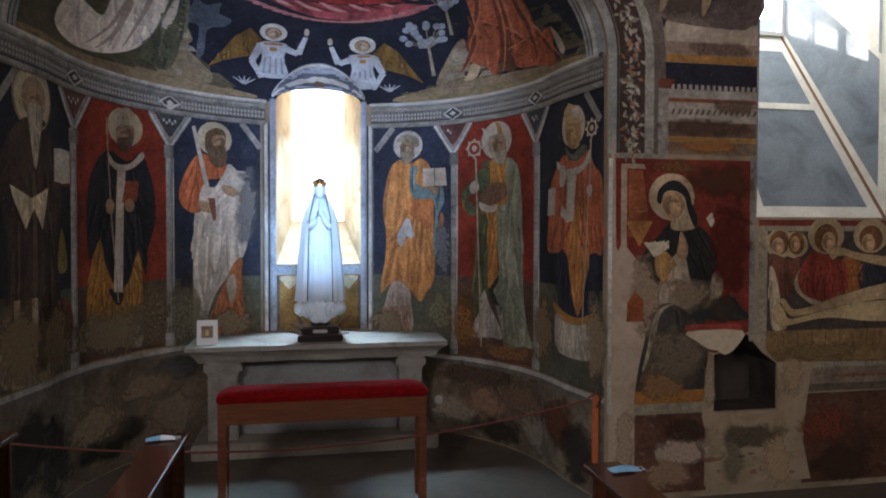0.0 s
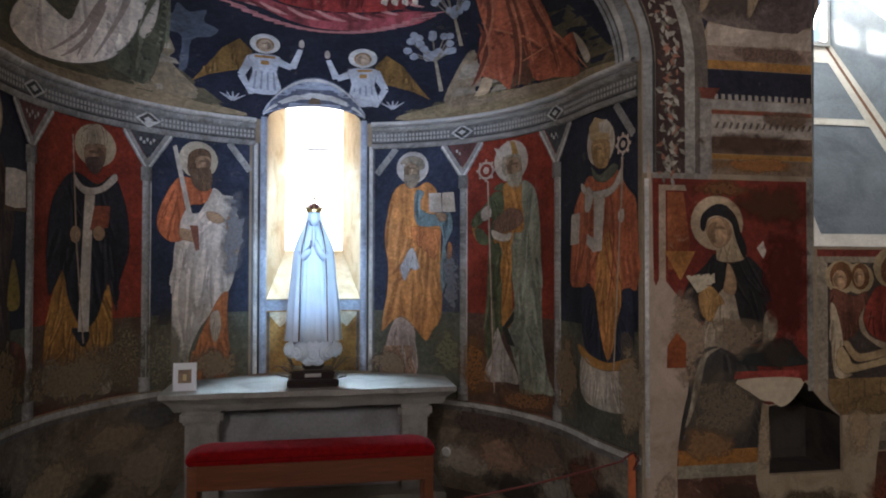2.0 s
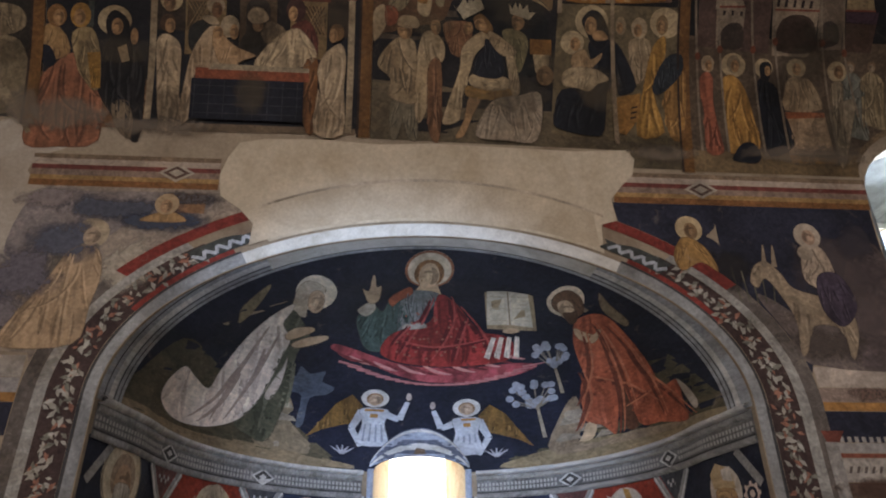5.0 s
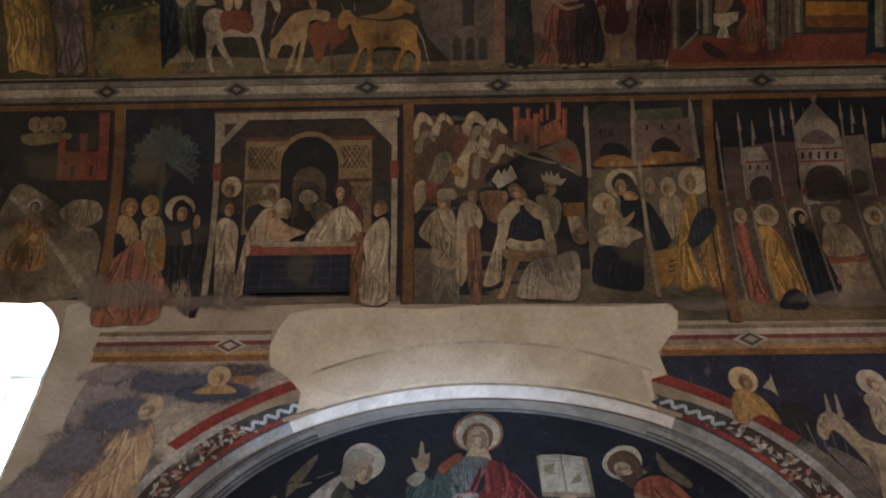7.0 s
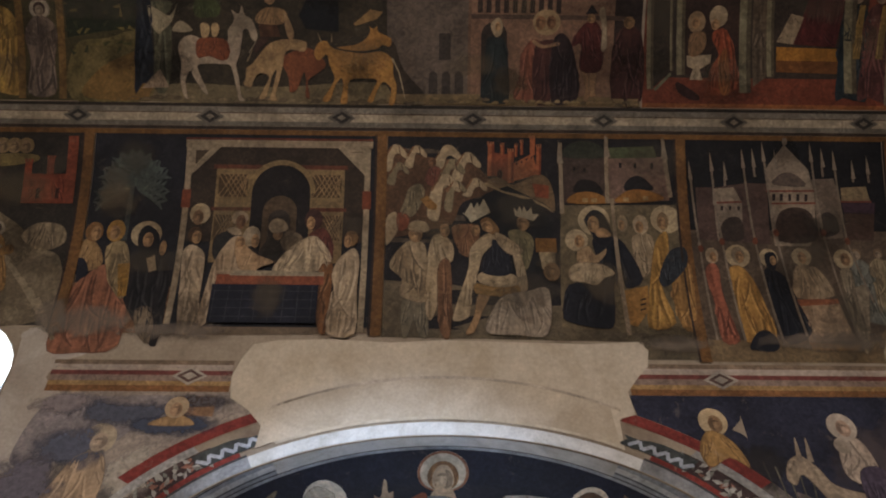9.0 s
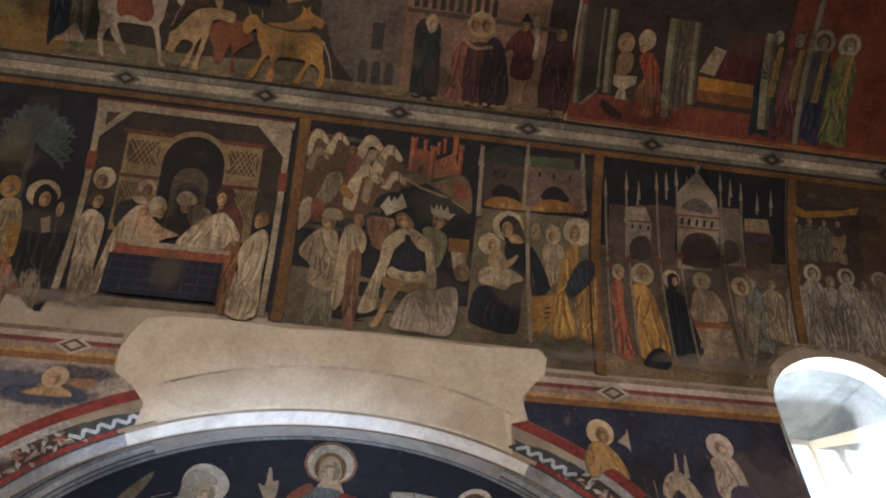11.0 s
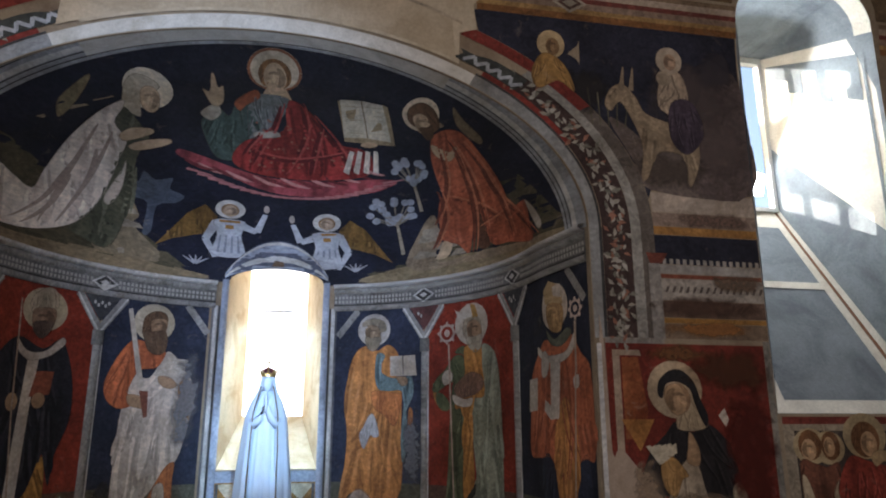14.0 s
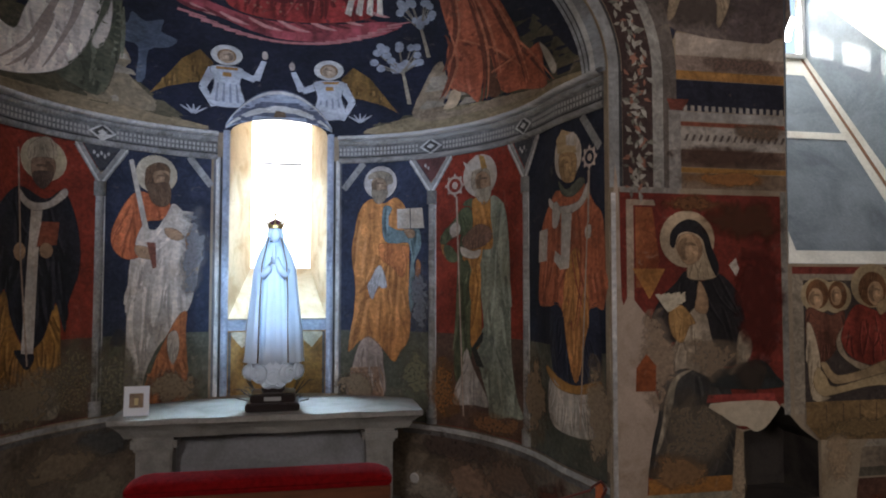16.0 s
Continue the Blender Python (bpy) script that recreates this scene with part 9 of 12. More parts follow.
paint(s1, "beard", N, [(-1.104, 5.120), (-1.056, 5.184), (-0.953, 5.119), (-1.060, 5.031), (-1.106, 5.082)], aged((0.20, 0.155, 0.11), 0.5, worn=0.12), 13, 3)
paint(s1, "head", N, oval(-1.130, 5.150, 0.032, 0.041), aged((0.44, 0.28, 0.16), worn=0.12), 14)
paint(s1, "white_cap", N, [(-1.198, 5.202), (-1.165, 5.259), (-1.101, 5.256), (-1.061, 5.187), (-1.151, 5.154)], aged((0.48, 0.39, 0.29), 0, worn=0.12), 15, 3)
paint(s1, "white_cope", N, [(-1.150, 4.880), (-1.063, 5.035), (-0.956, 5.119), (-0.861, 5.135), (-0.755, 4.982), (-0.830, 4.894), (-0.974, 4.879)], aged((0.48, 0.39, 0.29), 0.6, worn=0.12), 14, 3)
paint(s1, "dark_red_robe", N, [(-0.926, 5.152), (-0.832, 5.203), (-0.767, 5.117), (-0.754, 4.961), (-0.827, 5.101), (-0.893, 5.132)], aged((0.13, 0.045, 0.035), 0.3, worn=0.12), 12, 3)
paint(s1, "veil", N, oval(-0.895, 5.259, 0.061, 0.077), aged((0.07, 0.035, 0.03), worn=0.12), 12)
paint(s1, "head", N, oval(-0.914, 5.234, 0.028, 0.047), aged((0.44, 0.28, 0.16), worn=0.12), 13)
paint(s1, "brown_curtain", N, [(-0.841, 4.895), (-0.753, 4.948), (-0.746, 4.796), (-0.756, 4.461), (-0.823, 4.511)], aged((0.20, 0.095, 0.04), 0.5, worn=0.12), 14, 3)
paint(s1, "hair", N, oval(-0.636, 5.127, 0.047, 0.056), aged((0.20, 0.12, 0.06), worn=0.12), 12)
paint(s1, "head", N, oval(-0.658, 5.105, 0.026, 0.045), aged((0.44, 0.28, 0.16), worn=0.12), 13)
paint(s1, "white_robe", N, [(-0.680, 5.015), (-0.610, 5.057), (-0.572, 4.964), (-0.580, 4.762), (-0.574, 4.453), (-0.758, 4.455), (-0.730, 4.729), (-0.752, 4.864), (-0.722, 4.965)], aged((0.46, 0.37, 0.28), 0.5, worn=0.12), 15, 3)
paint(s1, "altar_cloth", N, rect(-1.50, 4.79, -0.80, 4.86), aged((0.28, 0.09, 0.05), worn=0.2), 18)
paint(s1, "altar_cloth_white", N, [(-1.42, 4.85), (-0.80, 4.85), (-0.80, 4.88), (-1.40, 4.89)], aged((0.38, 0.32, 0.25)), 19)
paint(s1, "dark_altar_front", N, rect(-1.52, 4.52, -0.83, 4.79), aged((0.016, 0.018, 0.034), worn=0.1), 18)
for k in range(8):
    paint(s1, "cloth_check", N, rect(-1.50 + 0.09 * k, 4.53, -1.495 + 0.09 * k, 4.78), aged((0.05, 0.055, 0.075)), 19)
for k in range(4):
    paint(s1, "cloth_check", N, rect(-1.51, 4.56 + 0.06 * k, -0.84, 4.565 + 0.06 * k), aged((0.05, 0.055, 0.075)), 19)
paint(s1, "dark_base", N, rect(-1.82, 4.44, -1.70, 4.51), aged((0.02, 0.022, 0.03)), 12)
paint(s1, "step", N, [(-1.70, 4.44), (-0.50, 4.46), (-0.50, 4.50), (-1.70, 4.50)], aged((0.22, 0.17, 0.13), worn=0.5), 4)

# crowned riders before a seated veiled form
s2 = fresco_thing("crowded vault fresco with crowned forms, horses and red castle")
paint(s2, "ground", N, rect(-0.41, 4.44, 1.58, 5.866), aged((0.022, 0.020, 0.024), worn=0.2), 1)
paint(s2, "hill", N, [(-0.41, 5.1), (-0.41, 5.7), (-0.1, 5.78), (0.2, 5.66), (0.45, 5.58), (0.66, 5.60), (0.74, 5.35), (0.5, 5.25), (0.1, 5.0)], aged((0.055, 0.042, 0.030), worn=0.25, other=(0.10, 0.075, 0.05)), 2, 4)
paint(s2, "earth", N, [(-0.41, 4.44), (-0.41, 4.9), (0.1, 4.8), (0.9, 4.72), (1.58, 4.72), (1.58, 4.30), (1.25, 4.30), (1.25, 4.42)], aged((0.15, 0.125, 0.09), worn=0.5), 2)
paint(s2, "brown_ground", N, [(-0.412, 5.772), (-0.153, 5.724), (0.176, 5.675), (0.322, 5.488), (0.112, 5.397), (0.036, 5.243), (-0.155, 5.198), (-0.408, 5.184)], aged((0.13, 0.075, 0.045), 0.0, worn=0.12), 3, 4)
paint(s2, "horse_shape", N, [(-0.406, 5.748), (-0.385, 5.795), (-0.349, 5.809), (-0.313, 5.791), (-0.266, 5.732), (-0.270, 5.706), (-0.292, 5.711), (-0.335, 5.740), (-0.363, 5.718), (-0.384, 5.616), (-0.448, 5.631), (-0.432, 5.704)], aged((0.46, 0.37, 0.26), 0.0, worn=0.12), 5, 4)
paint(s2, "horse_mane", N, bar((-0.427, 5.712), (-0.375, 5.800), 0.016, 0.008), aged((0.22, 0.12, 0.07)), 5.6)
paint(s2, "bridle", N, bar((-0.332, 5.794), (-0.320, 5.730), 0.006), aged((0.06, 0.03, 0.02)), 5.7)
paint(s2, "horse_shape", N, [(-0.254, 5.752), (-0.236, 5.791), (-0.206, 5.803), (-0.176, 5.789), (-0.136, 5.739), (-0.140, 5.717), (-0.158, 5.721), (-0.194, 5.746), (-0.218, 5.727), (-0.236, 5.641), (-0.290, 5.654), (-0.276, 5.715)], aged((0.46, 0.37, 0.26), 0.0, worn=0.12), 5, 4)
paint(s2, "horse_mane", N, bar((-0.272, 5.722), (-0.227, 5.796), 0.016, 0.008), aged((0.22, 0.12, 0.07)), 5.6)
paint(s2, "bridle", N, bar((-0.191, 5.791), (-0.182, 5.737), 0.006), aged((0.06, 0.03, 0.02)), 5.7)
paint(s2, "horse_shape", N, [(-0.374, 5.630), (-0.356, 5.669), (-0.326, 5.681), (-0.296, 5.666), (-0.257, 5.617), (-0.260, 5.594), (-0.278, 5.598), (-0.314, 5.623), (-0.338, 5.605), (-0.356, 5.518), (-0.410, 5.531), (-0.396, 5.593)], aged((0.26, 0.22, 0.15), 0.0, worn=0.12), 5, 4)
paint(s2, "horse_mane", N, bar((-0.392, 5.599), (-0.348, 5.674), 0.016, 0.008), aged((0.22, 0.12, 0.07)), 5.6)
paint(s2, "bridle", N, bar((-0.312, 5.669), (-0.302, 5.615), 0.006), aged((0.06, 0.03, 0.02)), 5.7)
paint(s2, "horse_shape", N, [(-0.054, 5.740), (-0.029, 5.794), (0.013, 5.810), (0.054, 5.790), (0.108, 5.722), (0.102, 5.691), (0.078, 5.697), (0.028, 5.731), (-0.005, 5.706), (-0.031, 5.587), (-0.105, 5.605), (-0.084, 5.689)], aged((0.46, 0.37, 0.26), 0.0, worn=0.12), 5, 4)
paint(s2, "horse_mane", N, bar((-0.079, 5.698), (-0.017, 5.800), 0.016, 0.008), aged((0.22, 0.12, 0.07)), 5.6)
paint(s2, "bridle", N, bar((0.032, 5.793), (0.045, 5.719), 0.006), aged((0.06, 0.03, 0.02)), 5.7)
paint(s2, "horse_shape", N, [(0.083, 5.692), (0.108, 5.743), (0.147, 5.759), (0.187, 5.740), (0.238, 5.675), (0.232, 5.645), (0.209, 5.650), (0.162, 5.683), (0.130, 5.659), (0.105, 5.546), (0.035, 5.563), (0.055, 5.644)], aged((0.46, 0.37, 0.26), 0.0, worn=0.12), 5.5, 4)
paint(s2, "horse_mane", N, bar((0.059, 5.652), (0.119, 5.750), 0.016, 0.008), aged((0.22, 0.12, 0.07)), 6.1)
paint(s2, "bridle", N, bar((0.166, 5.743), (0.178, 5.672), 0.006), aged((0.06, 0.03, 0.02)), 6.2)
paint(s2, "horse_shape", N, [(-0.019, 5.646), (0.004, 5.695), (0.042, 5.710), (0.079, 5.691), (0.128, 5.629), (0.123, 5.601), (0.100, 5.606), (0.056, 5.637), (0.026, 5.614), (0.002, 5.506), (-0.065, 5.522), (-0.046, 5.600)], aged((0.26, 0.22, 0.15), 0.0, worn=0.12), 6, 4)
paint(s2, "horse_mane", N, bar((-0.042, 5.607), (0.015, 5.701), 0.016, 0.008), aged((0.22, 0.12, 0.07)), 6.6)
paint(s2, "bridle", N, bar((0.060, 5.694), (0.071, 5.626), 0.006), aged((0.06, 0.03, 0.02)), 6.7)
paint(s2, "horse_shape", N, [(0.150, 5.519), (0.171, 5.564), (0.205, 5.577), (0.238, 5.560), (0.281, 5.504), (0.277, 5.479), (0.257, 5.484), (0.217, 5.512), (0.190, 5.491), (0.169, 5.438), (0.109, 5.447), (0.125, 5.478)], aged((0.46, 0.37, 0.26), 0.0, worn=0.12), 5, 4)
paint(s2, "horse_mane", N, bar((0.129, 5.484), (0.180, 5.569), 0.016, 0.008), aged((0.22, 0.12, 0.07)), 5.6)
paint(s2, "bridle", N, bar((0.221, 5.563), (0.230, 5.502), 0.006), aged((0.06, 0.03, 0.02)), 5.7)
paint(s2, "horse_shape", N, [(-0.077, 5.526), (-0.049, 5.585), (-0.004, 5.603), (0.040, 5.580), (0.098, 5.506), (0.093, 5.472), (0.066, 5.478), (0.013, 5.516), (-0.023, 5.488), (-0.052, 5.269), (-0.132, 5.299), (-0.109, 5.470)], aged((0.46, 0.37, 0.26), 0.0, worn=0.12), 6.5, 4)
paint(s2, "horse_mane", N, bar((-0.104, 5.479), (-0.037, 5.592), 0.016, 0.008), aged((0.22, 0.12, 0.07)), 7.1)
paint(s2, "bridle", N, bar((0.017, 5.584), (0.030, 5.502), 0.006), aged((0.06, 0.03, 0.02)), 7.2)
paint(s2, "horse_shape", N, [(0.022, 5.503), (0.040, 5.543), (0.070, 5.555), (0.100, 5.540), (0.138, 5.490), (0.134, 5.468), (0.116, 5.471), (0.081, 5.496), (0.057, 5.478), (0.037, 5.332), (-0.016, 5.352), (-0.000, 5.466)], aged((0.26, 0.22, 0.15), 0.0, worn=0.12), 7, 4)
paint(s2, "horse_mane", N, bar((0.003, 5.472), (0.048, 5.547), 0.016, 0.008), aged((0.22, 0.12, 0.07)), 7.6)
paint(s2, "bridle", N, bar((0.084, 5.542), (0.093, 5.488), 0.006), aged((0.06, 0.03, 0.02)), 7.7)
paint(s2, "brown_tunic", N, [(-0.131, 5.623), (-0.094, 5.654), (-0.041, 5.638), (-0.020, 5.553), (-0.095, 5.507), (-0.147, 5.546)], aged((0.20, 0.08, 0.06), 0.3, worn=0.12), 6, 4)
paint(s2, "head", N, [(-0.131, 5.693), (-0.101, 5.716), (-0.071, 5.692), (-0.082, 5.654), (-0.116, 5.646)], aged((0.22, 0.12, 0.07), 0.0, worn=0.12), 6, 4)
paint(s2, "bowed_form", N, [(-0.288, 5.400), (-0.259, 5.493), (-0.184, 5.531), (-0.147, 5.477), (-0.170, 5.384), (-0.229, 5.291), (-0.318, 5.307)], aged((0.26, 0.22, 0.15), 0.3, worn=0.12), 7, 4)
paint(s2, "ochre_chest", N, [(-0.184, 5.415), (-0.132, 5.442), (-0.063, 5.375), (-0.069, 5.340), (-0.118, 5.345)], aged((0.30, 0.17, 0.06), 0, worn=0.12), 7.5, False)
paint(s2, "red_saddle", N, [(-0.333, 5.315), (-0.259, 5.299), (-0.258, 5.214), (-0.324, 5.191)], aged((0.28, 0.10, 0.06), 0.0, worn=0.12), 7, 4)
paint(s2, "white_horse_back", N, [(-0.409, 5.277), (-0.340, 5.323), (-0.324, 5.199), (-0.389, 5.091), (-0.407, 5.106)], aged((0.46, 0.37, 0.26), 0.0, worn=0.12), 6.5, 4)
paint(s2, "grey_hose", N, [(-0.283, 4.691), (-0.135, 4.690), (-0.112, 4.448), (-0.170, 4.448), (-0.205, 4.554), (-0.238, 4.449), (-0.279, 4.449)], aged((0.20, 0.18, 0.14), 0.3, worn=0.12), 8, 4)
paint(s2, "beige_tunic", N, [(-0.287, 5.090), (-0.229, 5.121), (-0.141, 5.089), (-0.124, 4.919), (-0.135, 4.796), (-0.121, 4.690), (-0.212, 4.683), (-0.305, 4.736), (-0.292, 4.843), (-0.372, 4.921), (-0.359, 4.998)], aged((0.34, 0.27, 0.19), 0.35, worn=0.12), 9, 4)
paint(s2, "head", N, [(-0.251, 5.183), (-0.170, 5.190), (-0.163, 5.136), (-0.199, 5.105), (-0.243, 5.128)], aged((0.40, 0.26, 0.15), 0.0, worn=0.12), 10, 4)
paint(s2, "white_cap", N, [(-0.255, 5.229), (-0.214, 5.263), (-0.141, 5.252), (-0.114, 5.213), (-0.133, 5.179), (-0.243, 5.186)], aged((0.46, 0.37, 0.26), 0.0, worn=0.12), 11, 4)
paint(s2, "white_cloak", N, [(-0.097, 5.135), (-0.024, 5.166), (0.048, 5.088), (0.046, 4.980), (-0.012, 4.949), (-0.055, 4.919), (-0.051, 4.674), (-0.100, 4.553), (-0.135, 4.644), (-0.134, 4.919)], aged((0.46, 0.37, 0.26), 0.35, worn=0.12), 9, 4)
paint(s2, "brown_hose", N, [(-0.048, 4.949), (0.032, 4.949), (0.030, 4.462), (-0.032, 4.463), (-0.055, 4.674)], aged((0.22, 0.12, 0.07), 0.3, worn=0.12), 9.5, 4)
paint(s2, "head", N, [(-0.041, 5.228), (0.007, 5.240), (0.023, 5.181), (-0.002, 5.142), (-0.038, 5.166)], aged((0.40, 0.26, 0.15), 0.0, worn=0.12), 10, 4)
paint(s2, "brown_form", N, [(0.036, 5.212), (0.139, 5.242), (0.212, 5.226), (0.224, 5.133), (0.163, 5.010), (0.091, 5.041)], aged((0.22, 0.12, 0.07), 0.3, worn=0.12), 8, 4)
paint(s2, "head", N, [(0.175, 5.226), (0.220, 5.234), (0.229, 5.179), (0.196, 5.152), (0.173, 5.180)], aged((0.40, 0.26, 0.15), 0.0, worn=0.12), 9, 4)
paint(s2, "pale_cloak", N, [(0.284, 5.179), (0.341, 5.132), (0.250, 5.024), (0.218, 4.917), (0.169, 4.733), (0.150, 4.582), (0.045, 4.552), (0.069, 4.673), (0.146, 4.917), (0.164, 5.071)], aged((0.46, 0.37, 0.26), 0.35, worn=0.12), 10, 4)
paint(s2, "skin_limb", N, [(0.212, 4.741), (0.290, 4.740), (0.235, 4.611), (0.181, 4.476), (0.126, 4.465), (0.178, 4.581)], aged((0.40, 0.26, 0.15), 0.0, worn=0.12), 10, 4)
paint(s2, "pleated_skirt", N, [(0.200, 4.817), (0.335, 4.793), (0.470, 4.808), (0.478, 4.746), (0.353, 4.724), (0.195, 4.745)], aged((0.34, 0.21, 0.075), 0.4, worn=0.12), 11, 3)
paint(s2, "white_skirt", N, [(0.231, 4.894), (0.446, 4.884), (0.470, 4.808), (0.334, 4.790), (0.218, 4.822)], aged((0.46, 0.37, 0.26), 0, worn=0.12), 11.5, 3)
paint(s2, "dark_tunic", N, [(0.312, 5.132), (0.369, 5.101), (0.417, 5.039), (0.440, 4.915), (0.388, 4.870), (0.274, 4.878), (0.232, 4.917), (0.265, 5.024), (0.302, 5.063)], aged((0.020, 0.022, 0.034), 0.2, worn=0.12), 12, 4)
paint(s2, "pale_sleeve", N, [(0.328, 5.179), (0.386, 5.163), (0.485, 5.092), (0.512, 5.038), (0.424, 5.023), (0.347, 5.101)], aged((0.38, 0.30, 0.21), 0.2, worn=0.12), 12.5, 4)
paint(s2, "cloak_end", N, [(0.446, 5.038), (0.503, 5.015), (0.540, 4.792), (0.482, 4.769), (0.462, 4.915)], aged((0.46, 0.37, 0.26), 0.3, worn=0.12), 10, 4)
paint(s2, "hair", N, [(0.228, 5.257), (0.287, 5.290), (0.358, 5.209), (0.342, 5.163), (0.284, 5.179)], aged((0.22, 0.13, 0.06), 0.0, worn=0.12), 12, 4)
paint(s2, "head", N, [(0.235, 5.241), (0.287, 5.264), (0.322, 5.210), (0.299, 5.179), (0.255, 5.195)], aged((0.40, 0.26, 0.15), 0.0, worn=0.12), 13, 4)
paint(s2, "green_form", N, [(0.416, 5.178), (0.490, 5.208), (0.576, 5.161), (0.589, 5.068), (0.534, 4.915), (0.483, 5.038)], aged((0.20, 0.18, 0.11), 0.3, worn=0.12), 9, 4)
paint(s2, "head", N, [(0.482, 5.286), (0.538, 5.293), (0.565, 5.239), (0.526, 5.193), (0.491, 5.216)], aged((0.40, 0.26, 0.15), 0.0, worn=0.12), 10, 4)
paint(s2, "kneeling_robe", N, [(0.257, 4.476), (0.306, 4.641), (0.381, 4.732), (0.524, 4.761), (0.675, 4.776), (0.649, 4.466), (0.448, 4.452)], aged((0.40, 0.34, 0.29), 0.35, worn=0.12), 13, 4)
paint(s2, "tent", N, [(0.12, 5.30), (0.26, 5.46), (0.42, 5.52), (0.58, 5.44), (0.72, 5.26), (0.72, 4.9), (0.3, 4.9)], aged((0.016, 0.017, 0.020), worn=0.1), 4)
paint(s2, "head", N, oval(0.70, 4.90, 0.055, 0.065), aged((0.22, 0.14, 0.08)), 17)
paint(s2, "casket", N, rect(0.60, 5.04, 0.74, 5.14), aged((0.20, 0.105, 0.035)), 15)
paint(s2, "gift_cloth", N, [(0.62, 5.04), (0.73, 5.04), (0.72, 4.92), (0.64, 4.92)], aged((0.33, 0.27, 0.19), 0.7), 15)
# loggia, castle and crowns
paint(s2, "loggia_wall", N, [(0.767, 5.730), (1.092, 5.728), (1.094, 5.398), (0.794, 5.400)], aged((0.085, 0.06, 0.054), 0, worn=0.12), 4, False)
paint(s2, "dome", N, [(0.807, 5.730), (0.841, 5.819), (0.953, 5.850), (1.063, 5.817), (1.092, 5.728)], aged((0.05, 0.058, 0.045), 0, worn=0.12), 4, 3)
paint(s2, "loggia_wall", N, [(1.092, 5.728), (1.520, 5.741), (1.534, 5.427), (1.099, 5.398)], aged((0.23, 0.155, 0.135), 0, worn=0.12), 4, False)
paint(s2, "loggia_roof", N, [(1.118, 5.800), (1.435, 5.814), (1.459, 5.733), (1.131, 5.724)], aged((0.10, 0.125, 0.07), 0, worn=0.12), 5, False)
paint(s2, "dark_opening", N, [(1.195, 5.694), (1.214, 5.694), (1.212, 5.655), (1.193, 5.655)], aged((0.02, 0.015, 0.014), 0, worn=0.12), 6, False)
paint(s2, "dark_opening", N, [(1.298, 5.693), (1.317, 5.693), (1.315, 5.654), (1.296, 5.654)], aged((0.02, 0.015, 0.014), 0, worn=0.12), 6, False)
paint(s2, "dark_opening", N, [(1.415, 5.693), (1.433, 5.692), (1.432, 5.653), (1.413, 5.654)], aged((0.02, 0.015, 0.014), 0, worn=0.12), 6, False)
paint(s2, "loggia_arch", N, [(0.883, 5.468), (0.895, 5.550), (0.959, 5.574), (1.037, 5.549), (1.075, 5.463)], aged((0.020, 0.016, 0.016), 0, worn=0.12), 6, 3)
paint(s2, "loggia_arch", N, [(1.230, 5.495), (1.250, 5.572), (1.323, 5.604), (1.392, 5.562), (1.422, 5.500)], aged((0.020, 0.018, 0.022), 0, worn=0.12), 6, 3)
paint(s2, "ochre_lining", N, [(0.833, 5.400), (0.875, 5.468), (0.986, 5.484), (1.086, 5.450), (1.094, 5.398)], aged((0.34, 0.17, 0.05), 0, worn=0.12), 7, 3)
paint(s2, "ochre_lining", N, [(1.162, 5.405), (1.222, 5.482), (1.317, 5.506), (1.441, 5.480), (1.487, 5.428)], aged((0.34, 0.17, 0.05), 0, worn=0.12), 7, 3)
paint(s2, "pale_opening", N, [(0.933, 5.437), (0.971, 5.436), (0.969, 5.407), (0.932, 5.407)], aged((0.42, 0.30, 0.16), 0, worn=0.12), 8, False)
paint(s2, "pale_opening", N, [(0.996, 5.436), (1.034, 5.436), (1.032, 5.406), (0.994, 5.407)], aged((0.42, 0.30, 0.16), 0, worn=0.12), 8, False)
paint(s2, "pale_opening", N, [(1.216, 5.444), (1.254, 5.444), (1.252, 5.415), (1.214, 5.415)], aged((0.42, 0.30, 0.16), 0, worn=0.12), 8, False)
paint(s2, "pale_opening", N, [(1.350, 5.455), (1.388, 5.454), (1.385, 5.425), (1.348, 5.425)], aged((0.42, 0.30, 0.16), 0, worn=0.12), 8, False)
paint(s2, "dark_opening", N, oval(0.883, 5.648, 0.010, 0.016), aged((0.02, 0.015, 0.014), worn=0.12), 6)
paint(s2, "dark_opening", N, oval(0.954, 5.639, 0.009, 0.016), aged((0.02, 0.015, 0.014), worn=0.12), 6)
paint(s2, "loggia_field", N, [(0.785, 5.387), (1.599, 5.397), (1.610, 4.956), (1.552, 4.471), (0.741, 4.508)], aged((0.18, 0.15, 0.10), 0, worn=0.12), 3, False)
paint(s2, "halo", N, oval(1.005, 5.277, 0.109, 0.108), aged((0.50, 0.41, 0.29), worn=0.12), 8)
paint(s2, "black_mantle", N, [(0.987, 5.140), (1.089, 5.164), (1.194, 5.122), (1.305, 4.861), (1.188, 4.793), (1.170, 4.894), (1.117, 4.894), (1.086, 4.556), (1.003, 4.506), (0.776, 4.555), (0.762, 4.638), (0.808, 4.815), (1.031, 4.862), (1.001, 5.025)], aged((0.016, 0.018, 0.028), 0.3, worn=0.12), 9, 3)
paint(s2, "veil", N, [(0.937, 5.284), (1.002, 5.353), (1.080, 5.311), (1.124, 5.172), (1.068, 5.090), (1.009, 5.123), (0.969, 5.205)], aged((0.014, 0.014, 0.020), 0, worn=0.12), 9.5, 3)
paint(s2, "neck", N, [(1.008, 5.205), (1.071, 5.221), (1.118, 5.168), (1.030, 5.153)], aged((0.44, 0.28, 0.16), 0, worn=0.12), 10, 3)
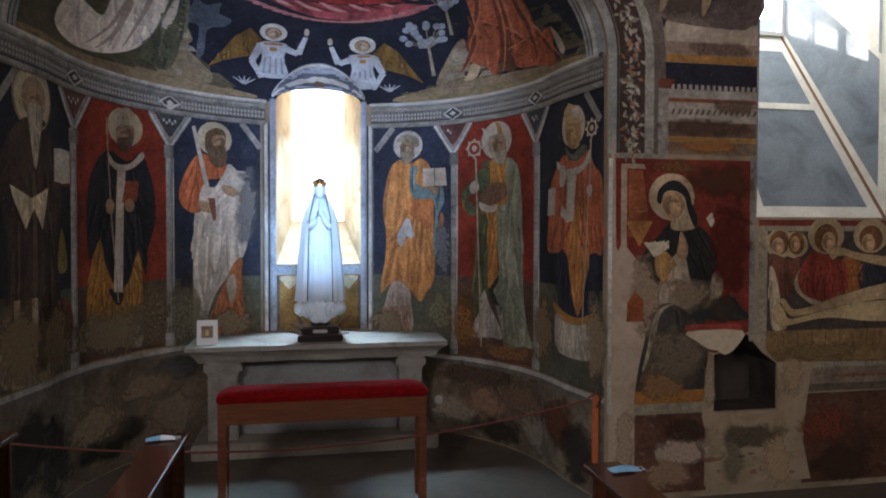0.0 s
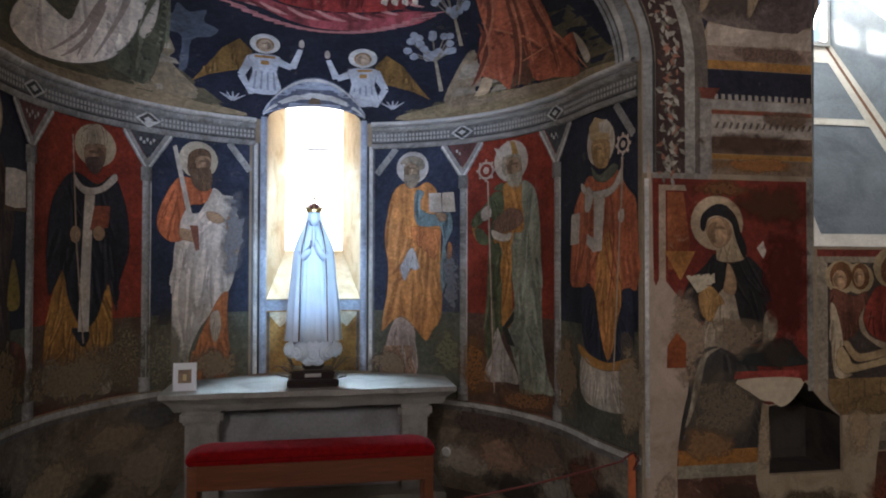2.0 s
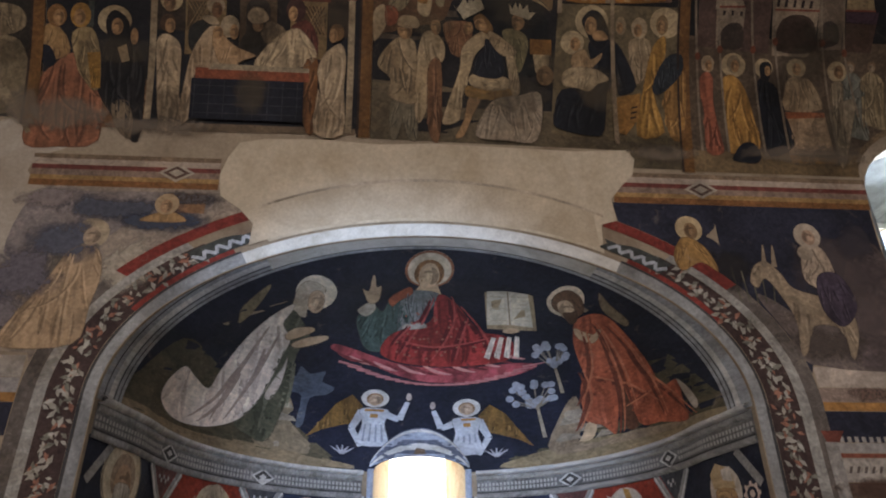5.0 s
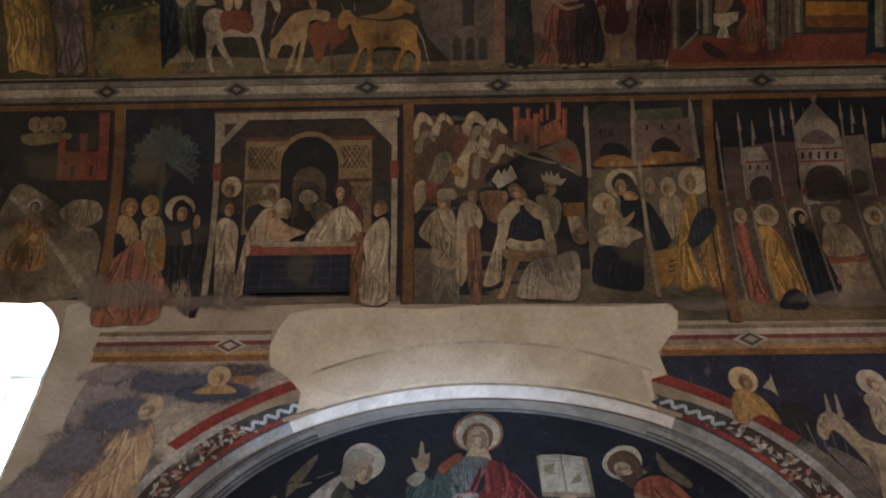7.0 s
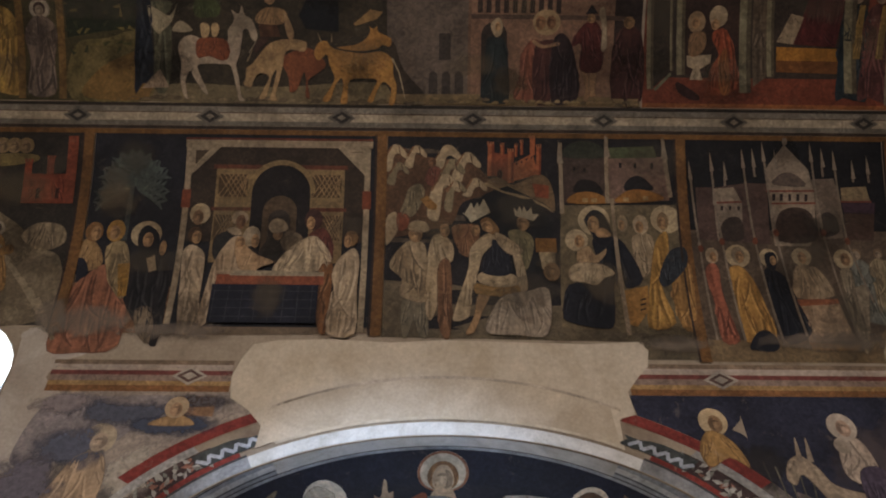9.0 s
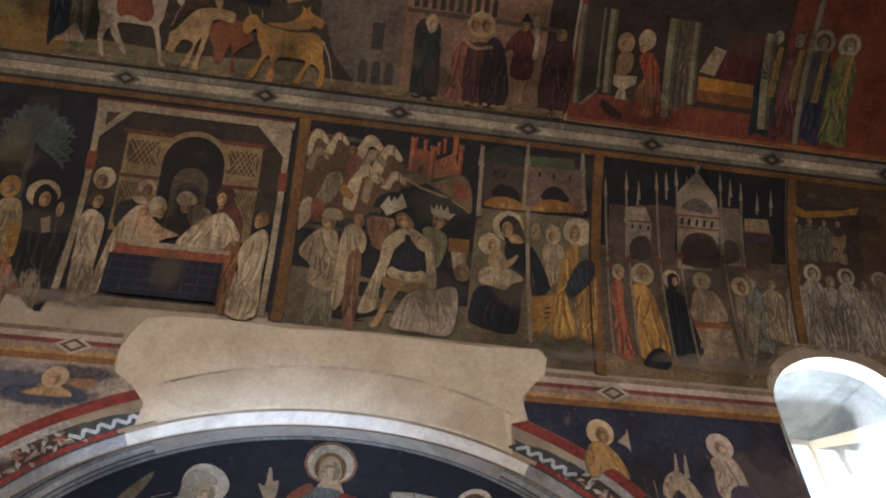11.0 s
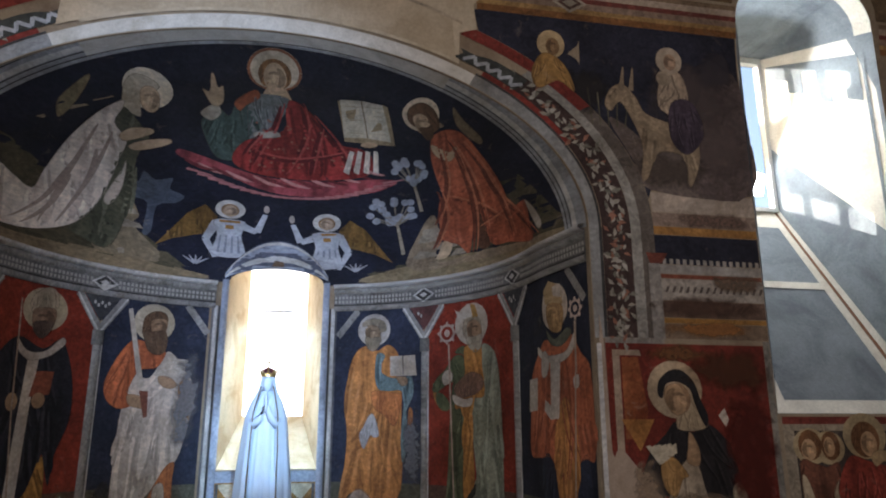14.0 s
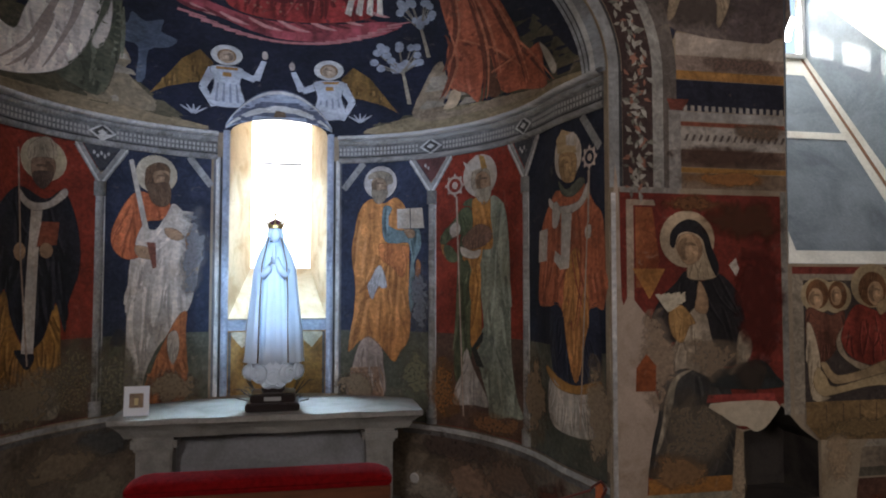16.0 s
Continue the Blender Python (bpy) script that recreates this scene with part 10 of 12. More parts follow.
paint(s2, "head", N, oval(0.998, 5.248, 0.039, 0.059), aged((0.44, 0.28, 0.16), worn=0.12), 10.5)
paint(s2, "halo", N, oval(0.879, 5.132, 0.077, 0.079), aged((0.50, 0.41, 0.29), worn=0.12), 10)
paint(s2, "head", N, oval(0.898, 5.124, 0.034, 0.046), aged((0.44, 0.28, 0.16), worn=0.12), 12)
paint(s2, "pale_child", N, [(0.889, 5.059), (0.960, 5.091), (1.001, 5.025), (1.074, 5.074), (1.061, 5.022), (0.995, 4.960), (0.895, 4.949), (0.869, 5.010)], aged((0.46, 0.33, 0.21), 0.2, worn=0.12), 12, 3)
paint(s2, "white_cloth", N, [(0.817, 4.929), (0.889, 4.969), (1.040, 4.960), (1.120, 4.894), (1.045, 4.859), (0.995, 4.811), (0.907, 4.828), (0.818, 4.844)], aged((0.50, 0.41, 0.30), 0.4, worn=0.12), 13, 3)
paint(s2, "veil", N, oval(1.321, 5.249, 0.054, 0.070), aged((0.46, 0.37, 0.28), worn=0.12), 8)
paint(s2, "head", N, oval(1.312, 5.232, 0.028, 0.043), aged((0.44, 0.28, 0.16), worn=0.12), 9)
paint(s2, "veil", N, oval(1.198, 5.258, 0.035, 0.062), aged((0.36, 0.29, 0.21), worn=0.12), 7)
paint(s2, "head", N, oval(1.192, 5.245, 0.020, 0.036), aged((0.44, 0.28, 0.16), worn=0.12), 8)
paint(s2, "pale_robe", N, [(1.260, 5.171), (1.399, 5.170), (1.378, 4.957), (1.304, 4.873), (1.260, 5.023)], aged((0.34, 0.27, 0.195), 0.5, worn=0.12), 7, 3)
paint(s2, "halo", N, oval(1.496, 5.290, 0.105, 0.101), aged((0.50, 0.41, 0.29), worn=0.12), 8)
paint(s2, "hair", N, oval(1.474, 5.275, 0.040, 0.066), aged((0.25, 0.18, 0.11), worn=0.12), 9)
paint(s2, "head", N, oval(1.467, 5.264, 0.026, 0.046), aged((0.34, 0.22, 0.13), worn=0.12), 10)
paint(s2, "ochre_robe", N, [(1.409, 5.120), (1.495, 5.202), (1.492, 5.022), (1.418, 4.827), (1.480, 4.551), (1.297, 4.520), (1.341, 4.812)], aged((0.42, 0.25, 0.075), 0.5, worn=0.12), 9, 3)
paint(s2, "blue_fold", N, [(1.493, 5.054), (1.604, 5.086), (1.605, 4.956), (1.460, 4.808), (1.407, 4.860)], aged((0.04, 0.05, 0.07), 0.3, worn=0.12), 10, 3)
paint(s2, "ochre_cloak", N, [(1.522, 4.924), (1.636, 4.956), (1.608, 4.534), (1.515, 4.519), (1.483, 4.762)], aged((0.36, 0.21, 0.08), 0.5, worn=0.12), 9, 3)
paint(s2, "casket", N, [(1.171, 4.777), (1.329, 4.812), (1.311, 4.635), (1.224, 4.520), (1.175, 4.537)], aged((0.36, 0.20, 0.065), 0, worn=0.12), 11, False)
paint(s2, "casket_mark", N, bar((1.266, 4.707), (1.305, 4.718), 0.012, 0.012), aged((0.05, 0.03, 0.02)), 12)
paint(s2, "casket_mark", N, bar((1.261, 4.672), (1.300, 4.683), 0.012, 0.012), aged((0.05, 0.03, 0.02)), 12)
paint(s2, "casket_mark", N, bar((1.256, 4.637), (1.295, 4.648), 0.012, 0.012), aged((0.05, 0.03, 0.02)), 12)
paint(s2, "slim_column", N, bar((1.132, 5.433), (1.164, 4.457), 0.024, 0.03), aged((0.33, 0.27, 0.21)), 15)
paint(s2, "slim_column", N, bar((0.785, 5.827), (0.789, 5.318), 0.024, 0.03), aged((0.33, 0.27, 0.21)), 15)
paint(s2, "slim_column", N, bar((1.104, 5.873), (1.102, 5.398), 0.024, 0.03), aged((0.33, 0.27, 0.21)), 15)
paint(s2, "slim_column", N, bar((1.497, 5.862), (1.536, 5.444), 0.024, 0.03), aged((0.33, 0.27, 0.21)), 15)
paint(s2, "pinnacle", N, [(1.098, 5.890), (1.134, 5.727), (1.087, 5.728)], aged((0.34, 0.29, 0.24), 0, worn=0.12), 16, False)
paint(s2, "pinnacle", N, [(0.771, 5.844), (0.808, 5.681), (0.761, 5.681)], aged((0.34, 0.29, 0.24), 0, worn=0.12), 16, False)
paint(s2, "pinnacle", N, [(1.496, 5.882), (1.531, 5.719), (1.484, 5.720)], aged((0.34, 0.29, 0.24), 0, worn=0.12), 16, False)
paint(s2, "rock_ledge", N, [(0.277, 5.555), (0.382, 5.582), (0.459, 5.527), (0.631, 5.607), (0.720, 5.539), (0.743, 5.342), (0.662, 5.401), (0.483, 5.470), (0.380, 5.498)], aged((0.20, 0.14, 0.085), 0, worn=0.12), 3, 3)
paint(s2, "pale_edge", N, [(0.159, 5.502), (0.277, 5.542), (0.380, 5.487), (0.483, 5.462), (0.586, 5.431), (0.687, 5.377), (0.730, 5.329), (0.661, 5.377), (0.482, 5.443), (0.380, 5.474), (0.277, 5.515)], aged((0.36, 0.28, 0.18), 0, worn=0.12), 4, 3)
paint(s2, "castle_wall", N, [(0.320, 5.757), (0.454, 5.743), (0.449, 5.538), (0.330, 5.593)], aged((0.26, 0.075, 0.04), 0, worn=0.12), 5, False)
paint(s2, "castle_wall", N, [(0.450, 5.675), (0.596, 5.755), (0.633, 5.607), (0.460, 5.551)], aged((0.40, 0.14, 0.065), 0, worn=0.12), 5, False)
paint(s2, "tower", N, [(0.286, 5.818), (0.330, 5.817), (0.326, 5.589), (0.282, 5.589)], aged((0.42, 0.145, 0.07), 0, worn=0.12), 6, False)
paint(s2, "tower_shade", N, [(0.312, 5.817), (0.330, 5.817), (0.326, 5.589), (0.308, 5.589)], aged((0.22, 0.065, 0.035), 0, worn=0.12), 6.6, False)
paint(s2, "merlon", N, [(0.282, 5.810), (0.282, 5.834), (0.292, 5.834), (0.292, 5.810)], aged((0.46, 0.20, 0.11), 0, worn=0.12), 7, False)
paint(s2, "merlon", N, [(0.299, 5.810), (0.300, 5.834), (0.309, 5.834), (0.309, 5.809)], aged((0.46, 0.20, 0.11), 0, worn=0.12), 7, False)
paint(s2, "merlon", N, [(0.317, 5.809), (0.317, 5.834), (0.327, 5.833), (0.327, 5.809)], aged((0.46, 0.20, 0.11), 0, worn=0.12), 7, False)
paint(s2, "tower", N, [(0.425, 5.770), (0.467, 5.769), (0.462, 5.541), (0.420, 5.541)], aged((0.42, 0.145, 0.07), 0, worn=0.12), 6, False)
paint(s2, "tower_shade", N, [(0.450, 5.770), (0.467, 5.769), (0.462, 5.541), (0.445, 5.541)], aged((0.22, 0.065, 0.035), 0, worn=0.12), 6.6, False)
paint(s2, "merlon", N, [(0.421, 5.762), (0.422, 5.786), (0.431, 5.786), (0.431, 5.762)], aged((0.46, 0.20, 0.11), 0, worn=0.12), 7, False)
paint(s2, "merlon", N, [(0.438, 5.762), (0.438, 5.786), (0.448, 5.786), (0.447, 5.761)], aged((0.46, 0.20, 0.11), 0, worn=0.12), 7, False)
paint(s2, "merlon", N, [(0.455, 5.761), (0.455, 5.786), (0.464, 5.785), (0.464, 5.761)], aged((0.46, 0.20, 0.11), 0, worn=0.12), 7, False)
paint(s2, "tower", N, [(0.623, 5.802), (0.657, 5.801), (0.651, 5.600), (0.618, 5.600)], aged((0.42, 0.145, 0.07), 0, worn=0.12), 6, False)
paint(s2, "tower_shade", N, [(0.642, 5.801), (0.657, 5.801), (0.651, 5.600), (0.637, 5.600)], aged((0.22, 0.065, 0.035), 0, worn=0.12), 6.6, False)
paint(s2, "merlon", N, [(0.619, 5.794), (0.619, 5.818), (0.627, 5.818), (0.626, 5.794)], aged((0.46, 0.20, 0.11), 0, worn=0.12), 7, False)
paint(s2, "merlon", N, [(0.633, 5.794), (0.633, 5.818), (0.641, 5.818), (0.640, 5.793)], aged((0.46, 0.20, 0.11), 0, worn=0.12), 7, False)
paint(s2, "merlon", N, [(0.647, 5.793), (0.647, 5.818), (0.655, 5.817), (0.654, 5.793)], aged((0.46, 0.20, 0.11), 0, worn=0.12), 7, False)
paint(s2, "tower", N, [(0.578, 5.865), (0.613, 5.865), (0.611, 5.741), (0.576, 5.742)], aged((0.42, 0.145, 0.07), 0, worn=0.12), 6, False)
paint(s2, "tower_shade", N, [(0.599, 5.865), (0.613, 5.865), (0.611, 5.741), (0.597, 5.742)], aged((0.22, 0.065, 0.035), 0, worn=0.12), 6.6, False)
paint(s2, "merlon", N, [(0.574, 5.857), (0.574, 5.881), (0.582, 5.881), (0.582, 5.857)], aged((0.46, 0.20, 0.11), 0, worn=0.12), 7, False)
paint(s2, "merlon", N, [(0.588, 5.857), (0.589, 5.881), (0.597, 5.881), (0.596, 5.857)], aged((0.46, 0.20, 0.11), 0, worn=0.12), 7, False)
paint(s2, "merlon", N, [(0.603, 5.857), (0.603, 5.881), (0.611, 5.881), (0.611, 5.857)], aged((0.46, 0.20, 0.11), 0, worn=0.12), 7, False)
paint(s2, "tower", N, [(0.374, 5.810), (0.400, 5.810), (0.399, 5.743), (0.373, 5.743)], aged((0.42, 0.145, 0.07), 0, worn=0.12), 6, False)
paint(s2, "tower_shade", N, [(0.389, 5.810), (0.400, 5.810), (0.399, 5.743), (0.388, 5.743)], aged((0.22, 0.065, 0.035), 0, worn=0.12), 6.6, False)
paint(s2, "merlon", N, [(0.370, 5.802), (0.370, 5.826), (0.376, 5.826), (0.375, 5.802)], aged((0.46, 0.20, 0.11), 0, worn=0.12), 7, False)
paint(s2, "merlon", N, [(0.381, 5.802), (0.381, 5.826), (0.387, 5.826), (0.387, 5.802)], aged((0.46, 0.20, 0.11), 0, worn=0.12), 7, False)
paint(s2, "merlon", N, [(0.392, 5.802), (0.393, 5.826), (0.399, 5.826), (0.398, 5.802)], aged((0.46, 0.20, 0.11), 0, worn=0.12), 7, False)
paint(s2, "tower", N, [(0.472, 5.803), (0.492, 5.803), (0.490, 5.729), (0.471, 5.729)], aged((0.42, 0.145, 0.07), 0, worn=0.12), 6, False)
paint(s2, "tower_shade", N, [(0.484, 5.803), (0.492, 5.803), (0.490, 5.729), (0.482, 5.729)], aged((0.22, 0.065, 0.035), 0, worn=0.12), 6.6, False)
paint(s2, "merlon", N, [(0.468, 5.795), (0.468, 5.819), (0.473, 5.819), (0.472, 5.795)], aged((0.46, 0.20, 0.11), 0, worn=0.12), 7, False)
paint(s2, "merlon", N, [(0.477, 5.795), (0.477, 5.819), (0.482, 5.819), (0.481, 5.795)], aged((0.46, 0.20, 0.11), 0, worn=0.12), 7, False)
paint(s2, "merlon", N, [(0.486, 5.795), (0.487, 5.819), (0.491, 5.819), (0.491, 5.795)], aged((0.46, 0.20, 0.11), 0, worn=0.12), 7, False)
paint(s2, "tower", N, [(0.512, 5.833), (0.532, 5.833), (0.530, 5.742), (0.510, 5.742)], aged((0.42, 0.145, 0.07), 0, worn=0.12), 6, False)
paint(s2, "tower_shade", N, [(0.524, 5.833), (0.532, 5.833), (0.530, 5.742), (0.522, 5.742)], aged((0.22, 0.065, 0.035), 0, worn=0.12), 6.6, False)
paint(s2, "merlon", N, [(0.508, 5.825), (0.508, 5.849), (0.513, 5.849), (0.512, 5.825)], aged((0.46, 0.20, 0.11), 0, worn=0.12), 7, False)
paint(s2, "merlon", N, [(0.517, 5.825), (0.517, 5.849), (0.522, 5.849), (0.521, 5.825)], aged((0.46, 0.20, 0.11), 0, worn=0.12), 7, False)
paint(s2, "merlon", N, [(0.526, 5.825), (0.527, 5.849), (0.531, 5.849), (0.531, 5.825)], aged((0.46, 0.20, 0.11), 0, worn=0.12), 7, False)
paint(s2, "merlon", N, [(0.476, 5.675), (0.492, 5.691), (0.489, 5.664)], aged((0.06, 0.03, 0.025), 0, worn=0.12), 6.5, False)
paint(s2, "merlon", N, [(0.510, 5.691), (0.526, 5.707), (0.523, 5.680)], aged((0.06, 0.03, 0.025), 0, worn=0.12), 6.5, False)
paint(s2, "merlon", N, [(0.545, 5.707), (0.561, 5.723), (0.557, 5.696)], aged((0.06, 0.03, 0.025), 0, worn=0.12), 6.5, False)
paint(s2, "merlon", N, [(0.579, 5.723), (0.595, 5.739), (0.592, 5.712)], aged((0.06, 0.03, 0.025), 0, worn=0.12), 6.5, False)
paint(s2, "dark_door", N, [(0.350, 5.582), (0.351, 5.622), (0.368, 5.636), (0.383, 5.622), (0.382, 5.571)], aged((0.05, 0.02, 0.015), 0, worn=0.12), 6, 3)
paint(s2, "red_ruin", N, [(0.590, 5.540), (0.706, 5.525), (0.702, 5.431), (0.612, 5.442)], aged((0.28, 0.085, 0.045), 0, worn=0.12), 5, False)
paint(s2, "crown_shape", N, [(0.102, 5.334), (0.120, 5.310), (0.170, 5.394), (0.186, 5.351), (0.212, 5.396), (0.223, 5.364), (0.256, 5.423), (0.300, 5.325), (0.167, 5.249), (0.145, 5.286)], aged((0.50, 0.46, 0.38), 0, worn=0.12), 12, False)
paint(s2, "crown_shape", N, [(0.458, 5.367), (0.481, 5.331), (0.500, 5.374), (0.517, 5.331), (0.528, 5.374), (0.550, 5.330), (0.578, 5.364), (0.589, 5.316), (0.633, 5.316), (0.592, 5.266), (0.468, 5.301)], aged((0.54, 0.49, 0.40), 0, worn=0.12), 12, False)

# church with pinnacles
s3 = fresco_thing("vault fresco of a pinnacled white church with robed forms")
paint(s3, "ground", N, [(1.66, 4.42), (2.76, 4.42), (2.80, 4.50), (2.92, 4.60), (3.04, 4.66), (3.04, 5.866), (1.66, 5.866)], aged((0.016, 0.016, 0.020), worn=0.15), 1)
paint(s3, "inner_field", N, [(1.66, 4.42), (2.76, 4.42), (2.80, 4.50), (2.92, 4.60), (3.04, 4.66), (3.04, 5.22), (1.66, 5.22)], aged((0.125, 0.095, 0.075), worn=0.4), 2)
crowd(s3, [(2.76, 4.56, 0.54, 0.20, (0.20, 0.19, 0.145), 0), (2.91, 4.64, 0.46, 0.18, (0.30, 0.22, 0.12), 0)], 5)
paint(s3, "church_wall", N, [(1.721, 5.526), (1.858, 5.525), (2.066, 5.559), (2.220, 5.558), (2.198, 5.122), (1.717, 5.152)], aged((0.11, 0.072, 0.066), 0, worn=0.12), 3, False)
paint(s3, "side_block", N, [(1.840, 5.419), (2.036, 5.426), (2.013, 5.147), (1.841, 5.142)], aged((0.30, 0.25, 0.215), 0, worn=0.12), 4, False)
paint(s3, "side_roof", N, [(1.840, 5.517), (1.986, 5.528), (2.031, 5.426), (1.839, 5.413)], aged((0.36, 0.30, 0.25), 0, worn=0.12), 4, False)
paint(s3, "side_arch", N, [(1.859, 5.151), (1.882, 5.267), (1.947, 5.314), (2.017, 5.293), (2.012, 5.150)], aged((0.06, 0.045, 0.04), 0, worn=0.12), 5, 3)
paint(s3, "right_wall", N, [(2.530, 5.591), (2.685, 5.599), (2.719, 5.448), (2.700, 5.172), (2.538, 5.155)], aged((0.22, 0.175, 0.15), 0, worn=0.12), 4, False)
paint(s3, "side_arch", N, [(2.551, 5.182), (2.566, 5.324), (2.621, 5.356), (2.674, 5.314), (2.675, 5.208)], aged((0.05, 0.038, 0.036), 0, worn=0.12), 5, 3)
paint(s3, "side_roof", N, [(2.729, 5.533), (2.904, 5.544), (2.924, 5.437), (2.725, 5.430)], aged((0.30, 0.24, 0.16), 0, worn=0.12), 4, False)
paint(s3, "purple_band", N, [(2.724, 5.421), (2.954, 5.428), (2.941, 5.348), (2.731, 5.355)], aged((0.075, 0.045, 0.075), 0, worn=0.12), 4, False)
paint(s3, "brown_wall", N, [(2.730, 5.350), (2.941, 5.348), (2.906, 5.158), (2.723, 5.159)], aged((0.08, 0.05, 0.042), 0, worn=0.12), 3, False)
paint(s3, "gable_front", N, [(2.215, 5.665), (2.351, 5.837), (2.511, 5.662), (2.538, 5.502), (2.522, 5.235), (2.466, 5.108), (2.221, 5.109), (2.220, 5.398)], aged((0.34, 0.28, 0.235), 0, worn=0.12), 5, False)
paint(s3, "finial", N, oval(2.355, 5.858, 0.018, 0.029), aged((0.30, 0.25, 0.215), worn=0.12), 6)
paint(s3, "gable_moon", N, [(2.261, 5.549), (2.293, 5.611), (2.363, 5.637), (2.438, 5.610), (2.479, 5.538)], aged((0.14, 0.11, 0.10), 0, worn=0.12), 6, 3)
paint(s3, "red_line", N, bar((2.206, 5.501), (2.542, 5.506), 0.013, 0.013), aged((0.22, 0.07, 0.05)), 7)
paint(s3, "red_line", N, bar((2.221, 5.412), (2.540, 5.419), 0.013, 0.013), aged((0.22, 0.07, 0.05)), 7)
paint(s3, "red_line", N, bar((1.839, 5.413), (2.032, 5.423), 0.013, 0.013), aged((0.22, 0.07, 0.05)), 7)
paint(s3, "red_line", N, bar((2.716, 5.430), (2.929, 5.434), 0.013, 0.013), aged((0.22, 0.07, 0.05)), 7)
paint(s3, "dark_opening", N, [(2.248, 5.483), (2.268, 5.483), (2.263, 5.433), (2.243, 5.433)], aged((0.03, 0.02, 0.02), 0, worn=0.12), 7, False)
paint(s3, "dark_opening", N, [(2.301, 5.483), (2.321, 5.483), (2.316, 5.433), (2.295, 5.433)], aged((0.03, 0.02, 0.02), 0, worn=0.12), 7, False)
paint(s3, "dark_opening", N, [(2.359, 5.482), (2.379, 5.482), (2.373, 5.432), (2.353, 5.433)], aged((0.03, 0.02, 0.02), 0, worn=0.12), 7, False)
paint(s3, "dark_opening", N, [(2.415, 5.482), (2.435, 5.482), (2.429, 5.432), (2.409, 5.432)], aged((0.03, 0.02, 0.02), 0, worn=0.12), 7, False)
paint(s3, "dark_opening", N, [(2.471, 5.482), (2.491, 5.481), (2.485, 5.432), (2.465, 5.432)], aged((0.03, 0.02, 0.02), 0, worn=0.12), 7, False)
paint(s3, "dark_opening", N, [(1.883, 5.392), (1.900, 5.391), (1.897, 5.361), (1.880, 5.361)], aged((0.03, 0.02, 0.02), 0, worn=0.12), 7, False)
paint(s3, "dark_opening", N, [(1.939, 5.391), (1.956, 5.391), (1.952, 5.361), (1.936, 5.361)], aged((0.03, 0.02, 0.02), 0, worn=0.12), 7, False)
paint(s3, "dark_opening", N, [(1.998, 5.391), (2.015, 5.391), (2.012, 5.360), (1.995, 5.360)], aged((0.03, 0.02, 0.02), 0, worn=0.12), 7, False)
paint(s3, "great_arch", N, [(2.244, 5.145), (2.263, 5.309), (2.318, 5.370), (2.405, 5.388), (2.486, 5.360), (2.520, 5.271), (2.502, 5.143)], aged((0.075, 0.05, 0.042), 0, worn=0.12), 6, 3)
paint(s3, "pinnacle_shaft", N, bar((1.683, 5.594), (1.708, 5.081), 0.014, 0.016), aged((0.26, 0.22, 0.19)), 13)
paint(s3, "pinnacle_shaft", N, bar((1.708, 5.081), (1.719, 4.432), 0.014, 0.016), aged((0.26, 0.22, 0.19)), 13)
paint(s3, "pinnacle", N, [(1.673, 5.718), (1.699, 5.576), (1.670, 5.577)], aged((0.34, 0.29, 0.25), 0, worn=0.12), 14, False)
paint(s3, "pinnacle_shaft", N, bar((1.831, 5.655), (1.840, 5.522), 0.014, 0.016), aged((0.26, 0.22, 0.19)), 13)
paint(s3, "pinnacle", N, [(1.823, 5.779), (1.849, 5.637), (1.820, 5.638)], aged((0.34, 0.29, 0.25), 0, worn=0.12), 14, False)
paint(s3, "pinnacle_shaft", N, bar((1.919, 5.592), (1.920, 5.532), 0.014, 0.016), aged((0.26, 0.22, 0.19)), 13)
paint(s3, "pinnacle", N, [(1.918, 5.717), (1.942, 5.574), (1.913, 5.575)], aged((0.34, 0.29, 0.25), 0, worn=0.12), 14, False)
paint(s3, "pinnacle_shaft", N, bar((2.056, 5.680), (2.086, 5.132), 0.014, 0.016), aged((0.26, 0.22, 0.19)), 13)
paint(s3, "pinnacle_shaft", N, bar((2.086, 5.132), (2.138, 4.409), 0.014, 0.016), aged((0.26, 0.22, 0.19)), 13)
paint(s3, "pinnacle", N, [(2.044, 5.804), (2.070, 5.662), (2.041, 5.662)], aged((0.34, 0.29, 0.25), 0, worn=0.12), 14, False)
paint(s3, "pinnacle_shaft", N, bar((2.125, 5.688), (2.131, 5.600), 0.014, 0.016), aged((0.26, 0.22, 0.19)), 13)
paint(s3, "pinnacle", N, [(2.117, 5.812), (2.143, 5.670), (2.114, 5.671)], aged((0.34, 0.29, 0.25), 0, worn=0.12), 14, False)
paint(s3, "pinnacle_shaft", N, bar((2.201, 5.732), (2.234, 5.193), 0.014, 0.016), aged((0.26, 0.22, 0.19)), 13)
paint(s3, "pinnacle_shaft", N, bar((2.234, 5.193), (2.297, 4.460), 0.014, 0.016), aged((0.26, 0.22, 0.19)), 13)
paint(s3, "pinnacle", N, [(2.188, 5.855), (2.215, 5.714), (2.186, 5.714)], aged((0.34, 0.29, 0.25), 0, worn=0.12), 14, False)
paint(s3, "pinnacle_shaft", N, bar((2.276, 5.743), (2.278, 5.731), 0.014, 0.016), aged((0.26, 0.22, 0.19)), 13)
paint(s3, "pinnacle", N, [(2.272, 5.802), (2.297, 5.660), (2.268, 5.661)], aged((0.34, 0.29, 0.25), 0, worn=0.12), 14, False)
paint(s3, "pinnacle_shaft", N, bar((2.532, 5.729), (2.559, 5.196), 0.014, 0.016), aged((0.26, 0.22, 0.19)), 13)
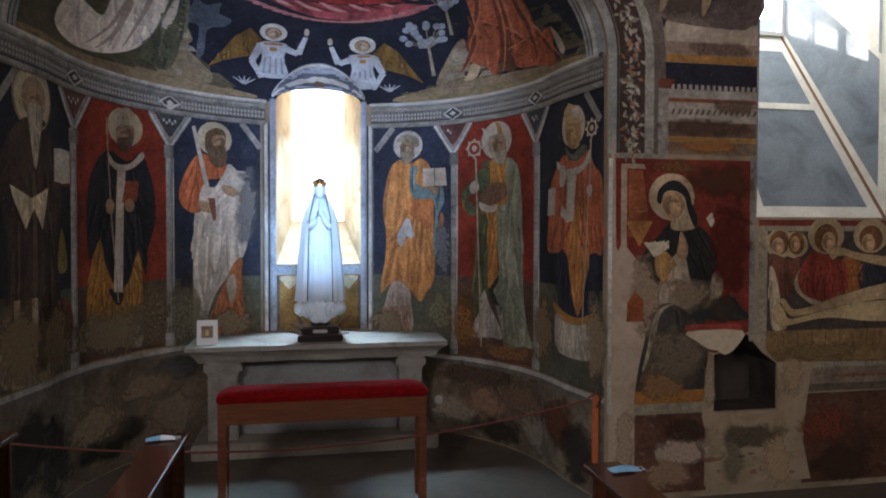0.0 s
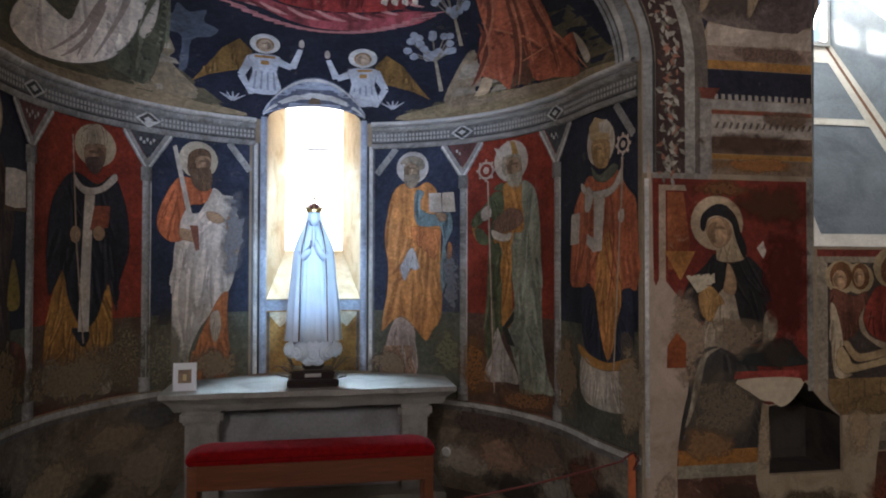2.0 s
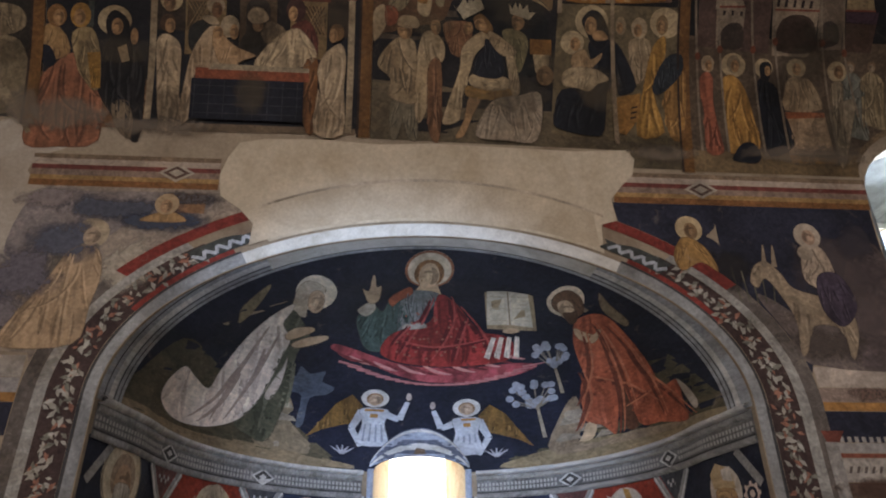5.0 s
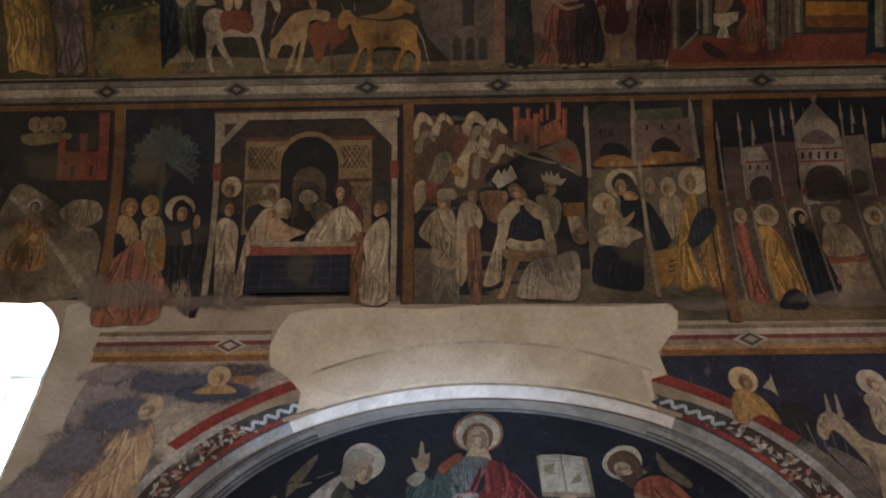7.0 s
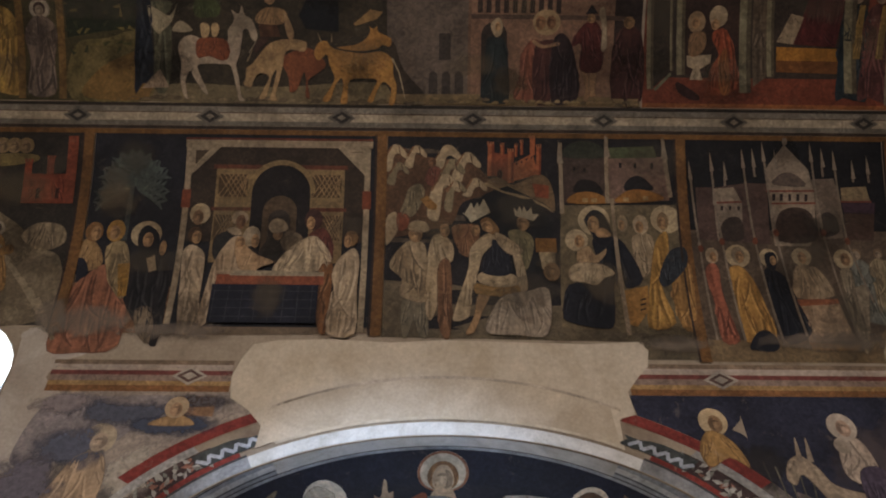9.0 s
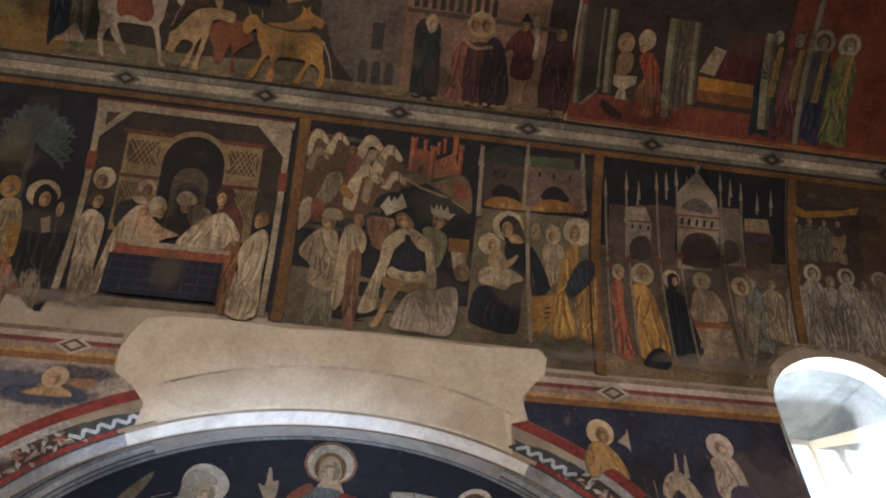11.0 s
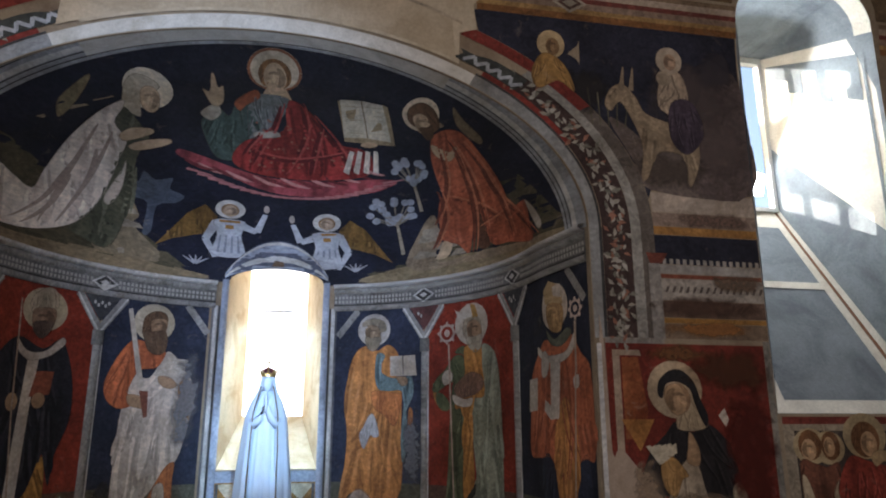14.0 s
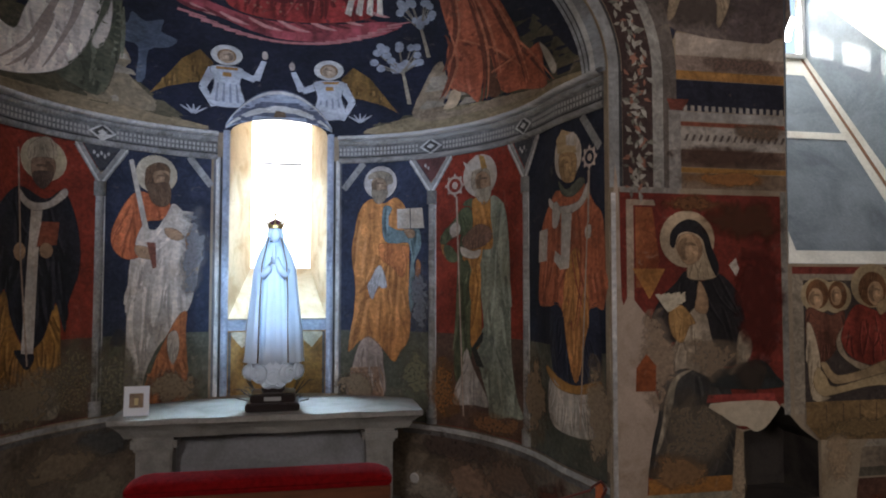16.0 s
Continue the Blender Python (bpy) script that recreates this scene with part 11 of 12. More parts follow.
paint(s3, "pinnacle_shaft", N, bar((2.559, 5.196), (2.634, 4.389), 0.014, 0.016), aged((0.26, 0.22, 0.19)), 13)
paint(s3, "pinnacle", N, [(2.521, 5.853), (2.546, 5.712), (2.517, 5.712)], aged((0.34, 0.29, 0.25), 0, worn=0.12), 14, False)
paint(s3, "pinnacle_shaft", N, bar((2.602, 5.693), (2.604, 5.605), 0.014, 0.016), aged((0.26, 0.22, 0.19)), 13)
paint(s3, "pinnacle", N, [(2.600, 5.817), (2.624, 5.676), (2.595, 5.676)], aged((0.34, 0.29, 0.25), 0, worn=0.12), 14, False)
paint(s3, "pinnacle_shaft", N, bar((2.691, 5.675), (2.711, 5.141), 0.014, 0.016), aged((0.26, 0.22, 0.19)), 13)
paint(s3, "pinnacle_shaft", N, bar((2.711, 5.141), (2.794, 4.703), 0.014, 0.016), aged((0.26, 0.22, 0.19)), 13)
paint(s3, "pinnacle", N, [(2.681, 5.799), (2.704, 5.657), (2.675, 5.657)], aged((0.34, 0.29, 0.25), 0, worn=0.12), 14, False)
paint(s3, "pinnacle_shaft", N, bar((2.811, 5.612), (2.812, 5.568), 0.014, 0.016), aged((0.26, 0.22, 0.19)), 13)
paint(s3, "pinnacle", N, [(2.809, 5.736), (2.830, 5.594), (2.801, 5.594)], aged((0.34, 0.29, 0.25), 0, worn=0.12), 14, False)
paint(s3, "pinnacle_shaft", N, bar((2.919, 5.647), (2.921, 5.567), 0.014, 0.016), aged((0.26, 0.22, 0.19)), 13)
paint(s3, "pinnacle", N, [(2.914, 5.770), (2.936, 5.629), (2.907, 5.629)], aged((0.34, 0.29, 0.25), 0, worn=0.12), 14, False)
paint(s3, "pinnacle_shaft", N, bar((1.843, 5.411), (1.864, 5.124), 0.014, 0.016), aged((0.26, 0.22, 0.19)), 13)
paint(s3, "pinnacle_shaft", N, bar((1.864, 5.124), (1.896, 4.428), 0.014, 0.016), aged((0.26, 0.22, 0.19)), 13)
paint(s3, "pinnacle", N, [(1.833, 5.536), (1.854, 5.394), (1.825, 5.394)], aged((0.34, 0.29, 0.25), 0, worn=0.12), 14, False)
paint(s3, "shaft_capital", N, oval(1.711, 5.078, 0.018, 0.026), aged((0.20, 0.07, 0.04), worn=0.12), 15)
paint(s3, "shaft_capital", N, oval(1.861, 5.130, 0.019, 0.026), aged((0.20, 0.07, 0.04), worn=0.12), 15)
paint(s3, "shaft_capital", N, oval(2.085, 5.137, 0.018, 0.027), aged((0.20, 0.07, 0.04), worn=0.12), 15)
paint(s3, "shaft_capital", N, oval(2.235, 5.198, 0.019, 0.027), aged((0.20, 0.07, 0.04), worn=0.12), 15)
paint(s3, "shaft_capital", N, oval(2.558, 5.203, 0.019, 0.027), aged((0.20, 0.07, 0.04), worn=0.12), 15)
paint(s3, "shaft_capital", N, oval(2.711, 5.141, 0.018, 0.027), aged((0.20, 0.07, 0.04), worn=0.12), 15)
paint(s3, "red_robe", N, [(1.729, 4.939), (1.777, 4.983), (1.819, 4.938), (1.817, 4.780), (1.847, 4.570), (1.865, 4.428), (1.752, 4.429), (1.752, 4.692), (1.728, 4.833)], aged((0.32, 0.115, 0.075), 0.5, worn=0.12), 6, 3)
paint(s3, "veil", N, oval(1.784, 5.034, 0.044, 0.057), aged((0.46, 0.37, 0.28), worn=0.12), 6)
paint(s3, "head", N, oval(1.791, 5.022, 0.023, 0.037), aged((0.44, 0.28, 0.16), worn=0.12), 7)
paint(s3, "halo", N, oval(1.959, 5.033, 0.083, 0.082), aged((0.50, 0.41, 0.29), worn=0.12), 5)
paint(s3, "hair", N, oval(1.960, 5.040, 0.046, 0.062), aged((0.30, 0.25, 0.19), worn=0.12), 6)
paint(s3, "head", N, oval(1.969, 5.026, 0.028, 0.043), aged((0.44, 0.28, 0.16), worn=0.12), 7)
paint(s3, "ochre_robe", N, [(1.874, 4.920), (1.956, 4.964), (2.037, 4.866), (2.090, 4.655), (2.109, 4.461), (1.956, 4.427), (1.897, 4.445), (1.889, 4.691)], aged((0.42, 0.24, 0.075), 0.5, worn=0.12), 7, 3)
paint(s3, "dark_shrub", N, [(1.916, 4.393), (1.987, 4.491), (2.068, 4.499), (2.110, 4.409), (2.062, 4.358), (1.940, 4.368)], aged((0.016, 0.018, 0.030), 0, worn=0.12), 9, 3)
paint(s3, "halo", N, oval(2.165, 5.023, 0.063, 0.065), aged((0.50, 0.41, 0.29), worn=0.12), 5)
paint(s3, "veil", N, [(2.138, 5.043), (2.189, 5.065), (2.218, 5.024), (2.193, 4.932), (2.143, 4.950)], aged((0.014, 0.014, 0.02), 0, worn=0.12), 8, 3)
paint(s3, "head", N, oval(2.189, 5.001, 0.020, 0.034), aged((0.44, 0.28, 0.16), worn=0.12), 9)
paint(s3, "black_robe", N, [(2.119, 4.936), (2.182, 4.936), (2.253, 4.882), (2.307, 4.689), (2.340, 4.490), (2.170, 4.409), (2.137, 4.585), (2.109, 4.778)], aged((0.016, 0.018, 0.030), 0.3, worn=0.12), 8, 3)
paint(s3, "halo", N, oval(2.387, 5.030, 0.066, 0.066), aged((0.50, 0.41, 0.29), worn=0.12), 6)
paint(s3, "head", N, oval(2.389, 5.023, 0.029, 0.041), aged((0.44, 0.28, 0.16), worn=0.12), 7)
paint(s3, "pale_child", N, [(2.335, 4.961), (2.419, 4.970), (2.494, 4.934), (2.553, 4.753), (2.295, 4.738), (2.299, 4.864)], aged((0.38, 0.30, 0.22), 0.5, worn=0.12), 7, 3)
paint(s3, "altar_top", N, [(2.291, 4.724), (2.568, 4.731), (2.570, 4.696), (2.304, 4.678)], aged((0.36, 0.135, 0.07), 0, worn=0.12), 9, False)
paint(s3, "altar_block", N, [(2.304, 4.678), (2.571, 4.701), (2.605, 4.440), (2.299, 4.425)], aged((0.46, 0.34, 0.25), 0.2, worn=0.12), 8, False)
paint(s3, "ochre_base", N, [(2.299, 4.425), (2.626, 4.409), (2.621, 4.372), (2.315, 4.374)], aged((0.38, 0.21, 0.06), 0, worn=0.12), 8, False)
paint(s3, "halo", N, oval(2.669, 5.017, 0.066, 0.071), aged((0.50, 0.41, 0.29), worn=0.12), 6)
paint(s3, "head", N, oval(2.680, 5.014, 0.033, 0.046), aged((0.28, 0.18, 0.11), worn=0.12), 7)
paint(s3, "grey_robe", N, [(2.626, 4.933), (2.708, 4.932), (2.692, 4.686), (2.705, 4.509), (2.634, 4.544), (2.624, 4.792)], aged((0.26, 0.22, 0.17), 0.5, worn=0.12), 7, 3)
paint(s3, "white_robe", N, [(2.647, 4.756), (2.731, 4.826), (2.789, 4.790), (2.672, 4.372), (2.627, 4.423)], aged((0.40, 0.34, 0.27), 0.5, worn=0.12), 6, 3)
paint(s3, "step", N, rect(1.66, 4.29, 2.755, 4.44), aged((0.21, 0.155, 0.095), worn=0.5), 3)

# east scene, half washed out
s4 = fresco_thing("washed-out vault fresco with balcony and pale crowd")
paint(s4, "ground", N, rect(3.12, 4.66, 4.6, 5.866), aged((0.075, 0.050, 0.036), worn=0.4), 1)
paint(s4, "balcony", N, rect(3.13, 5.30, 3.62, 5.70), aged((0.05, 0.035, 0.03), worn=0.2), 2)
paint(s4, "ochre_roof", N, [(3.06, 5.70), (3.20, 5.64), (3.50, 5.68), (3.62, 5.72), (3.60, 5.66), (3.40, 5.62), (3.20, 5.59), (3.06, 5.62)], aged((0.30, 0.165, 0.03)), 4)
paint(s4, "tower", N, rect(3.64, 5.10, 3.90, 5.80), aged((0.10, 0.06, 0.04), worn=0.3), 3)
crowd(s4, [(3.12 + 0.11 * k, 5.28, 0.32, 0.13, rnd.choice([(0.20, 0.12, 0.07), (0.13, 0.12, 0.07), (0.24, 0.16, 0.08)]), 0) for k in range(4)], 3)
crowd(s4, [(3.10 + 0.13 * k, 4.62, 0.56 + 0.05 * (k % 2), 0.20, rnd.choice([(0.30, 0.23, 0.165), (0.26, 0.19, 0.13), (0.33, 0.26, 0.19)]), k % 2) for k in range(6)] + [(3.92, 4.66, 0.52, 0.30, (0.03, 0.028, 0.03), 0)], 5)
paint(s4, "washed_plaster", N, [(2.70, 4.29), (2.70, 4.60), (2.95, 4.72), (4.6, 4.70), (4.6, 4.29)] + [(x, up_to(z)) for x, z in arc(WIN[1], 4.285, 0.525, 0.355, 0, 180, 14)], aged((0.22, 0.165, 0.115), worn=0.6), 1)

# ---- upper register ----
u0 = fresco_thing("upper vault fresco with garden and yellow robed form")
paint(u0, "ground", N, rect(-4.6, 6.09, -2.06, 7.6), aged((0.075, 0.065, 0.030), worn=0.3), 1)
paint(u0, "green_bank", N, [(-2.60, 6.10), (-2.58, 6.46), (-2.35, 6.52), (-2.10, 6.55), (-2.05, 6.12)], aged((0.10, 0.085, 0.028), worn=0.3, other=(0.19, 0.14, 0.05)), 2, 4)
paint(u0, "dark_leaves", N, [(-2.62, 6.52), (-2.40, 6.56), (-2.08, 6.60), (-2.08, 7.4), (-2.65, 7.4)], aged((0.026, 0.032, 0.018), worn=0.2), 3)
for u in (-2.66, -2.94):
    paint(u0, "post", N, rect(u - 0.025, 6.10, u + 0.025, 7.4), aged((0.20, 0.125, 0.045), worn=0.2), 6)
for k in range(46):
    x, v = rnd.uniform(-2.60, -2.10), rnd.uniform(6.40, 6.95)
    a = rnd.uniform(0, 6.28)
    paint(u0, "leaf", N, bar((x, v), (x + 0.05 * math.cos(a), v + 0.05 * math.sin(a)), 0.026, 0.006), aged(rnd.choice([(0.10, 0.11, 0.045), (0.05, 0.06, 0.03), (0.20, 0.17, 0.06)]), worn=0.2), 4)
paint(u0, "ochre_ground", N, [(-2.52, 6.12), (-2.42, 6.30), (-2.24, 6.40), (-2.10, 6.42), (-2.07, 6.12)], aged((0.24, 0.15, 0.05), worn=0.3), 4.5, 4)
crowd(u0, [(-3.10, 6.14, 0.70, 0.30, (0.36, 0.21, 0.05), 0), (-2.80, 6.14, 0.62, 0.22, (0.17, 0.12, 0.085), 1, SLIM)], 4)
u1 = fresco_thing("upper vault fresco with white donkey and yellow oxen shapes")
paint(u1, "ground", N, rect(-2.04, 6.09, -0.42, 7.6), aged((0.050, 0.040, 0.026), worn=0.25), 1)
paint(u1, "earth", N, [(-2.04, 6.09), (-0.42, 6.09), (-0.50, 6.24), (-1.2, 6.20), (-1.8, 6.22), (-2.04, 6.18)], aged((0.20, 0.165, 0.10), worn=0.6), 2, 4)


paint(u1, "dark_hill", N, [(-0.379, 6.521), (-0.309, 6.336), (-0.150, 6.147), (-0.296, 6.105), (-0.398, 6.178), (-0.469, 6.380)], aged((0.055, 0.042, 0.03), 0, worn=0.12), 3, 3)
paint(u1, "dark_robe", N, [(-2.119, 6.894), (-2.040, 6.893), (-2.039, 6.605), (-2.036, 6.250), (-2.110, 6.214), (-2.169, 6.178)], aged((0.014, 0.018, 0.030), 0.3, worn=0.12), 5, 3)
paint(u1, "green_robe", N, [(-2.050, 6.758), (-1.895, 6.770), (-1.908, 6.701), (-1.955, 6.660), (-1.902, 6.590), (-1.931, 6.191), (-2.030, 6.185), (-2.025, 6.535)], aged((0.13, 0.13, 0.085), 0.5, worn=0.12), 4, 3)
paint(u1, "pale_sleeve", N, [(-2.057, 6.737), (-1.980, 6.709), (-1.910, 6.674), (-1.858, 6.749), (-1.899, 6.632), (-1.961, 6.574), (-1.992, 6.549), (-2.039, 6.605)], aged((0.38, 0.33, 0.24), 0.2, worn=0.12), 6, 3)
paint(u1, "pale_hem", N, [(-2.118, 6.181), (-1.990, 6.314), (-1.927, 6.188)], aged((0.38, 0.29, 0.22), 0.2, worn=0.12), 6, False)
paint(u1, "white_wing", N, [(-1.903, 6.576), (-1.840, 6.645), (-1.757, 6.582), (-1.824, 6.562)], aged((0.40, 0.34, 0.25), 0, worn=0.12), 6, 3)
paint(u1, "green_skirt", N, [(-1.744, 6.755), (-1.736, 6.672), (-1.665, 6.661), (-1.574, 6.678), (-1.563, 6.767), (-1.650, 6.849)], aged((0.06, 0.075, 0.03), 0.3, worn=0.12), 5, 3)
paint(u1, "head", N, oval(-1.653, 6.816, 0.035, 0.035), aged((0.44, 0.28, 0.16), worn=0.12), 7)
paint(u1, "donkey_shape", N, [(-1.863, 6.463), (-1.826, 6.526), (-1.766, 6.547), (-1.702, 6.525), (-1.603, 6.475), (-1.521, 6.510), (-1.517, 6.580), (-1.470, 6.653), (-1.487, 6.717), (-1.438, 6.692), (-1.413, 6.749), (-1.392, 6.683), (-1.346, 6.655), (-1.311, 6.557), (-1.324, 6.508), (-1.353, 6.522), (-1.379, 6.586), (-1.408, 6.579), (-1.419, 6.509), (-1.437, 6.417), (-1.462, 6.346), (-1.442, 6.245), (-1.429, 6.143), (-1.400, 6.104), (-1.444, 6.100), (-1.465, 6.187), (-1.499, 6.332), (-1.549, 6.349), (-1.710, 6.348), (-1.723, 6.305), (-1.656, 6.152), (-1.693, 6.157), (-1.764, 6.269), (-1.777, 6.305), (-1.813, 6.234), (-1.796, 6.110), (-1.832, 6.139), (-1.852, 6.263), (-1.842, 6.349)], aged((0.46, 0.38, 0.31), 0, worn=0.12), 8, 3)
paint(u1, "red_saddle", N, [(-1.729, 6.512), (-1.629, 6.532), (-1.521, 6.510), (-1.511, 6.403), (-1.563, 6.375), (-1.650, 6.405), (-1.730, 6.395)], aged((0.24, 0.075, 0.035), 0.3, worn=0.12), 9, 3)
paint(u1, "pale_knee", N, [(-1.704, 6.616), (-1.667, 6.630), (-1.637, 6.602), (-1.650, 6.539), (-1.695, 6.532)], aged((0.46, 0.34, 0.2), 0.2, worn=0.12), 9, 3)
paint(u1, "pale_knee", N, [(-1.627, 6.616), (-1.587, 6.629), (-1.571, 6.587), (-1.592, 6.539), (-1.624, 6.539)], aged((0.46, 0.34, 0.2), 0.2, worn=0.12), 9, 3)
paint(u1, "bridle", N, bar((-1.324, 6.508), (-1.371, 6.431), 0.006, 0.004), aged((0.4, 0.36, 0.3)), 9)
paint(u1, "brown_ox", N, [(-1.146, 6.400), (-1.079, 6.442), (-0.976, 6.470), (-0.904, 6.441), (-0.841, 6.355), (-0.908, 6.291), (-0.967, 6.241), (-0.954, 6.132), (-0.983, 6.132), (-0.984, 6.256), (-0.998, 6.299), (-1.041, 6.184), (-1.092, 6.162), (-1.099, 6.213), (-1.105, 6.271), (-1.140, 6.343)], aged((0.21, 0.075, 0.035), 0, worn=0.12), 7, 3)
paint(u1, "cream_ox", N, [(-1.397, 6.324), (-1.352, 6.359), (-1.253, 6.479), (-1.164, 6.521), (-1.047, 6.527), (-0.975, 6.505), (-0.992, 6.442), (-1.079, 6.454), (-1.123, 6.429), (-1.140, 6.343), (-1.164, 6.243), (-1.188, 6.156), (-1.181, 6.102), (-1.232, 6.110), (-1.209, 6.200), (-1.185, 6.315), (-1.215, 6.272), (-1.238, 6.185), (-1.261, 6.117), (-1.305, 6.120), (-1.260, 6.215), (-1.237, 6.272), (-1.302, 6.291), (-1.340, 6.244), (-1.363, 6.191), (-1.414, 6.213), (-1.398, 6.266)], aged((0.42, 0.29, 0.16), 0, worn=0.12), 9, 3)
paint(u1, "horn", N, bar((-1.385, 6.371), (-1.348, 6.456), 0.01, 0.004), aged((0.3, 0.24, 0.16)), 10)
paint(u1, "yellow_ox", N, [(-0.772, 6.475), (-0.641, 6.495), (-0.568, 6.537), (-0.537, 6.590), (-0.548, 6.623), (-0.515, 6.603), (-0.486, 6.623), (-0.480, 6.585), (-0.391, 6.539), (-0.402, 6.483), (-0.452, 6.494), (-0.496, 6.466), (-0.642, 6.450)], aged((0.44, 0.23, 0.065), 0, worn=0.12), 8, 3)
paint(u1, "yellow_ox", N, [(-0.927, 6.427), (-0.895, 6.504), (-0.837, 6.518), (-0.787, 6.468), (-0.599, 6.438), (-0.453, 6.451), (-0.381, 6.394), (-0.375, 6.294), (-0.351, 6.207), (-0.366, 6.091), (-0.406, 6.091), (-0.391, 6.193), (-0.448, 6.241), (-0.493, 6.165), (-0.515, 6.104), (-0.556, 6.107), (-0.515, 6.194), (-0.492, 6.254), (-0.572, 6.264), (-0.675, 6.250), (-0.690, 6.152), (-0.695, 6.091), (-0.742, 6.094), (-0.727, 6.181), (-0.733, 6.265), (-0.777, 6.211), (-0.815, 6.106), (-0.869, 6.110), (-0.814, 6.196), (-0.784, 6.268), (-0.819, 6.355), (-0.839, 6.426), (-0.891, 6.381)], aged((0.46, 0.25, 0.075), 0, worn=0.12), 10, 3)
paint(u1, "tail", N, bar((-0.384, 6.405), (-0.335, 6.305), 0.012, 0.01), aged((0.42, 0.35, 0.26)), 11)
paint(u1, "tail", N, bar((-0.335, 6.305), (-0.293, 6.127), 0.01, 0.006), aged((0.42, 0.35, 0.26)), 11)
paint(u1, "horn", N, bar((-0.873, 6.508), (-0.898, 6.568), 0.01, 0.004), aged((0.3, 0.24, 0.16)), 11)
paint(u1, "horn", N, bar((-0.801, 6.508), (-0.803, 6.567), 0.01, 0.004), aged((0.3, 0.24, 0.16)), 11)
paint(u1, "ochre_tunic", N, [(-1.323, 6.676), (-1.248, 6.737), (-1.126, 6.722), (-1.107, 6.653), (-1.174, 6.619), (-1.304, 6.627)], aged((0.33, 0.21, 0.11), 0.3, worn=0.12), 6, 3)
paint(u1, "brown_skirt", N, [(-1.304, 6.627), (-1.174, 6.619), (-1.156, 6.542), (-1.294, 6.540)], aged((0.11, 0.055, 0.03), 0.4, worn=0.12), 7, False)
paint(u1, "pale_limb", N, [(-1.134, 6.695), (-1.099, 6.674), (-1.060, 6.569), (-1.077, 6.520), (-1.112, 6.555)], aged((0.40, 0.27, 0.16), 0, worn=0.12), 7, 3)
paint(u1, "dark_leg", N, [(-1.291, 6.543), (-1.221, 6.542), (-1.325, 6.427), (-1.358, 6.459)], aged((0.07, 0.04, 0.03), 0, worn=0.12), 7, False)
paint(u1, "head", N, oval(-1.223, 6.791, 0.035, 0.036), aged((0.44, 0.28, 0.16), worn=0.12), 7)
paint(u1, "dark_door", N, [(-1.026, 6.687), (-0.923, 6.883), (-0.751, 6.882), (-0.755, 6.580), (-0.979, 6.596)], aged((0.012, 0.013, 0.016), 0, worn=0.12), 4, False)
paint(u1, "broken_gate", N, [(-0.652, 6.635), (-0.534, 6.731), (-0.448, 6.716), (-0.492, 6.668), (-0.638, 6.621)], aged((0.28, 0.18, 0.08), 0, worn=0.12), 4, False)
paint(u1, "stone", N, [(-2.217, 6.099), (-2.177, 6.123), (-2.126, 6.113), (-2.141, 6.095)], aged((0.25, 0.20, 0.13), 0, worn=0.12), 5, 3)
paint(u1, "stone", N, [(-2.134, 6.098), (-2.097, 6.122), (-2.050, 6.112), (-2.065, 6.094)], aged((0.20, 0.16, 0.10), 0, worn=0.12), 5, 3)
paint(u1, "stone", N, [(-2.065, 6.112), (-2.019, 6.136), (-1.963, 6.126), (-1.979, 6.108)], aged((0.14, 0.11, 0.07), 0, worn=0.12), 5, 3)
paint(u1, "stone", N, [(-1.965, 6.111), (-1.931, 6.136), (-1.888, 6.125), (-1.902, 6.108)], aged((0.20, 0.16, 0.10), 0, worn=0.12), 5, 3)
paint(u1, "stone", N, [(-1.906, 6.108), (-1.875, 6.132), (-1.838, 6.122), (-1.849, 6.104)], aged((0.14, 0.11, 0.07), 0, worn=0.12), 5, 3)
paint(u1, "stone", N, [(-1.839, 6.110), (-1.796, 6.135), (-1.742, 6.124), (-1.758, 6.107)], aged((0.25, 0.20, 0.13), 0, worn=0.12), 5, 3)
paint(u1, "stone", N, [(-1.733, 6.092), (-1.704, 6.116), (-1.669, 6.106), (-1.679, 6.088)], aged((0.20, 0.16, 0.10), 0, worn=0.12), 5, 3)
paint(u1, "stone", N, [(-1.663, 6.091), (-1.632, 6.116), (-1.595, 6.105), (-1.606, 6.088)], aged((0.20, 0.16, 0.10), 0, worn=0.12), 5, 3)
paint(u1, "stone", N, [(-1.601, 6.099), (-1.556, 6.124), (-1.497, 6.113), (-1.515, 6.096)], aged((0.25, 0.20, 0.13), 0, worn=0.12), 5, 3)
paint(u1, "stone", N, [(-1.491, 6.090), (-1.462, 6.114), (-1.425, 6.104), (-1.436, 6.086)], aged((0.20, 0.16, 0.10), 0, worn=0.12), 5, 3)
paint(u1, "stone", N, [(-1.421, 6.102), (-1.377, 6.127), (-1.321, 6.116), (-1.337, 6.099)], aged((0.14, 0.11, 0.07), 0, worn=0.12), 5, 3)
paint(u1, "stone", N, [(-1.359, 6.103), (-1.314, 6.128), (-1.257, 6.117), (-1.274, 6.100)], aged((0.14, 0.11, 0.07), 0, worn=0.12), 5, 3)
paint(u1, "stone", N, [(-1.274, 6.107), (-1.236, 6.131), (-1.188, 6.121), (-1.203, 6.103)], aged((0.25, 0.20, 0.13), 0, worn=0.12), 5, 3)
paint(u1, "stone", N, [(-1.171, 6.100), (-1.143, 6.125), (-1.109, 6.114), (-1.119, 6.097)], aged((0.14, 0.11, 0.07), 0, worn=0.12), 5, 3)
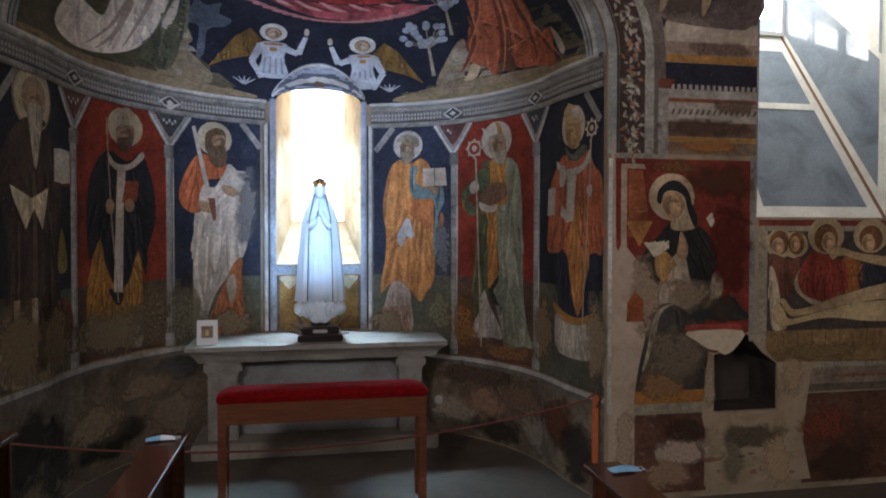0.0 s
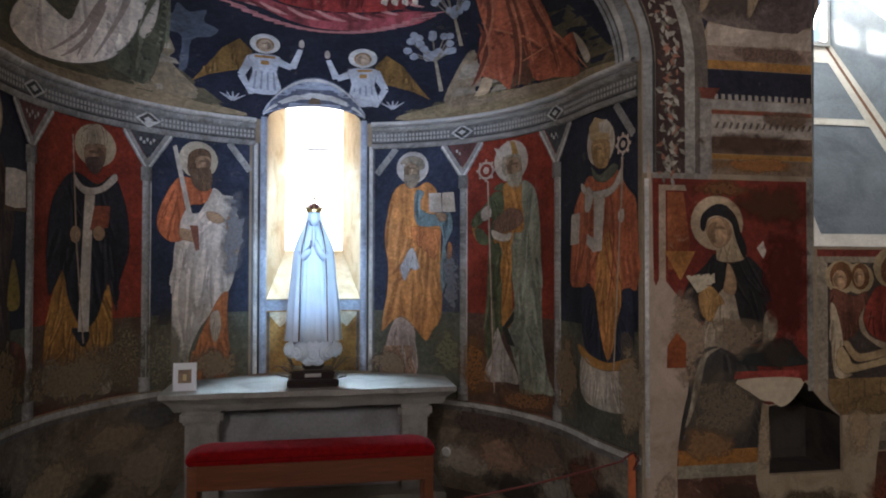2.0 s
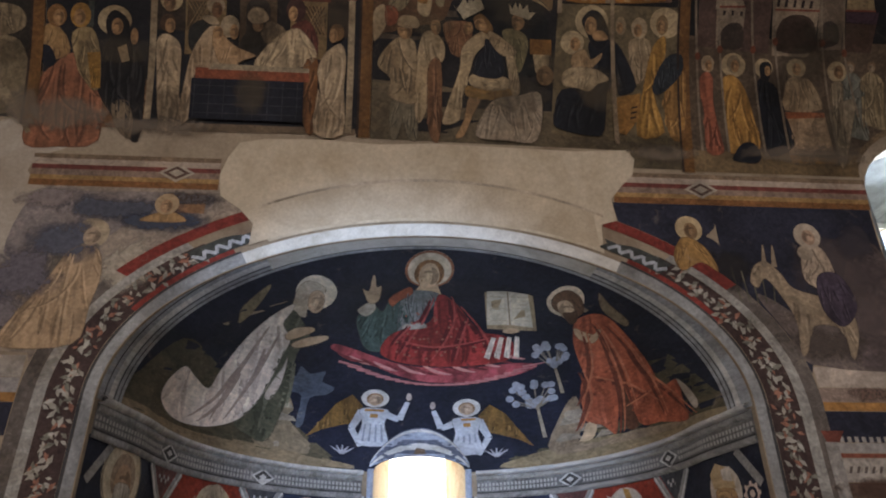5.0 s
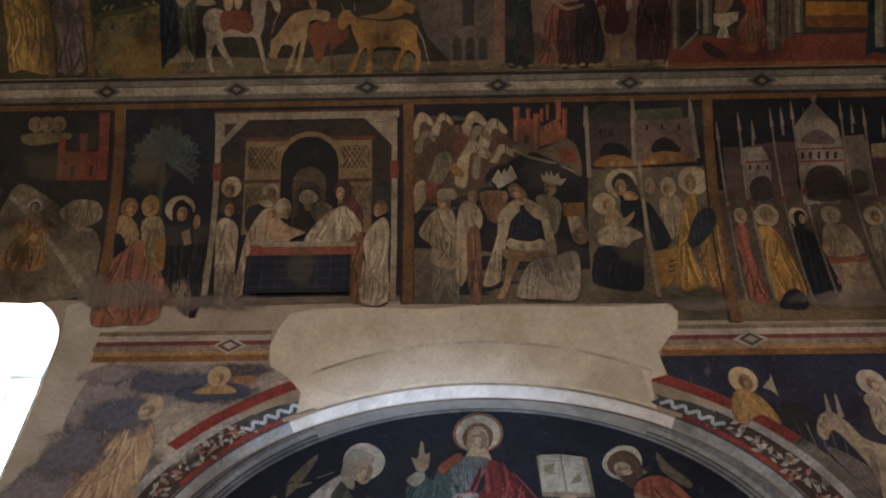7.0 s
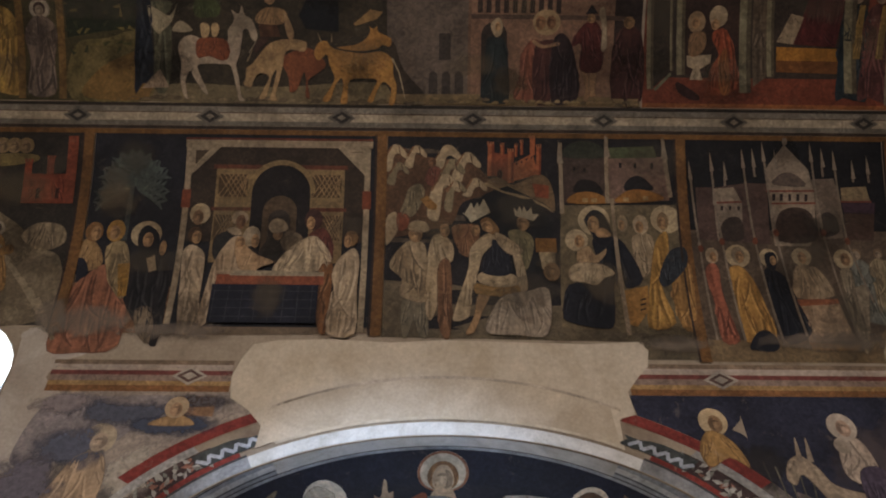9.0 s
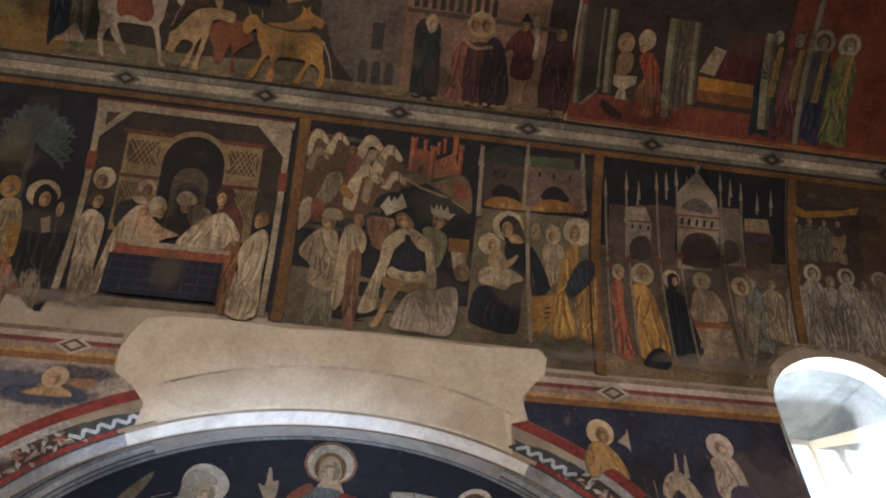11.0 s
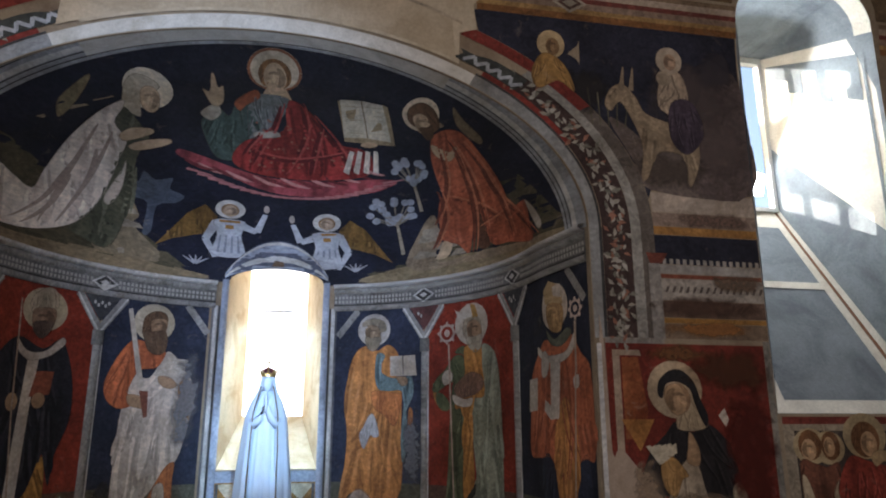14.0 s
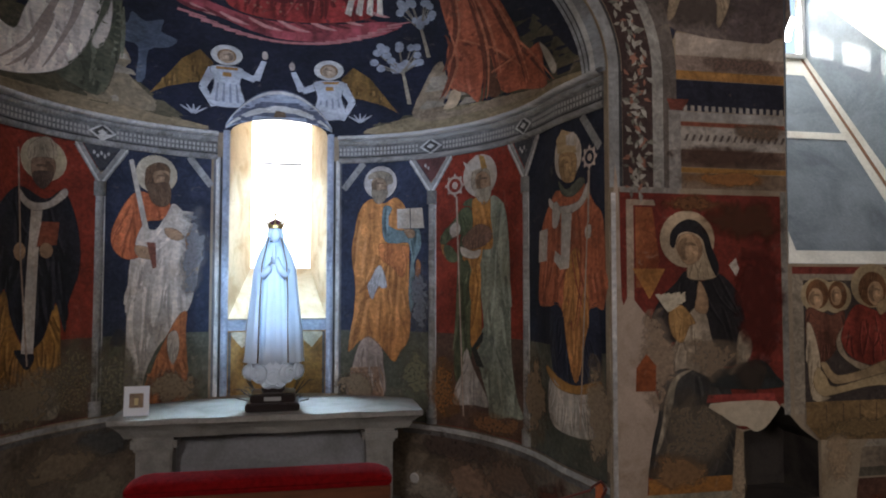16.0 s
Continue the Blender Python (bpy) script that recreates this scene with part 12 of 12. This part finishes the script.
paint(u1, "stone", N, [(-1.105, 6.097), (-1.071, 6.121), (-1.031, 6.111), (-1.043, 6.093)], aged((0.25, 0.20, 0.13), 0, worn=0.12), 5, 3)
paint(u1, "stone", N, [(-1.033, 6.086), (-1.001, 6.111), (-0.963, 6.100), (-0.975, 6.083)], aged((0.25, 0.20, 0.13), 0, worn=0.12), 5, 3)
paint(u1, "stone", N, [(-0.953, 6.094), (-0.917, 6.119), (-0.875, 6.108), (-0.888, 6.091)], aged((0.14, 0.11, 0.07), 0, worn=0.12), 5, 3)
paint(u1, "stone", N, [(-0.878, 6.104), (-0.840, 6.128), (-0.791, 6.118), (-0.806, 6.100)], aged((0.20, 0.16, 0.10), 0, worn=0.12), 5, 3)
paint(u1, "stone", N, [(-0.790, 6.084), (-0.751, 6.109), (-0.702, 6.098), (-0.717, 6.081)], aged((0.20, 0.16, 0.10), 0, worn=0.12), 5, 3)
paint(u1, "stone", N, [(-0.717, 6.083), (-0.672, 6.108), (-0.615, 6.097), (-0.632, 6.080)], aged((0.14, 0.11, 0.07), 0, worn=0.12), 5, 3)
paint(u1, "stone", N, [(-0.644, 6.097), (-0.600, 6.122), (-0.545, 6.111), (-0.561, 6.094)], aged((0.14, 0.11, 0.07), 0, worn=0.12), 5, 3)
paint(u1, "stone", N, [(-0.574, 6.085), (-0.531, 6.110), (-0.480, 6.099), (-0.497, 6.082)], aged((0.14, 0.11, 0.07), 0, worn=0.12), 5, 3)
paint(u1, "stone", N, [(-0.502, 6.099), (-0.457, 6.124), (-0.400, 6.113), (-0.416, 6.096)], aged((0.14, 0.11, 0.07), 0, worn=0.12), 5, 3)
paint(u1, "stone", N, [(-0.394, 6.097), (-0.360, 6.121), (-0.318, 6.111), (-0.331, 6.093)], aged((0.14, 0.11, 0.07), 0, worn=0.12), 5, 3)
paint(u1, "stone", N, [(-0.308, 6.093), (-0.270, 6.118), (-0.225, 6.107), (-0.238, 6.090)], aged((0.14, 0.11, 0.07), 0, worn=0.12), 5, 3)
paint(u1, "stone", N, [(-0.254, 6.087), (-0.212, 6.111), (-0.158, 6.101), (-0.174, 6.083)], aged((0.25, 0.20, 0.13), 0, worn=0.12), 5, 3)
u2 = fresco_thing("upper vault fresco with pink house and embracing robed forms")
paint(u2, "ground", N, rect(-0.42, 6.09, 1.34, 7.6), aged((0.20, 0.125, 0.090), worn=0.25), 1)
paint(u2, "grey_tower", N, rect(-0.42, 6.14, 0.14, 7.5), aged((0.155, 0.125, 0.11), worn=0.3), 2)
for k in range(3):
    paint(u2, "small_arch", N, arch_shape(-0.10 + 0.09 * k, 6.15, 0.06, 0.17), aged((0.06, 0.05, 0.045)), 4)
paint(u2, "small_window", N, rect(-0.06, 6.40, 0.02, 6.58), aged((0.06, 0.05, 0.045)), 4)
paint(u2, "house", N, rect(0.16, 6.16, 1.22, 7.5), aged((0.27, 0.165, 0.12), worn=0.25), 2)
paint(u2, "house_line", N, rect(0.16, 6.68, 1.22, 6.71), aged((0.12, 0.08, 0.065)), 4)
for k in range(10):
    paint(u2, "arcade", N, arch_shape(0.22 + 0.06 * k, 6.72, 0.035, 0.12), aged((0.05, 0.035, 0.03)), 4)
paint(u2, "door_arch", N, arch_shape(0.32, 6.16, 0.18, 0.50), aged((0.045, 0.035, 0.03)), 4)
paint(u2, "robe", N, [(0.269, 6.543), (0.332, 6.558), (0.396, 6.535), (0.420, 6.395), (0.428, 6.128), (0.316, 6.102), (0.229, 6.135), (0.253, 6.335)], aged((0.022, 0.030, 0.034), 0.3, worn=0.12), 7, 3)
paint(u2, "veil", N, [(0.297, 6.657), (0.347, 6.690), (0.379, 6.649), (0.370, 6.581), (0.332, 6.555), (0.300, 6.604)], aged((0.38, 0.30, 0.21), 0, worn=0.12), 8, 3)
paint(u2, "head", N, oval(0.344, 6.629, 0.019, 0.032), aged((0.44, 0.28, 0.16), worn=0.12), 9)
paint(u2, "red_robe", N, [(0.507, 6.441), (0.585, 6.548), (0.657, 6.502), (0.635, 6.331), (0.611, 6.124), (0.460, 6.141), (0.500, 6.301)], aged((0.24, 0.09, 0.06), 0.5, worn=0.12), 6, 3)
paint(u2, "brown_robe", N, [(0.602, 6.487), (0.727, 6.547), (0.776, 6.501), (0.746, 6.330), (0.714, 6.123), (0.603, 6.124)], aged((0.08, 0.032, 0.028), 0.4, worn=0.12), 7, 3)
paint(u2, "dark_cloak", N, [(0.720, 6.501), (0.789, 6.592), (0.871, 6.484), (0.916, 6.203), (0.873, 6.121), (0.722, 6.123)], aged((0.030, 0.018, 0.020), 0.3, worn=0.12), 8, 3)
paint(u2, "halo", N, oval(0.681, 6.661, 0.097, 0.086), aged((0.40, 0.29, 0.18), worn=0.12), 5)
paint(u2, "head", N, oval(0.638, 6.657, 0.035, 0.048), aged((0.32, 0.18, 0.10), worn=0.12), 9)
paint(u2, "head", N, oval(0.712, 6.661, 0.032, 0.045), aged((0.26, 0.14, 0.08), worn=0.12), 8.5)
paint(u2, "pale_arm", N, [(0.593, 6.548), (0.665, 6.509), (0.759, 6.531), (0.768, 6.508), (0.657, 6.486), (0.586, 6.518)], aged((0.30, 0.19, 0.12), 0, worn=0.12), 9, 3)
paint(u2, "dark_red_tunic", N, [(0.869, 6.561), (0.945, 6.659), (1.023, 6.669), (1.074, 6.559), (1.066, 6.343), (0.920, 6.341), (0.925, 6.515), (0.863, 6.500)], aged((0.10, 0.026, 0.022), 0.4, worn=0.12), 7, 3)
paint(u2, "hat", N, [(0.946, 6.719), (0.987, 6.783), (1.034, 6.723)], aged((0.03, 0.025, 0.03), 0, worn=0.12), 9, False)
paint(u2, "head", N, oval(0.988, 6.690, 0.027, 0.030), aged((0.44, 0.28, 0.16), worn=0.12), 8)
paint(u2, "leg", N, [(0.928, 6.341), (0.968, 6.341), (0.996, 6.218), (0.980, 6.128), (0.945, 6.140), (0.961, 6.219)], aged((0.36, 0.23, 0.14), 0, worn=0.12), 6, 3)
paint(u2, "leg", N, [(0.992, 6.341), (1.039, 6.340), (1.028, 6.195), (1.048, 6.171), (0.985, 6.163)], aged((0.36, 0.23, 0.14), 0, worn=0.12), 6, 3)
paint(u2, "white_hare", N, [(1.036, 6.741), (1.082, 6.752), (1.104, 6.505), (1.061, 6.480), (1.064, 6.620)], aged((0.40, 0.33, 0.25), 0, worn=0.12), 8, 3)
paint(u2, "dark_robe", N, [(1.168, 6.589), (1.341, 6.595), (1.353, 6.136), (1.144, 6.138)], aged((0.065, 0.024, 0.020), 0.3, worn=0.12), 5, 3)
paint(u2, "head", N, oval(1.251, 6.667, 0.038, 0.042), aged((0.24, 0.15, 0.08), worn=0.12), 6)
paint(u2, "stone", N, [(-0.119, 6.123), (-0.087, 6.145), (-0.045, 6.135), (-0.056, 6.119)], aged((0.26, 0.20, 0.11), 0, worn=0.12), 10, 3)
paint(u2, "stone", N, [(-0.066, 6.104), (-0.039, 6.126), (-0.005, 6.116), (-0.017, 6.100)], aged((0.26, 0.20, 0.11), 0, worn=0.12), 10, 3)
paint(u2, "stone", N, [(-0.002, 6.105), (0.025, 6.127), (0.058, 6.117), (0.049, 6.101)], aged((0.14, 0.11, 0.07), 0, worn=0.12), 10, 3)
paint(u2, "stone", N, [(0.077, 6.101), (0.098, 6.123), (0.124, 6.113), (0.116, 6.097)], aged((0.32, 0.24, 0.14), 0, worn=0.12), 10, 3)
paint(u2, "stone", N, [(0.116, 6.104), (0.141, 6.126), (0.173, 6.116), (0.163, 6.100)], aged((0.26, 0.20, 0.11), 0, worn=0.12), 10, 3)
paint(u2, "stone", N, [(0.199, 6.121), (0.226, 6.143), (0.259, 6.133), (0.250, 6.117)], aged((0.14, 0.11, 0.07), 0, worn=0.12), 10, 3)
paint(u2, "stone", N, [(0.240, 6.120), (0.264, 6.142), (0.296, 6.132), (0.286, 6.117)], aged((0.14, 0.11, 0.07), 0, worn=0.12), 10, 3)
paint(u2, "stone", N, [(0.305, 6.099), (0.329, 6.121), (0.361, 6.111), (0.351, 6.095)], aged((0.26, 0.20, 0.11), 0, worn=0.12), 10, 3)
paint(u2, "stone", N, [(0.383, 6.111), (0.407, 6.133), (0.439, 6.123), (0.429, 6.108)], aged((0.32, 0.24, 0.14), 0, worn=0.12), 10, 3)
paint(u2, "stone", N, [(0.429, 6.111), (0.452, 6.133), (0.479, 6.123), (0.471, 6.107)], aged((0.26, 0.20, 0.11), 0, worn=0.12), 10, 3)
paint(u2, "stone", N, [(0.474, 6.109), (0.506, 6.131), (0.543, 6.121), (0.531, 6.105)], aged((0.26, 0.20, 0.11), 0, worn=0.12), 10, 3)
paint(u2, "stone", N, [(0.555, 6.113), (0.581, 6.135), (0.613, 6.125), (0.603, 6.109)], aged((0.26, 0.20, 0.11), 0, worn=0.12), 10, 3)
paint(u2, "stone", N, [(0.611, 6.108), (0.636, 6.130), (0.670, 6.120), (0.659, 6.104)], aged((0.32, 0.24, 0.14), 0, worn=0.12), 10, 3)
paint(u2, "stone", N, [(0.663, 6.101), (0.694, 6.123), (0.730, 6.113), (0.719, 6.097)], aged((0.32, 0.24, 0.14), 0, worn=0.12), 10, 3)
paint(u2, "stone", N, [(0.743, 6.113), (0.762, 6.135), (0.784, 6.125), (0.778, 6.109)], aged((0.32, 0.24, 0.14), 0, worn=0.12), 10, 3)
paint(u2, "stone", N, [(0.802, 6.108), (0.824, 6.130), (0.853, 6.120), (0.843, 6.104)], aged((0.32, 0.24, 0.14), 0, worn=0.12), 10, 3)
paint(u2, "stone", N, [(0.849, 6.110), (0.883, 6.132), (0.923, 6.123), (0.911, 6.107)], aged((0.26, 0.20, 0.11), 0, worn=0.12), 10, 3)
paint(u2, "stone", N, [(0.926, 6.105), (0.943, 6.127), (0.966, 6.117), (0.959, 6.102)], aged((0.14, 0.11, 0.07), 0, worn=0.12), 10, 3)
paint(u2, "stone", N, [(0.973, 6.111), (0.996, 6.133), (1.024, 6.123), (1.015, 6.107)], aged((0.32, 0.24, 0.14), 0, worn=0.12), 10, 3)
paint(u2, "stone", N, [(1.032, 6.109), (1.063, 6.131), (1.101, 6.121), (1.089, 6.105)], aged((0.32, 0.24, 0.14), 0, worn=0.12), 10, 3)
paint(u2, "stone", N, [(1.083, 6.107), (1.115, 6.129), (1.155, 6.119), (1.143, 6.103)], aged((0.26, 0.20, 0.11), 0, worn=0.12), 10, 3)
paint(u2, "stone", N, [(1.161, 6.092), (1.190, 6.114), (1.224, 6.104), (1.215, 6.088)], aged((0.14, 0.11, 0.07), 0, worn=0.12), 10, 3)
paint(u2, "stone", N, [(1.215, 6.112), (1.242, 6.134), (1.274, 6.124), (1.264, 6.109)], aged((0.14, 0.11, 0.07), 0, worn=0.12), 10, 3)
paint(u2, "stone", N, [(1.288, 6.097), (1.313, 6.119), (1.344, 6.110), (1.334, 6.094)], aged((0.32, 0.24, 0.14), 0, worn=0.12), 10, 3)
paint(u2, "dark_edge", N, rect(1.15, 6.12, 1.34, 7.4), aged((0.036, 0.024, 0.022), worn=0.2), 3)
paint(u2, "earth", N, [(-0.42, 6.09), (1.33, 6.09), (1.33, 6.15), (0.4, 6.17), (-0.42, 6.16)], aged((0.24, 0.18, 0.10), worn=0.5), 5)
u3 = fresco_thing("upper vault fresco of red floored rooms with columns")
paint(u3, "red_floor", N, rect(1.36, 6.09, 4.9, 7.6), aged((0.20, 0.055, 0.032), worn=0.25), 1)
paint(u3, "orange_line", N, rect(1.36, 6.09, 4.9, 6.12), aged((0.33, 0.13, 0.05)), 2)
paint(u3, "room_shade", N, rect(1.40, 6.24, 2.9, 7.5), aged((0.055, 0.042, 0.036), worn=0.2), 2)
paint(u3, "room_floor", N, [(1.36, 6.12), (3.0, 6.12), (2.9, 6.30), (1.46, 6.30)], aged((0.21, 0.058, 0.034), worn=0.3), 3)
paint(u3, "room_dark", N, [(1.409, 6.890), (1.535, 6.889), (1.563, 6.346), (1.437, 6.228)], aged((0.045, 0.035, 0.026), 0, worn=0.12), 4, False)
paint(u3, "green_step", N, [(1.437, 6.217), (1.552, 6.334), (1.561, 6.317), (1.456, 6.205)], aged((0.20, 0.22, 0.16), 0, worn=0.12), 6, False)
paint(u3, "room_dark", N, [(1.624, 6.889), (2.000, 6.885), (2.037, 6.356), (1.655, 6.316)], aged((0.05, 0.030, 0.024), 0, worn=0.12), 4, False)
paint(u3, "grey_drape", N, [(2.093, 6.884), (2.207, 6.883), (2.228, 6.311), (2.135, 6.240)], aged((0.13, 0.10, 0.075), 0.5, worn=0.12), 4, False)
paint(u3, "column", N, [(1.363, 6.891), (1.409, 6.890), (1.437, 6.214), (1.390, 6.214)], aged((0.26, 0.24, 0.17), 0, worn=0.12), 8, False)
paint(u3, "column_shade", N, [(1.390, 6.891), (1.409, 6.890), (1.437, 6.214), (1.418, 6.214)], aged((0.12, 0.10, 0.07), 0, worn=0.12), 9, False)
paint(u3, "column", N, [(1.520, 6.889), (1.540, 6.889), (1.569, 6.346), (1.549, 6.346)], aged((0.26, 0.24, 0.17), 0, worn=0.12), 8, False)
paint(u3, "column_shade", N, [(1.532, 6.889), (1.540, 6.889), (1.569, 6.346), (1.561, 6.346)], aged((0.12, 0.10, 0.07), 0, worn=0.12), 9, False)
paint(u3, "column", N, [(1.566, 6.889), (1.624, 6.889), (1.655, 6.316), (1.596, 6.317)], aged((0.26, 0.24, 0.17), 0, worn=0.12), 8, False)
paint(u3, "column_shade", N, [(1.601, 6.889), (1.624, 6.889), (1.655, 6.316), (1.631, 6.316)], aged((0.12, 0.10, 0.07), 0, worn=0.12), 9, False)
paint(u3, "column", N, [(2.000, 6.885), (2.079, 6.885), (2.121, 6.197), (2.040, 6.197)], aged((0.26, 0.24, 0.17), 0, worn=0.12), 8, False)
paint(u3, "column_shade", N, [(2.049, 6.885), (2.079, 6.885), (2.121, 6.197), (2.090, 6.197)], aged((0.12, 0.10, 0.07), 0, worn=0.12), 9, False)
paint(u3, "column", N, [(2.186, 6.884), (2.236, 6.883), (2.279, 6.311), (2.228, 6.311)], aged((0.26, 0.24, 0.17), 0, worn=0.12), 8, False)
paint(u3, "column_shade", N, [(2.216, 6.883), (2.236, 6.883), (2.279, 6.311), (2.259, 6.311)], aged((0.12, 0.10, 0.07), 0, worn=0.12), 9, False)
paint(u3, "column", N, [(2.722, 6.879), (2.808, 6.878), (2.864, 6.202), (2.777, 6.203)], aged((0.26, 0.24, 0.17), 0, worn=0.12), 8, False)
paint(u3, "column_shade", N, [(2.775, 6.878), (2.808, 6.878), (2.864, 6.202), (2.831, 6.202)], aged((0.12, 0.10, 0.07), 0, worn=0.12), 9, False)
paint(u3, "basin", N, [(1.660, 6.449), (1.832, 6.458), (1.827, 6.401), (1.753, 6.356), (1.779, 6.283), (1.686, 6.284), (1.709, 6.359), (1.665, 6.378)], aged((0.46, 0.38, 0.29), 0, worn=0.12), 9, False)
paint(u3, "pale_child", N, [(1.678, 6.593), (1.771, 6.610), (1.793, 6.529), (1.750, 6.456), (1.674, 6.452)], aged((0.34, 0.21, 0.12), 0.3, worn=0.12), 9, 3)
paint(u3, "halo", N, oval(1.716, 6.676, 0.061, 0.072), aged((0.36, 0.26, 0.17), worn=0.12), 8)
paint(u3, "head", N, oval(1.712, 6.669, 0.029, 0.039), aged((0.44, 0.28, 0.16), worn=0.12), 9)
paint(u3, "red_robe", N, [(1.843, 6.619), (1.929, 6.626), (1.997, 6.456), (2.021, 6.224), (1.829, 6.182), (1.829, 6.358), (1.883, 6.457), (1.832, 6.557)], aged((0.30, 0.075, 0.035), 0.5, worn=0.12), 7, 3)
paint(u3, "orange_mantle", N, [(1.889, 6.415), (1.937, 6.499), (1.975, 6.212), (1.902, 6.195)], aged((0.36, 0.14, 0.05), 0.5, worn=0.12), 8, 3)
paint(u3, "halo", N, oval(1.865, 6.716, 0.063, 0.072), aged((0.40, 0.32, 0.23), worn=0.12), 6)
paint(u3, "head", N, oval(1.847, 6.661, 0.029, 0.036), aged((0.44, 0.28, 0.16), worn=0.12), 8)
paint(u3, "dark_shoe", N, [(1.601, 6.270), (1.741, 6.188), (1.759, 6.146), (1.697, 6.146), (1.609, 6.198)], aged((0.05, 0.022, 0.02), 0, worn=0.12), 8, 3)
paint(u3, "bed_dark", N, [(2.399, 6.535), (2.483, 6.854), (2.740, 6.852), (2.697, 6.518)], aged((0.10, 0.024, 0.024), 0.3, worn=0.12), 5, False)
paint(u3, "bed_sheet", N, [(2.282, 6.550), (2.367, 6.739), (2.458, 6.718), (2.399, 6.535)], aged((0.34, 0.27, 0.20), 0.3, worn=0.12), 6, False)
paint(u3, "bed_gold", N, [(2.284, 6.517), (2.756, 6.506), (2.754, 6.421), (2.289, 6.425)], aged((0.42, 0.20, 0.04), 0, worn=0.12), 6, False)
paint(u3, "bed_side", N, [(2.289, 6.425), (2.754, 6.421), (2.756, 6.336), (2.292, 6.345)], aged((0.20, 0.085, 0.03), 0, worn=0.12), 6, False)
for u, c in ((2.82, (0.022, 0.032, 0.034)), (2.98, (0.12, 0.04, 0.032)), (3.16, (0.035, 0.035, 0.055)), (3.36, (0.16, 0.15, 0.05))):
    crowd(u3, [(u, 6.16, 0.78, 0.22, c, u > 3, BELL)], 6)
    paint(u3, "gold_scarf", N, bar((u + 0.02, 6.44), (u + 0.03, 6.80), 0.05, 0.04), aged((0.28, 0.19, 0.065), 0.5), 12)
paint(u3, "column", N, rect(3.05, 6.12, 3.09, 7.5), aged((0.24, 0.22, 0.18)), 13)

# ---- abrasion and soot over the painted vault ----
rnd = random.Random(53)
for ob, x0, x1, v0, v1, n in ((s0, -3.2, -2.5, 4.6, 5.8, 5), (s1, -2.4, -0.5, 4.5, 5.8, 9), (s2, -0.4, 1.5, 4.45, 5.8, 10), (s3, 1.7, 3.0, 4.5, 5.8, 7), (s4, 3.1, 4.2, 4.7, 5.7, 5), (u0, -3.2, -2.1, 6.1, 6.9, 5), (u1, -2.0, -0.5, 6.1, 6.9, 7), (u2, -0.4, 1.3, 6.1, 6.9, 6), (u3, 1.4, 3.3, 6.1, 6.9, 7)):
    for k in range(n):
        c = rnd.choice([(0.018, 0.014, 0.010), (0.16, 0.115, 0.065), (0.030, 0.022, 0.014), (0.11, 0.085, 0.055)])
        blotch(ob, N, rnd.uniform(x0, x1), rnd.uniform(v0, v1), rnd.uniform(0.12, 0.30), rnd.uniform(0.08, 0.22), c, 20, 0.30, 14.0, "wear")
for u, v, rx, ry in ((-2.25, 4.52, 0.34, 0.14), (-1.7, 4.46, 0.4, 0.07), (-2.5, 4.55, 0.16, 0.16), (1.45, 4.40, 0.26, 0.07), (2.4, 4.42, 0.5, 0.08)):
    blotch(s1 if u < 0 else s3, N, u, v, rx, ry, (0.22, 0.165, 0.115), 20, 0.55, 14.0, "wear")
